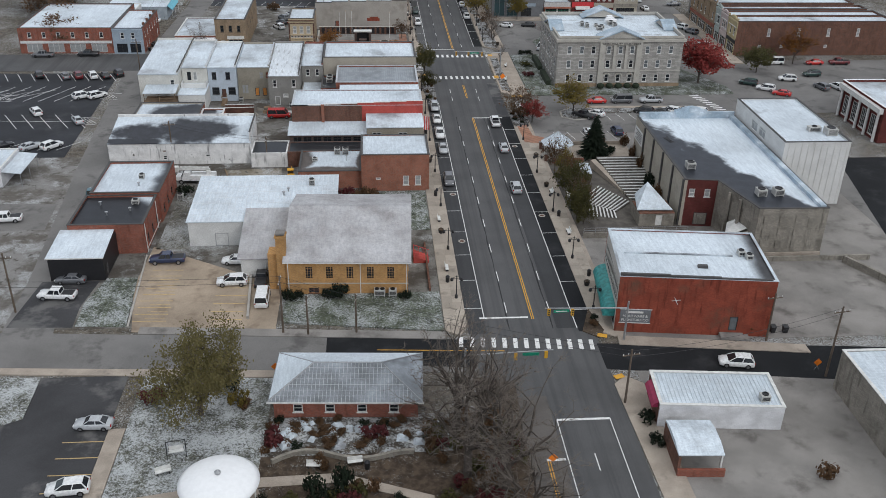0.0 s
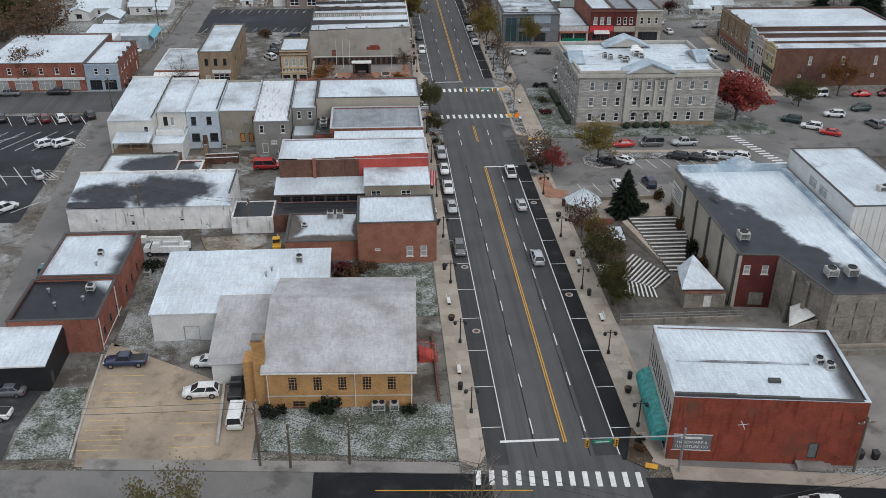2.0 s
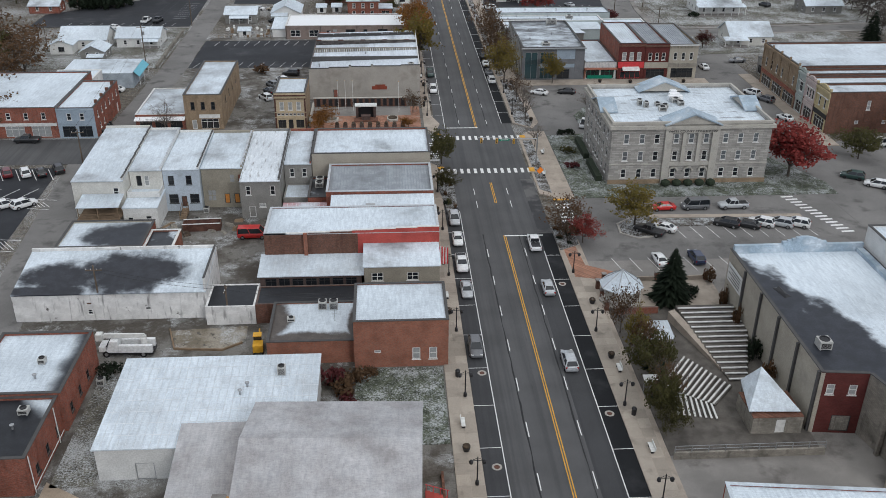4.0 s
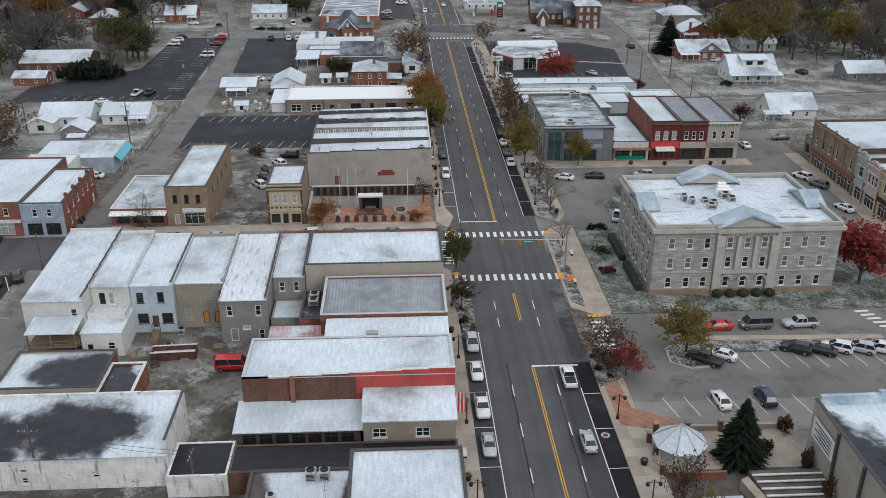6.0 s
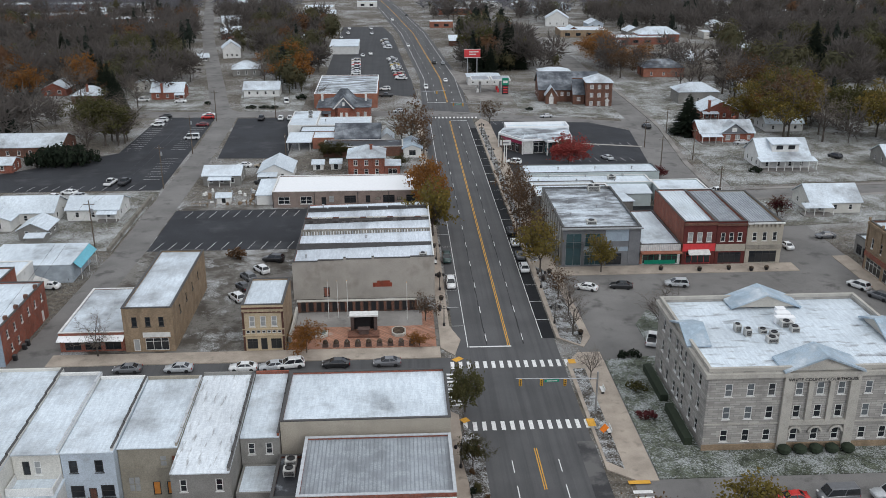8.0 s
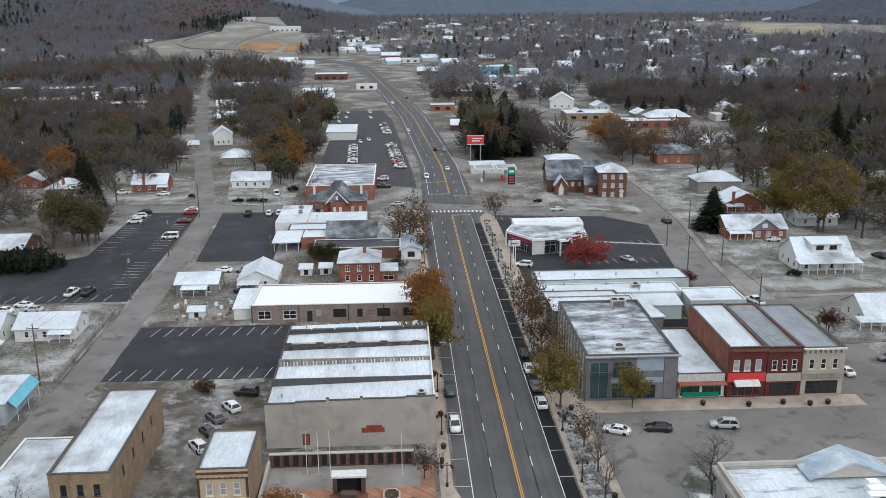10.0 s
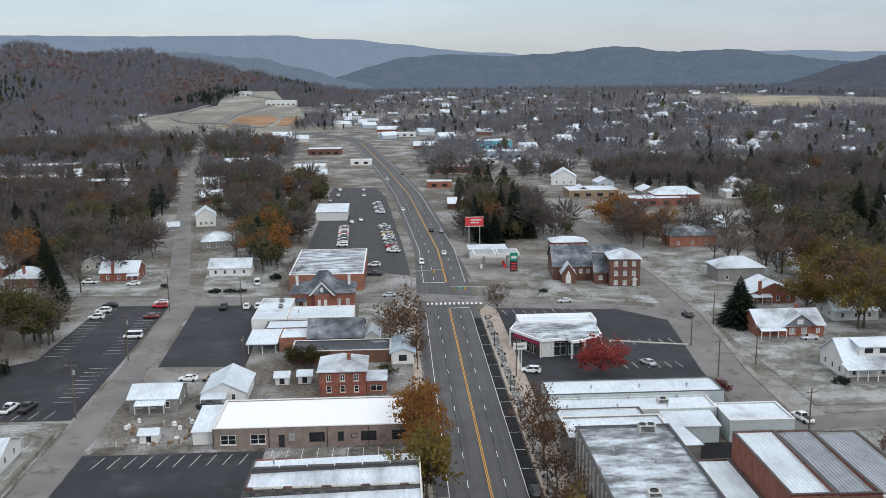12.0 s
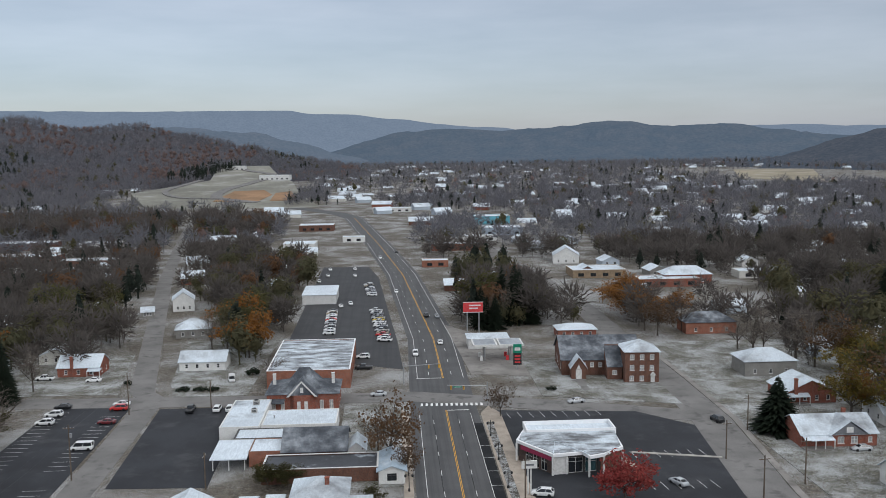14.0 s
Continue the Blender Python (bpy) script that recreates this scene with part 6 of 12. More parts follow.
part("eave_panel", Geo().slab([(17.95, 1.4, 4.0), (19.5, 1.2, 2.75), (19.5, 12.0, 2.95), (17.95, 12.0, 4.35)], 0.1), TEAL, b, "sloping sky-blue metal eave")
for y in (1.8, 6.6, 11.6):
    part("post", Geo().tube((19.3, y, 0.0), (19.3, y, 2.78), 0.06, 0.06, 6), COPING_W, b)
b = thing("leaning_panel", pose(-68.6, 288.2, 0.02, 0, 0, -35), "white framed panel leaning behind a shop", "panel")
part("sheet", Geo().slab([(-2.2, 0, 0), (2.2, 0, 0), (2.2, 2.2, 2.6), (-2.2, 2.2, 2.6)], 0.12), COPING_W, b)
part("strut", Geo().tube((0, 2.1, 2.5), (0, 3.2, 0), 0.06, 0.06, 6), WOOD, b)
b = flat_building("tan_brick_shop", -42.8, -34.3, 260.4, 289, 8.3, {"*": BRICK_BUFF, "W": BRICK_BUFF}, ROOF_SNOW2, "buff brick two-storey shop with snowy roof", par=0.3,
              ops={"S": row(3, 0.8, 7.7, 4.8, 0.9, 1.8, "sash", GLASS, FRAME_D) + [(5.5, 0.3, 4.0, 2.3, "shop", GLASS, FRAME_W), (2.0, 0.2, 1.1, 2.2, "door", GLASS_LIT, FRAME_W)], "E": row(4, 3, 24, 4.8, 0.9, 1.6, "sash", GLASS, FRAME_D)})
part("shop_sign", Geo().box(3.2, 7.9, -0.12, -0.01, 2.8, 3.7), COPING_W, b)
b = flat_building("low_red_shop", -54.2, -42.9, 261, 281, 3.6, BRICK_RED, ROOF_SNOW2, "low red shop with a white canopy", par=0.1, cap=COPING_W, ops={"S": sf(3, 11.3, 0.3, 2.0)})
part("canopy", Geo().slab([(0, -1.6, 2.7), (11.3, -1.6, 2.7), (11.3, -0.01, 3.1), (0, -0.01, 3.1)], 0.15), ROOF_WHITE, b)
b = flat_building("cream_shop", -22.3, -15.2, 259.8, 272.0, 8.7, {"*": BRICK_BUFF, "S": PLASTER_CREAM}, ROOF_SNOW, "narrow cream two-storey shop with ornate cornice", par=0.3,
              ops={"S": row(3, 0.7, 6.4, 4.6, 1.0, 2.0, "sash", GLASS_LIT, COPING_W) + [(1.5, 0.4, 1.8, 1.9, "shop", GLASS, FRAME_D), (5.6, 0.4, 1.8, 1.9, "shop", GLASS, FRAME_D), (3.5, 0.2, 1.1, 2.2, "door", GLASS, FRAME_D)] + row(7, 0.4, 6.7, 3.3, 0.7, 0.6, "plain", GLASS, COPING_W)})
for z, t in ((8.0, 0.25), (7.3, 0.12), (4.1, 0.15), (2.9, 0.15)):
    part("cornice", Geo().box(-0.05, 7.15, -0.25, -0.005, z, z + t), RUST if z > 5 else PLASTER_CREAM, b)
for i in range(9):
    part("bracket", Geo().box(0.25 + 0.8 * i, 0.45 + 0.8 * i, -0.22, -0.006, 7.43, 7.98), PLASTER_CREAM, b)
for x in (0.0, 6.75):
    part("pilaster", Geo().box(x, x + 0.35, -0.16, -0.004, 0.1, 7.29), RUST, b)

# hall of five roof bays beside the plaza
ROOF_BAY = snowy("snowy_bay_roof", (0.16, 0.175, 0.20), 0.86, 0.5, 0.12, 0.2, (0.66, 0.71, 0.76), (1.4, 0.25, 1.0))
STONE_BAND = masonry("rough_stone_band", (0.085, 0.078, 0.075), (0.055, 0.05, 0.048), 0.9, 0.45, var=0.45)
b = thing("bay_roofed_hall", pose(-16.0, 282.0, 0), "large plastered hall with five snowy roof bays", "building")
for face in "SENW":
    wall(b, face, 27.8, 38, 0, 7.6, {"S": STUCCO_GREY}.get(face, BRICK_RED), [(6.5, 0.4, 1.2, 2.1, "door", BRICK_RED, FRAME_D)] if face == "S" else row(5, 2, 35, 0.4, 3.0, 2.6, "shop", GLASS, FRAME_D) if face == "E" else ())
EDGES = [0.3, 8.1, 16.8, 24.4, 32.8, 37.7]
for i in range(5):
    y0, y1 = EDGES[i], EDGES[i + 1]
    part("roof", Geo().slab([(0.3, y0 + 0.45, 7.35), (27.5, y0 + 0.3, 8.0), (27.5, y1, 8.1), (0.3, y1, 7.45)], 0.2), ROOF_SNOW if i == 4 else ROOF_BAY, b, "snowy roof bay falling to the west")
    if 0 < i:
        m = (None, COPING, BLOCK_GREY, STONE_BAND, COPING)[i]
        lean = 0.55 if i < 4 else 0.25
        part("party_wall", Geo().hull([(0.3, y0 - 0.1, 7.3), (27.5, y0 - 0.1, 7.9), (27.5, y0 + 0.4, 7.9), (0.3, y0 + 0.4, 7.3)], [(0.3, y0 + 0.1, 7.6 + 2.0 * lean), (27.5, y0 + 0.1, 8.2 + 0.9 * lean), (27.5, y0 + 0.4, 8.2 + 0.9 * lean), (0.3, y0 + 0.4, 7.6 + 2.0 * lean)]), m, b)
        if i == 2:
            for k in range(46):
                x = 0.6 + 0.58 * k
                part("wall_rib", Geo().box(x, x + 0.22, y0 - 0.2, y0 - 0.101, 7.5 + 0.022 * x, 8.3 + 0.012 * x), COPING_W if k % 3 else GALV, b)
        if i == 3:
            for k in range(18):
                x = 0.4 + 1.5 * k
                part("cap_stone", Geo().box(x, x + 1.35, y0 + 0.05, y0 + 0.5, 8.66 + 0.003 * x, 8.86 + 0.03 * math.sin(k * 2.3)), STONE_SMOOTH if k % 4 else RUST, b)
        if i == 4:
            for k in range(6):
                part("cap_stone", Geo().box(0.4 + 4.5 * k, 4.7 + 4.5 * k, y0 - 0.15, y0 + 0.5, 8.2 + 0.07 * k, 8.42 + 0.07 * k), COPING, b)
part("edge_trim", Geo().box(0.02, 0.29, 0.32, 37.7, 7.601, 7.75), COPING, b)
part("edge_trim", Geo().box(27.52, 27.78, 0.32, 37.7, 7.601, 8.6), COPING_W, b)
for x0, x1, top in ((0, 5.0, 7.9), (5.0, 10.0, 8.15), (10.0, 10.5, 8.6), (10.5, 15.5, 8.3), (15.5, 16.0, 8.7), (16.0, 23.0, 8.4), (23.0, 27.8, 8.6)):
    part("parapet", Geo().box(x0 + 0.001, x1, 0.002, 0.29, 7.601, top), STUCCO_GREY, b)
    part("coping", Geo().box(x0 + 0.001, x1, -0.08, 0.36, top + 0.002, top + 0.14), COPING, b)
part("patch", Geo().prism([(15.6, -0.03), (19.4, -0.03), (19.0, -0.004), (16.0, -0.004)], 2.4, 3.3), PAINT_RED, b, "exposed brick patch")
part("patch", Geo().box(16.4, 19.0, -0.028, -0.004, 3.301, 3.7), PAINT_RED, b, "exposed brick patch")
for x, y in ((-13.5, 285.0), (-2, 296), (-12.5, 318), (8.5, 317.5)):
    roof_vent(x, y, 7.6)
ac_unit(9.6, 284.2, 7.9, 1.6, 1.0, 0.7)

# plaza furnishings
b = thing("plaza_wall", pose(-14.6, 275.4, 0), "black panelled plaza back wall with brick piers", "wall")
part("wall", Geo().box(0, 22.6, 0, 0.4, 0.16, 2.3), DARK_BRICK, b)
part("coping", Geo().box(-0.1, 22.7, -0.2, 0.5, 2.302, 2.45), STONE_SMOOTH, b, "pale stone coping")
for i in range(15):
    part("panel", Geo().box(0.75 + 1.48 * i, 1.95 + 1.48 * i, -0.06, -0.003, 0.4, 2.1), BLACK_METAL, b, "black polished stone panel")
for i in range(16):
    part("pier", Geo().box(0.1 + 1.48 * i, 0.55 + 1.48 * i, -0.12, -0.004, 0.166, 2.3), BRICK_BROWN, b)
b = thing("plaza_side_wall", pose(-14.9, 262.0, 0), "low pale side wall of a plaza", "wall")
part("wall", Geo().box(0, 0.4, 0, 13.2, 0.02, 1.4), STONE_SMOOTH, b)
b = thing("plaza_portal", pose(-4.1, 266.2, 0.165), "dark open portal with a white frame over a dark stone", "portal")
for x in (0.0, 4.2):
    part("pillar", Geo().box(x, x + 0.6, 0, 1.6, 0, 3.0), DARK_BRICK, b)
part("lintel", Geo().box(-0.2, 5.0, -0.2, 1.8, 3.001, 3.3), COPING_W, b, "white flat lintel")
part("back", Geo().box(0.61, 4.19, 1.3, 1.6, 0, 2.99), BLACK_METAL, b)
part("plinth", Geo().box(-0.4, 5.2, -2.6, -0.11, 0, 0.35), BRICK_BROWN, b)
part("stone_table", Geo().box(1.5, 3.3, -1.9, -0.9, 0.351, 1.2).box(1.3, 3.5, -2.1, -0.7, 1.201, 1.35), DARK_BRICK, b)
for x, y, w, d, lab in ((4.6, 265.4, 2.6, 3.4, "long eight-sided white planter with winter plants"), (-10.0, 265.2, 3.6, 3.0, "eight-sided white planter with green turf")):
    b = thing("planter", pose(x, y, 0.165), lab, "planter", "plaza planters")
    ring = [(-w / 2, -d / 4), (-w / 4, -d / 2), (w / 4, -d / 2), (w / 2, -d / 4), (w / 2, d / 4), (w / 4, d / 2), (-w / 4, d / 2), (-w / 2, d / 4)]
    part("rim", Geo().prism(ring, 0, 0.5), STONE_SMOOTH, b)
    part("planting", Geo().prism([(0.8 * p, 0.8 * q) for p, q in ring], 0.501, 0.56), SOIL if x > 0 else LAWN, b)
ground_patch("plaza_walk", [(-14.4, 268.4), (9.0, 268.4), (9.0, 275.2), (-14.4, 275.2)], 0.0, 0.172, CONC_GREY, "grey concrete strip of a plaza", "plaza")
for x in (-8.5, -6.7, -4.9, 6.2):
    b = thing("flagpole", pose(x, 272.4 if x < 0 else 271, 0.165), "slim white metal flagpole in a brick plaza", "flagpole", "plaza flagpoles")
    part("pole", Geo().tube((0, 0, 0), (0, 0, 7.5), 0.06, 0.04, 8), COPING_W, b)
    part("ball", Geo().lathe([(0.0, 7.5), (0.1, 7.58), (0.0, 7.68)], 8), PAINT_Y, b)
for i in range(9):
    b = thing("planter_box", pose(-8.3 + 1.9 * i, 260.4, 0.165), "dark brick planter box with clipped shrub", "planter", "plaza planter boxes")
    part("box", Geo().box(-0.5, 0.5, -0.4, 0.4, 0, 0.6), DARK_BRICK, b)
    part("shrub", Geo().lathe([(0.4, 0.6), (0.5, 0.9), (0.3, 1.25), (0, 1.3)], 7), SOIL, b)

# low office beyond the lot
b = flat_building("low_office", -27.6, 11.5, 342.3, 357.8, 4.2, BRICK_MAUVE, ROOF_WHITE, "long low mauve brick office with a white roof", par=0.2, cap=COPING_W,
              ops={"S": [(3.0, 0.9, 3.0, 2.0, "pair", GLASS, FRAME_W), (8.7, 0.9, 3.0, 2.0, "pair", GLASS, FRAME_W), (13.2, 0.1, 1.2, 2.6, "door", GLASS, FRAME_D), (15.2, 1.2, 1.5, 1.9, "sash", GLASS_LIT, BRICK_MAUVE), (20.0, 1.0, 3.0, 2.0, "shop", GLASS, FRAME_D), (24.6, 1.0, 1.2, 2.0, "plain", GLASS, FRAME_D), (27.2, 1.6, 1.2, 0.9, "plain", BLOCK_GREY, FRAME_D), (30.0, 1.0, 3.0, 2.0, "shop", GLASS, FRAME_D), (32.7, 1.6, 1.1, 0.9, "plain", BLOCK_GREY, FRAME_D), (36.0, 1.0, 3.0, 2.0, "shop", GLASS, FRAME_D)]})
for x in (0.2, 10.8, 22.0, 30.0):
    part("downpipe", Geo().tube((x, -0.08, 0), (x, -0.08, 4.0), 0.07, 0.07, 8), FRAME_D, b)
shed_building("office_lean_to", -32.0, -27.7, 345, 356.5, 2.6, 3.6, SIDING_WHITE, ROOF_SNOW, "white lean-to with a snowy roof", over=0.3)

# houses and halls further along
house("brick_house", -9.4, 370.3, 10.4, 10.5, 5.6, 8.2, BRICK_RED, ROOF_SNOW2, "two-storey red brick house with hipped snowy roof", kind="hip", chimney=(6.6, 3.4, 8.6),
      ops={"S": row(3, 0.6, 9.8, 3.4, 1.1, 1.6, "pair") + row(3, 0.6, 9.8, 0.8, 1.1, 1.6), "E": row(2, 0.5, 9, 3.4, 1.0, 1.6), "W": row(2, 0.5, 9, 3.4, 1.0, 1.6)})
b = shed_building("house_porch", 1.1, 5.5, 371.5, 378, 2.9, 3.0, BRICK_RED, ROOF_SNOW2, "side porch with a snowy roof", "porch", over=0.3, ops={"S": [(2.2, 0.5, 2.6, 1.6, "shop", GLASS, FRAME_W)]})
b = flat_building("dark_flat_hall", -18.3, 6.5, 393.6, 403.0, 3.2, BRICK_BROWN, ROOF_DARK, "low brick hall with a wet dark roof", par=0.15, cap=COPING_W)
b = thing("white_gabled_end", pose(6.6, 391.5, 0), "low end building with a white gabled roof", "building")
for face in "SENW":
    wall(b, face, 5.6, 12, 0, 3.0, SIDING_WHITE, [(2.8, 0.8, 2.0, 1.6, "shop", GLASS, FRAME_D)] if face in "SE" else ())
gable_roof(b, 0, 5.6, 0, 12, 3.0, 4.1, BLUE_MEMBRANE, "y", 0.5, SIDING_WHITE)
house("grey_roof_hall", -15.0, 404.5, 14.2, 13, 3.4, 6.8, BRICK_BROWN, ROOF_SLATE, "brick hall under a dark shingle roof", ops={"S": row(3, 0.5, 13.5, 0.7, 2.2, 1.9, "pair", GLASS_LIT)})
house("white_side_wing", -0.6, 406, 4.0, 7, 3.0, 4.6, SIDING_WHITE, ROOF_SNOW, "small white side wing with snowy roof", axis="y")
flat_building("snowy_complex", -32.2, -22.6, 421.8, 445.5, 4.0, SIDING_WHITE, ROOF_SNOW, "low white complex of snowy flat roofs", par=0.1, cap=None)
flat_building("snowy_complex_north", -22.5, -4.2, 424.2, 437, 3.5, SIDING_WHITE, ROOF_SNOW, "low white hall with a snowy flat roof", par=0.1, cap=None)
flat_building("snowy_wing", -27.4, -15.8, 414.0, 421.6, 3.5, SIDING_WHITE, ROOF_SNOW, "low white wing with a snowy flat roof", par=0.1, cap=COPING)
roof_vent(-20, 430, 3.4)
ac_unit(-26.0, 441, 3.9, 1.6, 1.4, 1.2)
ac_unit(-25.5, 434, 3.9, 1.4, 1.2, 1.0)
flat_building("brick_block", -22.5, -15.2, 404.6, 413.8, 3.6, BRICK_ORANGE, ROOF_SNOW, "low orange brick block with snowy roof", par=0.1, cap=None, ops={"S": row(1, 3, 6, 1.2, 1.2, 1.3)})
b = thing("drive_canopy", pose(-30.2, 403.0, 0), "open drive-through canopy with snowy roof", "canopy")
part("roof", Geo().slab([(-0.5, -1, 2.9), (7.6, -1, 2.9), (7.6, 10.8, 3.4), (-0.5, 10.8, 3.4)], 0.25), ROOF_SNOW, b)
for x, y in ((0, 0), (3.5, 0), (7, 0), (0, 9.5)):
    part("post", Geo().tube((x, y, 0), (x, y, 2.75), 0.12, 0.12, 8), COPING_W, b)
# victorian house with a tall centre roof and a white-trimmed front gable
b = thing("victorian_house", pose(-24.0, 446.0, 0), "red brick house with steep dark roof and white-trimmed front gable", "house")
for face in "SENW":
    wall(b, face, 19.0, 14.0, 0, 5.0, BRICK_RED, [(1.8, 0.9, 1.0, 2.4, "pair", GLASS_LIT, FRAME_W), (4.2, 0.9, 1.0, 2.4, "pair", GLASS_LIT, FRAME_W), (14.6, 0.9, 1.0, 2.4, "pair", GLASS_LIT, FRAME_W), (17.2, 0.9, 1.0, 2.4, "pair", GLASS_LIT, FRAME_W)] if face == "S" else row(3, 0.8, 12.4, 0.9, 1.1, 2.2, "pair", GLASS_LIT) if face in "EW" else ())
hip_roof(b, 0, 19, 0, 14, 5.0, 7.6, ROOF_SLATE, 0.5)
part("centre_roof", Geo().add([(4.4, 1.4, 5.6), (14.6, 1.4, 5.6), (14.6, 12.6, 5.6), (4.4, 12.6, 5.6), (8.2, 6.6, 10.6), (10.8, 6.6, 10.6), (10.8, 7.6, 10.6), (8.2, 7.6, 10.6)], [(3, 2, 1, 0), (4, 5, 6, 7), (0, 1, 5, 4), (1, 2, 6, 5), (2, 3, 7, 6), (3, 0, 4, 7)]), ROOF_SLATE, b, "steep dark shingle roof")
part("bay_wall", Geo().prism([(6.2, -0.01), (7.4, -1.5), (11.6, -1.5), (12.8, -0.01)], 0, 5.0), BRICK_RED, b)
for x in (8.2, 10.1):
    part("bay_window", Geo().box(x, x + 0.9, -1.56, -1.501, 0.9, 3.4), COPING_W, b)
part("gable_face", Geo().hull([(6.3, -1.3, 5.0), (12.7, -1.3, 5.0), (9.5, -1.3, 8.4)], [(6.3, 3.5, 5.0), (12.7, 3.5, 5.0), (9.5, 3.5, 8.4)]), ROOF_SLATE, b, "dark shingled gable")
for g_s in (-1, 1):
    part("barge_board", Geo().hull([(9.5 + g_s * 4.1, -1.7, 4.7), (9.5, -1.7, 9.1), (9.5, -1.7, 8.45), (9.5 + g_s * 3.4, -1.7, 4.7)], [(9.5 + g_s * 4.1, -1.35, 4.7), (9.5, -1.35, 9.1), (9.5, -1.35, 8.45), (9.5 + g_s * 3.4, -1.35, 4.7)]), COPING_W, b)
    part("gable_slope", Geo().slab([(9.5, -1.7, 9.15), (13.7, -1.7, 4.7), (13.7, 5.0, 4.7), (9.5, 5.0, 9.15)] if g_s > 0 else [(5.3, -1.7, 4.7), (9.5, -1.7, 9.15), (9.5, 5.0, 9.15), (5.3, 5.0, 4.7)], 0.15), ROOF_SLATE, b)
part("gable_window", Geo().box(9.1, 9.9, -1.38, -1.301, 5.7, 7.1), COPING_W, b)
part("porch_roof", Geo().slab([(-0.3, -2.2, 3.2), (4.8, -2.2, 3.2), (4.8, -0.01, 3.8), (-0.3, -0.01, 3.8)], 0.16), ROOF_SLATE, b)
for x in (0.0, 4.4):
    part("porch_post", Geo().box(x, x + 0.2, -2.1, -1.9, 0, 3.05), COPING_W, b)
for x in (1.4, 17.4):
    part("chimney", Geo().box(x - 0.4, x + 0.4, 6.0, 6.8, 6.2, 9.0).box(x - 0.46, x + 0.46, 5.94, 6.86, 9.001, 9.15), COPING_W, b)
flat_building("chamber_building", -27.2, -2.8, 469.5, 512, 5.6, {"*": BRICK_ORANGE}, ROOF_GREY, "orange brick building with a grey flat roof and white fascia", par=0.15, cap=ROOF_WHITE, ops={"E": row(4, 3, 34, 0.5, 2.4, 2.0, "shop", GLASS, FRAME_D)})
house("grey_block_house", -49.4, 363.6, 10.2, 9.6, 3.0, 4.6, SIDING_GREY, ROOF_METAL_SNOW, "small grey block house with a metal roof", porch=(1.6, 8.0, 2.4, 2.6))
house("white_cottage", -34.6, 367, 9.4, 12.5, 2.7, 5.0, SIDING_WHITE, ROOF_SNOW, "white cottage with a snowy gabled roof", axis="y", porch=(0, 5.5, 2.6, 2.5))
for x, y, lab in ((-20.2, 378.4, "small white shed under a snowy roof"), (-15.0, 379, "small white canopy shed")):
    house("garden_shed", x, y, 3.0, 3.2, 2.0, 2.8, SIDING_WHITE, ROOF_SNOW, lab, category="shed", ops={"S": [(1.5, 0.05, 1.4, 1.8, "door", GLASS, FRAME_W)]})
house("lane_house_white", -77.0, 334, 12.6, 9.8, 3.0, 5.0, SIDING_WHITE, ROOF_SNOW, "small white house with snowy roof beside a lane", porch=(7.6, 12.6, 2.0, 2.6))
solid("lane_wall", Geo().prism(strip([(-60.4, 311), (-60.9, 330), (-60.9, 351)], 0.4, 0.3), 0.02, 1.0), BLOCK_GREY, "low dark stone wall beside a lane", "wall", "", "structure")
house("lane_house_wing", -94.2, 326.6, 6.4, 5.2, 2.9, 4.2, SIDING_WHITE, ROOF_SNOW, "white front wing with a low snowy gable", axis="y", ops={"S": row(1, 1.5, 5, 0.9, 1.7, 1.4, "pair", GLASS, FRAME_D)})
house("lane_toolshed", -80.6, 316.8, 3.8, 3.0, 1.9, 2.3, SIDING_GREY, ROOF_SNOW, "small grey toolshed with snowy roof", category="shed")
house("lane_house_gabled", -93.0, 332, 13.5, 10, 3.1, 5.8, SIDING_WHITE, ROOF_SNOW, "white house with snowy gabled roof")
house("lane_outhouse", -83.6, 320.2, 6.6, 7.4, 2.6, 4.2, SIDING_GREY, ROOF_SNOW, "grey outhouse with snowy roof", axis="y", category="shed")
house("white_lane_house", -58.2, 494.6, 14.5, 9.5, 3.1, 5.6, SIDING_WHITE, ROOF_SNOW2, "long white house with a snowy gabled roof")
house("brick_lane_house", -94.8, 490.5, 12.8, 10, 3.2, 6.2, BRICK_RED, ROOF_SNOW, "brick house with snowy gabled roof and porch", porch=(9.5, 13.6, 2.2, 2.6), chimney=(4.6, -0.4, 6.5))
house("pale_lane_house", -107.0, 508, 11, 9, 3.0, 5.2, SIDING_CREAM, ROOF_SNOW, "pale house with a snowy roof", axis="y")
house("brick_house_west", -124.0, 482.5, 13, 11, 3.4, 6.4, BRICK_BROWN, ROOF_SNOW, "brown brick house with snowy hipped roof", kind="hip", chimney=(6, 2, 7.4))
house("long_barn", -122.0, 398, 22, 15, 3.4, 6.0, BRICK_BROWN, ROOF_SNOW2, "long brown hall with a snowy gabled roof", category="hall")
house("small_barn", -118.0, 380, 10, 7, 2.6, 4.0, BRICK_RED, ROOF_SNOW2, "small red outbuilding with snowy roof", category="shed")

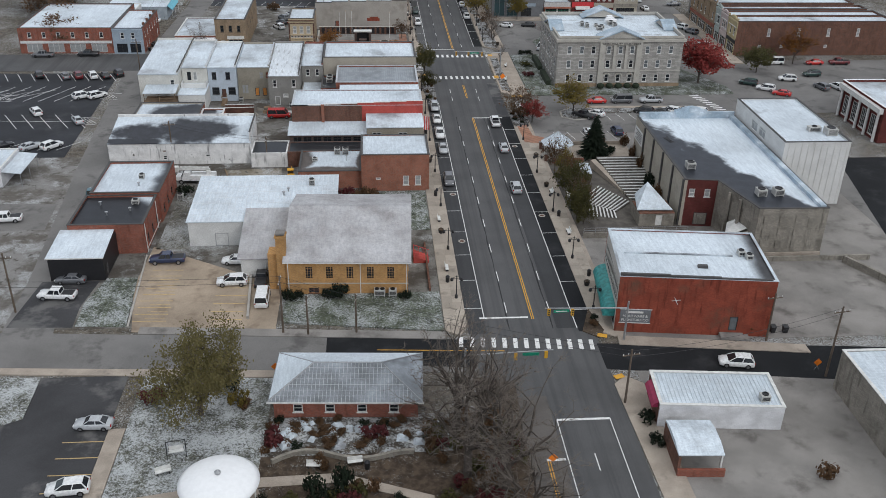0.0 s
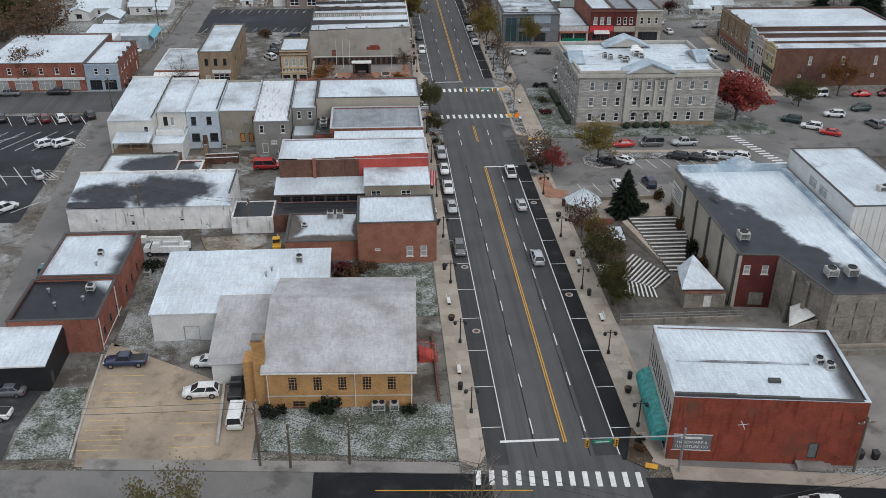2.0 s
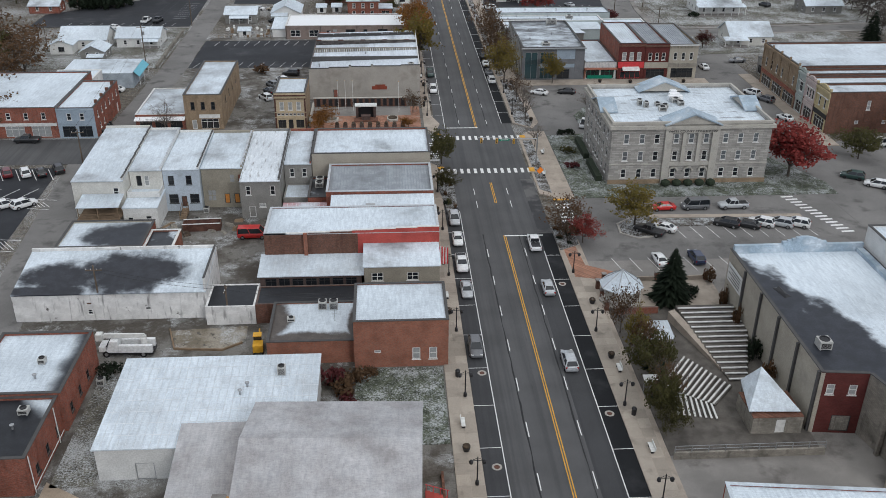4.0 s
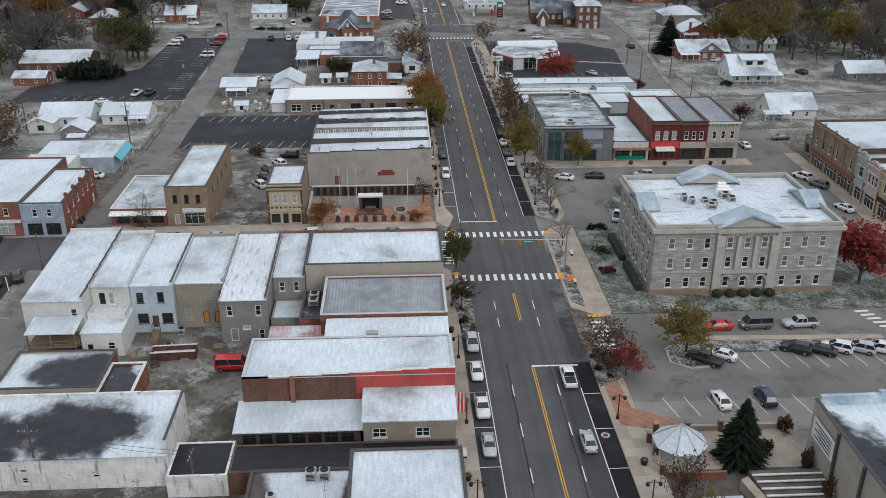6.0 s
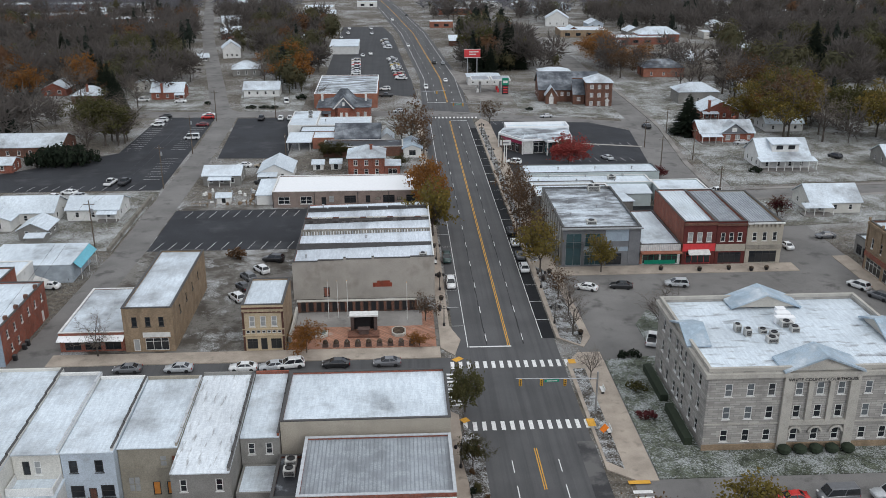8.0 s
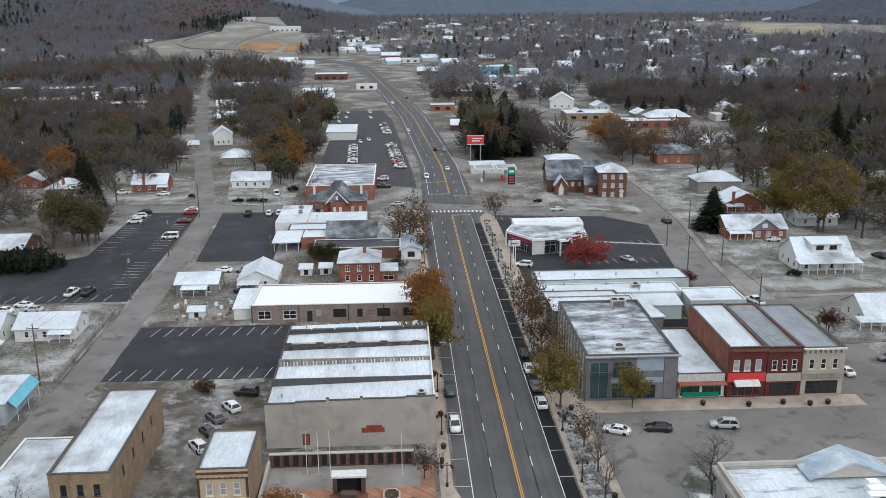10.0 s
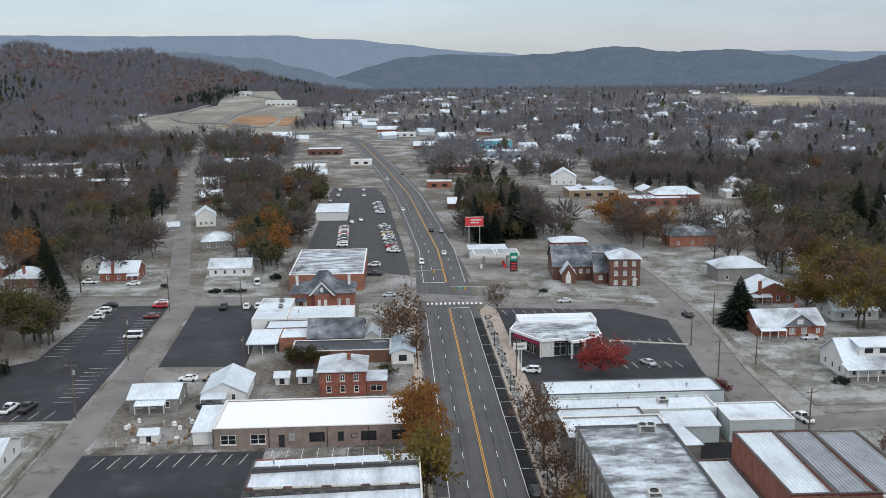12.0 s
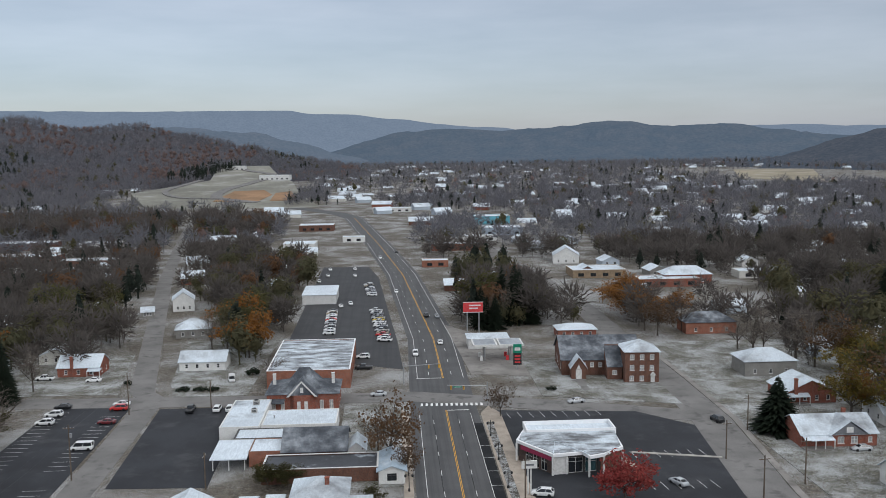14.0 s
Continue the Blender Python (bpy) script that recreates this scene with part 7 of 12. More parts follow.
# ---- east side ----
b = flat_building("hardware_store", 35.2, 57.4, 111.8, 126.8, 9.3, {"*": PAINT_RED, "W": PAINT_OFFWHITE}, ROOF_HARDWARE, "weathered red brick store with a snowy roof", par=0.14, rz=-6.5, cap=ROOF_SNOW2,
              ops={"W": row(12, 0.5, 13.9, 5.0, 0.62, 2.4, "sash", GLASS_LIT, FRAME_D) + row(4, 0.4, 14, 0.3, 2.7, 2.6, "shop", GLASS, FRAME_D), "S": [(17.0, 0.9, 1.2, 2.3, "door", GLASS_DIM, FRAME_D)]})
part("roof_kerb", Geo().box(1.5, 17.5, 7.3, 7.6, 9.1, 9.34), ROOF_GREY, b)
part("sign_board", Geo().box(0.6, 5.0, -0.06, -0.004, 1.7, 3.9), STORE_GLASSY, b, "faded painted wall sign")
part("sign_frame", Geo().box(0.5, 5.1, -0.09, -0.061, 3.9, 4.02).box(0.5, 5.1, -0.09, -0.061, 1.6, 1.72), COPING_W, b)
part("sign_lettering", Geo().box(1.4, 3.9, -0.075, -0.0605, 3.3, 3.62), COPING_W, b)
for words, z in (("HARDWARE &", 2.62), ("FURNITURE CO", 1.98)):
    curve = bpy.data.curves.new("sign_lettering", "FONT")
    curve.body, curve.size, curve.extrude, curve.align_x = words, 0.56, 0.01, "CENTER"
    curve.materials.append(COPING_W)
    letters = new("sign_lettering", curve)
    letters.parent = b
    letters.matrix_basis = pose(2.8, -0.075, z, 90, 0, 0)
g = Geo()
prof = [(-0.01, 3.75)] + [(-1.75 * math.sin(a), 2.2 + 1.5 * math.cos(a)) for a in (0.25, 0.55, 0.85, 1.15, 1.4)] + [(-1.75, 2.05), (-0.01, 2.05)]
for k, y in enumerate((1.0, 13.8)):
    g.v.extend((x, y, z) for x, z in prof)
n_ = len(prof)
g.f = [(k, (k + 1) % n_, n_ + (k + 1) % n_, n_ + k) for k in range(n_)] + [tuple(range(n_ - 1, -1, -1)), tuple(range(n_, 2 * n_))]
part("awning", g, GREEN_AWN, b, "faded green rounded awning")
for k in range(3):
    part("parapet_step", Geo().box(0.002, 7.0 + 7.2 * k, -0.05, 0.32, 9.41 + 0.14 * (2 - k), 9.54 + 0.14 * (2 - k)), COPING, b)
part("roof_hatch", Geo().box(11.6, 13.0, 3.4, 4.0, 9.17, 9.55), COPING, b)
part("wall_bracket", Geo().tube((8.0, -0.1, 6.2), (8.6, -0.1, 5.0), 0.05, 0.05, 5).tube((7.7, -0.1, 5.6), (8.9, -0.1, 5.8), 0.04, 0.04, 5), COPING_W, b)
part("loading_stairs", Geo().box(15.2, 18.6, -1.3, -0.01, 0.1, 0.6).box(18.7, 19.4, -1.3, -0.01, 0.1, 0.35), CONC_GREY, b)
for x, y in ((54.8, 117.6), (55.6, 116.4)):
    ac_unit(x, y, 9.16, 1.0, 1.0, 0.8)

b = flat_building("pink_sign_shop", 35.4, 50.9, 90.0, 97.2, 3.5, {"*": BLOCK_WHITE, "W": BRICK_BROWN}, ROOF_METAL_SNOW, "white block shop with ribbed snowy roof and pink awning", par=0.1, rz=-5, ribs=0.5, cap=COPING_W, rib_mat=ROOF_METAL_SNOW,
                  ops={"W": row(2, 0.5, 7, 0.3, 2.6, 2.3, "shop", GLASS, FRAME_D)})
part("awning", Geo().hull([(-0.8, 0.8, 2.5), (-0.01, 0.8, 2.5), (-0.01, 5.6, 2.5), (-0.8, 5.6, 2.5)], [(-0.5, 0.8, 3.0), (-0.01, 0.8, 3.3), (-0.01, 5.6, 3.3), (-0.5, 5.6, 3.0)]), PINK_AWN, b, "pink and maroon awning")
ac_unit(48.8, 90.4, 3.4, 1.2, 1.0, 0.9)
b = thing("drive_in_canopy", pose(35.2, 81.4, 0, 0, 0, -3), "open shed with a curved snowy roof on brick walls", "canopy")
part("roof", Geo().add([(0, 0, 2.9), (5.4, 0, 2.9), (5.4, 2, 3.35), (0, 2, 3.35), (5.4, 4.4, 3.35), (0, 4.4, 3.35), (5.4, 6.4, 2.9), (0, 6.4, 2.9), (0, 0, 2.75), (5.4, 0, 2.75), (5.4, 6.4, 2.75), (0, 6.4, 2.75)],
                       [(0, 1, 2, 3), (3, 2, 4, 5), (5, 4, 6, 7), (8, 11, 10, 9), (0, 8, 9, 1), (1, 9, 10, 6, 4, 2), (6, 10, 11, 7), (7, 11, 8, 0, 3, 5)]), ROOF_SNOW, b)
part("low_wall", Geo().box(0, 5.6, -0.5, -0.2, 0, 1.1), BRICK_RED, b)
part("low_wall", Geo().box(0, 0.3, -0.19, 6.4, 0, 2.7), BRICK_BROWN, b)
part("post", Geo().box(5.1, 5.3, 0.1, 0.3, 0, 2.74), COPING_W, b)
part("post", Geo().box(5.1, 5.3, 6.0, 6.2, 0, 2.74), COPING_W, b)
flat_building("grey_block_store", 61.5, 92, 72, 97.0, 6.0, BLOCK_GREY, ROOF_SNOW, "grey block store with a snowy roof", par=0.1, cap=COPING_W, rz=0)

# theatre block: hall with a rear part behind a slanting wall
b = thing("theatre_hall", pose(55.2, 145.6, 0), "large hall with a flat roof half under snow", "building")
HALL = [(0, 0), (5.8, -0.6), (8.8, -12.2), (20.6, -12.4), (20.6, 32.6), (0, 32.6)]
for k, (m_, o_) in enumerate(((BRICK_DEEP, [(1.5, 5.8, 1.0, 1.5, "sash", GLASS_LIT, FRAME_W), (4.2, 5.8, 1.0, 1.5, "sash", GLASS_LIT, FRAME_W), (3.6, 0.3, 2.4, 2.4, "door", BLOCK_GREY, FRAME_D)]), (BLOCK_GREY, []), (BLOCK_GREY, []), (BLOCK_GREY, []), (STUCCO_BEIGE, []), (STUCCO_BEIGE, []))):
    p_, q_ = Vector(HALL[k]), Vector(HALL[(k + 1) % 6])
    run = (q_ - p_).normalized()
    wall_between(b, p_ + run * 0.02, q_ - run * 0.02, 0, 9.0, m_, o_)
    side = Vector((-run.y, run.x))
    part("coping", Geo().prism([tuple(p_ - side * 0.06), tuple(q_ - side * 0.06), tuple(q_ + side * 0.4), tuple(p_ + side * 0.4)], 9.002 + 0.012 * k, 9.1 + 0.012 * k), COPING, b)
part("roof", Geo().prism([(0.3, 0.3), (6.0, -0.3), (9.0, -11.9), (20.3, -12.1), (20.3, 32.3), (0.3, 32.3)], 8.3, 8.66), ROOF_HALL, b)
for i in range(5):
    part("pilaster", Geo().box(-0.3, -0.005, 0.1 + 6.3 * i, 0.5 + 6.3 * i, 0, 8.98), COPING, b)
part("pale_corner", Geo().box(-0.04, 0.5, -0.06, -0.005, 0, 8.9), STUCCO_BEIGE, b)
part("rear_parapet", Geo().box(0.3, 20.3, 31.7, 32.29, 8.66, 10.0), BLUE_MEMBRANE, b, "pale blue parapet membrane")
part("side_kerb", Geo().box(19.3, 20.29, -11.9, 31.69, 8.661, 9.3), BLUE_MEMBRANE, b, "pale blue side kerb")
g = Geo().prism([(7.6, 31.72), (14.4, 31.72), (14.4, 32.27), (7.6, 32.27)], 10.001, 10.45)
for i in range(8):
    x0, x1 = 8.4 + 0.65 * i, 8.4 + 0.65 * (i + 1)
    g.box(x0, x1 - 0.001, 31.72, 32.27, 10.451, 10.5 + 0.75 * math.sin(math.pi * (i + 0.5) / 8))
part("parapet_crest", g.knit(), BLUE_MEMBRANE, b, "curved pale blue parapet crest")
part("banner", Geo().box(-0.42, -0.36, 25.6, 31.2, 4.8, 7.6), SIDING_WHITE, b, "pale wall banner")
for i in range(5):
    part("banner_lettering", Geo().box(-0.45, -0.421, 26.2, 30.6 - (i % 2), 7.0 - 0.45 * i, 7.16 - 0.45 * i), COPING, b)
for i in range(4):
    for j in range(3):
        part("blocked_window", Geo().box(9.8 + 2.7 * i, 11.6 + 2.7 * i, -12.425, -12.405, 6.3 - 2.3 * j, 7.7 - 2.3 * j), BLOCK_GREY, b)
part("foundation", Geo().box(8.9, 20.5, -12.9, -12.45, 0, 1.0), CONC, b)
part("lean_to_roof", Geo().slab([(4.2, -10.8, 3.2), (8.2, -10.0, 4.4), (7.4, -6.6, 4.4), (6.2, -6.2, 3.6)], 0.15), COPING_W, b, "white lean-to roof")
part("lean_to_wall", Geo().prism([(4.4, -10.7), (8.3, -10.9), (8.2, -10.5), (4.5, -10.4)], 0, [3.0, 4.1, 4.1, 3.0]), BLOCK_GREY, b)
for x, y in ((6.9, -5.0), (7.7, -8.0)):
    part("buttress", Geo().box(x - 0.7, x - 0.25, y, y + 0.5, 0, 8.6), BLOCK_GREY, b)
b = thing("roof_tarp", pose(58.2, 165.5, 8.66, 0, 0, 12), "dark crumpled sheet lying on a flat roof", "tarpaulin")
part("sheet", Geo().hull([(-0.5, -1.6, 0), (0.6, -1.4, 0), (0.5, 1.5, 0), (-0.6, 1.3, 0)], [(-0.2, -1.1, 0.35), (0.3, -1.0, 0.15), (0.2, 1.1, 0.4), (-0.3, 0.9, 0.2)]), BLACK_METAL, b)
for x, y in ((58, 151.5), (66.5, 139.5), (69.5, 139.5)):
    ac_unit(x, y, 8.68, 1.6, 1.6, 1.2)
b = flat_building("tall_white_hall", 76.0, 88.6, 153.6, 178.2, 12.6, METAL_WHITE, ROOF_SNOW, "tall white metal-clad hall with snowy roof", par=0.25, cap=COPING,
                  ops={"W": row(2, 8, 16, 9.6, 2.8, 1.8, "shop", GLASS_LIT, COPING_W)})
ac_unit(86.5, 158, 12.35, 2.0, 2.0, 1.4)
ac_unit(84.2, 160, 12.35, 2.4, 1.2, 0.9)
g = Geo()
for i in range(10):
    g.box(76.8 + 1.25 * i, 76.86 + 1.25 * i, 153.52, 153.597, 0.1, 12.4)
solid("cladding_joint", g, COPING_W, "vertical cladding joints on a white metal wall", "trim", "", "structure")

# ---- courthouse ----
CX, CY, CW, CD, CH = 47.3, 224.6, 32.0, 25.0, 12.6
b = thing("courthouse", pose(CX, CY, 0), "three-storey grey limestone courthouse with pediments and a snowy roof", "courthouse")
cops, bay = [], CW / 2
for z, hh in ((1.4, 1.9), (5.0, 2.0), (8.6, 2.0)):
    for i, dx in enumerate((3.0, 6.1, 9.1)):
        cops += [(dx, z, 1.1, hh, "sash", GLASS if i == 2 or z < 4 else GLASS_DIM, FRAME_W), (CW - dx, z, 1.1, hh, "sash", GLASS_DIM if z > 4 else GLASS, FRAME_W)]
    for dx in (-3.0, 0, 3.0):
        cops.append((bay + dx, z, 1.1, hh, "sash", GLASS_DIM if z > 8 else GLASS, FRAME_W))
wall(b, "S", CW, CD, 0, CH, STONE, cops, 0.4)
wall(b, "N", CW, CD, 0, CH, STONE, cops, 0.4)
wops = [(u, z, 1.15, 2.0, "sash", GLASS, FRAME_W) for z in (1.4, 5.0, 8.6) for u in (3, 6.2, 10, 12.1, 14.2, 18, 21.2)]
wall(b, "W", CW, CD, 0, CH, STONE, wops, 0.4)
wall(b, "E", CW, CD, 0, CH, STONE, wops, 0.4)
part("roof", Geo().slab([(0.4, 0.4, CH - 0.4), (CW - 0.4, 0.4, CH - 0.4), (CW - 0.4, CD - 0.4, CH - 0.4), (0.4, CD - 0.4, CH - 0.4)], 0.3), ROOF_COURT, b)
c = Geo()
o = 0.55
c.box(-o, CW + o, -o, -0.005, CH - 0.9, CH - 0.25).box(-o, CW + o, CD + 0.005, CD + o, CH - 0.9, CH - 0.25)
c.box(-o, -0.005, -0.004, CD + 0.004, CH - 0.9, CH - 0.25).box(CW + 0.005, CW + o, -0.004, CD + 0.004, CH - 0.9, CH - 0.25)
part("cornice", c, STONE_SMOOTH, b)
c = Geo()
c.box(-0.1, CW + 0.1, -0.1, 0.35, CH + 0.001, CH + 0.5).box(-0.1, CW + 0.1, CD - 0.35, CD + 0.1, CH + 0.001, CH + 0.5)
c.box(-0.1, 0.35, 0.351, CD - 0.351, CH + 0.001, CH + 0.5).box(CW - 0.35, CW + 0.1, 0.351, CD - 0.351, CH + 0.001, CH + 0.5)
part("parapet", c, STONE_SMOOTH, b)
# projecting centre bay with pilasters and arches
p = Geo().box(bay - 5.4, bay - 4.0, -0.45, -0.006, 0, CH - 0.91).box(bay + 4.0, bay + 5.4, -0.45, -0.006, 0, CH - 0.91)
p.box(bay - 3.99, bay + 3.99, -0.45, -0.006, 10.9, CH - 0.91).box(bay - 3.99, bay + 3.99, -0.45, -0.006, 4.0, 4.7)
part("centre_bay", p, STONE_SMOOTH, b)
for dx in (-1.5, 1.5):
    part("pilaster", Geo().box(bay + dx - 0.35, bay + dx + 0.35, -0.35, -0.007, 4.71, 10.89), STONE_SMOOTH, b)
for dx in (-3.0, 0, 3.0):
    a = Geo()
    pts = [(math.cos(math.pi * i / 10), math.sin(math.pi * i / 10)) for i in range(11)]
    for (c0, s0), (c1, s1) in zip(pts, pts[1:]):
        a.hull([(bay + dx + 0.75 * c0, -0.35, 2.75 + 0.75 * s0), (bay + dx + 1.05 * c0, -0.35, 2.75 + 1.05 * s0), (bay + dx + 1.05 * c1, -0.35, 2.75 + 1.05 * s1), (bay + dx + 0.75 * c1, -0.35, 2.75 + 0.75 * s1)],
               [(bay + dx + 0.75 * c0, -0.01, 2.75 + 0.75 * s0), (bay + dx + 1.05 * c0, -0.01, 2.75 + 1.05 * s0), (bay + dx + 1.05 * c1, -0.01, 2.75 + 1.05 * s1), (bay + dx + 0.75 * c1, -0.01, 2.75 + 0.75 * s1)])
    part("arch", a.knit(), STONE_SMOOTH, b)
part("base_course", Geo().box(-0.12, CW + 0.12, -0.2, -0.008, 0, 1.0), BRICK_BUFF, b)
part("string_course", Geo().box(-0.05, bay - 5.41, -0.12, -0.009, 4.15, 4.35), STONE_SMOOTH, b)
part("string_course", Geo().box(bay + 5.41, CW + 0.05, -0.12, -0.009, 4.15, 4.35), STONE_SMOOTH, b)


def pediment(m, w, h, depth):
    part("pediment", Geo().hull([(-w / 2 + 0.5, 0.15, 0), (w / 2 - 0.5, 0.15, 0), (0, 0.15, h - 0.25)], [(-w / 2 + 0.5, depth - 0.2, 0), (w / 2 - 0.5, depth - 0.2, 0), (0, depth - 0.2, h - 0.25)]), STONE_SMOOTH, b, "", m)
    for s in (-1, 1):
        q = [(0, -0.25, h), (s * w / 2, -0.25, 0.0), (s * w / 2, depth, 0.0), (0, depth, h)]
        part("pediment_roof", Geo().slab(q if s > 0 else [q[1], q[0], q[3], q[2]], 0.28), BLUE_MEMBRANE, b, "pale blue sheet roof", m)


pediment(Matrix.Translation((bay, -0.5, CH + 0.02)), 11.4, 2.2, 4.6)
pediment(Matrix.Translation((bay, CD + 0.5, CH + 0.02)) @ Matrix.Rotation(math.pi, 4, "Z"), 11.4, 2.2, 4.6)
pediment(Matrix.Translation((-0.5, CD / 2, CH + 0.02)) @ Matrix.Rotation(-math.pi / 2, 4, "Z"), 9, 1.7, 3.4)
pediment(Matrix.Translation((CW + 0.5, CD / 2, CH + 0.02)) @ Matrix.Rotation(math.pi / 2, 4, "Z"), 9, 1.7, 3.4)
txt = bpy.data.curves.new("inscription", "FONT")
txt.body, txt.size, txt.extrude, txt.align_x = "WHITE COUNTY COURTHOUSE", 0.62, 0.03, "CENTER"
ins = new("inscription", txt)
txt.materials.append(FRAME_D)
ins.parent = b
ins.matrix_basis = pose(bay, -0.49, 11.05, 90, 0, 0)
ins.scale = (1.1, 1, 1)
for x, y, w, h in ((8.6, 13.4, 0.9, 1.2), (9.6, 11.8, 0.9, 1.2), (12.4, 9.4, 1.6, 0.9), (13.4, 11.2, 1.2, 0.8), (12.2, 12.6, 1.0, 0.7), (16.6, 14.6, 1.8, 1.0), (17.2, 12.8, 1.2, 0.9)):
    ac_unit(CX + x, CY + y, CH - 0.4, w, 1.2, h)
for k in range(3):
    part("roof_box", Geo().box(15.4 + 0.5 * k, 18.4 - 0.3 * k, 15.4 + 1.2 * k, 16.5 + 1.2 * k, CH - 0.39, CH + 0.7 + 0.2 * k), ROOF_WHITE, b, "white rooftop duct box")
for i in range(5):
    b = thing("clipped_shrub", pose(CX + 11.4 + 2.3 * i, CY - 1.3, 0.14), "round clipped dark green shrub by a stone wall", "shrub", "courthouse shrubs")
    part("foliage", Geo().lathe([(0.6, 0), (0.95, 0.4), (0.9, 0.9), (0.4, 1.25), (0, 1.3)], 10), plain("shrub_green", (0.022, 0.032, 0.018), 0.9) if i == 0 else bpy.data.materials["shrub_green"], b)
solid("hedge", Geo().box(45.2, 46.4, 226, 236, 0.14, 1.3), bpy.data.materials["shrub_green"], "clipped dark hedge beside a courthouse", "hedge")
solid("hedge", Geo().box(45.2, 46.4, 238.5, 249, 0.14, 1.3), bpy.data.materials["shrub_green"], "clipped dark hedge beside a courthouse", "hedge")

# ---- shops north of the square ----
b = flat_building("modern_shop", 39.8, 56.6, 297, 327.2, 8.8, {"*": STORE_GLASSY, "W": SIDING_GREY}, ROOF_GREY, "modern slate-panelled shop with glass corner and snowy roof", par=0.4,
                  ops={"S": [(2.4, 0.2, 3.4, 7.2, "shop", GLASS_TEAL, GALV), (6.6, 0.2, 3.6, 3.0, "shop", GLASS_TEAL, GALV), (6.6, 4.4, 3.6, 3.0, "shop", GLASS_TEAL, GALV), (11.2, 0.2, 3.4, 2.6, "shop", GLASS, FRAME_D)],
                       "W": row(7, 1, 28, 4.6, 1.2, 2.4, "sash", GLASS, FRAME_W) + row(5, 1, 28, 0.4, 3.0, 2.6, "shop", GLASS, FRAME_D)})
part("cladding", Geo().box(9.2, 14.2, -0.05, -0.004, 5.6, 8.2), METAL_BLUE, b, "grey metal panels")
part("cladding", Geo().box(4.6, 14.2, -0.06, -0.006, 3.3, 4.3), METAL_BLUE, b, "grey metal panels")
part("slate_pier", Geo().box(14.3, 16.75, -0.12, -0.005, 0.1, 8.3), STORE_GLASSY, b, "dark slate tiles")
for z in (4.5, 5.0, 5.5):
    part("balcony_rail", Geo().box(0.5, 9.0, -0.5, -0.44, z, z + 0.07), FRAME_D, b)
part("roof_edge", Geo().box(-0.3, 17.1, -0.9, -0.07, 8.5, 8.75), GALV, b)
for i in range(10):
    part("fin", Geo().box(-0.2, -0.01, 2.4 + 2.9 * i, 2.55 + 2.9 * i, 0.4, 8.4), COPING_W, b)
ac_unit(46.5, 300.5, 8.4, 2.2, 1.6, 0.9)
ac_unit(52.0, 325, 8.4, 3.0, 1.6, 1.4, 0, 2)
for x, y in ((44, 316), (50, 312), (53.5, 318), (43, 306)):
    roof_vent(x, y, 8.4)
b = flat_building("low_white_shop", 56.8, 65.6, 297.2, 321, 4.6, {"*": BRICK_RED, "S": COPING_W}, ROOF_SNOW, "low shop with white canopy between taller shops", par=0.2, ops={"S": [(2.4, 0.2, 3.6, 2.4, "shop", GLASS, SIGN_GREEN), (6.4, 0.2, 3.6, 2.4, "shop", GLASS, SIGN_GREEN)]})
part("canopy", Geo().box(0, 8.8, -1.6, -0.01, 2.9, 3.1), BRICK_ORANGE, b)
for i in range(22):
    part("fascia_rib", Geo().box(0.1 + 0.4 * i, 0.18 + 0.4 * i, -0.08, -0.004, 3.15, 4.55), SEAM, b)
part("shopfront_panel", Geo().box(1.0, 7.8, -0.06, -0.004, 0.1, 1.0), SIGN_GREEN, b)
part("pier", Geo().box(0, 0.5, -0.09, -0.004, 0.1, 2.9), BRICK_ORANGE, b)
b = flat_building("red_shop", 65.8, 72.9, 296.6, 320.6, 9.8, {"*": BRICK_RED, "S": BRICK_DEEP}, ROOF_SNOW, "two-storey dark red brick shop with bright red shopfront", par=0.22, drop=0.5, ribs=0.6, rib_mat=FROST_RIB,
                  ops={"S": row(3, 0.5, 6.6, 5.2, 1.15, 2.2, "sash", GLASS_LIT, FRAME_W) + [(3.5, 0.3, 5.4, 2.6, "shop", GLASS, SIGN_RED)]})
part("shopfront", Geo().box(0.0, 7.1, -0.08, -0.004, 3.1, 4.8), SIGN_RED, b, "bright red fascia")
part("awning", Geo().hull([(1.2, -1.5, 2.7), (5.8, -1.5, 2.7), (5.8, -0.09, 2.7), (1.2, -0.09, 2.7)], [(1.2, -1.5, 2.8), (5.8, -1.5, 2.8), (5.8, -0.09, 3.5), (1.2, -0.09, 3.5)]), COPING_W, b, "white canvas awning")
part("cornice", Geo().box(-0.05, 7.15, -0.3, -0.004, 9.0, 9.5), BRICK_BROWN, b)
b = flat_building("brown_shop", 73.0, 79.5, 296.6, 320.6, 9.7, {"*": BRICK_RED, "S": BRICK_DEEP}, ROOF_METAL, "two-storey brown brick shop with beige shopfront", par=0.22, drop=0.5, ribs=0.6, rib_mat=RIB_GREY,
                  ops={"S": row(3, 0.5, 6.0, 5.2, 1.0, 2.0, "sash", GLASS, FRAME_W) + [(3.2, 0.3, 5.0, 2.4, "shop", GLASS, FRAME_D)]})
part("shopfront", Geo().box(0.0, 6.5, -0.08, -0.004, 3.0, 4.6), STUCCO_BEIGE, b)
part("cornice", Geo().box(-0.05, 6.55, -0.3, -0.004, 8.8, 9.3), BRICK_BROWN, b)
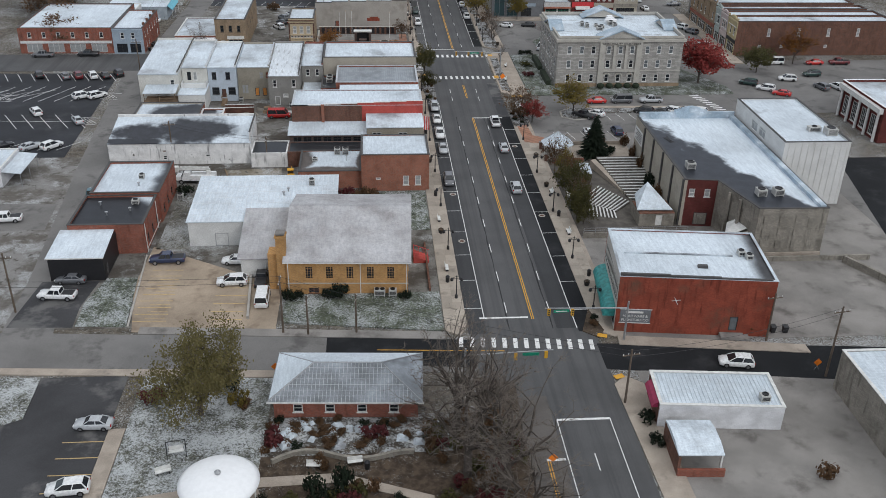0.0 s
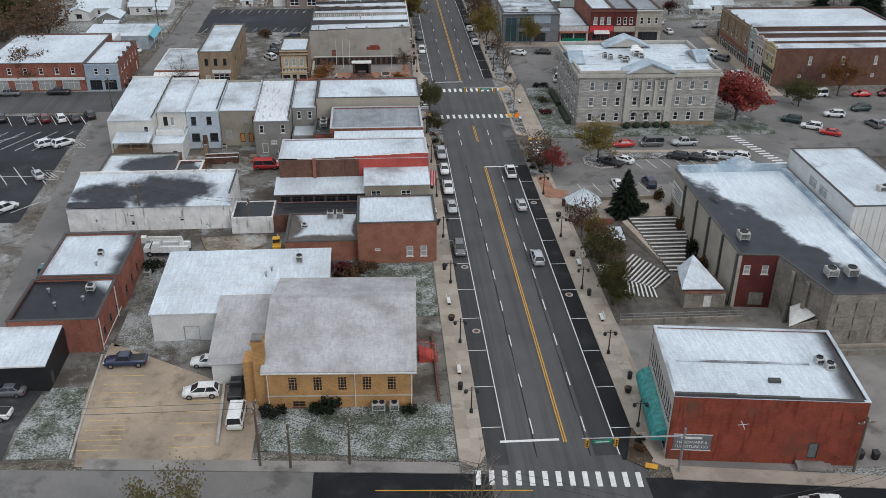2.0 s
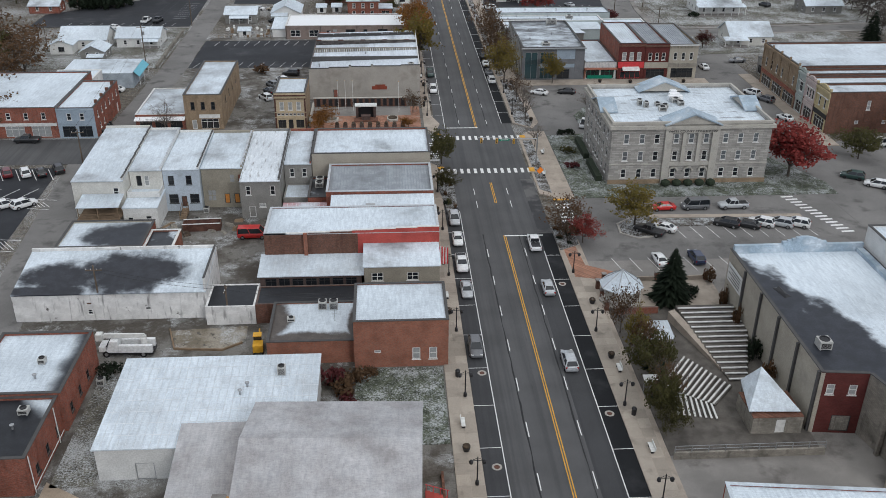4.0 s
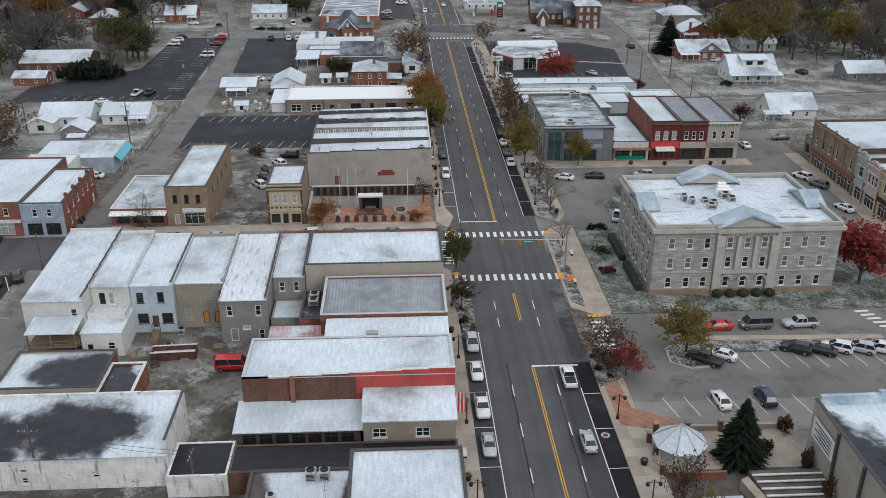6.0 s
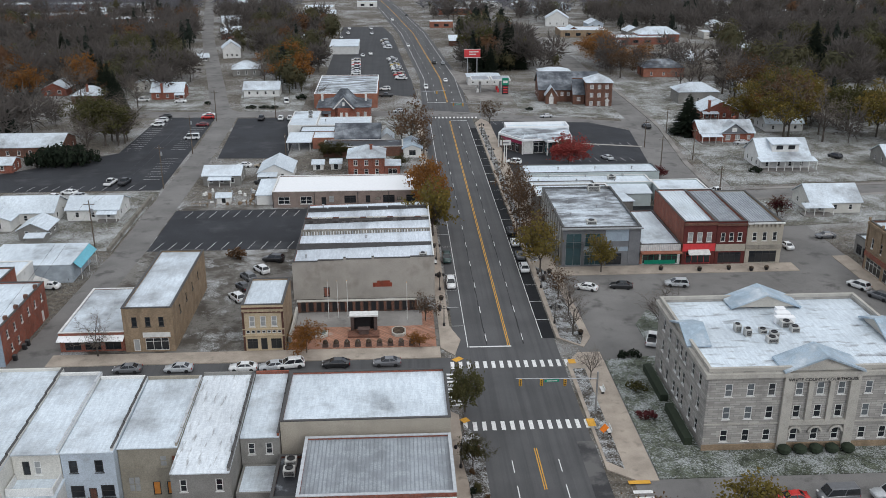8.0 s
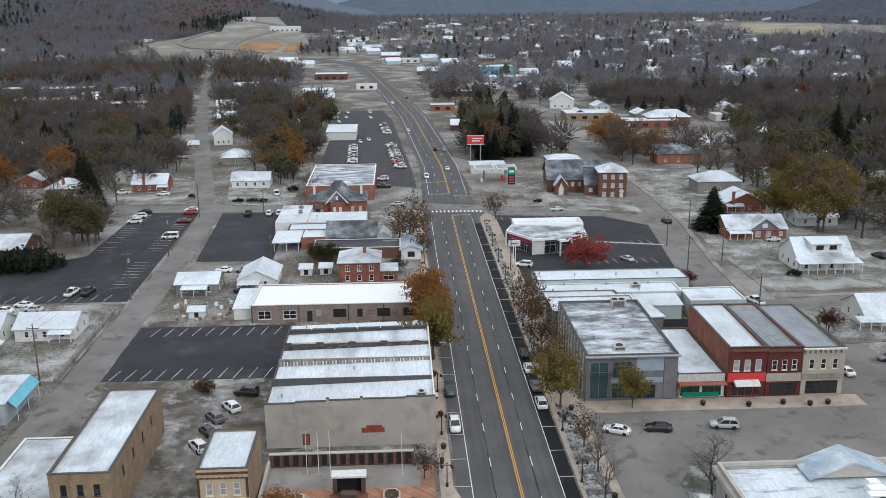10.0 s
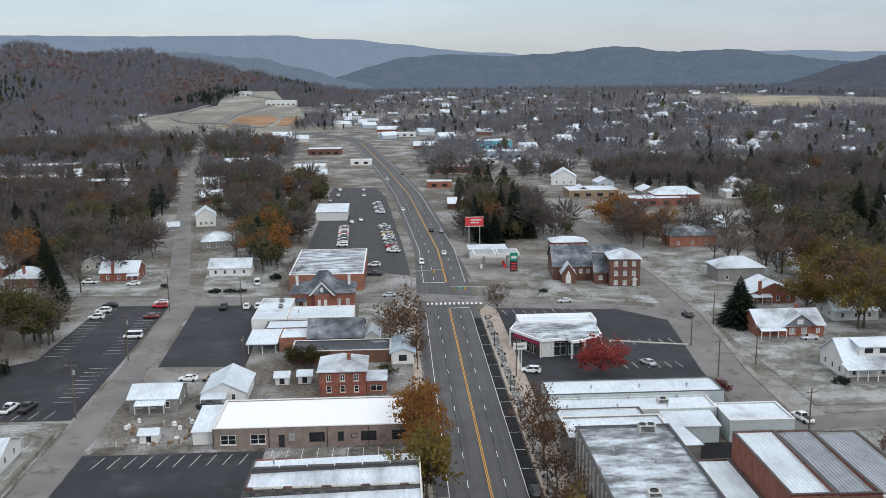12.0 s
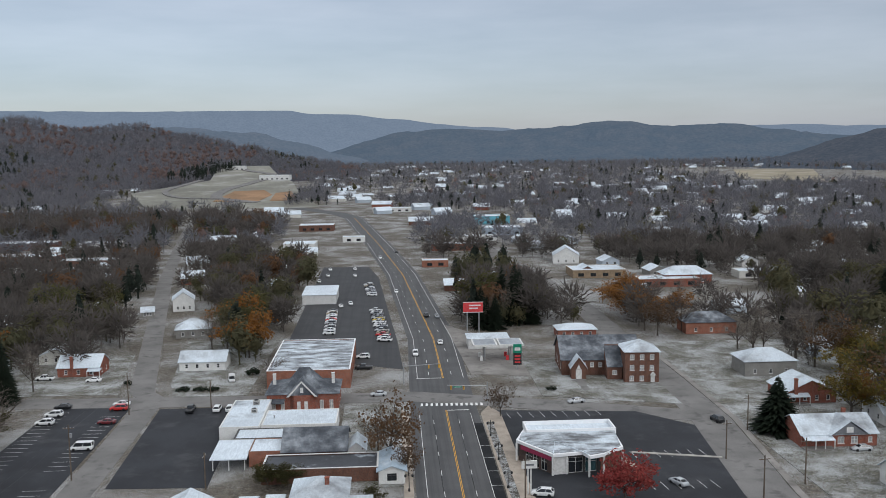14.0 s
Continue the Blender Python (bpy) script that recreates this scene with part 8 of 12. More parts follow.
b = flat_building("cream_corner_shop", 79.6, 87.4, 296.6, 320.4, 9.4, {"*": STUCCO_BEIGE, "E": BRICK_BUFF}, ROOF_METAL, "two-storey cream corner shop with ornate cornice", par=0.22, drop=0.5, ribs=0.6, rib_mat=RIB_GREY,
                  ops={"S": row(3, 0.6, 7.2, 5.2, 1.0, 2.0, "sash", GLASS, COPING_W) + [(3.9, 0.3, 6.0, 2.6, "shop", GLASS, FRAME_D)], "E": row(5, 1, 22, 5.2, 1.0, 1.9) + row(3, 1, 22, 0.6, 2.4, 2.2, "shop", GLASS, FRAME_D)})
for i in range(8):
    part("bracket", Geo().box(0.3 + 0.95 * i, 0.6 + 0.95 * i, -0.4, -0.02, 8.5, 9.1), STUCCO_BEIGE, b)
part("cornice", Geo().box(-0.1, 7.9, -0.45, -0.004, 9.101, 9.38), COPING_W, b)
part("string_course", Geo().box(-0.05, 7.85, -0.2, -0.004, 3.4, 4.3), BLOCK_GREY, b)
flat_building("rear_shop_west", 38.9, 58.0, 328.0, 338.0, 6.4, SIDING_GREY, ROOF_SNOW, "low shops with snowy flat roofs", par=0.3, cap=COPING_W)
flat_building("rear_shop_step", 38.9, 56.0, 338.1, 345.0, 5.2, METAL_WHITE, ROOF_SNOW, "low stepped shop with a snowy roof", par=0.25, cap=COPING)
flat_building("rear_shop_middle", 38.9, 72.0, 345.1, 352.4, 4.6, METAL_MINT, ROOF_SNOW, "long low shop with pale metal walls and a snowy roof", par=0.2, cap=COPING_W)
flat_building("rear_shop_long", 38.9, 76.0, 352.5, 361.0, 5.4, METAL_MINT, ROOF_SNOW, "long low shop with a snowy roof and vents", par=0.2, cap=COPING)
shed_building("rear_shed", 60.4, 70.2, 338.6, 345.0, 3.4, 4.0, METAL_MINT, ROOF_SNOW, "pale metal shed with a snowy roof", over=0.3)
shed_building("rear_lean_to", 57.0, 62.0, 325.0, 338.2, 5.6, 4.0, SIDING_GREY, ROOF_SNOW, "lean-to with a white snowy roof behind a shop", over=0.4)
ground_patch("rear_court", rect(58.2, 78, 321, 338.4), 0.0, 0.045, ASPH_NEW, "dark asphalt rear court with parked vans", "yard")
flat_building("rear_garage", 72.2, 85.0, 338.5, 348, 4.4, METAL_MINT, ROOF_SNOW, "low pale garage with a round sign", par=0.2, cap=COPING_W, ops={"S": [(3, 0.05, 3, 2.6, "door", METAL_WHITE, GALV)]})
for i in range(9):
    roof_vent(42 + 3.4 * i, 347.0 + (i % 3) * 4.6, 4.4 if i % 3 < 1 or 347.0 + (i % 3) * 4.6 < 352 else 5.2)
ac_unit(62, 349, 4.4, 2.2, 1.4, 1.0)

# bank with a low flat rear roof and a faceted front roof
b = thing("bank", pose(36.0, 389.0, 0), "brick bank with a white two-level faceted roof and glass front", "bank")
FRONT = [(1.4, 14.6), (8.0, 4.2), (14.6, 5.2), (15.6, 2.4), (19.2, 3.8), (19.6, 4.6), (24.2, 8.0), (25.0, 24.0), (4.8, 24.0)]
for p_, q_, m_, o_ in (((2.0, 14.6), (8.3, 5.0), DARK_BRICK, [(3.4, 0.2, 2.0, 2.7, "shop", GLASS, COPING_W), (5.8, 0.2, 1.8, 2.7, "shop", GLASS, COPING_W), (8.4, 0.2, 1.8, 2.7, "shop", GLASS, COPING_W)]), ((8.35, 5.0), (11.2, 5.3), COPING_W, []), ((11.25, 5.3), (18.8, 6.4), FRAME_D, [(1.9, 0.2, 3.2, 3.4, "shop", GLASS, COPING_W), (5.4, 0.2, 2.6, 3.2, "shop", GLASS_TEAL, COPING_W)]), ((18.85, 6.4), (24.0, 8.6), BRICK_BROWN, []), ((24.0, 8.65), (24.6, 23.6), BRICK_RED, []), ((24.6, 23.65), (5.2, 23.65), BRICK_RED, []), ((5.2, 23.6), (2.0, 14.65), BRICK_RED, [])):
    wall_between(b, p_, q_, 0, 4.2, m_, o_, 0.25)
part("fascia", Geo().prism(FRONT, 4.21, 4.85), ROOF_WHITE, b, "white roof fascia")
part("roof", Geo().prism([(2.1, 14.6), (8.2, 4.8), (14.8, 5.8), (15.9, 3.2), (19.0, 4.3), (23.7, 8.3), (24.4, 17.0), (3.0, 17.0)], 4.851, [4.95, 4.95, 5.05, 4.95, 4.95, 5.0, 5.6, 5.7]), ROOF_GREY, b, "thin snow over a low-pitched roof")
part("rear_parapet", Geo().box(4.2, 24.8, 17.01, 17.35, 4.86, 6.2).box(4.2, 24.8, 23.5, 23.85, 4.86, 6.2).box(4.2, 4.55, 17.36, 23.49, 4.86, 6.2).box(24.45, 24.8, 17.36, 23.49, 4.86, 6.2), ROOF_WHITE, b)
part("rear_roof", Geo().box(4.56, 24.44, 17.36, 23.49, 4.86, 5.3), ROOF_SNOW, b)
g = Geo()
for p_, q_ in (((9.6, 11.0), (8.1, 4.6)), ((9.6, 11.0), (15.5, 3.4)), ((9.6, 11.0), (2.2, 14.4)), ((9.6, 11.0), (23.6, 9.6))):
    g.tube((p_[0], p_[1], 5.45), (q_[0], q_[1], 4.98), 0.12, 0.12, 5)
part("roof_ridge", g.knit(), ROOF_SNOW, b)
part("sign_band", Geo().hull([(2.5, 13.5, 3.1), (8.0, 5.1, 3.1), (7.75, 4.95, 3.1), (2.25, 13.35, 3.1)][::-1], [(2.5, 13.5, 4.1), (8.0, 5.1, 4.1), (7.75, 4.95, 4.1), (2.25, 13.35, 4.1)][::-1]), PINK_AWN, b, "maroon sign band")
for x, y in ((1.5, 14.2), (8.0, 4.4), (15.6, 2.8), (11.2, 5.0), (19.1, 4.2), (24.1, 8.0)):
    part("pier", Geo().box(x - 0.2, x + 0.2, y, y + 0.45, 0, 4.2), COPING_W, b)
part("drive_apron", Geo().prism([(25.4, 7.0), (27.6, 8.5), (26.4, 14), (25.4, 14)], 0, 0.2), CONC, b)
b = thing("bank_sign", pose(37.4, 383.4, 0.0), "white bank sign on two posts", "sign")
part("panel", Geo().box(-1.6, 1.6, -0.2, 0.2, 5.6, 7.2), COPING_W, b)
part("lettering_bar", Geo().box(-0.9, 0.9, -0.24, -0.201, 6.2, 6.6), STORE_GLASSY, b)
for x in (-0.4, 0.2):
    part("post", Geo().box(x, x + 0.25, -0.12, 0.12, 0, 5.59), COPING_W, b)

# brick church with square tower
b = thing("brick_church", pose(61.6, 477.5, 0, 0, 0, -4), "brown brick church under a broad dark slate roof", "church")
for face in "SENW":
    wall(b, face, 24.0, 20.0, 0, 5.0, BRICK_BROWN, row(4, 5.5, 15.5, 2.6, 1.1, 1.4, "sash", GLASS_LIT) if face == "S" else row(4, 1, 18, 1.4, 1.1, 2.0) if face == "W" else ())
gable_roof(b, 0, 24, 0, 20, 5.0, 10.4, ROOF_SLATE, "x", 0.5, BRICK_BROWN)
b = house("church_porch", 63.6, 472.6, 4.4, 4.6, 3.8, 6.8, BRICK_BROWN, ROOF_SNOW2, "gabled brick church porch with a white door", axis="y", category="porch", rz=-4, ops={"S": [(2.2, 0.1, 1.8, 2.9, "door", COPING_W, COPING_W)]})
part("lancet", Geo().hull([(1.6, -0.06, 3.1), (2.8, -0.06, 3.1), (2.2, -0.06, 4.6)], [(1.6, -0.004, 3.1), (2.8, -0.004, 3.1), (2.2, -0.004, 4.6)]), COPING_W, b, "white pointed window")
b = shed_building("church_link", 74.2, 78.6, 471.0, 477.4, 4.0, 9.4, BRICK_BROWN, ROOF_SLATE, "steep dark-roofed link between church and tower", "church", over=0.2, rz=-4, ops={"S": [(2.2, 1.6, 1.4, 1.3, "pair", GLASS_LIT, FRAME_W)]})
tops = lambda w: [(2.0, 0.5, 1.3, 1.6, "pair", GLASS_LIT, FRAME_W), (w / 2, 0.5, 1.3, 1.6, "pair", GLASS_LIT, FRAME_W)] + [o for z in (3.7, 6.9) for o in row(3, 0.6, w - 0.6, z, 1.3, 1.6, "pair", GLASS_LIT)]
b = house("church_tower_block", 78.6, 467.2, 10.0, 10.4, 9.2, 11.9, BRICK_BROWN, ROOF_SNOW2, "three-storey brick church tower with hipped snowy roof", kind="hip", category="church", rz=-4, ops={"S": tops(10.0), "E": tops(10.0)})
part("door_hood", Geo().hull([(7.2, -0.7, 2.3), (9.2, -0.7, 2.3), (9.2, -0.01, 2.3), (7.2, -0.01, 2.3)], [(8.1, -0.7, 3.3), (8.3, -0.7, 3.3), (8.3, -0.01, 3.3), (8.1, -0.01, 3.3)]), COPING_W, b, "white gabled door hood")
part("door_leaf", Geo().box(7.6, 8.8, -0.05, -0.004, 0.1, 2.29), COPING_W, b)
ground_patch("church_walk", [(64.4, 460), (66.4, 460), (67.2, 472.4), (64.8, 472.4)], -0.03, 0.13, ASPH_OLD, "short dark walk to a church door", "path")
house("small_brick_hall", 70.0, 530, 14, 9, 3.0, 4.6, BRICK_RED, ROOF_SNOW, "small brick hall with snowy hipped roof", kind="hip", category="hall")
# houses east
b = house("red_bungalow", 104.5, 406, 18.0, 12, 3.2, 6.2, BRICK_RED, ROOF_SNOW2, "red bungalow with a dark front gable and snowy roof", chimney=(13.2, 7, 7.0), porch=(0.0, 7.0, 2.4, 2.8), ops={"S": [(9.4, 0.8, 1.6, 1.7, "pair", GLASS_LIT, FRAME_W), (12.6, 0.8, 1.6, 1.7, "pair", GLASS_LIT, FRAME_W), (16.4, 1.0, 1.0, 1.3, "sash", GLASS_LIT, FRAME_W)]})
part("front_gable", Geo().hull([(6.8, -0.9, 3.3), (15.2, -0.9, 3.3), (11.0, -0.9, 6.2)], [(6.8, 5, 3.3), (15.2, 5, 3.3), (11.0, 5, 6.2)]), STORE_GLASSY, b)
part("gable_slope", Geo().slab([(6.2, -1.3, 3.2), (11, -1.3, 6.6), (11, 6, 6.6), (6.2, 6, 3.2)], 0.15).slab([(11, -1.3, 6.6), (15.8, -1.3, 3.2), (15.8, 6, 3.2), (11, 6, 6.6)], 0.15), ROOF_SNOW2, b)
part("gable_window", Geo().box(10.2, 11.8, -0.96, -0.905, 3.7, 5.0), COPING_W, b)
house("brick_cottage_east", 116, 441, 14, 12, 3.2, 6.4, BRICK_RED, ROOF_SNOW, "brick cottage with snowy gabled roof", axis="y", porch=(0, 6, 2.2, 2.8), chimney=(2.5, -0.5, 7.0))
b = house("white_dormer_house", 111.5, 372, 15.0, 12.5, 3.6, 8.0, SIDING_WHITE, ROOF_SNOW2, "large white house with deep porch and wide dormer", porch=(-1.0, 16.0, 3.4, 3.6))
part("dormer", Geo().box(4, 12, 1.6, 5.5, 4.8, 7.3), SIDING_WHITE, b)
part("dormer_roof", Geo().slab([(3.5, 0.9, 7.35), (12.5, 0.9, 7.35), (12.5, 6.2, 8.2), (3.5, 6.2, 8.2)], 0.15), ROOF_SNOW2, b)
for x in (5.2, 8.8):
    part("dormer_window", Geo().box(x, x + 2.0, 1.54, 1.595, 5.6, 6.8), GLASS, b)
house("corner_cottage", 108.6, 330.0, 13, 11, 3.0, 6.2, SIDING_CREAM, ROOF_SNOW2, "pale corner cottage with dark frosted roof and porch", porch=(-2.5, 5, 2.8, 2.7))
house("grey_cottage_east", 132, 420, 13, 11, 3.0, 6.0, SIDING_WHITE, ROOF_SNOW, "white cottage among trees")
house("cottage_far_east", 150, 372, 13, 10, 3.0, 5.8, SIDING_GREY, ROOF_SNOW2, "grey cottage with snowy roof")
# filling station
b = thing("filling_station", pose(36.0, 497, 0), "filling station canopy with two white flat roofs", "filling station")
for x in (0.0, 8.6):
    part("canopy_roof", Geo().box(x, x + 8.0, 0, 9.5, 5.0, 5.7), COPING_W, b)
    part("canopy_top", Geo().box(x + 0.5, x + 7.5, 0.5, 9.0, 5.701, 5.72), ROOF_METAL, b)
    for y in (2, 7.2):
        part("canopy_post", Geo().tube((x + 4, y, 0), (x + 4, y, 5), 0.2, 0.2, 8), GALV, b)
        part("fuel_pump", Geo().box(x + 2.4, x + 3.3, y - 0.3, y + 0.3, 0, 1.6), SIGN_RED if x else COPING_W, b)
b = thing("price_sign", pose(49.0, 486, 0), "tall green and black filling station sign", "sign")
part("post", Geo().box(-0.15, 0.15, -0.15, 0.15, 0, 3.0), GALV, b)
part("panel", Geo().box(-1.3, 1.3, -0.3, 0.3, 5.4, 8.2), SIGN_GREEN, b)
part("panel", Geo().box(-1.3, 1.3, -0.3, 0.3, 1.6, 5.39), BLACK_METAL, b)
for i in range(3):
    part("price_bar", Geo().box(-0.9, 0.9, -0.33, -0.301, 2.2 + i * 1.0, 2.7 + i * 1.0), SIGN_RED, b)
part("logo_bar", Geo().box(-0.9, 0.9, -0.33, -0.301, 6.2, 7.2), COPING_W, b)
house("station_shop", 36, 516, 14, 9, 3.6, 4.6, METAL_WHITE, ROOF_SNOW, "low white station shop with snowy roof", category="shop", kind="hip")
b = thing("billboard", pose(36.2, 541, 0), "red billboard on steel posts", "billboard")
part("panel", Geo().box(0, 7.4, -0.2, 0.2, 8.5, 12.0), SIGN_RED, b)
part("frame", Geo().box(-0.15, 7.55, -0.1, 0.3, 8.2, 8.49).box(-0.15, 7.55, -0.1, 0.3, 12.01, 12.2), COPING_W, b)
for i in range(2):
    part("lettering_bar", Geo().box(2.2, 6.5 - i, -0.24, -0.201, 10.7 - 1.1 * i, 11.2 - 1.1 * i), COPING_W, b)
for x in (1.5, 5.9):
    part("post", Geo().tube((x, 0.3, 0), (x, 0.3, 8.2), 0.25, 0.25, 8), GALV, b)

# ---- brick stores east of the square ----
for name, y0, y1, x1, h, front, side, roof, n, lab in (
        ("yellow_corner_store", 252.0, 259.2, 150, 9.8, PLASTER_YELLOW, BRICK_BROWN, ROOF_SNOW, 2, "brick corner store with a yellow plaster front"), ("pink_store", 259.3, 265.2, 150, 9.7, PLASTER_PINK, BRICK_BROWN, ROOF_SNOW, 3, "narrow store with a pale pink front"),
        ("mint_store", 265.3, 269.8, 148, 10.2, PLASTER_MINT, BRICK_BROWN, ROOF_SNOW2, 1, "narrow store with a grey-green front"), ("long_brick_store", 269.9, 292.6, 146, 10.8, BRICK_BUFF, BRICK_BROWN, ROOF_SNOW, 6, "long tan brick store with a snowy roof")):
    d_ = y1 - y0
    shops = max(1, n // 2)
    b = flat_building(name, 103.9, x1, y0, y1, h, {"*": side, "W": front}, roof, lab, par=0.45,
                      ops={"W": row(n, 0.5, d_ - 1.1, 5.4, 0.9 if n > 1 else 1.8, 2.2 if n > 1 else 2.8, "sash", GLASS, FRAME_W) + row(shops, 0.3, d_ - 0.9, 0.3, (d_ - 1.2) / shops * 0.86, 2.7, "shop", GLASS, FRAME_W),
                           "S": row(4, 5, 40, 5.6, 0.9, 2.2, "sash", GLASS_LIT, FRAME_W) + row(4, 4, 30, 2.2, 0.9, 0.9, "plain", GLASS_LIT, FRAME_W) if y0 < 255 else ()})
    part("cornice", Geo().box(-0.35, -0.004, 0.0, d_, h - 0.75, h - 0.2), front, b)
    part("sign_board", Geo().box(-0.16, -0.004, 0.2, d_ - 0.2, 3.3, 4.3), BLACK_METAL if y0 < 255 else front if n < 4 else BRICK_RED, b)
    part("string_course", Geo().box(-0.12, -0.004, 0.0, d_, 4.9, 5.1), front, b)
    for k in range(5 if n > 4 else 2):
        yy = (d_ - 0.4) * k / (4 if n > 4 else 1)
        part("pilaster", Geo().box(-0.2, -0.003, yy, yy + 0.4, 5.11, h - 0.76), front, b)
        part("finial", Geo().box(-0.3, 0.15, yy, yy + 0.4, h + 0.1, h + 0.75), front, b)
    if n < 4:
        crest = Geo()
        for k in range(7):
            crest.box(-0.12, 0.28, d_ * (0.16 + 0.097 * k), d_ * (0.16 + 0.097 * (k + 1)) - 0.001, h + 0.101, h + 0.2 + 0.75 * math.sin(math.pi * (k + 0.5) / 7))
        part("parapet_crest", crest, front, b, "arched plaster crest")
        part("window_hood", Geo().box(-0.18, -0.004, 0.6, d_ - 0.6, 7.75, 7.95), COPING_W, b)
b = flat_building("low_grey_store", 106.5, 128, 292.7, 302, 4.4, SIDING_GREY, ROOF_SNOW2, "low grey store beside a street", par=0.3, ops={"W": row(3, 0.5, 9, 0.4, 2.2, 2.2, "shop", GLASS, FRAME_D)})
b = flat_building("columned_office", 112, 136, 184, 204, 8.2, BRICK_DEEP, ROOF_SNOW2, "dark red brick office with white columns and a snowy roof", par=0.5, cap=ROOF_WHITE, ops={"W": row(4, 1, 18, 0.8, 2.2, 4.6, "grid", GLASS, FRAME_W), "S": row(4, 1, 23, 1.2, 1.4, 2.4)})
for i in range(5):
    part("column", Geo().tube((-0.5, 1.2 + 4.3 * i, 0), (-0.5, 1.2 + 4.3 * i, 6.6), 0.35, 0.3, 10), COPING_W, b)
part("entablature", Geo().box(-0.95, -0.01, 0.3, 19.7, 6.61, 7.7), COPING_W, b)

# ---- vehicles ----
def car_paint(name, col):
    k = Nodes("paint_" + name)
    c = k.mix(k.step(k.noise(3.0, 4), 0.3, 0.7), shade(col, 0.85), shade(col, 1.1))
    k.finish(c, 0.28, 0.0, None, 0, 0.5)
    k.b.inputs["Coat Weight"].default_value = 0.5
    return k.m


PAINTS = {n: car_paint(n, c) for n, c in dict(teal=(0.04, 0.13, 0.17), white=(0.72, 0.73, 0.73), silver=(0.42, 0.44, 0.46), grey=(0.13, 0.135, 0.145), black=(0.015, 0.016, 0.018), red=(0.50, 0.022, 0.02), maroon=(0.13, 0.015, 0.02),
                                            blue=(0.018, 0.03, 0.075), green=(0.02, 0.05, 0.045), yellow=(0.62, 0.45, 0.06), tan=(0.32, 0.27, 0.20)).items()}
# stations: along, half width, bottom, shoulder; cabin: belt front/rear, roof front/rear, roof height, half widths
SHAPES = {
    "sedan": dict(st=[(-2.35, 0.70, 0.38, 0.78), (-2.2, 0.85, 0.22, 0.98), (-1.3, 0.90, 0.18, 1.02), (0.9, 0.90, 0.18, 0.98), (1.8, 0.88, 0.2, 0.86), (2.25, 0.78, 0.26, 0.72), (2.36, 0.62, 0.36, 0.62)], cab=(-1.75, 1.05, -1.0, 0.35, 1.45, 0.80, 0.58), wheel=0.33, axle=(-1.4, 1.42)),
    "suv": dict(st=[(-2.35, 0.78, 0.42, 0.95), (-2.25, 0.90, 0.28, 1.12), (-1.2, 0.95, 0.25, 1.14), (0.9, 0.95, 0.25, 1.10), (1.9, 0.92, 0.27, 1.02), (2.3, 0.84, 0.32, 0.86), (2.42, 0.68, 0.42, 0.74)], cab=(-2.22, 1.28, -1.72, 0.30, 1.74, 0.88, 0.66), wheel=0.38, axle=(-1.42, 1.48)),
    "van": dict(st=[(-2.6, 0.88, 0.42, 1.05), (-2.5, 0.97, 0.28, 1.18), (-1.0, 1.0, 0.26, 1.2), (1.5, 1.0, 0.26, 1.18), (2.2, 0.95, 0.28, 1.0), (2.55, 0.86, 0.34, 0.85)], cab=(-2.55, 1.95, -2.45, 1.25, 2.1, 0.95, 0.82), wheel=0.37, axle=(-1.7, 1.7)),
    "pickup": dict(st=[(-2.85, 0.85, 0.48, 1.08), (-2.75, 0.95, 0.36, 1.12), (-0.7, 0.98, 0.34, 1.12), (1.2, 0.98, 0.34, 1.14), (2.3, 0.96, 0.36, 1.08), (2.75, 0.88, 0.4, 0.92), (2.85, 0.72, 0.5, 0.8)], cab=(-0.75, 1.35, -0.6, 0.75, 1.83, 0.88, 0.70), wheel=0.40, axle=(-1.85, 1.85)),
}


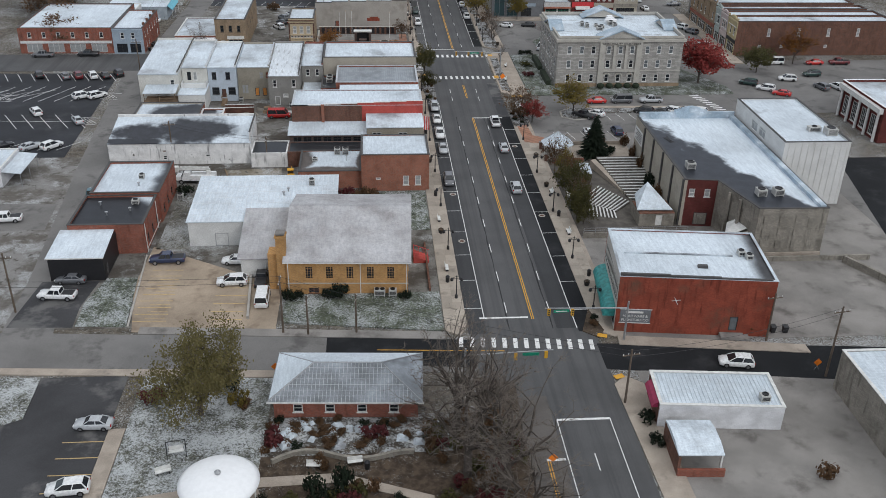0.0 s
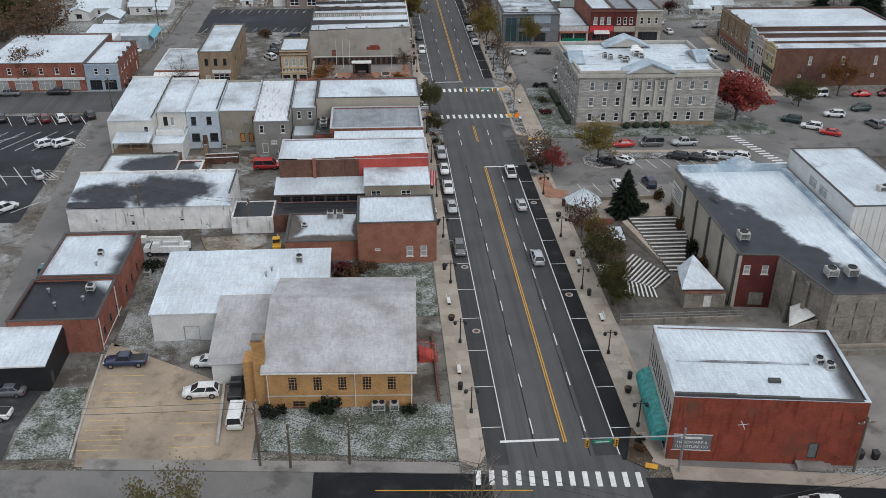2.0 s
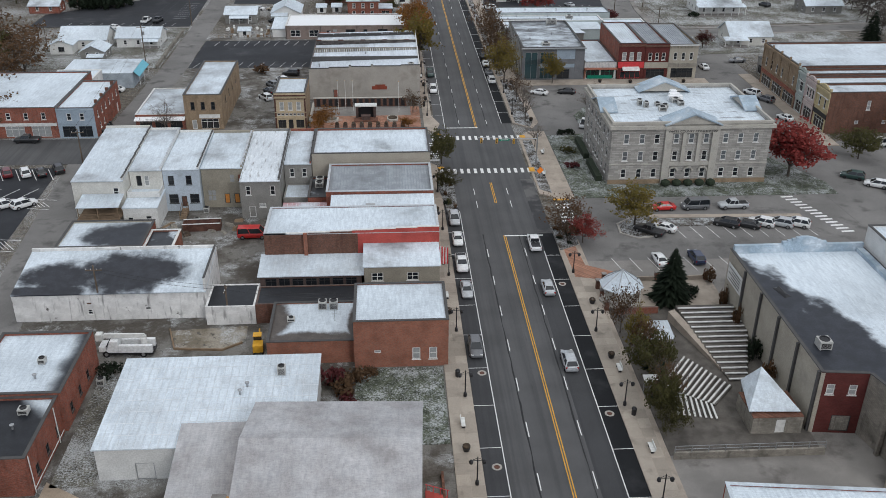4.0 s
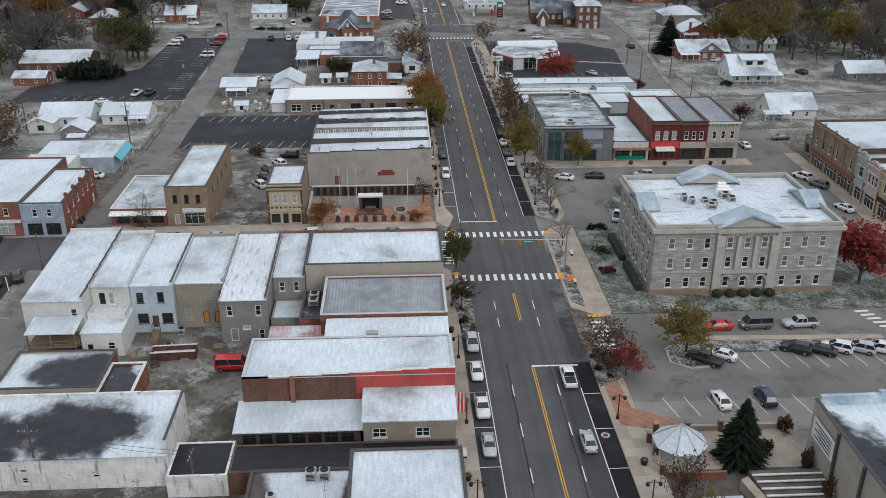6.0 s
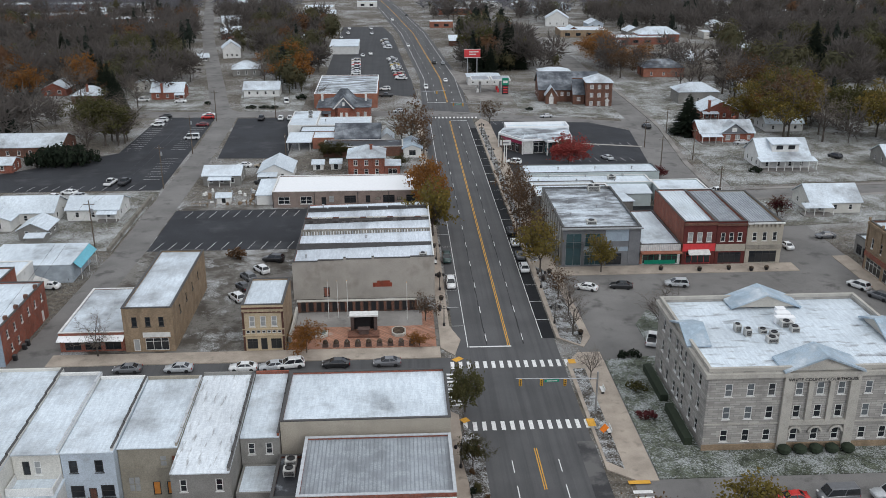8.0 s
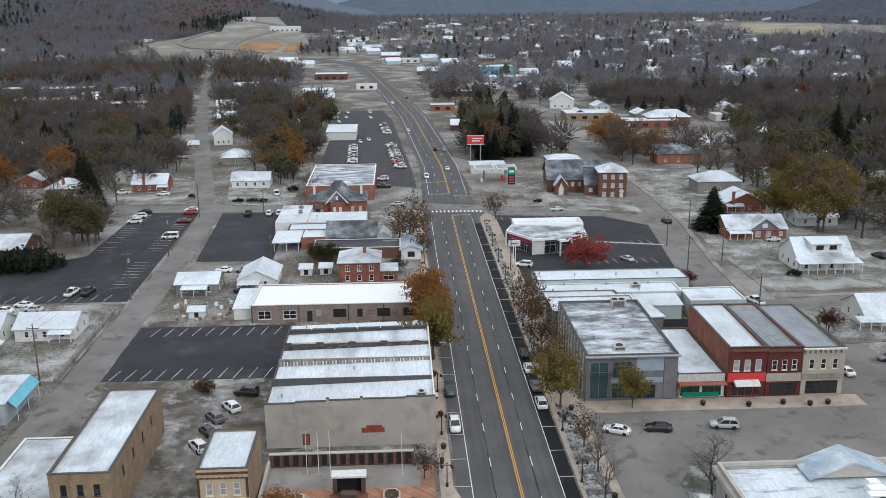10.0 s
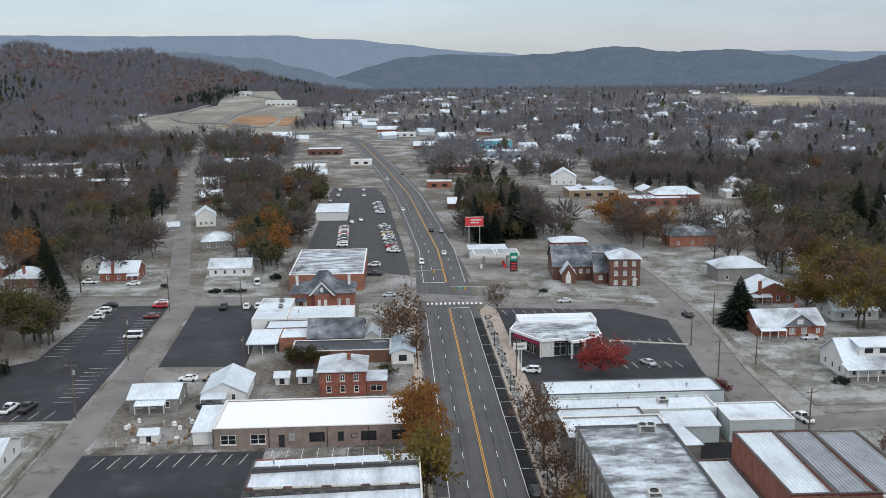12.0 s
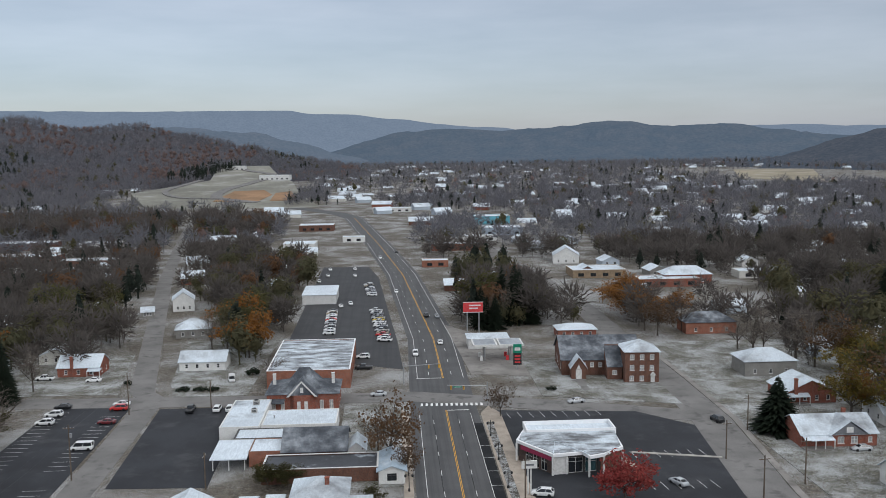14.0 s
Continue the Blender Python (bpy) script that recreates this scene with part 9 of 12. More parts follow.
def car_meshes(kind, paint):
    key = (kind, paint)
    if key in meshes:
        return meshes[key]
    s = SHAPES[kind]
    body = Geo()
    rings = []
    for y, w, zb, zt in s["st"]:
        rings.append([(-w * 0.9, y, zb), (-w, y, zb + 0.14), (-w, y, zt - 0.16), (-w * 0.88, y, zt), (w * 0.88, y, zt), (w, y, zt - 0.16), (w, y, zb + 0.14), (w * 0.9, y, zb)])
    for r in rings:
        body.v.extend(r)
    for i in range(len(rings) - 1):
        for j in range(8):
            body.f.append((i * 8 + j, (i + 1) * 8 + j, (i + 1) * 8 + (j + 1) % 8, i * 8 + (j + 1) % 8))
    body.f.append(tuple(range(8)))
    body.f.append(tuple(range((len(rings) - 1) * 8 + 7, (len(rings) - 1) * 8 - 1, -1)))
    b0, b1, r0, r1, top, wl_, wu = s["cab"]
    belt = s["st"][2][3] - 0.05
    glass = Geo().hull([(-wl_, b0, belt), (wl_, b0, belt), (wl_, b1, belt), (-wl_, b1, belt)], [(-wu, r0, top - 0.06), (wu, r0, top - 0.06), (wu, r1, top - 0.06), (-wu, r1, top - 0.06)])
    roof = Geo().hull([(-wu - 0.03, r0 - 0.05, top - 0.08), (wu + 0.03, r0 - 0.05, top - 0.08), (wu + 0.03, r1 + 0.05, top - 0.08), (-wu - 0.03, r1 + 0.05, top - 0.08)], [(-wu * 0.9, r0 + 0.1, top), (wu * 0.9, r0 + 0.1, top), (wu * 0.9, r1 - 0.1, top), (-wu * 0.9, r1 - 0.1, top)])
    pill = roof
    for sx in (-1, 1):
        pill.tube((sx * wl_, b1, belt), (sx * wu, r1, top - 0.05), 0.06, 0.05, 5).tube((sx * wl_, b0, belt), (sx * wu, r0, top - 0.05), 0.09, 0.07, 5)
        mid = (b0 + b1) / 2 - 0.1
        pill.tube((sx * (wl_ + 0.01), mid, belt), (sx * (wu + 0.01), (r0 + r1) / 2 - 0.1, top - 0.05), 0.06, 0.05, 5)
    bed = None
    if kind == "pickup":
        bed = Geo().box(-0.78, 0.78, -2.65, -0.85, 1.121, 1.135)
    tyre = Geo().tube((-0.12, 0, 0), (0.12, 0, 0), s["wheel"], s["wheel"], 12)
    rim = Geo().tube((-0.13, 0, 0), (0.13, 0, 0), s["wheel"] * 0.6, s["wheel"] * 0.6, 8)
    fy, ry = s["st"][-1][0] - 0.14, s["st"][0][0] + 0.06
    fz, rz_ = s["st"][-2][3] - 0.06, s["st"][1][3] - 0.2
    head = Geo().box(-0.17, 0.17, -0.1, 0.1, -0.07, 0.07)
    tail = Geo().box(-0.12, 0.12, -0.05, 0.05, -0.13, 0.13)
    P = PAINTS[paint]
    out = dict(body=body.mesh("body", P), glass=glass.mesh("cabin_glass", GLASS), roof=roof.knit().mesh("roof", P), tyre=tyre.mesh("tyre", RUBBER), rim=rim.mesh("rim", CHROME),
               head=head.mesh("headlight", LAMP_GLASS), tail=tail.mesh("tail_light", TAIL_RED), bed=bed.mesh("cargo_bed", BLACK_METAL) if bed else None,
               pos=(s["wheel"], s["axle"], s["st"][2][1], fy, ry, fz, rz_, s["st"][-2][1], s["st"][1][1]))
    out["body"].polygons.foreach_set("use_smooth", [True] * len(out["body"].polygons))
    meshes[key] = out
    return out


def car(kind, paint, x, y, heading=0.0, z=0.036, where="parked on asphalt", group="parked cars"):
    m = car_meshes(kind, paint)
    word = {"sedan": "saloon car", "suv": "sport utility vehicle", "van": "van", "pickup": "pickup truck"}[kind]
    c = thing({"sedan": "car", "suv": "suv", "van": "van", "pickup": "pickup_truck"}[kind], pose(x, y, z, 0, 0, heading), f"{paint} {word} {where}", "pickup truck" if kind == "pickup" else "van" if kind == "van" else "car", group)
    body = part("body", m["body"], None, c)
    part("cabin_glass", m["glass"], None, c, "dark tinted car windows")
    part("roof", m["roof"], None, c)
    if m["bed"]:
        part("cargo_bed", m["bed"], None, c, "dark open cargo bed")
    wr, ax, hw, fy, ry, fz, rz_, fw, rw = m["pos"]
    for yy in ax:
        for sx in (-1, 1):
            t = part("wheel", m["tyre"], None, c, "", Matrix.Translation((sx * (hw - 0.08), yy, wr)))
            if y < 225:
                part("rim", m["rim"], None, t)
    for sx in (-1, 1) if y < 290 else ():
        part("headlight", m["head"], None, c, "", Matrix.Translation((sx * (fw - 0.2), fy, fz)))
        part("tail_light", m["tail"], None, c, "", Matrix.Translation((sx * (rw - 0.14), ry, rz_)))
    return c


for kind, paint, x, y, h in (
        # south lot and church lot
        ("sedan", "silver", -34.3, 93.6, 88), ("suv", "white", -34.2, 82.2, 95), ("pickup", "white", -47.6, 124.8, 85), ("sedan", "grey", -46.9, 129.6, 88), ("pickup", "blue", -33.2, 135.5, 92), ("sedan", "white", -22.0, 134.8, 88),
        ("suv", "white", -21.8, 127.9, 92), ("van", "white", -16.6, 122.6, 0), ("pickup", "black", -17.3, 128.6, 0), ("suv", "white", 50.2, 102.6, 80),
        # north-west lot
        ("suv", "black", -83.7, 235.0, 24), ("sedan", "grey", -77.0, 234.2, 24), ("suv", "maroon", -73.9, 234.4, 24), ("suv", "white", -70.3, 234.4, 26), ("sedan", "black", -67.2, 234.6, 26), ("suv", "black", -64.2, 236.2, 26),
        ("suv", "white", -68.6, 218.4, -52), ("suv", "white", -65.2, 218.6, -47), ("suv", "white", -76.0, 207.2, 32), ("sedan", "silver", -65.3, 201.6, 30), ("sedan", "black", -76.6, 186.6, -48), ("sedan", "silver", -70.6, 186.0, -46), ("suv", "white", -66.4, 186.2, -38),
        ("pickup", "grey", -88.1, 253.0, 90), ("pickup", "black", -76.3, 253.6, 90), ("pickup", "white", -64.2, 151.6, 96), ("pickup", "teal", -51.7, 161.0, 8), ("pickup", "black", -66.0, 294.8, 80), ("sedan", "white", -66.4, 290.4, 82),
        # main street kerbs
        ("suv", "silver", 15.3, 208.6, 180), ("sedan", "white", 15.3, 200.4, 180), ("pickup", "white", 15.3, 191.2, 180), ("sedan", "silver", 15.4, 182.4, 180), ("suv", "grey", 15.3, 165.8, 180), ("suv", "green", 15.2, 301.8, 180), ("suv", "white", 15.3, 287.4, 180),
        ("suv", "black", 31.5, 319, 0), ("sedan", "white", 31.4, 311.5, 0), ("suv", "white", 31.4, 295.4, 0), ("sedan", "grey", 31.5, 303, 0),
        # moving slowly in the lanes
        ("pickup", "white", 28.5, 198.2, 0), ("sedan", "silver", 28.4, 182.6, 0), ("suv", "silver", 28.0, 161.8, 0),
        # square
        ("sedan", "white", 42.6, 284.0, 65), ("pickup", "white", 49.6, 259.6, -20), ("sedan", "red", 55.2, 212.2, 92), ("van", "grey", 61.4, 212.4, 92), ("pickup", "silver", 68.8, 212.4, 92),
        ("suv", "black", 64.9, 204.6, 60), ("sedan", "black", 68.6, 204.0, 60), ("suv", "white", 71.4, 204.6, 60), ("suv", "silver", 74.8, 204.2, 60), ("suv", "white", 77.8, 204.0, 60), ("sedan", "white", 52.9, 203.4, 55), ("pickup", "black", 49.9, 202.2, 50),
        ("sedan", "white", 48.8, 191.2, 2), ("suv", "blue", 55.2, 191.6, 2), ("suv", "silver", 61.4, 284.8, 82), ("suv", "white", 97.9, 281.8, 30), ("suv", "grey", 99.4, 276.2, 30), ("sedan", "white", 98.8, 262, 20), ("sedan", "black", 49.8, 284.4, 80),
        ("suv", "green", 98.4, 225.6, 60), ("suv", "white", 101.2, 221, 60), ("sedan", "red", 103.8, 217, 60), ("van", "white", 112.5, 243.6, 90), ("sedan", "red", 124.0, 243.2, 90), ("pickup", "maroon", 131, 243.2, 90), ("suv", "green", 118.5, 232.6, 95), ("suv", "white", 110.2, 228.8, 80),
        ("suv", "grey", 116.4, 221.8, 15), ("suv", "white", 120.6, 221.8, 15), ("suv", "white", 124.8, 222.4, 15), ("sedan", "silver", 129, 223, 15), ("sedan", "white", 92.8, 306, 5), ("sedan", "silver", 93.6, 318, 180), ("sedan", "grey", 104.6, 312, 95),
        # yards
        ("van", "red", -20.7, 203.8, -90), ("suv", "white", -27.2, 282.4, 35), ("sedan", "black", -26.8, 288.0, 35), ("suv", "grey", -26.6, 293.2, 35), ("suv", "white", -24.4, 297.2, 35), ("suv", "black", -22.6, 303.4, 80),
        # cross street
        ("sedan", "grey", -40.6, 253.0, 90), ("sedan", "silver", -32.1, 252.8, 90), ("sedan", "white", -21.4, 252.6, 90), ("sedan", "silver", -16.5, 252.8, 100), ("suv", "white", -13.6, 253.2, 100), ("sedan", "black", -6.0, 253.2, 90), ("sedan", "grey", 2.6, 253.2, 90),
        # lane lots
        ("pickup", "white", -75.7, 366.4, -8), ("pickup", "black", -71.9, 366.6, -8), ("sedan", "white", -84.2, 357.4, 75), ("sedan", "white", -87.4, 353.6, 80), ("sedan", "silver", -80.6, 354.0, 80), ("sedan", "maroon", -64.6, 440.4, 92), ("van", "white", -64.2, 420.0, 92),
        ("suv", "red", -65.0, 452.6, 92), ("sedan", "white", -65.6, 457.2, 92), ("sedan", "black", -81.0, 455.6, 92), ("suv", "white", -80.8, 448.2, 92), ("suv", "white", -80.6, 441.0, 92), ("pickup", "black", -45.0, 449.6, 0), ("suv", "white", -37.8, 449.4, 0), ("suv", "white", -34.4, 449.4, 0),
        ("sedan", "white", -41.2, 383.4, 85), ("sedan", "tan", -35.8, 383.0, 85), ("suv", "black", -33.2, 364.2, 60),
        ("sedan", "white", -81.8, 484.2, 90), ("pickup", "white", -97.6, 487.6, 92), ("van", "white", -39.4, 481.4, 10),
        # bank, houses, far road
        ("suv", "white", 40.0, 382.6, 75), ("sedan", "silver", 69.3, 386.4, 25), ("pickup", "white", 91.0, 348.4, 15), ("suv", "black", 92.4, 428.0, 10), ("sedan", "silver", 60.0, 447.8, 100), ("sedan", "silver", 117.4, 403.2, 90), ("suv", "black", 140, 384, 20),
        ("suv", "white", -0.2, 506.4, 90), ("pickup", "black", 0.4, 491.4, 90), ("sedan", "silver", 5.6, 460.0, 92), ("suv", "white", 17.4, 509.2, 180), ("sedan", "white", 26.6, 526, 2), ("suv", "black", 23.6, 577.4, 3), ("sedan", "silver", 28.0, 575.6, 3), ("sedan", "white", 11.6, 640, 183), ("suv", "white", 2.4, 770, 186), ("sedan", "black", 12.4, 800, 6)):
    car(kind, paint, x, y, h)

# rows of cars at the dealer
stock = ["white", "silver", "white", "grey", "white", "black", "silver", "white", "red", "white", "silver", "white", "tan", "white", "grey"]
for i in range(15):
    car("sedan" if i % 3 else "suv", stock[i], -14.2 - 0.12 * i, 546 + 3.3 * i, 90, where="in a dealer's row", group="dealer row")
for i in range(15):
    car("suv" if i % 2 else "pickup", "yellow" if i == 9 else stock[(i * 4) % 15], 6.8 - 0.30 * i, 532 + 4.2 * i, 75, where="in a dealer's row", group="dealer row")
for i in range(8):
    car("suv", stock[(i * 7) % 15], 0.2 - 0.35 * i, 632 + 4.4 * i, 80, where="in a dealer's row", group="dealer row")
for x, y in ((-25.1, 698), (-25.4, 722), (-10.4, 696), (-11.5, 722), (-28.2, 678), (-9.0, 610), (-13.0, 604)):
    car("sedan", "white", x, y, 10, where="on a dealer's lot", group="dealer row")
shed_building("dealer_hall", -30.5, -15.5, 612, 634, 4.2, 5.0, METAL_WHITE, ROOF_SNOW, "grey dealer workshop with a snowy roof", over=0.3)

# bucket truck and small digger in the yard
b = thing("bucket_truck", pose(-33.4, 167.6, 0.02, 0, 0, 88), "white utility bucket truck with a folded boom", "truck")
part("chassis", Geo().box(-1.1, 1.1, -3.6, 3.4, 0.5, 0.8), BLACK_METAL, b)
part("cab", Geo().hull([(-1.1, 1.2, 0.8), (1.1, 1.2, 0.8), (1.1, 2.9, 0.8), (-1.1, 2.9, 0.8)], [(-1.0, 1.2, 2.5), (1.0, 1.2, 2.5), (1.0, 2.3, 2.5), (-1.0, 2.3, 2.5)]), PAINTS["white"], b)
part("bonnet", Geo().box(-0.95, 0.95, 2.91, 3.9, 0.8, 1.6), PAINTS["white"], b)
part("windscreen", Geo().hull([(-0.9, 2.75, 1.6), (0.9, 2.75, 1.6), (0.9, 2.9, 1.6), (-0.9, 2.9, 1.6)], [(-0.85, 2.36, 2.4), (0.85, 2.36, 2.4), (0.85, 2.5, 2.4), (-0.85, 2.5, 2.4)]), GLASS, b)
part("service_body", Geo().box(-1.15, -0.6, -3.5, 1.1, 0.81, 1.9).box(0.6, 1.15, -3.5, 1.1, 0.81, 1.9), PAINTS["white"], b)
part("boom", Geo().box(-0.2, 0.2, -2.6, 3.4, 2.6, 2.95).box(-0.15, 0.15, -2.4, 3.2, 3.0, 3.25), COPING_W, b)
part("turret", Geo().lathe([(0.5, 0.81), (0.45, 2.6), (0, 2.61)], 10, 0, -2.2), COPING_W, b)
part("bucket", Geo().box(-0.5, 0.5, 3.42, 4.3, 2.3, 3.3), COPING_W, b)
for yy in (-2.2, 2.9):
    for sx in (-1, 1):
        t = part("wheel", Geo().tube((sx * 0.8, yy, 0.48), (sx * 1.12, yy, 0.48), 0.48, 0.48, 14), RUBBER, b)
        part("rim", Geo().tube((sx * 0.79, yy, 0.48), (sx * 1.13, yy, 0.48), 0.26, 0.26, 10), CHROME, t)
b = thing("small_digger", pose(-15.4, 167.2, 0.02, 0, 0, 5), "yellow compact digger with black tracks", "digger")
for sx in (-0.7, 0.45):
    part("track", Geo().prism([(sx, -1.1), (sx + 0.3, -1.1), (sx + 0.3, 1.1), (sx, 1.1)], 0, 0.5), RUBBER, b)
part("engine_body", Geo().box(-0.7, 0.7, -1.2, 0.4, 0.55, 1.6), PLASTIC_YEL, b)
part("cab", Geo().box(-0.6, 0.5, 0.41, 1.2, 0.6, 2.3), GLASS, b)
part("cab_roof", Geo().box(-0.65, 0.55, 0.2, 1.25, 2.301, 2.4), PLASTIC_YEL, b)
part("boom", Geo().tube((0.2, 1.2, 0.9), (0.2, 2.4, 2.2), 0.12, 0.1, 6).tube((0.2, 2.4, 2.2), (0.2, 3.0, 0.6), 0.1, 0.08, 6), PLASTIC_YEL, b)
# open skip behind the terrace
b = thing("open_skip", pose(-33.4, 206.4, -0.08, 0, 0, 3), "long rusty open-topped skip with snow inside", "skip")
part("side", Geo().box(0, 6.6, 0, 0.12, 0.1, 1.5), RUST, b)
part("side", Geo().box(0, 6.6, 2.1, 2.22, 0.1, 1.5), RUST, b)
part("end", Geo().box(0, 0.12, 0.121, 2.099, 0.1, 1.5), RUST, b)
part("end", Geo().box(6.48, 6.6, 0.121, 2.099, 0.1, 1.5), RUST, b)
part("load", Geo().box(0.13, 6.47, 0.13, 2.09, 0.1, 0.7), ROOF_SNOW, b)
part("rim", Geo().box(-0.05, 6.65, -0.05, 0.17, 1.501, 1.6).box(-0.05, 6.65, 2.05, 2.27, 1.501, 1.6), COPING_W, b)

# ---- poles, lamps and signals ----
def utility_pole(x, y, h=10.5, rz=0.0, transformer=False, lean=(0, 0)):
    p = thing("utility_pole", pose(x, y, 0, 0, 0, rz), "weathered timber utility pole with crossarm", "utility pole", "utility poles")
    part("pole", Geo().tube((0, 0, 0), (lean[0], lean[1], h), 0.17, 0.12, 8), WOOD_POLE, p)
    part("crossarm", Geo().box(lean[0] - 1.2, lean[0] + 1.2, lean[1] - 0.06, lean[1] + 0.06, h - 0.9, h - 0.76), WOOD_POLE, p)
    pins = Geo()
    for dx in (-1.1, -0.4, 0.4, 1.1):
        pins.tube((lean[0] + dx, lean[1], h - 0.759), (lean[0] + dx, lean[1], h - 0.55), 0.05, 0.03, 6)
    part("insulators", pins, COPING_W, p)
    if transformer:
        part("transformer", Geo().lathe([(0.0, h - 2.9), (0.28, h - 2.85), (0.28, h - 1.9), (0.0, h - 1.8)], 10, lean[0] + 0.4, lean[1]), GALV, p)
    return p


def cable(a, b, sag=0.7, r=0.026):
    g = Geo()
    pts = [Vector(a).lerp(Vector(b), i / 10) - Vector((0, 0, sag * 4 * (i / 10) * (1 - i / 10))) for i in range(11)]
    for p, q in zip(pts, pts[1:]):
        g.tube(p, q, r, r, 4, False)
    solid("overhead_cable", g.knit(), BLACK_METAL, "thin black overhead cable between poles", "cable", "overhead cables")


LINE = [(-52.6, 121, 10), (-39.7, 177.0, 9.2), (-57.8, 232.5, 10.5), (-63.0, 310.2, 12.5), (-59.9, 361.2, 12.4), (-59.8, 399.8, 12.4), (-61.0, 448, 11.5)]
for i, (x, y, h) in enumerate(LINE):
    utility_pole(x, y, h, 0, i in (4, 5, 3))
for (x0, y0, h0), (x1, y1, h1) in zip(LINE[2:], LINE[3:]):
    for dx in (-1.1, 1.1):
        cable((x0 + dx, y0, h0 - 0.6), (x1 + dx, y1, h1 - 0.6))
for x, y, h in ((-20.7, 175.1, 6.5), (-12.8, 113.6, 9.5), (-9.2, 113.0, 6.5), (-2.3, 113.2, 6.5), (61.6, 99.4, 11.2), (32.6, 95.0, 8.4), (83.2, 376, 9.5), (84.6, 400.5, 9.0), (95.4, 384.2, 10), (88.6, 340, 10), (36.0, 379.5, 9.5), (97.2, 420, 9), (-96, 330, 9), (-40, 452, 8), (56.8, 108.4, 8.0), (-29.6, 392, 8)):
    utility_pole(x, y, h, 10 if x > 0 else 85)
S_LINE = [(-90, 117.5, 9.3), (-12.8, 113.6, 9.4), (32.6, 95.0, 8.2), (61.6, 99.4, 11.0)]
for p, q in zip(S_LINE, S_LINE[1:]):
    for dz in (0, -0.9):
        cable((p[0], p[1], p[2] + dz), (q[0], q[1], q[2] + dz), 1.0)
for dz in (0, -0.6):
    cable((-39.7, 177, 8.8 + dz), (-20.7, 175.1, 6.3 + dz), 0.5)
    cable((-20.7, 175.1, 6.3 + dz), (-2.0, 172.5, 6.0 + dz), 0.5)


def street_lamp(x, y, heads=2, h=4.2):
    if "lamp" not in meshes:
        base = Geo().lathe([(0.24, 0), (0.22, 0.5), (0.09, 0.7), (0.07, 3.9), (0.0, 4.2)], 8).mesh("post", BLACK_METAL)
        arm = Geo().tube((-0.75, 0, 3.5), (0.75, 0, 3.5), 0.04, 0.04, 6).tube((-0.75, 0, 3.5), (0, 0, 3.9), 0.03, 0.03, 5).tube((0.75, 0, 3.5), (0, 0, 3.9), 0.03, 0.03, 5).mesh("arm", BLACK_METAL)
        glob = Geo().lathe([(0.1, 0), (0.24, 0.15), (0.26, 0.4), (0.12, 0.6), (0, 0.65)], 8).mesh("lantern", BLACK_METAL)
        meshes["lamp"] = (base, arm, glob)
    p = thing("street_lamp", pose(x, y, PAVE), "black cast-iron street lamp with twin lanterns", "street lamp", "street lamps")
    part("post", meshes["lamp"][0], None, p)
    part("arm", meshes["lamp"][1], None, p)
    for dx in (-0.75, 0.75):
        part("lantern", meshes["lamp"][2], None, p, "", Matrix.Translation((dx, 0, 3.0)))


for y in (122, 138, 155, 171, 188, 205, 222, 268, 285, 302, 319, 336, 353, 370, 387, 404):
    street_lamp(12.95, y)
for y in (118, 134, 152, 170, 188, 268, 285, 302, 319, 336, 353, 370, 387, 404, 421):
    street_lamp(33.5, y)


def signal_mast(x, y, h, reach, rz, heads, sign=None):
    """A mast arm that reaches along local -x, with hanging signal heads."""
    s = thing("traffic_signal", pose(x, y, 0.15, 0, 0, rz), "grey steel mast arm with hanging traffic signals", "traffic signal", "traffic signals")
    part("pole", Geo().tube((0, 0, 0), (0, 0, h + 0.8), 0.17, 0.13, 10), GALV, s)
    part("arm", Geo().tube((0, 0, h - 0.3), (-reach, 0, h + 0.25), 0.11, 0.06, 8), GALV, s)
    for d in heads:
        z = h - 0.3 + 0.55 * d / reach
        hd = part("signal_head", Geo().box(-d - 0.2, -d + 0.2, -0.2, 0.2, z - 1.15, z - 0.08), SIGNAL_YEL, s)
        g = Geo()
        for k in range(3):
            g.tube((-d, -0.23, z - 0.28 - 0.33 * k), (-d, -0.201, z - 0.28 - 0.33 * k), 0.12, 0.12, 8)
        part("lens", g, BLACK_METAL, hd)
    if sign:
        part("street_sign", Geo().box(-sign - 1.1, -sign + 1.1, -0.06, 0.06, h - 0.55, h - 0.15), SIGN_GREEN, s, "green street name plate")
        part("sign_lettering", Geo().box(-sign - 0.8, -sign + 0.8, -0.075, -0.061, h - 0.42, h - 0.28), COPING_W, s)
    return s


signal_mast(34.6, 236.3, 5.8, 12.5, 2, (5.0, 8.6, 11.8), 7.0)
signal_mast(36.1, 109.5, 5.6, 12.0, 2, (8.0, 11.4), 9.6)
signal_mast(12.0, 99.2, 5.4, 11.5, 180, (6.6, 10.6), 8.6)
signal_mast(35.5, 448, 5.6, 11, 3, (6.5, 10), 8.2)
signal_mast(13.0, 472, 5.6, 11, 180, (7.5, 10.5))
b = thing("road_work_sign", pose(34.2, 228.6, 0.15, 0, 0, 20), "orange diamond road work sign with flags", "road sign")
part("stand", Geo().tube((-0.4, 0.3, 0), (0, 0, 1.1), 0.03, 0.03, 5).tube((0.4, 0.3, 0), (0, 0, 1.1), 0.03, 0.03, 5).tube((0, -0.4, 0), (0, 0, 1.1), 0.03, 0.03, 5), GALV, b)
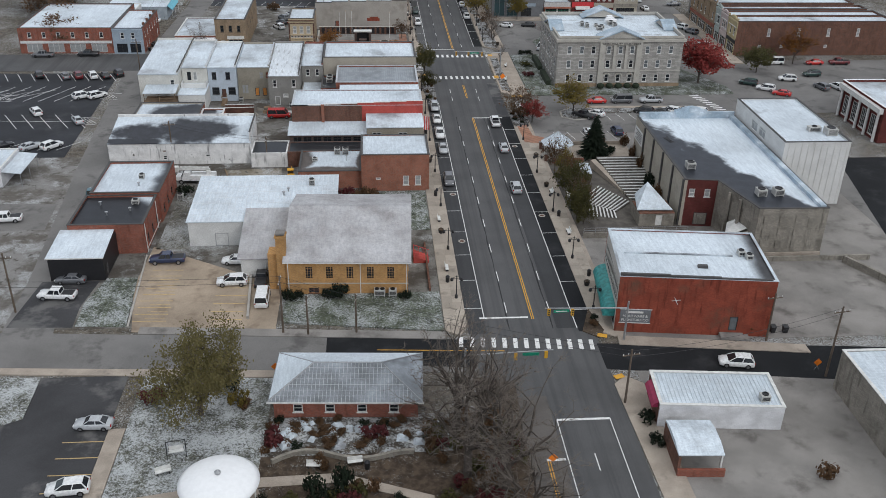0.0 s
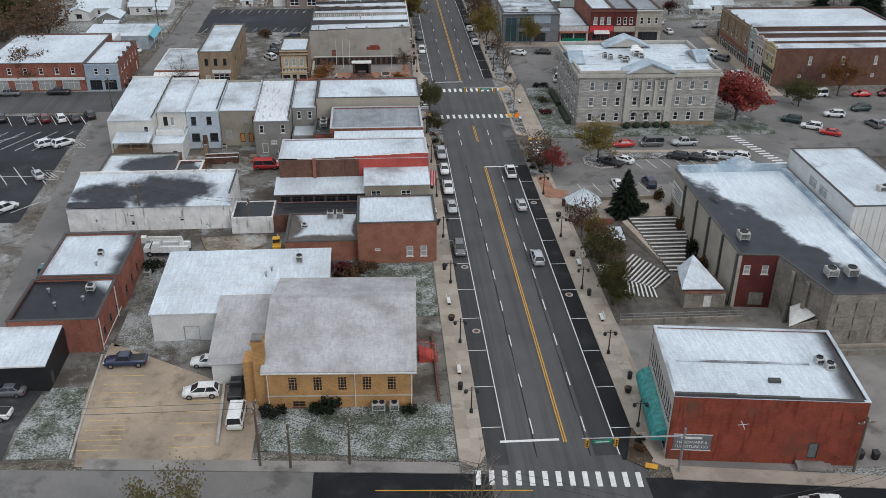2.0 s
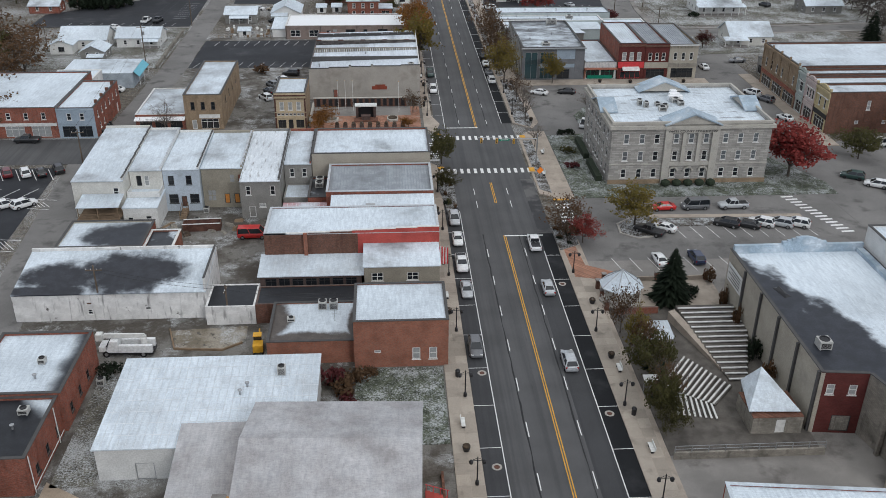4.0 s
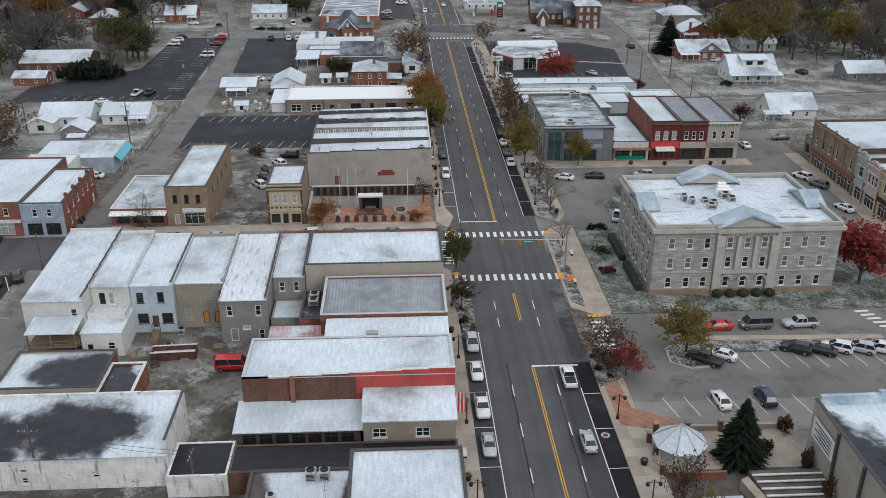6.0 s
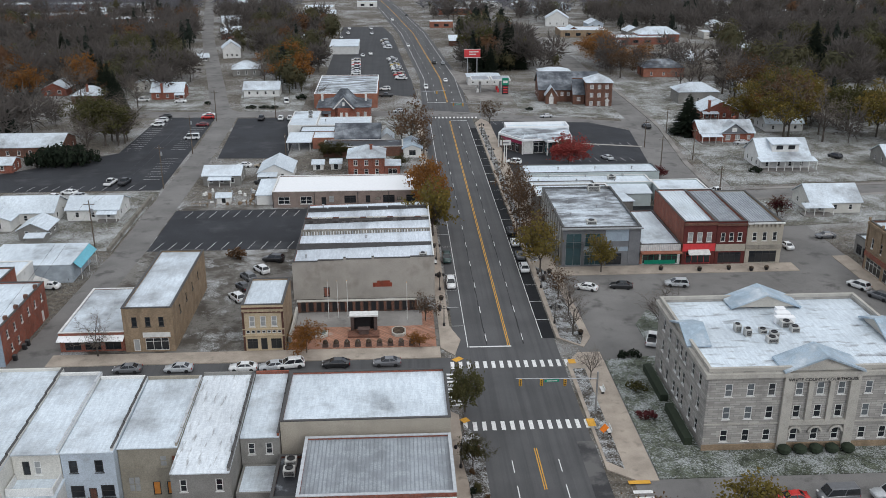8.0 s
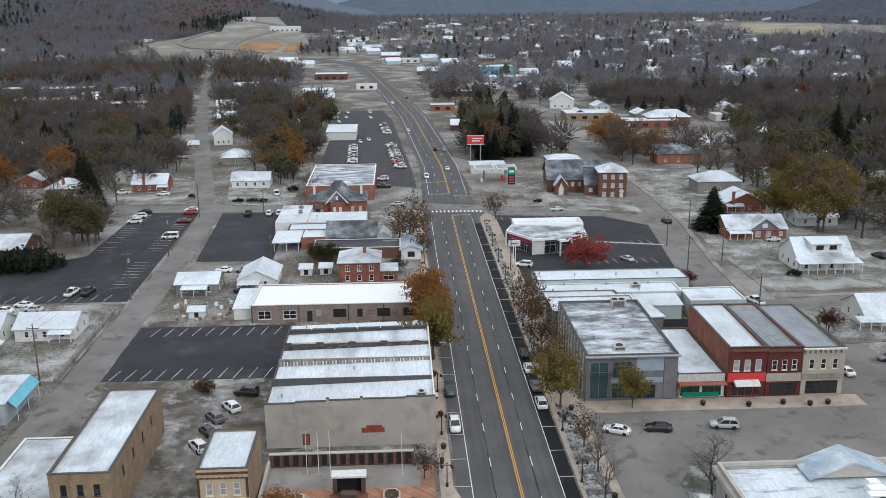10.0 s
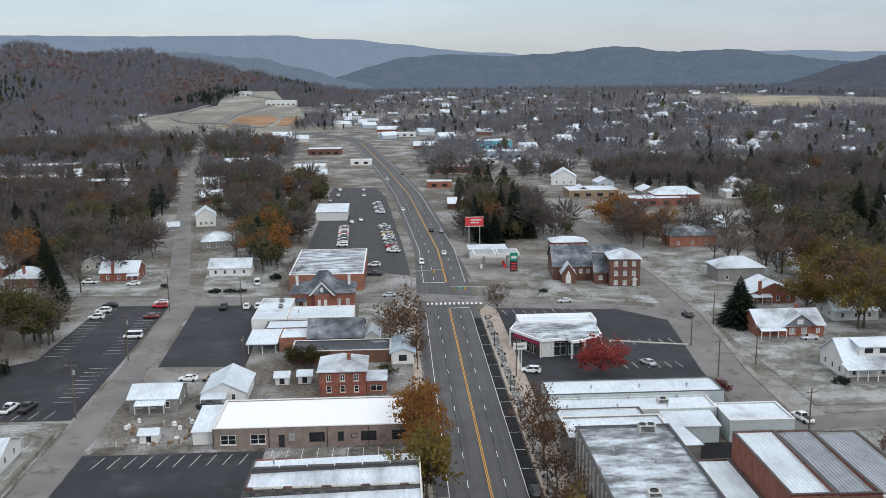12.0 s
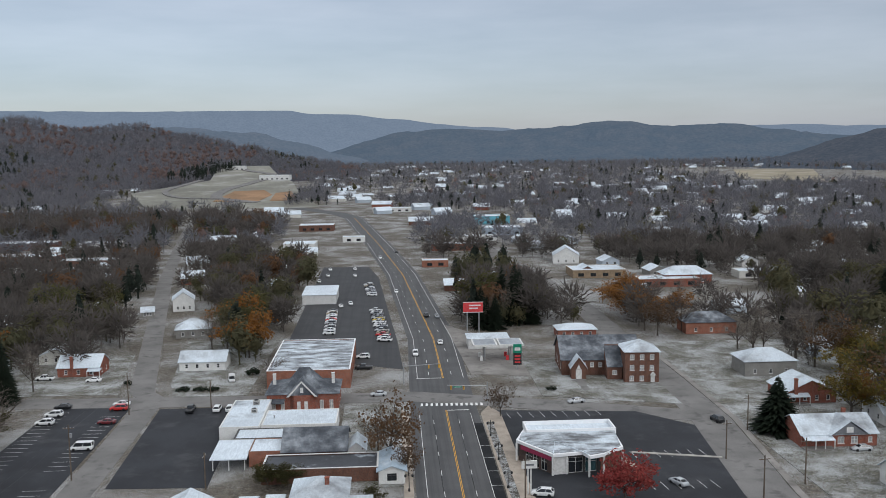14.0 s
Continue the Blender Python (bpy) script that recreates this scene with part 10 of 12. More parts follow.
part("panel", Geo().hull([(-0.8, -0.02, 1.5), (0, -0.02, 0.7), (0.8, -0.02, 1.5), (0, -0.02, 2.3)], [(-0.8, 0.02, 1.5), (0, 0.02, 0.7), (0.8, 0.02, 1.5), (0, 0.02, 2.3)]), SIGN_ORANGE, b)
for x, y in ((-13.0, 103.6), (61.0, 101.0), (21.0, 83.6)):
    b = thing("road_work_flag", pose(x, y, 0.05), "small orange road work sign on a stand", "road sign")
    part("stand", Geo().tube((-0.3, 0, 0), (0, 0, 0.7), 0.03, 0.03, 5).tube((0.3, 0, 0), (0, 0, 0.7), 0.03, 0.03, 5), GALV, b)
    part("panel", Geo().hull([(-0.6, -0.02, 1.2), (0, -0.02, 0.6), (0.6, -0.02, 1.2), (0, -0.02, 1.8)], [(-0.6, 0.02, 1.2), (0, 0.02, 0.6), (0.6, 0.02, 1.2), (0, 0.02, 1.8)]), SIGN_ORANGE, b)

# tactile yellow kerb ramps
for x, y, w, d, r in ((14.6, 254.6, 1.8, 1.2, 40), (33.9, 252.6, 1.2, 1.6, 0), (33.2, 232.8, 1.2, 2.2, 0), (36.6, 217.3, 3.0, 0.8, 0), (14.4, 234.4, 1.2, 1.2, 30), (33.2, 110.6, 1.4, 0.9, -20), (33.2, 100.6, 1.4, 0.9, 20)):
    solid("tactile_ramp", Geo().box(-w / 2, w / 2, -d / 2, d / 2, 0, 0.012), PAINT_Y, "yellow tactile paving at a kerb ramp", "kerb ramp", "kerb ramps", at=pose(x, y, 0.05 if (x, y) == (14.6, 254.6) else 0.178, 0, 0, r))


# street furniture
def bench(x, y, rz=0.0, z=PAVE, mat=COPING_W):
    p = thing("bench", pose(x, y, z, 0, 0, rz), "pale bench beside a path", "bench", "benches")
    part("seat", Geo().box(-0.9, 0.9, -0.25, 0.25, 0.42, 0.5), mat, p)
    part("backrest", Geo().box(-0.9, 0.9, 0.26, 0.33, 0.5, 0.95), mat, p)
    for dx in (-0.7, 0.6):
        part("leg", Geo().box(dx, dx + 0.1, -0.22, 0.22, 0, 0.419), BLACK_METAL, p)


def litter_bin(x, y, z=PAVE):
    p = thing("litter_bin", pose(x, y, z), "black round litter bin on a pavement", "litter bin", "litter bins")
    part("bin", Geo().lathe([(0.3, 0), (0.34, 0.9), (0.36, 0.95), (0.24, 1.0)], 10), BLACK_METAL, p)
    part("lid", Geo().lathe([(0.34, 0.96), (0.2, 1.15), (0, 1.2)], 10), BLACK_METAL, p)


def tub(x, y, z=PAVE):
    p = thing("planter_tub", pose(x, y, z), "dark planter tub with winter plants", "planter", "planter tubs")
    part("tub", Geo().lathe([(0.35, 0), (0.5, 0.55), (0.52, 0.6), (0.42, 0.6), (0.4, 0.5)], 12), BLACK_METAL, p)
    part("plants", Geo().lathe([(0.4, 0.5), (0.5, 0.8), (0.2, 1.0), (0, 1.02)], 7), SOIL, p)


for x, y, r in ((12.2, 131, 90), (12.2, 149, 90), (12.2, 181, 90), (34.6, 143, -90), (34.6, 160, -90), (35.2, 230, -90), (36.8, 242, -90), (12.7, 300, 90), (-24.2, 84.5, 20), (-7.0, 84.6, -6), (-2.2, 85.0, 8)):
    bench(x, y, r)
for x, y in ((12.0, 127), (12.3, 159.5), (34.2, 150), (35.0, 128), (12.3, 192), (12.5, 275), (34.6, 289), (-0.8, 84.2)):
    litter_bin(x, y)
for x, y in ((12.2, 144), (12.2, 176), (12.3, 213), (34.0, 125), (34.2, 163), (34.6, 178), (13.0, 280), (13.1, 292), (12.7, 310), (60.5, 293.5), (68.5, 292.5), (75, 293), (83, 292.5), (79.6, 292.2), (36.5, 293), (37.4, 263)):
    tub(x, y)
for x, y in ((58.6, 110.6), (60.4, 110.4)):
    p = thing("wheelie_bin", pose(x, y, 0.02), "dark wheeled rubbish bin by a lot", "rubbish bin", "rubbish bins")
    part("bin", Geo().hull([(-0.3, -0.3, 0), (0.3, -0.3, 0), (0.3, 0.3, 0), (-0.3, 0.3, 0)], [(-0.38, -0.38, 1.0), (0.38, -0.38, 1.0), (0.38, 0.38, 1.0), (-0.38, 0.38, 1.0)]), BLACK_METAL, p)
    part("lid", Geo().hull([(-0.4, -0.4, 1.001), (0.4, -0.4, 1.001), (0.4, 0.4, 1.001), (-0.4, 0.4, 1.001)], [(-0.38, -0.3, 1.08), (0.38, -0.3, 1.08), (0.38, 0.38, 1.15), (-0.38, 0.38, 1.15)]), BLACK_METAL, p)

# park swing bench and curved garden wall
b = thing("park_swing", pose(-23.3, 87.9, 0.13, 0, 0, 12), "black framed park swing with a pale bench", "swing")
g = Geo()
for x in (-1.1, 1.1):
    g.tube((x, -0.8, 0), (x, 0, 2.0), 0.05, 0.05, 6).tube((x, 0.8, 0), (x, 0, 2.0), 0.05, 0.05, 6)
part("swing_frame", g.tube((-1.15, 0, 2.0), (1.15, 0, 2.0), 0.05, 0.05, 6).knit(), BLACK_METAL, b)
part("seat", Geo().box(-0.9, 0.9, -0.3, 0.25, 0.5, 0.58), COPING_W, b)
part("backrest", Geo().box(-0.9, 0.9, 0.251, 0.31, 0.6, 1.1), COPING_W, b)
for x in (-0.85, 0.85):
    part("chain", Geo().tube((x, 0.0, 0.581), (x, 0, 1.96), 0.02, 0.02, 4), BLACK_METAL, b)
b = thing("garden_wall_curved", pose(-4, 86.6, 0.12), "low curved stone garden wall dusted with snow", "wall")
pts = [(-8 + 1.2 * i, 1.0 * math.sin(i * 0.55) - 0.02 * (i - 7) ** 2) for i in range(15)]
for i, (p0, p1) in enumerate(zip(pts, pts[1:])):
    part("wall_segment", Geo().prism(strip([p0, p1], 0.2, 0.2), 0, 0.6), BLOCK_GREY, b)

# retaining wall behind the hardware store's lot
solid("retaining_wall", Geo().box(60, 84, 131.6, 132.0, 0.02, 0.9), BLOCK_GREY, "stained concrete retaining wall", "wall", "", "structure")
solid("lot_wall_east", Geo().prism(strip([(79, 131), (84, 122), (83, 110)], 0.25, 0.25), 0.02, 1.3), BLOCK_GREY, "curved stained concrete lot wall", "wall", "", "structure")

# ---- amphitheatre garden ----
TIER = surface("wet_seating_concrete", (0.105, 0.095, 0.085), 0.85, 0.25, 0.6, 8)
ground_patch("amphitheatre_floor", rect(36.7, 55.4, 142, 176.5), 0.0, 0.10, TIER, "grey concrete amphitheatre floor", "plaza")
ground_patch("garden_terrace", rect(36.7, 55.4, 176.6, 186.2), 0.0, 0.14, CONC, "pale concrete garden terrace", "plaza")
b = thing("amphitheatre_upper", Matrix.Identity(4), "straight tiers of white-edged concrete seating", "amphitheatre")
for i in range(15):
    u = i / 14
    y, x0, x1 = 156.6 + 16.4 * u, 48.9 - 2.5 * u, 51.6 + 3.6 * min(1, u * 1.6)
    part("tier", Geo().box(x0, x1, y, y + 1.12, 0.101, 0.3 + 0.10 * i), TIER, b)
    part("bench_top", Geo().box(x0 + 0.1, x1 - 0.1, y + 0.05, y + 0.34, 0.301 + 0.10 * i, 0.42 + 0.10 * i), COPING_W, b, "white bench top")
b = thing("amphitheatre_lower", Matrix.Identity(4), "chevron tiers of white-edged concrete seating", "amphitheatre")
for i in range(-3, 8):
    u = i / 7
    ax, ay = 40.9 + 4.0 * u, 154.3 - 2.8 * u
    up = (ax + 4.7 - 1.1 * u, ay + 6.1 - 2.1 * u)
    part("tier", Geo().prism(strip([(ax, ay), up], 0.05, 0.45), 0.101, 0.32), TIER, b)
    part("bench_top", Geo().prism(strip([(ax, ay), up], -0.02, 0.27), 0.321, 0.44), COPING_W, b, "white bench top")
    if i >= 0:
        part("bench_top", Geo().prism(strip([(ax, ay - 0.02), (ax - 0.85 + 0.6 * u, ay - 4.9 + 1.7 * u)], -0.02, 0.27), 0.321, 0.44), COPING_W, b)
solid("stair_ramp", Geo().hull([(44.9, 172.6, 0.10), (46.0, 173.2, 0.10), (50.5, 157.0, 0.10), (49.3, 156.5, 0.10)][::-1], [(44.9, 172.6, 1.6), (46.0, 173.2, 1.6), (50.5, 157.0, 0.2), (49.3, 156.5, 0.2)][::-1]), CONC, "sloping concrete ramp between seating tiers", "ramp")
b = thing("notice_board", pose(36.9, 154.6, 0.10), "white notice board roof on posts", "notice board")
part("roof", Geo().slab([(-0.5, -0.7, 2.3), (2.2, -0.7, 2.3), (2.2, 0.5, 2.6), (-0.5, 0.5, 2.6)], 0.1), COPING_W, b)
for x in (-0.3, 2.0):
    part("post", Geo().tube((x, 0, 0), (x, 0, 2.3), 0.06, 0.06, 6), GALV, b)
b = thing("bandstand", pose(39.1, 178.8, 0.14), "octagonal bandstand with a grey ribbed roof", "bandstand")
n8 = [(math.cos(math.pi / 4 * i + 0.39), math.sin(math.pi / 4 * i + 0.39)) for i in range(8)]
part("roof", Geo().add([(3.5 * c, 3.5 * s, 2.9) for c, s in n8] + [(0, 0, 5.4)] + [(3.4 * c, 3.4 * s, 2.75) for c, s in n8], [(i, (i + 1) % 8, 8) for i in range(8)] + [tuple(range(16, 8, -1))] + [(9 + i, 9 + (i + 1) % 8, (i + 1) % 8, i) for i in range(8)]), ROOF_METAL_SNOW, b)
for c, s in n8:
    part("roof_rib", Geo().tube((3.5 * c, 3.5 * s, 2.95), (0, 0, 5.45), 0.06, 0.06, 5), GALV, b)
    part("post", Geo().tube((3.0 * c, 3.0 * s, 0.35), (3.0 * c, 3.0 * s, 2.8), 0.09, 0.09, 8), COPING_W, b)
part("floor", Geo().lathe([(3.3, 0), (3.3, 0.35), (0, 0.35)], 8), STONE_SMOOTH, b)
part("low_wall", Geo().lathe([(3.05, 0.351), (3.05, 0.95), (2.9, 0.95), (2.9, 0.36)], 8), STONE_SMOOTH, b)
for i, (x, y) in enumerate(((36.4, 176), (36.4, 179.4), (36.4, 182.6), (37.8, 184.6), (42, 184.6), (46.5, 184.8), (50.5, 184.8), (54.6, 184.8))):
    b = thing("brick_pier", pose(x, y, 0.14), "square brick pier with stone cap", "pier", "garden piers")
    part("shaft", Geo().box(-0.3, 0.3, -0.3, 0.3, 0, 1.5), BRICK_BROWN, b)
    part("cap", Geo().box(-0.38, 0.38, -0.38, 0.38, 1.501, 1.65), CONC_GREY, b)
solid("garden_rail_wall", Geo().box(42.4, 54.2, 184.7, 184.95, 0.14, 0.9), CONC, "low pale garden wall", "wall")
solid("terrace_wall", Geo().box(37.5, 44.0, 174.6, 174.95, 0.10, 1.2), BRICK_RED, "low red brick terrace wall", "wall")
# pavilion with a tent roof over the stage building
b = thing("stage_pavilion", pose(47.8, 145.4, 0.10), "small stage building under a white pyramid tent roof", "pavilion")
for face in "SENW":
    wall(b, face, 6.4, 5.4, 0, 2.4, BLOCK_GREY, [(3.6, 0.1, 1.2, 2.0, "door", COPING_W, COPING_W)] if face == "S" else ())
part("deck", Geo().box(0, 6.4, 0, 5.4, 2.401, 2.5), BRICK_BROWN, b)
part("tent_roof", Geo().add([(-0.3, 0.9, 2.9), (6.1, 0.6, 2.9), (5.0, 7.6, 2.9), (1.0, 7.6, 2.9), (2.5, 5.6, 6.2), (-0.3, 0.9, 2.75), (6.1, 0.6, 2.75), (5.0, 7.6, 2.75), (1.0, 7.6, 2.75)],
                             [(0, 1, 4), (1, 2, 4), (2, 3, 4), (3, 0, 4), (8, 7, 6, 5), (5, 6, 1, 0), (6, 7, 2, 1), (7, 8, 3, 2), (8, 5, 0, 3)]), CANVAS, b, "white canvas pyramid roof")
for x, y in ((0.1, 1.0), (5.9, 0.8), (1.2, 7.3), (4.8, 7.3)):
    part("post", Geo().tube((x, y, 0.0 if y > 5.4 else 2.51), (x, y, 2.76), 0.07, 0.07, 6), GALV, b)
b = thing("small_tent", pose(40.9, 166.0, 0.10), "small pale canvas shelter roof", "tent")
part("canvas", Geo().add([(-2.4, -2.2, 2.4), (2.4, -2.2, 2.4), (2.6, 2.4, 2.6), (-2.2, 2.4, 2.6), (0.6, -0.2, 3.9), (-2.4, -2.2, 2.3), (2.4, -2.2, 2.3), (2.6, 2.4, 2.5), (-2.2, 2.4, 2.5)],
                         [(0, 1, 4), (1, 2, 4), (2, 3, 4), (3, 0, 4), (8, 7, 6, 5), (5, 6, 1, 0), (6, 7, 2, 1), (7, 8, 3, 2), (8, 5, 0, 3)]), CANVAS, b)
for x, y in ((-2.2, -2.0), (2.2, -2.0), (2.4, 2.2), (-2.0, 2.2)):
    part("pole", Geo().tube((x, y, 0), (x, y, 2.32), 0.05, 0.05, 6), GALV, b)
b = thing("rail_fence", pose(36.9, 141.2, 0.02), "long grey metal railing on a concrete wall", "fence")
part("plinth", Geo().box(0, 18.5, 0, 0.3, 0, 1.0), BLOCK_GREY, b)
part("rail", Geo().box(0, 18.5, 0.1, 0.16, 1.9, 1.96).box(0, 18.5, 0.1, 0.16, 1.45, 1.5), GALV, b)
for i in range(10):
    part("post", Geo().box(2.05 * i, 2.05 * i + 0.08, 0.08, 0.18, 1.001, 1.96), GALV, b)

# timber edging and rubble in the yard
b = thing("timber_edging", Matrix.Identity(4), "low timber edging round a rubble patch", "edging")
for p, q in (((-29.0, 173.4), (-27.4, 168.2)), ((-27.4, 168.2), (-20.6, 167.6)), ((-20.6, 167.6), (-18.0, 169.4))):
    part("sleeper", Geo().prism(strip([p, q], 0.12, 0.12), 0.02, 0.32), WOOD, b)
ground_patch("rubble_patch", [(-28.8, 173.2), (-27.2, 168.5), (-20.8, 168.0), (-17.6, 170), (-17.8, 174.0)], 0.0, 0.06, RUBBLE, "pale rubble and dead weeds with snow", "yard")
ground_patch("yard_concrete", [(-50, 167), (-34, 168.5), (-30.5, 176), (-51, 176.4)], 0.0, 0.05, LOT_DIRT, "cracked concrete yard", "yard")
ground_patch("yard_asphalt", [(-36, 140), (-31, 140), (-31, 157), (-36, 165)], 0.0, 0.045, YARD, "weedy strip between buildings", "yard")
rk = random.Random(3)
for i in range(26):
    x, y = rk.uniform(-37, -13), rk.uniform(204.5, 211)
    w, l, h = rk.uniform(0.3, 0.9), rk.uniform(0.3, 1.6), rk.uniform(0.15, 0.7)
    solid("scrap_board", Geo().hull([(-w, -l, 0), (w, -l * 0.8, 0), (w * 0.8, l, 0), (-w * 0.9, l * 0.9, 0)], [(-w * 0.6, -l * 0.7, h), (w * 0.7, -l * 0.6, h * 0.7), (w * 0.5, l * 0.7, h), (-w * 0.6, l * 0.6, h * 0.8)]), rk.choice([WOOD, COPING_W, GALV, SOIL, BLOCK_GREY]), "worn scrap board lying in a yard", "scrap", "scrap boards", at=pose(x, y, 0.02, 0, 0, rk.uniform(0, 180)))
for x, y in ((-31.5, 209.8), (-30.6, 214.8), (-18.4, 210.6), (-17.2, 205.8), (-30.4, 196), (-30.6, 193.6), (-36.2, 169.8), (-35.4, 160.2)):
    ac_unit(x, y, 0.02, 1.0, 1.0, 1.0)
# yard full of ornaments beside the low office
b = thing("wire_fence", pose(-48.5, 343.5, 0.02), "wire fence round a yard of ornaments", "fence")
for i in range(9):
    part("post", Geo().tube((2.0 * i, 0, 0), (2.0 * i, 0, 1.3), 0.05, 0.05, 6), WOOD, b)
part("rail", Geo().box(0, 16, -0.03, 0.03, 1.1, 1.16), WOOD, b)
for i in range(44):
    x, y = rk.uniform(-47.5, -33.5), rk.uniform(344, 358)
    r, h = rk.uniform(0.2, 0.6), rk.uniform(0.3, 1.2)
    solid("garden_ornament", Geo().lathe([(r, 0), (r * 0.7, h * 0.4), (r * 0.9, h * 0.7), (r * 0.3, h), (0, h)], 8), rk.choice([COPING_W, STONE_SMOOTH, GALV, BLOCK_GREY, WOOD]), "pale stone garden ornament in a yard", "ornament", "garden ornaments", at=pose(x, y, 0.02))
house("display_shed", -42.5, 346.2, 3.4, 2.6, 2.0, 2.7, SIDING_WHITE, ROOF_SNOW, "small white display shed", category="shed", ops={"S": [(1.7, 0.05, 1.2, 1.7, "door", GLASS, FRAME_W)]})

# ---- trees ----
def leaf_mat(name, a, b, c, scale=0.16, thin=0.35):
    """Leaves or twigs whose tone differs from one to the next, and which let some light through."""
    k = Nodes(name)
    isl = k.t.nodes.new("ShaderNodeNewGeometry").outputs["Random Per Island"]
    big = k.step(k.noise(scale, 3), 0.3, 0.7)
    col = k.mix(isl, k.mix(big, shade(a, 1), shade(b, 1)), k.mix(big, shade(b, 1), shade(c, 1)))
    k.finish(col, 0.9, 0, None, 0, 0.15)
    glow = k.put("ShaderNodeBsdfTranslucent", Color=col)
    both = k.put("ShaderNodeMixShader", i0=thin, i1=k.b.outputs[0], i2=glow.outputs[0])
    k.t.links.new(both.outputs[0], k.t.nodes["Material Output"].inputs["Surface"])
    return k.m


LEAF = {
    "park": leaf_mat("dull_park_leaves", (0.17, 0.145, 0.060), (0.13, 0.118, 0.055), (0.21, 0.175, 0.075)),
    "orange": leaf_mat("orange_leaves", (0.20, 0.075, 0.020), (0.26, 0.12, 0.03), (0.14, 0.07, 0.03)),
    "yellow": leaf_mat("olive_yellow_leaves", (0.17, 0.125, 0.03), (0.13, 0.115, 0.035), (0.22, 0.14, 0.035)),
    "olive": leaf_mat("olive_leaves", (0.075, 0.075, 0.030), (0.10, 0.09, 0.035), (0.055, 0.06, 0.028)),
    "red": leaf_mat("crimson_leaves", (0.12, 0.032, 0.034), (0.085, 0.028, 0.030), (0.15, 0.042, 0.042)),
    "crimson": leaf_mat("bright_crimson_leaves", (0.30, 0.055, 0.05), (0.22, 0.045, 0.042), (0.36, 0.085, 0.07)),
    "brown": leaf_mat("dry_brown_leaves", (0.13, 0.075, 0.04), (0.09, 0.06, 0.04), (0.16, 0.085, 0.04)),
    "green": leaf_mat("dark_green_needles", (0.016, 0.024, 0.016), (0.024, 0.034, 0.020), (0.012, 0.018, 0.014)),
}
TWIG = leaf_mat("grey_twigs", (0.18, 0.155, 0.135), (0.22, 0.19, 0.165), (0.14, 0.12, 0.105))
FOREST = leaf_mat("mixed_wood", (0.112, 0.099, 0.090), (0.142, 0.124, 0.112), (0.090, 0.082, 0.077), 0.05, 0.5)
FOREST_WARM = leaf_mat("russet_wood", (0.135, 0.075, 0.048), (0.165, 0.090, 0.045), (0.108, 0.066, 0.050), 0.05, 0.45)
FOREST_OLIVE = leaf_mat("olive_wood", (0.098, 0.092, 0.052), (0.076, 0.078, 0.047), (0.126, 0.106, 0.054), 0.05, 0.4)
FOREST_GREEN = leaf_mat("evergreen_wood", (0.026, 0.034, 0.028), (0.034, 0.043, 0.032), (0.022, 0.028, 0.025), 0.05, 0.25)
# far woods: distance haze is painted into these paler, bluer base colours
HAZY_WOOD = leaf_mat("hazy_distant_wood", (0.164, 0.164, 0.184), (0.184, 0.174, 0.184), (0.144, 0.150, 0.172), 0.02, 0.5)
HAZY_WARM = leaf_mat("hazy_distant_russet_wood", (0.205, 0.148, 0.138), (0.225, 0.150, 0.128), (0.180, 0.146, 0.148), 0.02, 0.5)


def grow(seed, h, spread, leaves, size=0.30, fork=0.28, twig=0.032, many=3, stout=1.0):
    """A tree of unit meshes: trunk with limbs, and a crown of twigs or of twigs and leaves."""
    rnd = random.Random(seed)
    wood, twigs, leaf = Geo(), Geo(), Geo()

    def turn(d, amount):
        v = Vector((rnd.gauss(0, 1), rnd.gauss(0, 1), rnd.gauss(0, 0.7)))
        return (d + v * amount).normalized()

    def limb(p, d, length, r, level):
        n = 3 if level < 2 else 2 if level < 4 else 1
        for i in range(n):
            d = turn(d, 0.13 + 0.05 * level)
            q = p + d * (length / n)
            r2 = r * (0.8 if level < 3 else 0.6)
            if level < 4:
                (wood if level < 3 else twigs).tube(p, q, r, r2, 4 if level < 3 else 3, False)
            else:
                w = d.orthogonal().normalized() * twig
                twigs.add([tuple(p - w), tuple(p + w), tuple(q)], [(0, 1, 2)])
            if level and level < 4:
                for _ in range(2 if level < 3 else many):
                    side = turn(d, 0.75)
                    side.z = max(side.z, -0.05)
                    limb(q, side.normalized(), length * rnd.uniform(0.42, 0.62), r2 * 0.6, level + 1)
            p, r = q, r2
        if level >= 2 and leaves:
            for _ in range(leaves):
                c = p + Vector((rnd.gauss(0, 0.42), rnd.gauss(0, 0.42), rnd.gauss(0, 0.36)))
                u = Vector((rnd.gauss(0, 1), rnd.gauss(0, 1), rnd.gauss(0, 1))).normalized()
                w = u.orthogonal().normalized()
                s = size * rnd.uniform(0.6, 1.3)
                leaf.add([tuple(c - u * s), tuple(c + w * s * 0.7), tuple(c + u * s), tuple(c - w * s * 0.7)], [(0, 1, 2, 3)])
        return p

    top = Vector((0, 0, 0))
    base = h * fork
    wood.tube((0, 0, -0.1), (0, 0, base), h * 0.024 * stout, h * 0.019 * stout, 8, False)
    for i in range(6):
        a = 2 * math.pi * (i + rnd.random() * 0.6) / 6
        up = rnd.uniform(0.9, 1.9)
        limb(Vector((0, 0, base * rnd.uniform(0.75, 1.0))), Vector((math.cos(a) * spread, math.sin(a) * spread, up)).normalized(), h * rnd.uniform(0.42, 0.58), h * 0.011 * stout, 1)
    limb(Vector((0, 0, base)), Vector((0, 0, 1)), h * 0.55, h * 0.015 * stout, 1)
    return wood, twigs, leaf


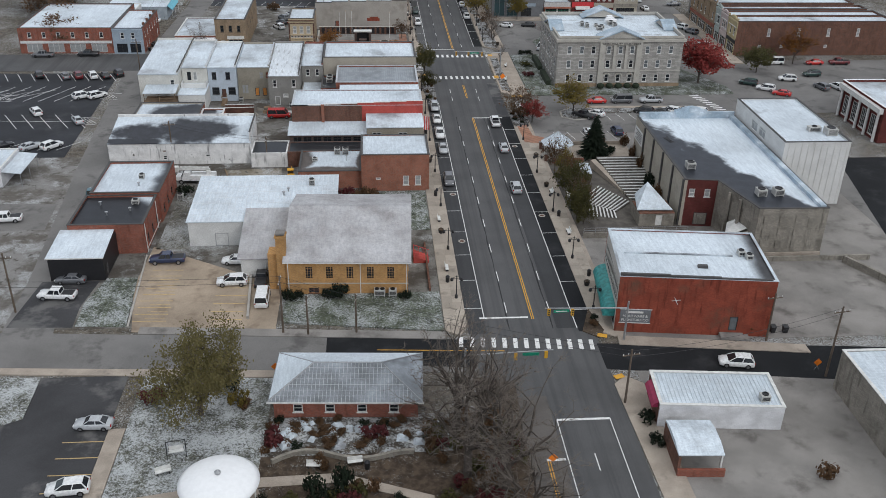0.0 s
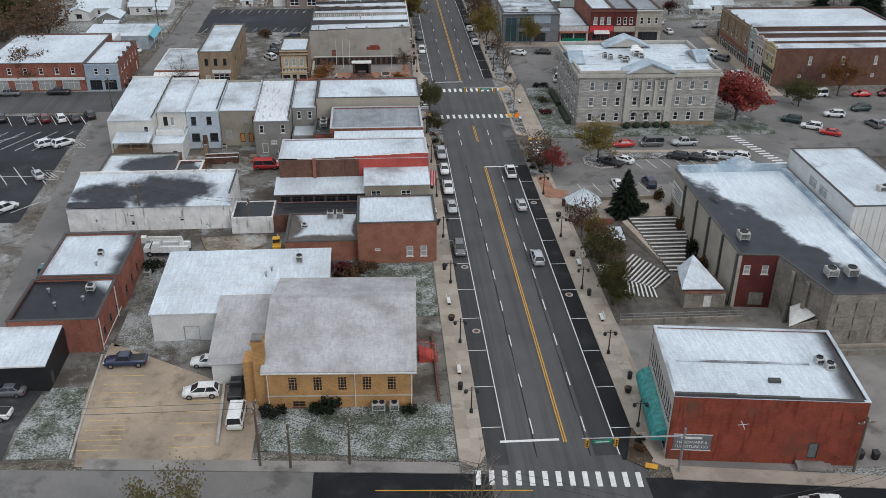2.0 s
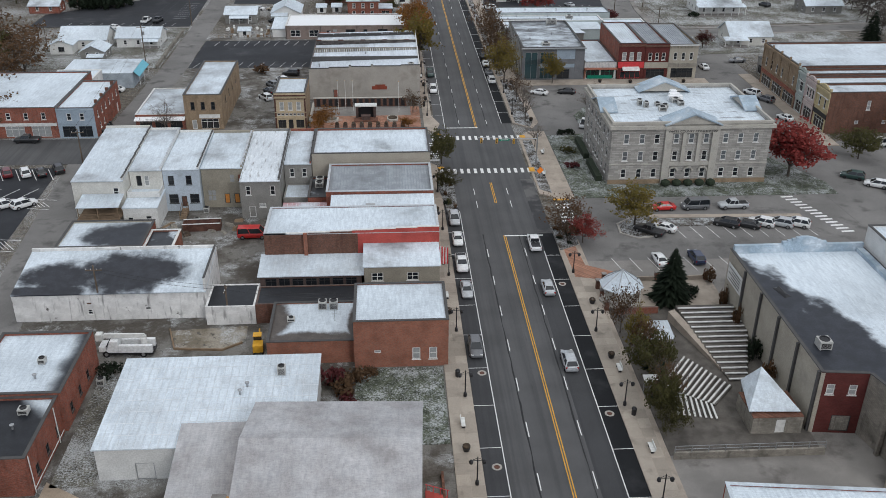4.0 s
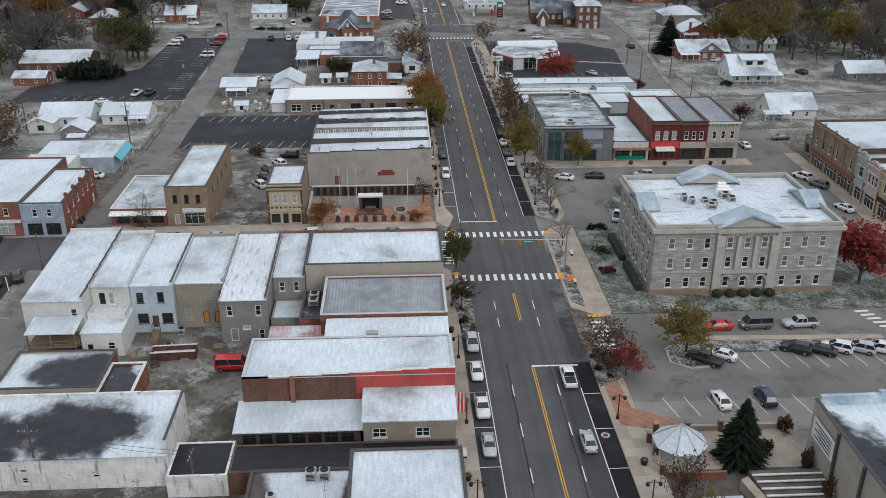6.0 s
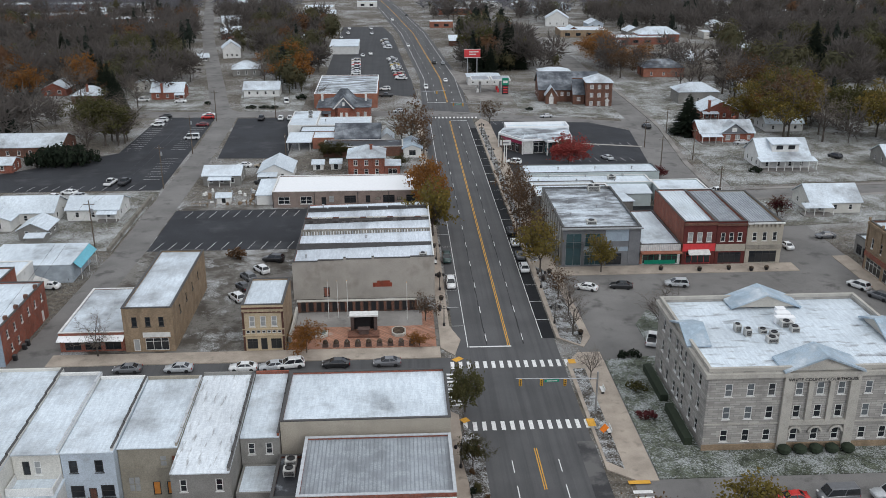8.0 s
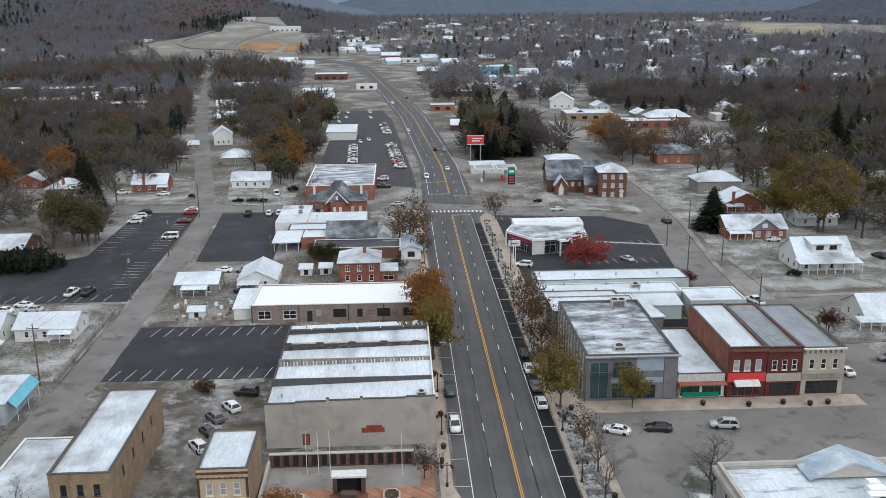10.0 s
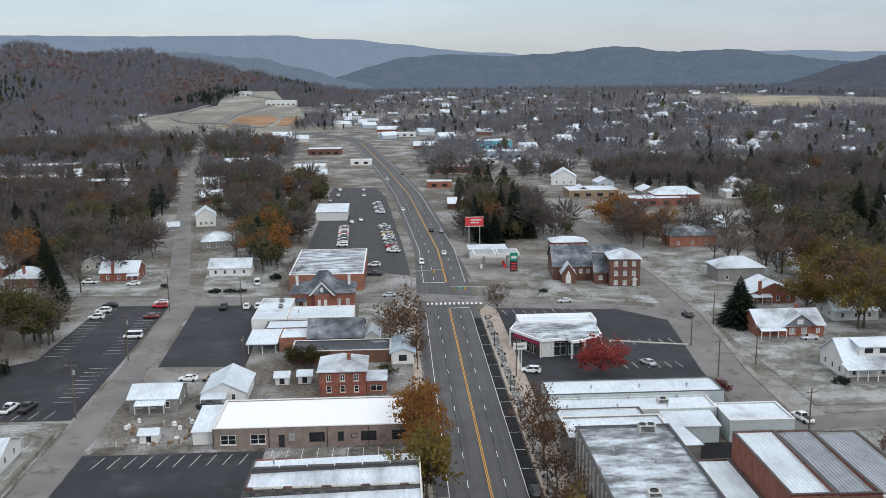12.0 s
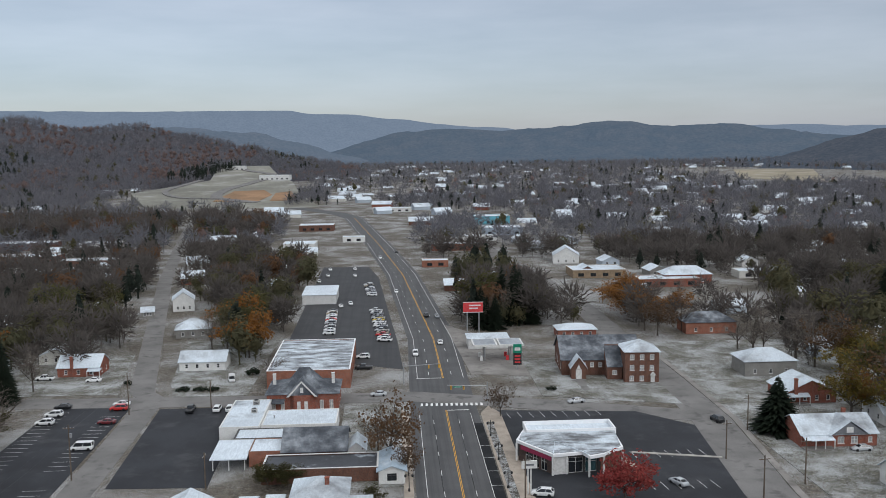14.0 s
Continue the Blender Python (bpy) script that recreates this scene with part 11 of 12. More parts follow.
def spruce(seed, h, r):
    rnd = random.Random(seed)
    wood, leaf = Geo(), Geo()
    wood.tube((0, 0, -0.1), (0, 0, h), h * 0.02, 0.02, 6, False)
    n = int(h * 7)
    for i in range(n):
        z = h * (0.06 + 0.93 * i / n)
        reach = r * (1 - i / n) ** 0.85 + 0.12
        for j in range(14):
            a = rnd.uniform(0, 2 * math.pi)
            rr = reach * rnd.uniform(0.55, 1.08)
            c, s = math.cos(a), math.sin(a)
            drop = rnd.uniform(0.1, 0.32) * rr
            w = 0.09 * rr + 0.08
            leaf.add([(0.1 * c, 0.1 * s, z), (rr * 0.6 * c - w * s, rr * 0.6 * s + w * c, z - drop * 0.5), (rr * c, rr * s, z - drop), (rr * 0.6 * c + w * s, rr * 0.6 * s - w * c, z - drop * 0.5)], [(0, 1, 2, 3)])
    return wood, leaf


tree_meshes = {}


def tree_kind(kind, variant):
    key = (kind, variant)
    if key not in tree_meshes:
        if kind == "spruce":
            wood, leaf = spruce(variant, 10, 2.9 if variant % 2 else 3.5)
            tree_meshes[key] = (wood.mesh("trunk", BARK), leaf.mesh("crown", LEAF["green"]), None)
        else:
            wood, twigs, leaf = grow(variant * 7 + 3, 10, 0.95 + 0.15 * (variant % 3), {"bare": 0, "fine": 0, "orange": 2, "brown": 1, "yellow": 2, "olive": 3, "red": 2, "crimson": 3, "park": 14}[kind], 0.30 if kind != "park" else 0.125, 0.15 if kind == "park" else 0.28, 0.010 if kind == "fine" else 0.032, 9 if kind == "fine" else 3, 1.6 if kind in ("park", "fine") else 1.0)
            tree_meshes[key] = (wood.mesh("trunk", BARK), twigs.mesh("crown", TWIG), leaf.mesh("leaves", LEAF[kind]) if kind in LEAF else None)
    return tree_meshes[key]


WORDS = {"park": "tall tree with thin olive-brown leaves", "bare": "bare leafless grey tree", "fine": "bare tree with many thin pale twigs", "orange": "tree with orange autumn leaves", "yellow": "tree with olive and yellow leaves", "olive": "tree with dull olive leaves", "red": "small tree with dark red leaves", "crimson": "tree with bright crimson autumn leaves", "brown": "half-bare tree with brown leaves", "spruce": "dark green conical spruce"}


def tree(kind, x, y, h, variant=0, wide=1.0, z=0.0, where="standing in frosted ground"):
    wood, crown, leaf = tree_kind(kind, variant)
    s = h / 10.0
    m = Matrix.LocRotScale((x, y, z), Euler((0, 0, (x * 7.3 + y * 3.1) % 6.28)), (s * wide, s * wide, s))
    t = thing("spruce_tree" if kind == "spruce" else "tree", m, f"{WORDS[kind]} {where}", "tree", "trees")
    part("trunk", wood, None, t)
    c = part("crown", crown, None, t)
    if leaf:
        part("leaves", leaf, None, c)


for kind, x, y, h, v, w, where in (
        ("park", -21.6, 95.3, 13.0, 1, 0.78, "on a snowy park lawn"), ("fine", 10.8, 82.5, 18, 0, 0.8, "beside a road"), ("fine", 14.8, 79, 17, 1, 0.75, "beside a road"), ("fine", 10.2, 90.2, 16, 2, 0.8, "behind a low building"), ("fine", 13.0, 90, 13, 2, 0.7, "beside a road"), ("fine", 16.4, 73, 13, 0, 0.8, "beside a road"),
        ("spruce", 47.0, 178.6, 9.2, 0, 1.25, "in a garden terrace"), ("yellow", 48.0, 205.2, 7.0, 0, 1.15, "on a parking lot island"), ("crimson", 85.4, 227, 9.4, 0, 1.3, "beside a courthouse"), ("crimson", 37.2, 199, 4.6, 1, 1.0, "beside a pavement"), ("brown", 35.0, 203.5, 6.0, 1, 1.0, "in a kerbed bed"), ("brown", 34.6, 199.2, 5.0, 2, 1.0, "in a kerbed bed"),
        ("olive", 37.3, 149.0, 6.0, 0, 0.62, "in an amphitheatre garden"), ("spruce", 38.2, 152.6, 6.5, 1, 0.9, "in an amphitheatre garden"), ("olive", 38.3, 157.5, 7.0, 2, 0.65, "in an amphitheatre garden"), ("yellow", 37.7, 162.5, 7.0, 0, 0.5, "in an amphitheatre garden"), ("spruce", 39.4, 160.2, 5.5, 0, 0.9, "in an amphitheatre garden"), ("brown", 37.0, 169.5, 7.0, 1, 0.6, "in an amphitheatre garden"),
        ("brown", 38.4, 151, 6.0, 1, 0.6, "in an amphitheatre garden"), ("bare", 38.8, 155, 6.0, 0, 0.6, "in an amphitheatre garden"), ("brown", 38.2, 160, 6.8, 1, 0.6, "in an amphitheatre garden"), ("bare", 38.0, 166, 6.5, 2, 0.6, "in an amphitheatre garden"), ("olive", 38.0, 146.5, 4.5, 2, 0.9, "in an amphitheatre garden"), ("olive", 14.6, 237.0, 6.6, 2, 0.75, "at a crossing corner"), ("olive", 14.6, 222, 4.6, 1, 0.8, "in a kerbed bed"), ("orange", -11.4, 258.4, 5.0, 1, 1.1, "at a plaza corner"), ("brown", 9.6, 270.5, 5.0, 0, 1.0, "in a brick plaza"), ("orange", 8.2, 260, 2.2, 2, 1.5, "in a brick plaza"),
        ("yellow", 12.8, 318, 11.0, 0, 0.95, "on a pavement"), ("olive", 12.4, 321, 7.0, 1, 0.8, "on a pavement"), ("orange", 12.4, 330, 9.5, 1, 0.85, "on a pavement"), ("orange", 12.6, 341.5, 10.5, 0, 0.85, "on a pavement"), ("orange", 12.6, 351.5, 9.0, 2, 0.85, "on a pavement"),
        ("yellow", 34.6, 293.5, 10.5, 0, 0.8, "on a pavement"), ("brown", 34.6, 305, 9.0, 1, 0.8, "on a pavement"), ("brown", 35.2, 319.5, 9.5, 2, 0.75, "on a pavement"), ("brown", 35.0, 332.5, 9.0, 0, 0.75, "on a pavement"), ("brown", 34.9, 345.5, 9.3, 1, 0.75, "on a pavement"), ("yellow", 47.5, 293, 7.0, 1, 0.9, "before a glass shop"),
        ("bare", 36.0, 263, 7, 1, 0.9, "beside a pavement"), ("bare", 36.6, 271, 7, 2, 0.9, "beside a pavement"), ("bare", 52, 263.5, 7.0, 0, 1.1, "on a planted island"), ("bare", 53.5, 268.5, 7.0, 2, 1.1, "on a planted island"), ("brown", 36, 279, 6.5, 0, 0.9, "beside a pavement"), ("bare", 35.8, 246, 5.5, 0, 0.8, "beside a pavement"),
        ("bare", -47.2, 258.9, 6.5, 1, 1.2, "on a pavement"), ("brown", 8.9, 404.6, 13.5, 2, 0.85, "in a snowy front yard"), ("brown", 12.9, 396, 7.0, 0, 0.7, "on a pavement"), ("bare", 6.2, 412, 11, 1, 0.9, "in a snowy front yard"), ("crimson", 55.9, 378.6, 8.2, 2, 1.15, "beside a bank"), ("red", 79.5, 363.5, 3.2, 1, 1.4, "beside a garage"),
        ("brown", 37.8, 437, 8, 1, 0.8, "on a pavement"), ("spruce", 104.0, 418.5, 14, 0, 1.6, "beside a red house"), ("spruce", 44, 552, 17, 1, 1.2, "beside a road"), ("spruce", 58, 560, 25, 0, 0.9, "beside a road"), ("spruce", 54, 570, 22, 1, 1.1, "beside a road"), ("spruce", 49, 548, 14, 1, 1.2, "beside a road"), ("spruce", 62, 575, 20, 0, 1.1, "beside a road"),
        ("red", 99.5, 328, 4.5, 0, 1.2, "before a cottage"), ("olive", 94, 326, 2.6, 1, 1.5, "beside a street"), ("orange", 133, 432, 9, 1, 1.1, "beside a red house"), ("orange", 108, 556, 11, 1, 1.3, "in a snowy field"), ("orange", 122, 562, 10, 2, 1.4, "in a snowy field"), ("brown", 100, 330, 4, 0, 1, "beside a cottage"),
         ("bare", -91, 396, 13, 0, 0.9, "beside a parking lot"), ("olive", -16.5, 390.5, 5.0, 0, 1.3, "behind a brick house"), ("olive", -12.5, 391.5, 4.6, 1, 1.3, "behind a brick house"), ("olive", 5.6, 381, 3.4, 2, 1.5, "before a porch"), ("bare", -26, 476, 9, 0, 1.0, "beside a house"), ("brown", -86, 262, 8, 1, 1.2, "beside a street"),
        ("brown", -92, 300, 12, 0, 1.2, "beside white houses"), ("brown", -101, 318, 12, 2, 1.2, "beside white houses"), ("olive", -108, 306, 13, 1, 1.2, "beside white houses"), ("brown", -98, 290, 12, 2, 1.2, "beside a street"), ("brown", -104, 312, 11, 0, 1.3, "beside white houses"), ("spruce", -99, 462, 13, 0, 1.1, "beside a parking lot"), ("spruce", -103, 470, 16, 1, 1.0, "beside a parking lot"), ("spruce", -108, 480, 18, 0, 0.9, "behind a parking lot"), ("spruce", -114, 492, 17, 1, 1.0, "behind a parking lot"), ("spruce", -126, 520, 18, 0, 1.0, "behind cottages"), ("spruce", -132, 528, 16, 1, 1.1, "behind cottages"), ("bare", -112, 458, 14, 1, 1.0, "beside a parking lot"), ("bare", -96, 474, 12, 2, 0.9, "beside a parking lot"), ("orange", 118, 243.8, 8.5, 2, 0.9, "before a brick store"), ("olive", 104.5, 236, 6.5, 1, 1.1, "on a square island"), ("spruce", 149, 300, 16, 1, 1.4, "behind brick stores"), ("spruce", 158, 310, 18, 0, 1.4, "behind brick stores"), ("spruce", 143, 312, 15, 1, 1.4, "behind brick stores")):
    tree(kind, x, y, h, v, w, 0.1, where)


def bush(kind, x, y, h=1.4, w=1.4, z=0.12):
    """A low shrub of leaves on short stems."""
    key = ("bush", kind)
    if key not in tree_meshes:
        rnd = random.Random(len(tree_meshes))
        stems, leaf = Geo(), Geo()
        for _ in range(14):
            a, t = rnd.uniform(0, 6.28), rnd.uniform(0.2, 0.8)
            stems.tube((0, 0, -0.05), (t * math.cos(a), t * math.sin(a), rnd.uniform(0.5, 0.95)), 0.02, 0.008, 3, False)
        lobes = [(Vector((rnd.uniform(-0.6, 0.6), rnd.uniform(-0.6, 0.6), rnd.uniform(0.3, 0.7))), rnd.uniform(0.28, 0.5)) for _ in range(7)]
        for _ in range(300):
            at, rad = lobes[rnd.randrange(7)]
            u = Vector((rnd.gauss(0, 1), rnd.gauss(0, 1), rnd.gauss(0, 1))).normalized()
            c = at + u * rad * rnd.uniform(0.5, 1.1)
            c.z = max(c.z, 0.04)
            w2 = Vector((rnd.gauss(0, 1), rnd.gauss(0, 1), rnd.gauss(0, 1))).cross(u).normalized() * 0.09
            t = u.cross(w2).normalized() * 0.11 + u * 0.05
            leaf.add([tuple(c - t), tuple(c + w2), tuple(c + t), tuple(c - w2)], [(0, 1, 2, 3)])
        tree_meshes[key] = (stems.mesh("woody_base", BARK), leaf.mesh("foliage", LEAF[kind]))
    s, l = tree_meshes[key]
    b = thing("bush", Matrix.LocRotScale((x, y, z), Euler((0, 0, x * 5 + y)), (w, w, h)), {"green": "dark evergreen bush in a planted bed", "red": "crimson bush in a planted bed", "olive": "olive bush in a planted bed", "yellow": "yellow-green bush in a planted bed", "orange": "orange bush in a planted bed", "brown": "dry brown bush in a planted bed"}[kind], "bush", "bushes")
    part("woody_base", s, None, b)
    part("foliage", l, None, b)


rb = random.Random(5)
for x, y, h, w in ((-103, 386, 5.4, 4.2), (-99, 388, 6.4, 4.6), (-95, 386.5, 6.6, 4.6), (-91.5, 388, 5.6, 4.2), (-97, 391, 6.6, 4.6), (-93, 391.5, 6.2, 4.4), (-88.8, 390.5, 4.4, 3.4), (-101, 390.5, 5.6, 4.2)):
    bush("green", x, y, h, w)
for kind, x, y, h, w in (("green", -18.9, 100.6, 3.6, 1.9), ("yellow", -17.0, 97.0, 2.2, 1.5), ("red", -27.6, 98.0, 2.2, 1.9), ("red", -12.4, 89.2, 1.7, 2.0), ("red", 0.4, 89.6, 1.7, 1.9), ("green", -6.8, 80.2, 3.2, 1.5), ("green", -3.5, 80.9, 3.8, 1.5), ("brown", 52.8, 79.8, 1.8, 1.7), ("green", 34.6, 91.4, 1.6, 1.4), ("green", 34.4, 87.0, 1.4, 1.3),
                         ("green", -12.9, 122.9, 1.8, 1.4), ("green", -11.4, 123.2, 1.2, 1.2), ("green", -5.0, 123.4, 2.3, 1.9), ("green", -6.8, 123.3, 1.6, 1.2), ("green", 5.0, 122.4, 1.3, 1.2), ("red", -4.6, 158.4, 2.6, 2.6), ("brown", -3.0, 156.2, 2.2, 2.4), ("brown", -1.4, 159.0, 2.2, 2.2), ("red", -2.6, 153.4, 1.6, 2.0), ("brown", 0.6, 160.6, 1.2, 1.4), ("green", -34.9, 162.6, 1.6, 2.0), ("green", 50.8, 180.2, 1.6, 1.7), ("brown", 55.0, 184.0, 2.6, 1.2), ("brown", 54.4, 170, 3.4, 1.2), ("green", 54.3, 162, 3.6, 1.3), ("brown", 54.5, 176, 3.2, 1.2), ("brown", 54.2, 156.5, 3.0, 1.2),
                         ("green", 109.5, 369, 1.8, 2.2), ("green", -34, 487.5, 2.4, 2.6), ("green", -51.5, 470.6, 1.3, 2.4), ("green", -47, 470.4, 1.2, 2.4), ("green", -43, 470.3, 1.1, 2.2), ("red", 58, 362.8, 1.6, 1.6), ("red", 61.5, 362.8, 1.6, 1.6), ("red", 65, 362.8, 1.8, 1.7), ("red", 69, 362.8, 1.8, 1.7), ("red", 73, 362.8, 1.7, 1.6), ("brown", 76.6, 333, 1.5, 1.8), ("green", 55.4, 461, 1.2, 1.8), ("green", -70.2, 479, 1.5, 1.4),
                         ("brown", -16.3, 96.5, 1.2, 1.2), ("brown", 54.8, 110.2, 1.4, 1.2), ("green", 4.6, 378.8, 1.6, 1.5), ("brown", -30.8, 305.5, 2.4, 2.6), ("brown", 32.6, 113.5, 0.9, 0.9), ("green", 33.0, 115.2, 0.8, 0.8), ("green", 45.0, 254.2, 1.2, 1.4), ("green", 43.0, 253.8, 1.2, 1.4), ("olive", 42.6, 243, 1.3, 1.8), ("red", 42.0, 233.4, 1.3, 1.8)):
    bush(kind, x, y, h, w)
for i in range(40):
    x, y = rb.uniform(-13, 9.5), rb.uniform(87.5, 93.4)
    bush(rb.choice(["green", "brown", "brown", "brown"]), x, y, rb.uniform(0.4, 1.0), rb.uniform(0.6, 1.1))
for i in range(46):
    x, y = rb.uniform(-12.5, 9.5), rb.uniform(70, 85.5)
    if abs(y - 82.6) > 1.7 and not 4.2 < x < 7.8:
        bush(rb.choice(["green", "brown", "brown", "red", "olive"]), x, y, rb.uniform(0.6, 1.7), rb.uniform(0.8, 1.5))
rock = random.Random(8)
for i in range(34):
    x, y, r = rock.uniform(-12.5, 9), rock.uniform(87.4, 93), rock.uniform(0.35, 0.8)
    solid("garden_rock", Geo().hull([(-r, -r * 0.7, 0), (r * 0.9, -r * 0.8, 0), (r, r * 0.6, 0), (-r * 0.8, r * 0.9, 0)], [(-r * 0.5, -r * 0.3, r * 0.6), (r * 0.4, -r * 0.5, r * 0.75), (r * 0.6, r * 0.3, r * 0.5), (-r * 0.4, r * 0.4, r * 0.7)]), ROOF_SNOW2, "grey garden rock capped with snow", "rock", "garden rocks", at=pose(x, y, 0.12, 0, 0, rock.uniform(0, 180)))
for i in range(48):
    bush(rb.choice(["brown", "brown", "olive", "red"]), rb.uniform(6.5, 17.6), rb.uniform(70, 94), rb.uniform(0.8, 2.4), rb.uniform(0.9, 1.8))
for i in range(8):
    bush(rb.choice(["brown", "olive", "green"]), rb.uniform(14.2, 16), rb.uniform(214, 230), rb.uniform(0.5, 0.9), rb.uniform(0.5, 0.8), 0.17)
for i in range(9):
    bush(rb.choice(["brown", "olive", "green"]), rb.uniform(33.2, 36), rb.uniform(198, 206), rb.uniform(0.5, 0.9), rb.uniform(0.5, 0.8), 0.17)

# ---- houses of the outlying streets ----
ROADS = [(MAIN, 16), ([(-58.5, 463), (-63.5, 470), (-112, 700), (-155, 940), (-190, 1150)], 8), ([(84, 318), (86, 380), (91.5, 430), (92, 470), (91.5, 530), (92, 590), (80, 760), (60, 900)], 11), ([(-260, 452), (-110, 462), (15, 458.5), (92, 432)], 9), ([(84, 346), (300, 362)], 7), ([(-57.5, 262), (-55.8, 310), (-56, 380), (-58.5, 463)], 8), ([(-190, 247), (14, 247)], 16)]
KEEP_OUT = [(570, 960, 1560, 2300), (-340, -118, 1210, 1850), (-112, -60, 358, 460), (-56, 13, 256, 520), (-32, 14, 500, 740), (28, 90, 100, 500), (30, 55, 478, 560), (-100, -58, 310, 358), (86, 160, 180, 302), (-140, -56, 176, 290), (-60, 40, 0, 250), (94, 138, 316, 400), (100, 128, 400, 420), (-130, -70, 466, 486), (-82, -68, 486, 520), (64, 90, 462, 545), (-130, 20, -200, 180)]
taken = []


def near_road(x, y, extra):
    for pts, width in ROADS:
        for p, q in zip(pts, pts[1:]):
            dx, dy = q[0] - p[0], q[1] - p[1]
            t = max(0, min(1, ((x - p[0]) * dx + (y - p[1]) * dy) / (dx * dx + dy * dy)))
            if math.hypot(x - p[0] - t * dx, y - p[1] - t * dy) < width / 2 + extra:
                return True
    return False


def blocked(x, y, extra):
    return near_road(x, y, extra) or any(a - extra < x < b + extra and c - extra < y < d + extra for a, b, c, d in KEEP_OUT)


rh = random.Random(11)
styles = [(SIDING_WHITE, ROOF_SNOW, "white"), (BRICK_RED, ROOF_SNOW2, "red brick"), (SIDING_CREAM, ROOF_SNOW, "cream"), (BRICK_BROWN, ROOF_SNOW, "brown brick"), (SIDING_BLUE, ROOF_SNOW2, "pale blue"), (SIDING_GREY, ROOF_SNOW, "grey")]
proto = []
for wm, rm, word in styles:
    for ax, hw, hd in (("x", 13, 9), ("y", 10, 12)):
        proto.append((wm, rm, word, ax, hw, hd))
# houses that stand apart from the woods
for x, y, w, d, e, r, wm, rm, ax, rz, kind, lab in (
        (-71, 545, 12.5, 10, 3.2, 6.4, SIDING_GREY, ROOF_SNOW2, "x", 8, "hip", "grey house with a pale snowy hip roof"), (-85, 601, 9, 11, 5.2, 8.4, SIDING_WHITE, ROOF_SNOW2, "y", 12, "gable", "tall white house with a snowy gable"), (-95, 588, 5, 6, 2.6, 4.2, SIDING_GREY, ROOF_SNOW2, "x", 12, "gable", "small grey shed with snow on its roof"),
        (-99, 678, 12, 11, 3.4, 6.6, BRICK_RED, ROOF_SNOW, "x", 12, "gable", "brick house with a white snowy roof"), (-109, 738, 13, 12, 3.4, 6.8, SIDING_WHITE, ROOF_SNOW, "x", 12, "gable", "white house with a snowy roof beside a street"), (-114, 836, 17, 12, 5, 9, SIDING_WHITE, ROOF_SNOW, "x", 12, "gable", "large white house with a snowy roof"),
        (-114, 581, 8, 9, 3.4, 7, SIDING_WHITE, ROOF_SNOW2, "y", 20, "gable", "small white house under dark trees"), (-127, 624, 11, 14, 5, 8, BRICK_RED, ROOF_SNOW, "y", 12, "gable", "tall brick house with a snowy roof"), (145, 649, 24, 12, 4.5, 8.2, BRICK_RED, ROOF_SNOW, "x", 0, "hip", "brick house with a snowy hip roof"),
        (118, 532, 19, 11, 4.2, 7.4, BRICK_ORANGE, ROOF_SLATE, "x", 0, "hip", "long brick house with a dark hip roof"), (104, 733, 15, 14, 5, 9.5, SIDING_WHITE, ROOF_SNOW, "y", -8, "gable", "white house with a steep snowy gable"), (185, 602, 10, 9, 2.8, 4.6, SIDING_WHITE, ROOF_SNOW, "x", 0, "gable", "small shed with a white snowy roof"),
        (176, 520, 13, 10, 3.2, 6.0, SIDING_WHITE, ROOF_SNOW, "x", 0, "gable", "white house with a snowy roof among willows"), (116, 470, 16, 11, 4.6, 7.6, SIDING_GREY, ROOF_SNOW2, "x", 0, "hip", "pale grey house with a snowy hip roof and porch"), (-146, 560, 12, 10, 3.2, 6.4, SIDING_WHITE, ROOF_SNOW, "x", 5, "gable", "white cottage with a snowy roof among trees")):
    house("outlying_house", x, y, w, d, e, r, wm, rm, lab, ax, rz, kind, {"S": row(3, 0.8, w - 0.8, 0.9, 1.0, 1.4), "E": row(2, 0.8, d - 0.8, 0.9, 1.0, 1.4)}, group="outlying houses")
    taken.append((x + w / 2, y + d / 2))
made = {}
tries = 0
while len(taken) < 46 and tries < 6000:
    tries += 1
    far = rh.random()
    y = 480 + 370 * far
    x = rh.uniform(-0.42, 0.50) * (y - 100)
    if blocked(x, y, 11) or any((x - a) ** 2 + (y - b) ** 2 < 24 ** 2 for a, b in taken):
        continue
    if x < -75 and rh.random() < 0.45:
        continue
    taken.append((x, y))
    wm, rm, word, ax, hw, hd = proto[rh.randrange(len(proto))]
    key = (word, ax)
    spot = pose(x - hw / 2, y - hd / 2, 0, 0, 0, rh.choice([0, 4, -6, 90, 12]))
    if key not in made:
        made[key] = house("outlying_house", 0, 0, hw, hd, 3.0, 5.4, wm, rm, f"{word} house with a snowy roof among trees", ax, 0.0, "gable", {"S": row(2, 0.6, hw - 0.6, 0.9, 1.5, 1.4)}, group="outlying houses")
        made[key].matrix_basis = spot
    else:
        copy_thing(made[key], spot)
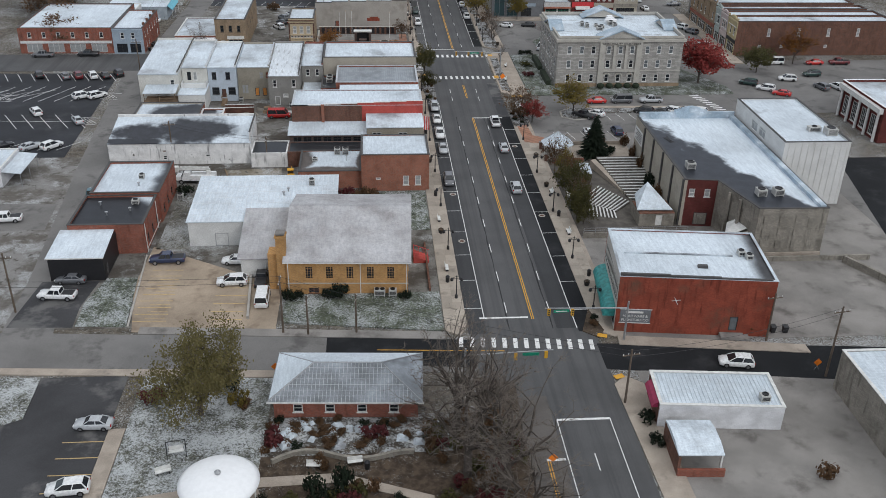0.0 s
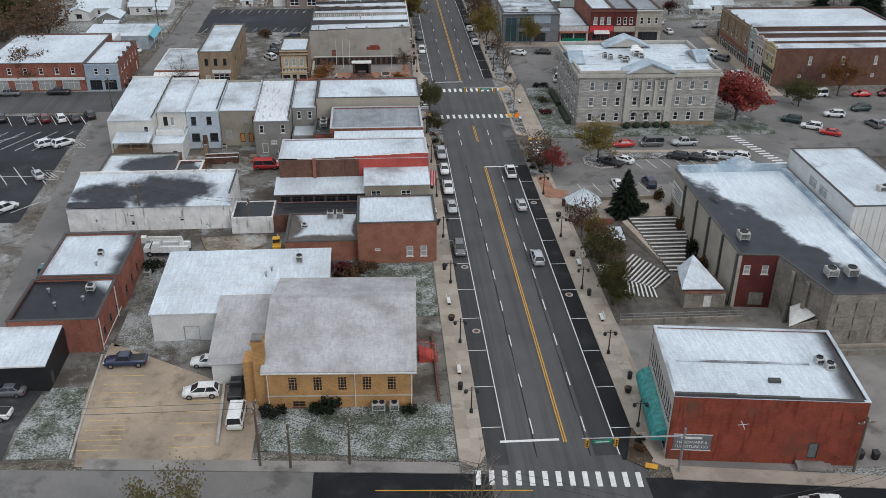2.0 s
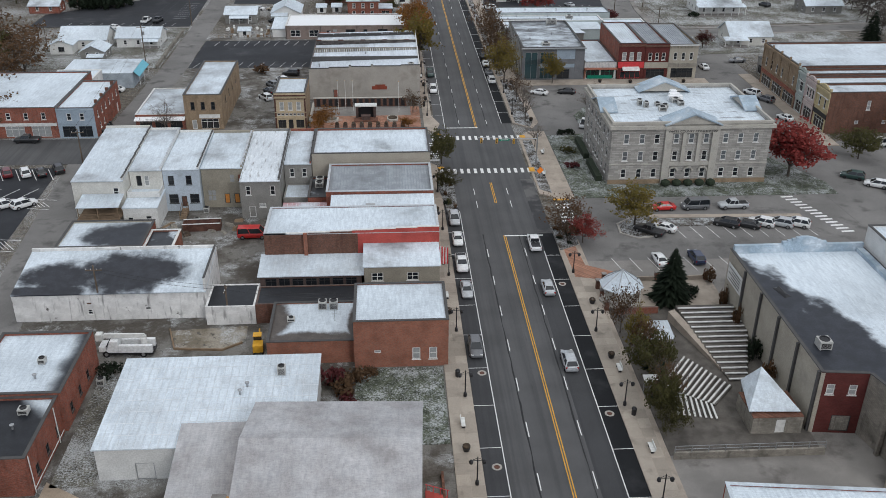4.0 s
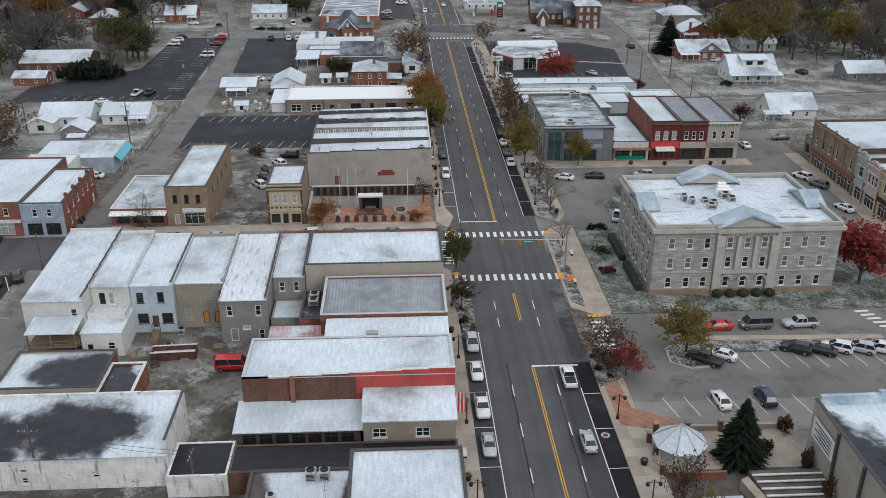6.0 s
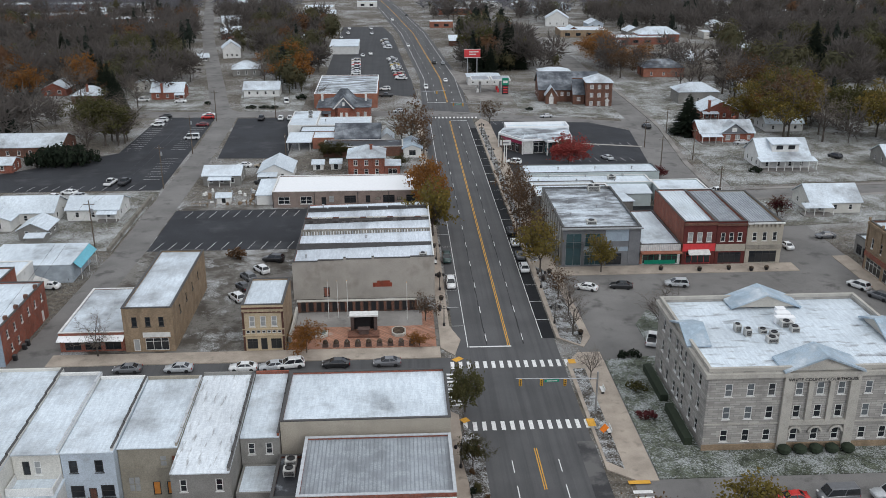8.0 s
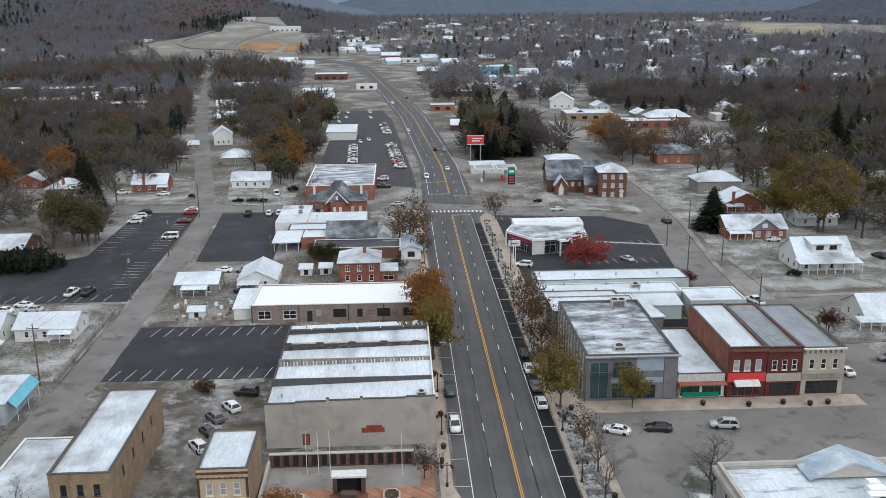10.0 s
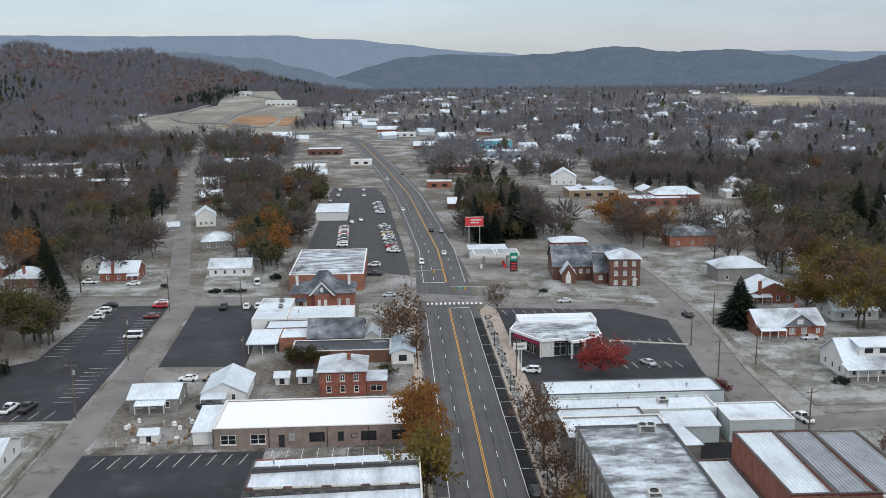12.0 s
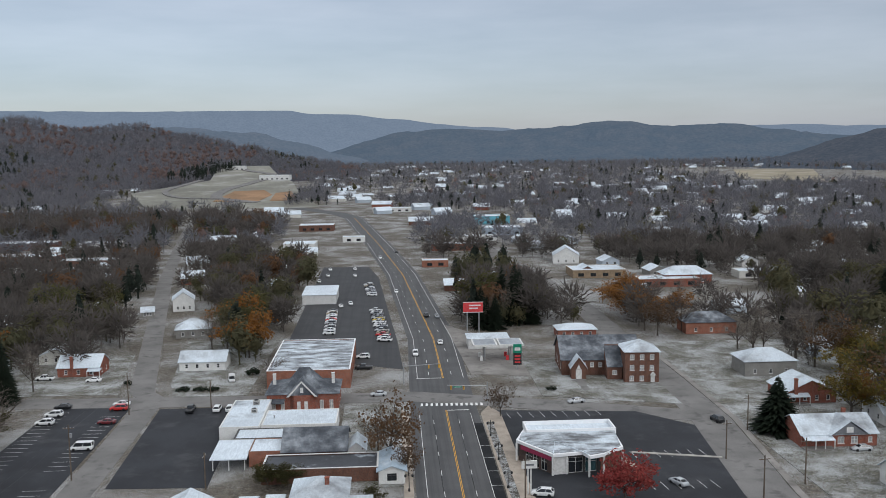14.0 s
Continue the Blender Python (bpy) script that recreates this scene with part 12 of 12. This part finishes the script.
def far_house(x, y, w, d, e, r, wm, rm, word, turn):
    """A house far off: walls in one shell with dark windows, and a gabled roof with eaves."""
    b = thing("distant_house", pose(x, y, 0, 0, 0, turn), f"{word} house with a snowy roof far among trees", "house", "outlying houses")
    part("wall", Geo().hull([(0, 0, 0), (w, 0, 0), (w, d, 0), (0, d, 0)], [(0, 0, e), (w, 0, e), (w, d, e), (0, d, e)]).add([(0.1, 0.1, e), (0.1, d - 0.1, e), (0.1, d / 2, r - 0.1), (w - 0.1, 0.1, e), (w - 0.1, d - 0.1, e), (w - 0.1, d / 2, r - 0.1)], [(0, 1, 2), (5, 4, 3), (0, 2, 5, 3), (1, 4, 5, 2)]).knit(), wm, b)
    part("roof", Geo().hull([(-0.5, -0.5, e - 0.3), (w + 0.5, -0.5, e - 0.3), (w + 0.5, d / 2, r - 0.15), (-0.5, d / 2, r - 0.15)], [(-0.5, -0.5, e - 0.1), (w + 0.5, -0.5, e - 0.1), (w + 0.5, d / 2, r + 0.05), (-0.5, d / 2, r + 0.05)]).hull([(-0.5, d / 2, r - 0.15), (w + 0.5, d / 2, r - 0.15), (w + 0.5, d + 0.5, e - 0.3), (-0.5, d + 0.5, e - 0.3)], [(-0.5, d / 2, r + 0.05), (w + 0.5, d / 2, r + 0.05), (w + 0.5, d + 0.5, e - 0.1), (-0.5, d + 0.5, e - 0.1)]).knit(), rm, b)
    if y < 950:
        for u in (0.24, 0.71):
            part("window", Geo().box(w * (u - 0.08), w * (u + 0.08), -0.04, 0.02, 1.0, 2.4), GLASS, b)


tries, far_count = 0, 0
while far_count < 70 and tries < 6000:
    tries += 1
    y = 850 + 600 * rh.random()
    x = rh.uniform(-0.44, 0.50) * (y - 150)
    if blocked(x, y, 11) or (x < -100 and rh.random() < 0.6) or any((x - a) ** 2 + (y - b) ** 2 < 26 ** 2 for a, b in taken):
        continue
    wm, rm, word, ax, hw, hd = proto[rh.randrange(len(proto))]
    far_house(x, y, 15 + 8 * rh.random(), 11, 3.6, 7.0, wm, ROOF_SNOW, word, rh.choice([0, 8, -10, 90, 20]))
    taken.append((x + 8, y + 5))
    far_count += 1
# larger low buildings along the far road
for x, y, w, d, h, m, lab in ((-64, 822, 22, 20, 4.5, METAL_WHITE, "low white hall with a snowy roof"), (-66, 956, 28, 20, 5, BRICK_BROWN, "low tan store with a snowy roof"), (-128, 1116, 46, 12, 5, METAL_BLUE, "long blue-grey hall with snowy roof"), (-10, 1150, 40, 12, 4.5, METAL_WHITE, "long white shop row beside a road"), (27, 727, 15, 10, 4, BRICK_ORANGE, "small brick shop with a snowy roof"), (80, 900, 30, 18, 6, METAL_BLUE, "blue hall with a snowy roof"), (60, 860, 26, 10, 4, METAL_WHITE, "white open shop beside a road"), (-26, 868, 16, 9, 4, SIDING_WHITE, "small white shop beside a road"),
                              (-274, 1790, 34, 20, 7, METAL_WHITE, "large white store on a slope"), (-188, 1592, 46, 20, 7, METAL_WHITE, "large white store on cleared ground"), (-222, 706, 56, 16, 4.5, BRICK_BROWN, "long brick school wing"), (-262, 772, 66, 18, 5, BRICK_RED, "long brick school building"), (-188, 752, 34, 14, 4.5, BRICK_BROWN, "low brick school building"), (-392, 1176, 46, 14, 5, METAL_WHITE, "long white hall among trees"), (-340, 1196, 24, 12, 5, METAL_WHITE, "white hall beside a grove"), (-330, 1010, 34, 12, 5, SIDING_WHITE, "white hall in a grove"), (130, 640, 30, 14, 4, BRICK_RED, "long brick hall in a snowy field"), (40, 1480, 50, 20, 6, METAL_WHITE, "large pale store beyond the town"), (40, 610, 12, 9, 3.6, SIDING_GREY, "small grey roadside shop with snowy roof"), (-310, 852, 84, 18, 5, BRICK_BROWN, "long low school wing with a snowy roof"), (-206, 846, 26, 14, 5, METAL_WHITE, "white school hall with a snowy roof"), (104, 674, 28, 20, 4.2, BRICK_BUFF, "low tan school with a snowy flat roof"), (188, 662, 32, 12, 3.8, SIDING_CREAM, "long cream block with a snowy roof"), (82, 994, 30, 20, 7, TEAL, "bright blue metal hall with a white roof"), (36, 806, 34, 12, 4.5, BRICK_ORANGE, "brick roadside shop with a snowy roof")):
    b = flat_building("roadside_building", x, x + w, y, y + d, h, m, ROOF_SNOW, lab, par=0.2, cap=COPING_W, ops={"S": row(max(2, int(w / 7)), 1, w - 1, 0.8, 3.0, 1.8, "shop", GLASS, FRAME_D)})
    b.matrix_basis = pose(x, y, slope_z(y) if x < -100 else 0)
    taken.append((x + w / 2, y + d / 2))
    KEEP_OUT.append((x, x + w, y - 6, y + d))
# roofs and walls of the houses furthest off
walls_far, roofs_far = Geo(), Geo()
for i in range(230):
    y = 1350 + 1450 * rh.random()
    x = rh.uniform(-0.30, 0.50) * (y - 150)
    if blocked(x, y, 9) or any((x - a) ** 2 + (y - b) ** 2 < 24 ** 2 for a, b in taken):
        continue
    w, d, e, r = rh.uniform(12, 24), rh.uniform(8, 11), rh.uniform(3, 5), rh.uniform(6, 9)
    walls_far.box(x, x + w, y, y + d, 0, e)
    roofs_far.hull([(x - 0.5, y - 0.6, e), (x + w + 0.5, y - 0.6, e), (x + w + 0.5, y + d + 0.6, e), (x - 0.5, y + d + 0.6, e)], [(x - 0.4, y + d / 2 - 0.1, r), (x + w + 0.4, y + d / 2 - 0.1, r), (x + w + 0.4, y + d / 2 + 0.1, r), (x - 0.4, y + d / 2 + 0.1, r)])
    taken.append((x + w / 2, y))
solid("distant_houses", walls_far, SIDING_GREY, "pale walls of many small houses far off", "houses", "", "stuff")
solid("distant_roofs", roofs_far, ROOF_SNOW2, "snowy roofs of many small houses far off", "houses", "", "stuff")

# ---- woods ----
rt = random.Random(23)
for n, x0, x1, y0, y1, kinds, tall, where in (
        (24, 126, 168, 402, 500, ["bare", "bare", "brown", "olive", "yellow"], (11, 17), "among houses with snowy yards"), (12, -102, -85, 402, 462, ["bare", "bare", "fine", "olive"], (10, 15), "beside a parking lot"), (9, -54, -36, 498, 560, ["bare", "bare", "olive", "orange", "brown"], (10, 15), "behind a car lot"),
        (12, -165, -106, 545, 600, ["bare", "bare", "olive", "spruce"], (11, 16), "beside a sloping street"), (9, 40, 70, 552, 600, ["spruce", "spruce", "olive", "bare"], (11, 17), "behind a filling station"), (9, 102, 142, 505, 600, ["bare", "bare", "orange", "brown"], (10, 14), "in a snowy garden"), (7, 200, 240, 515, 560, ["spruce", "spruce", "olive"], (16, 24), "beside snowy houses"), (10, -160, -118, 492, 512, ["bare", "brown", "orange"], (10, 15), "behind cottages")):
    for i in range(n):
        x, y = rt.uniform(x0, x1), rt.uniform(y0, y1)
        while near_road(x, y, 1.5) or any(abs(x - a) < 9 and -10 < y - b < 9 for a, b in taken):
            x, y = rt.uniform(x0, x1), rt.uniform(y0, y1)
        tree(rt.choice(kinds), x, y, rt.uniform(*tall), rt.randrange(3), rt.uniform(0.85, 1.15), 0.0, where)


def wood(name, spots, blades, material, label, tall, leafy, conical, fine):
    """Many far trees in one mesh: each a stem with limbs, and a crown of thin twigs or of small leaf sprays."""
    rs = np.random.RandomState(len(spots))
    p = np.array([(q[0], q[1]) for q in spots])
    foot = np.array([q[2] if len(q) > 2 else 0.0 for q in spots])
    n = len(p)
    h = tall * rs.uniform(0.6, 1.3, n)
    rad = h * rs.uniform(0.30, 0.46, n) * (0.62 if conical else 1.0)
    tilt = rs.uniform(0, 6.28, (n, 1, 1))
    low = 0.12 if conical else 0.2
    half = h * (1 - low) / 2
    box = np.stack([rad, rad, half], 1)[:, None, :]
    root = np.concatenate([p, foot[:, None]], 1)
    mid = root[:, None, :] + np.stack([0 * h, 0 * h, h - half], 1)[:, None, :]

    def shaped(u, reach):
        c = u * reach * (1 + 0.22 * np.sin(3 * np.arctan2(u[:, :, 1:2], u[:, :, 0:1]) + tilt) + 0.14 * np.sin(5 * u[:, :, 2:3] + 2 * tilt)) * box
        c[:, :, :2] *= (0.55 - 0.5 * u[:, :, 2:3]).clip(0.1, 1.1) * 1.25 if conical else (1.0 + 0.15 * u[:, :, 2:3])
        return c + mid

    u = rs.normal(size=(n, blades, 3))
    u /= np.linalg.norm(u, axis=2, keepdims=True)
    c = shaped(u, rs.uniform(0.1, 1.0, (n, blades, 1)) ** 0.5)
    size = h[:, None, None] * fine * rs.uniform(0.6, 1.4, (n, blades, 1))
    if leafy:
        d = np.cross(u, rs.normal(size=u.shape))
        d /= np.linalg.norm(d, axis=2, keepdims=True)
        e = np.cross(u + 0.5 * rs.normal(size=u.shape), d)
        e /= np.linalg.norm(e, axis=2, keepdims=True)
        spray = np.stack([c - d * size, c + e * size * 0.7, c + d * size * 0.8], 2)
    else:
        d = u * np.array([1, 1, 0.5]) + np.array([0, 0, 0.55]) + 0.45 * rs.normal(size=u.shape)
        d /= np.linalg.norm(d, axis=2, keepdims=True)
        e = np.cross(d, rs.normal(size=u.shape))
        e /= np.linalg.norm(e, axis=2, keepdims=True)
        spray = np.stack([c - e * size * 0.085, c + e * size * 0.085, c + d * size], 2)
    verts = [spray.reshape(-1, 3)]
    limbs = 0 if conical or blades < 60 else 7
    if limbs:
        a = rs.uniform(0, 6.28, (n, limbs))
        z0, z1 = rs.uniform(0.22, 0.45, (n, limbs)) * h[:, None], rs.uniform(0.6, 0.95, (n, limbs)) * h[:, None]
        out = rs.uniform(0.3, 0.85, (n, limbs)) * rad[:, None]
        t = 0.011 * h[:, None]
        side = np.stack([-np.sin(a) * t, np.cos(a) * t, 0 * a], 2)
        start = root[:, None, :] + np.stack([0 * a, 0 * a, z0], 2)
        tip = root[:, None, :] + np.stack([np.cos(a) * out, np.sin(a) * out, z1], 2)
        verts.append(np.stack([start - side, start + side, tip], 2).reshape(-1, 3))
    t = 0.017 * h[:, None] if limbs else 0.03 * h[:, None]
    ring = [root + np.concatenate([np.array([k]) * t, 0 * t - 0.3], 1) for k in ((-1, -0.5), (1, -0.6), (0.1, 1))]
    top = root + np.stack([0 * h, 0 * h, h * 0.85], 1)
    verts.append(np.stack([ring[0], ring[1], top, ring[1], ring[2], top, ring[2], ring[0], top], 1).reshape(-1, 3))
    if leafy:
        heart = [(0.0, 0.0, 1.0), (1, 0, -0.2), (-0.5, 0.87, -0.1), (-0.5, -0.87, 0.0), (0.0, 0.0, -0.95)]
        k = shaped(np.tile(np.array(heart)[None], (n, 1, 1)), rs.uniform(0.5, 0.75, (n, 5, 1)))
        verts.append(k[:, [0, 1, 2, 0, 2, 3, 0, 3, 1, 4, 2, 1, 4, 3, 2, 4, 1, 3], :].reshape(-1, 3))
    verts = np.concatenate(verts)
    me = bpy.data.meshes.new(name)
    me.from_pydata(verts.tolist(), [], np.arange(len(verts)).reshape(-1, 3).tolist())
    me.materials.append(material)
    return tagged(new(name, me), label, "wood", "", "stuff")


def empty_woods():
    return {"bare": [], "warm": [], "olive": [], "green": []}


def sow(step, y0, y1, out, keep):
    y = y0
    while y < y1:
        lim0, lim1 = -0.60 * (y - 60), 0.62 * (y - 60)
        x = lim0
        while x < lim1:
            px, py = x + rt.uniform(-0.5, 0.5) * step, y + rt.uniform(-0.5, 0.5) * step
            x += step
            d = noise.noise(Vector((px / 120, py / 120, 3.3))) + 0.5 * noise.noise(Vector((px / 30, py / 30, 7)))
            bias = keep + (0.30 if px < -75 else 0.12 if px > 140 else -0.10)
            if -70 < px < 60 and py < 1150:
                bias -= 0.26
            if d + bias < 0 or blocked(px, py, 4) or in_field(px, py) or any(abs(px - a) < 10 and -26 < py - b < 8 for a, b in taken):
                continue
            s = noise.noise(Vector((px / 45, py / 45, 11))) + rt.uniform(-0.35, 0.35)
            out["green" if s > 0.44 else "warm" if s < -0.62 else "olive" if s < -0.40 else "bare"].append((px, py))
        y += step


def in_field(x, y):
    """Open ground: the cleared slope north-west and the straw field north-east."""
    return (-340 < x < -118 and 1210 < y < 1850 and x > -340 + (y - 1210) * 0.05) or (570 < x < 960 and 1560 < y < 2300) or (-150 < x < 10 and 960 < y < 1260) or (-30 < x < 20 and y < 1100)


def grove(y0, y1, edge, step, mix, extra=3.0):
    """Closely standing trees between two side lines."""
    out = empty_woods()
    y = y0
    while y < y1:
        a, b = edge(y)
        x = a
        while x < b:
            px, py = x + rt.uniform(-0.45, 0.45) * step, y + rt.uniform(-0.45, 0.45) * step
            x += step
            if not near_road(px, py, extra) and not any(abs(px - q) < 9 and -20 < py - r < 8 for q, r in taken):
                out[rt.choices(["bare", "warm", "olive", "green"], mix)[0]].append((px, py))
        y += step
    return out


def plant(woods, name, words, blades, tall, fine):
    # the farthest bare and russet woods take the tones with painted haze
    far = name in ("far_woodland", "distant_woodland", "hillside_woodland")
    for key, mat_, word in (("bare", HAZY_WOOD if far else FOREST, "bare grey-brown"), ("warm", HAZY_WARM if far else FOREST_WARM, "russet autumn"), ("olive", FOREST_OLIVE, "olive-leaved"), ("green", FOREST_GREEN, "dark evergreen")):
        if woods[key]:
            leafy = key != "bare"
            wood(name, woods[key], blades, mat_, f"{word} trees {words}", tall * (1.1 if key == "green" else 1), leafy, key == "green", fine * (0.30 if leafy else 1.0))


plant(grove(546, 650, lambda y: (-0.6 * (y - 60), -63 - (y - 470) * 0.21 - 15), 13, (0.50, 0.05, 0.17, 0.28)), "street_grove", "beside a sloping street", 460, 13.5, 0.22)
plant(grove(664, 860, lambda y: (-0.6 * (y - 60), -63 - (y - 470) * 0.21 - 18), 34, (0.45, 0.25, 0.20, 0.10)), "school_trees", "round a school", 300, 11, 0.22)
plant(grove(500, 735, lambda y: (-43 - (y - 510) * 0.19, -33), 8.5, (0.42, 0.05, 0.48, 0.05), 0.5), "lot_grove", "behind a car lot", 560, 13, 0.20)
plant(grove(556, 690, lambda y: (40 + (y - 556) * 0.05, 72), 8.5, (0.35, 0.06, 0.24, 0.35)), "roadside_grove", "behind a filling station", 520, 14, 0.20)
plant(grove(485, 620, lambda y: (140 + (y - 455) * 0.28, 172 + (y - 455) * 0.75), 14, (0.45, 0.05, 0.45, 0.05)), "willow_grove", "beside snowy houses", 560, 16, 0.20)
plant(grove(330, 480, lambda y: (166 + (y - 330) * 0.05, 300), 15, (0.50, 0.06, 0.28, 0.16)), "yard_grove", "among houses", 420, 12, 0.21)
plant(grove(505, 545, lambda y: (-0.6 * (y - 60), -122), 11, (0.55, 0.1, 0.12, 0.23)), "west_grove", "behind cottages", 520, 14, 0.20)
plant(grove(892, 1010, lambda y: (-330, -85), 11, (0.68, 0.18, 0.10, 0.04)), "brown_grove", "beyond a school", 170, 15, 0.25)
town, outer, distant = empty_woods(), empty_woods(), empty_woods()
sow(10.5, 400, 800, town, 0.0)
sow(12.5, 800, 1500, outer, 0.12)
sow(20, 1500, 2900, distant, 0.26)
plant(town, "woodland", "between houses", 260, 11.5, 0.23)
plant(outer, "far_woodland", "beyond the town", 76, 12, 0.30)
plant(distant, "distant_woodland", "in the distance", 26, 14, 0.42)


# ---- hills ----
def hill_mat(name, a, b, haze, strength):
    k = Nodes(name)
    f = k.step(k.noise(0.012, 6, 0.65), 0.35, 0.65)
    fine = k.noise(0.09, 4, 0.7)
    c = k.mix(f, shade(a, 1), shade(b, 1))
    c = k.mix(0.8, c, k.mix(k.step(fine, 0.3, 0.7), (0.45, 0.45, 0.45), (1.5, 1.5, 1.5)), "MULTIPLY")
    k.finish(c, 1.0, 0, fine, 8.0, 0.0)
    # painted haze: the slopes themselves give off an even bluish glow
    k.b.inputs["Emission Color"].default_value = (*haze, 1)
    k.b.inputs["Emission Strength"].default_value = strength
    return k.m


def crest(az, tops, soft=1.7):
    """The height of a ridge at a bearing, blended between its summits and saddles."""
    ws = [math.exp(-((az - c) / soft) ** 2) + 1e-9 for c, h in tops]
    return sum(w * h for w, (c, h) in zip(ws, tops)) / sum(ws)


def hill_height(x, y, dist, depth, tops):
    r, az = math.hypot(x - 10, y - 205), math.degrees(math.atan2(x - 10, y - 205))
    span = depth * (0.42 + 0.16 * noise.noise(Vector((az / 4, dist, 0))))
    rise = math.exp(-((r - dist) / span) ** 2) * 0.72 + 0.28 * math.exp(-((r - dist) / (0.5 * span)) ** 2)
    rise *= 1 + (0.30 * noise.noise(Vector((x / 210, y / 210, 4))) if r < dist - 0.2 * depth else 0)
    return crest(az, tops) * min(rise, 1.0), rise


def ridge(name, dist, depth, az0, az1, tops, material, label, rough=1.0):
    """A wooded ridge round the town, rising and falling with distance."""
    g = Geo()
    na, nr = 200, 30
    for j in range(nr + 1):
        r = dist - depth + 1.6 * depth * j / nr
        for i in range(na + 1):
            az = radians(az0 + (az1 - az0) * i / na)
            x, y = 10 + r * math.sin(az), 205 + r * math.cos(az)
            z, rise = hill_height(x, y, dist, depth, tops)
            z += rough * rise * (6.0 * noise.noise(Vector((x / 70, y / 70, 5))) + 4.0 * noise.noise(Vector((x / 21, y / 21, 9))))
            g.v.append((x, y, z - 7 * (1 - rise) - 1.0))
    for j in range(nr):
        for i in range(na):
            p = j * (na + 1) + i
            g.f.append((p, p + 1, p + na + 2, p + na + 1))
    return solid(name, g, material, label, "hills", "", "structure")


WEST = [(-34, 98), (-29, 104), (-24, 112), (-21.4, 126), (-18.6, 100), (-15.3, 108), (-12, 84), (-9, 62), (-6.6, 38), (-4, 20), (-1, 0), (3, 0)]
EAST = [(18, 0), (22, 8), (24, 34), (26.3, 68), (29, 98), (33, 116), (40, 120), (50, 110)]
# the blue of these ridges is mostly the haze glow, not their ground
ridge("backdrop_far_ridge", 4450, 900, -48, 36, [(-45, 190), (-35, 215), (-28, 226), (-21, 228), (-15, 226), (-8, 228), (-3.2, 209), (0.3, 186), (3, 160), (5, 138), (10, 118), (20, 130), (24, 132), (28, 122), (34, 110)], hill_mat("haze_blue_far_ridge", (0.03, 0.035, 0.04), (0.04, 0.045, 0.05), (0.135, 0.180, 0.250), 1.0), "hazy blue far ridge under cloud", 0.5)
ridge("backdrop_middle_ridge", 3000, 700, -30, 2, [(-26, 120), (-20, 130), (-16, 128), (-13, 126), (-9, 112), (-5.5, 76), (-3, 30), (0, 0)], hill_mat("haze_slate_ridge", (0.03, 0.03, 0.032), (0.045, 0.04, 0.04), (0.085, 0.122, 0.172), 1.0), "wooded ridge in slate-blue haze", 0.8)
ridge("backdrop_ridge", 3450, 900, -8, 52, [(-5, 10), (-3, 45), (-1.5, 80), (0, 104), (1.4, 118), (3.2, 119), (8, 110), (9.8, 124), (13.6, 141), (17.3, 121), (20.2, 126), (23.7, 102), (26.3, 78), (32, 90), (45, 90)], hill_mat("haze_blue_ridge", (0.022, 0.024, 0.026), (0.04, 0.036, 0.034), (0.066, 0.098, 0.142), 1.0), "wooded ridge in blue-grey haze")
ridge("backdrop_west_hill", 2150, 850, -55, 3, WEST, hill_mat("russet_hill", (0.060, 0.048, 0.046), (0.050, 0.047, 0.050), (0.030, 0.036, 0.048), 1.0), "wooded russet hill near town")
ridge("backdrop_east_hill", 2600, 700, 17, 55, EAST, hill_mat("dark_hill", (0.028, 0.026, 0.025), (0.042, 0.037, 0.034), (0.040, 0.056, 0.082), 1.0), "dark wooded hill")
slope = empty_woods()
r = 1420
while r < 2240:
    az = -27.0
    while az < -2:
        a, rr = radians(az + rt.uniform(-0.25, 0.25)), r + rt.uniform(-9, 9)
        x, y = 10 + rr * math.sin(a), 205 + rr * math.cos(a)
        z, rise = hill_height(x, y, 2150, 850, WEST)
        s = noise.noise(Vector((x / 150, y / 150, 2))) + rt.uniform(-0.3, 0.3)
        if z > 4 and not in_field(x, y):
            slope["warm" if s > 0.20 else "green" if s < -0.52 else "olive" if s < -0.4 else "bare"].append((x, y, z - 2))
        az += 0.45
    r += 14
for i in range(120):
    y = rt.uniform(1600, 1850)
    x = -296 + 0.12 * (y - 1650) + rt.uniform(-26, 22)
    slope["green" if i % 5 else "bare"].append((x, y, slope_z(y)))
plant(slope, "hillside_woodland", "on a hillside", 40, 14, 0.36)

# ---- paving slabs of the main street's pavements ----
slab = Geo().hull([(-0.79, -0.93, 0), (0.79, -0.93, 0), (0.79, 0.93, 0), (-0.79, 0.93, 0)], [(-0.77, -0.91, 0.012), (0.77, -0.91, 0.012), (0.77, 0.91, 0.012), (-0.77, 0.91, 0.012)]).mesh("paving_slab", SLAB)
for owner, x0, y0, n in ((pave_west, 11.45, 116.0, 46), (pave_east, 33.5, 114.0, 42)):
    for i in range(n):
        for j in range(2):
            part("paving_slab", slab, SLAB, owner, "", pose(x0 + 1.62 * j, y0 + 1.9 * i, PAVE))
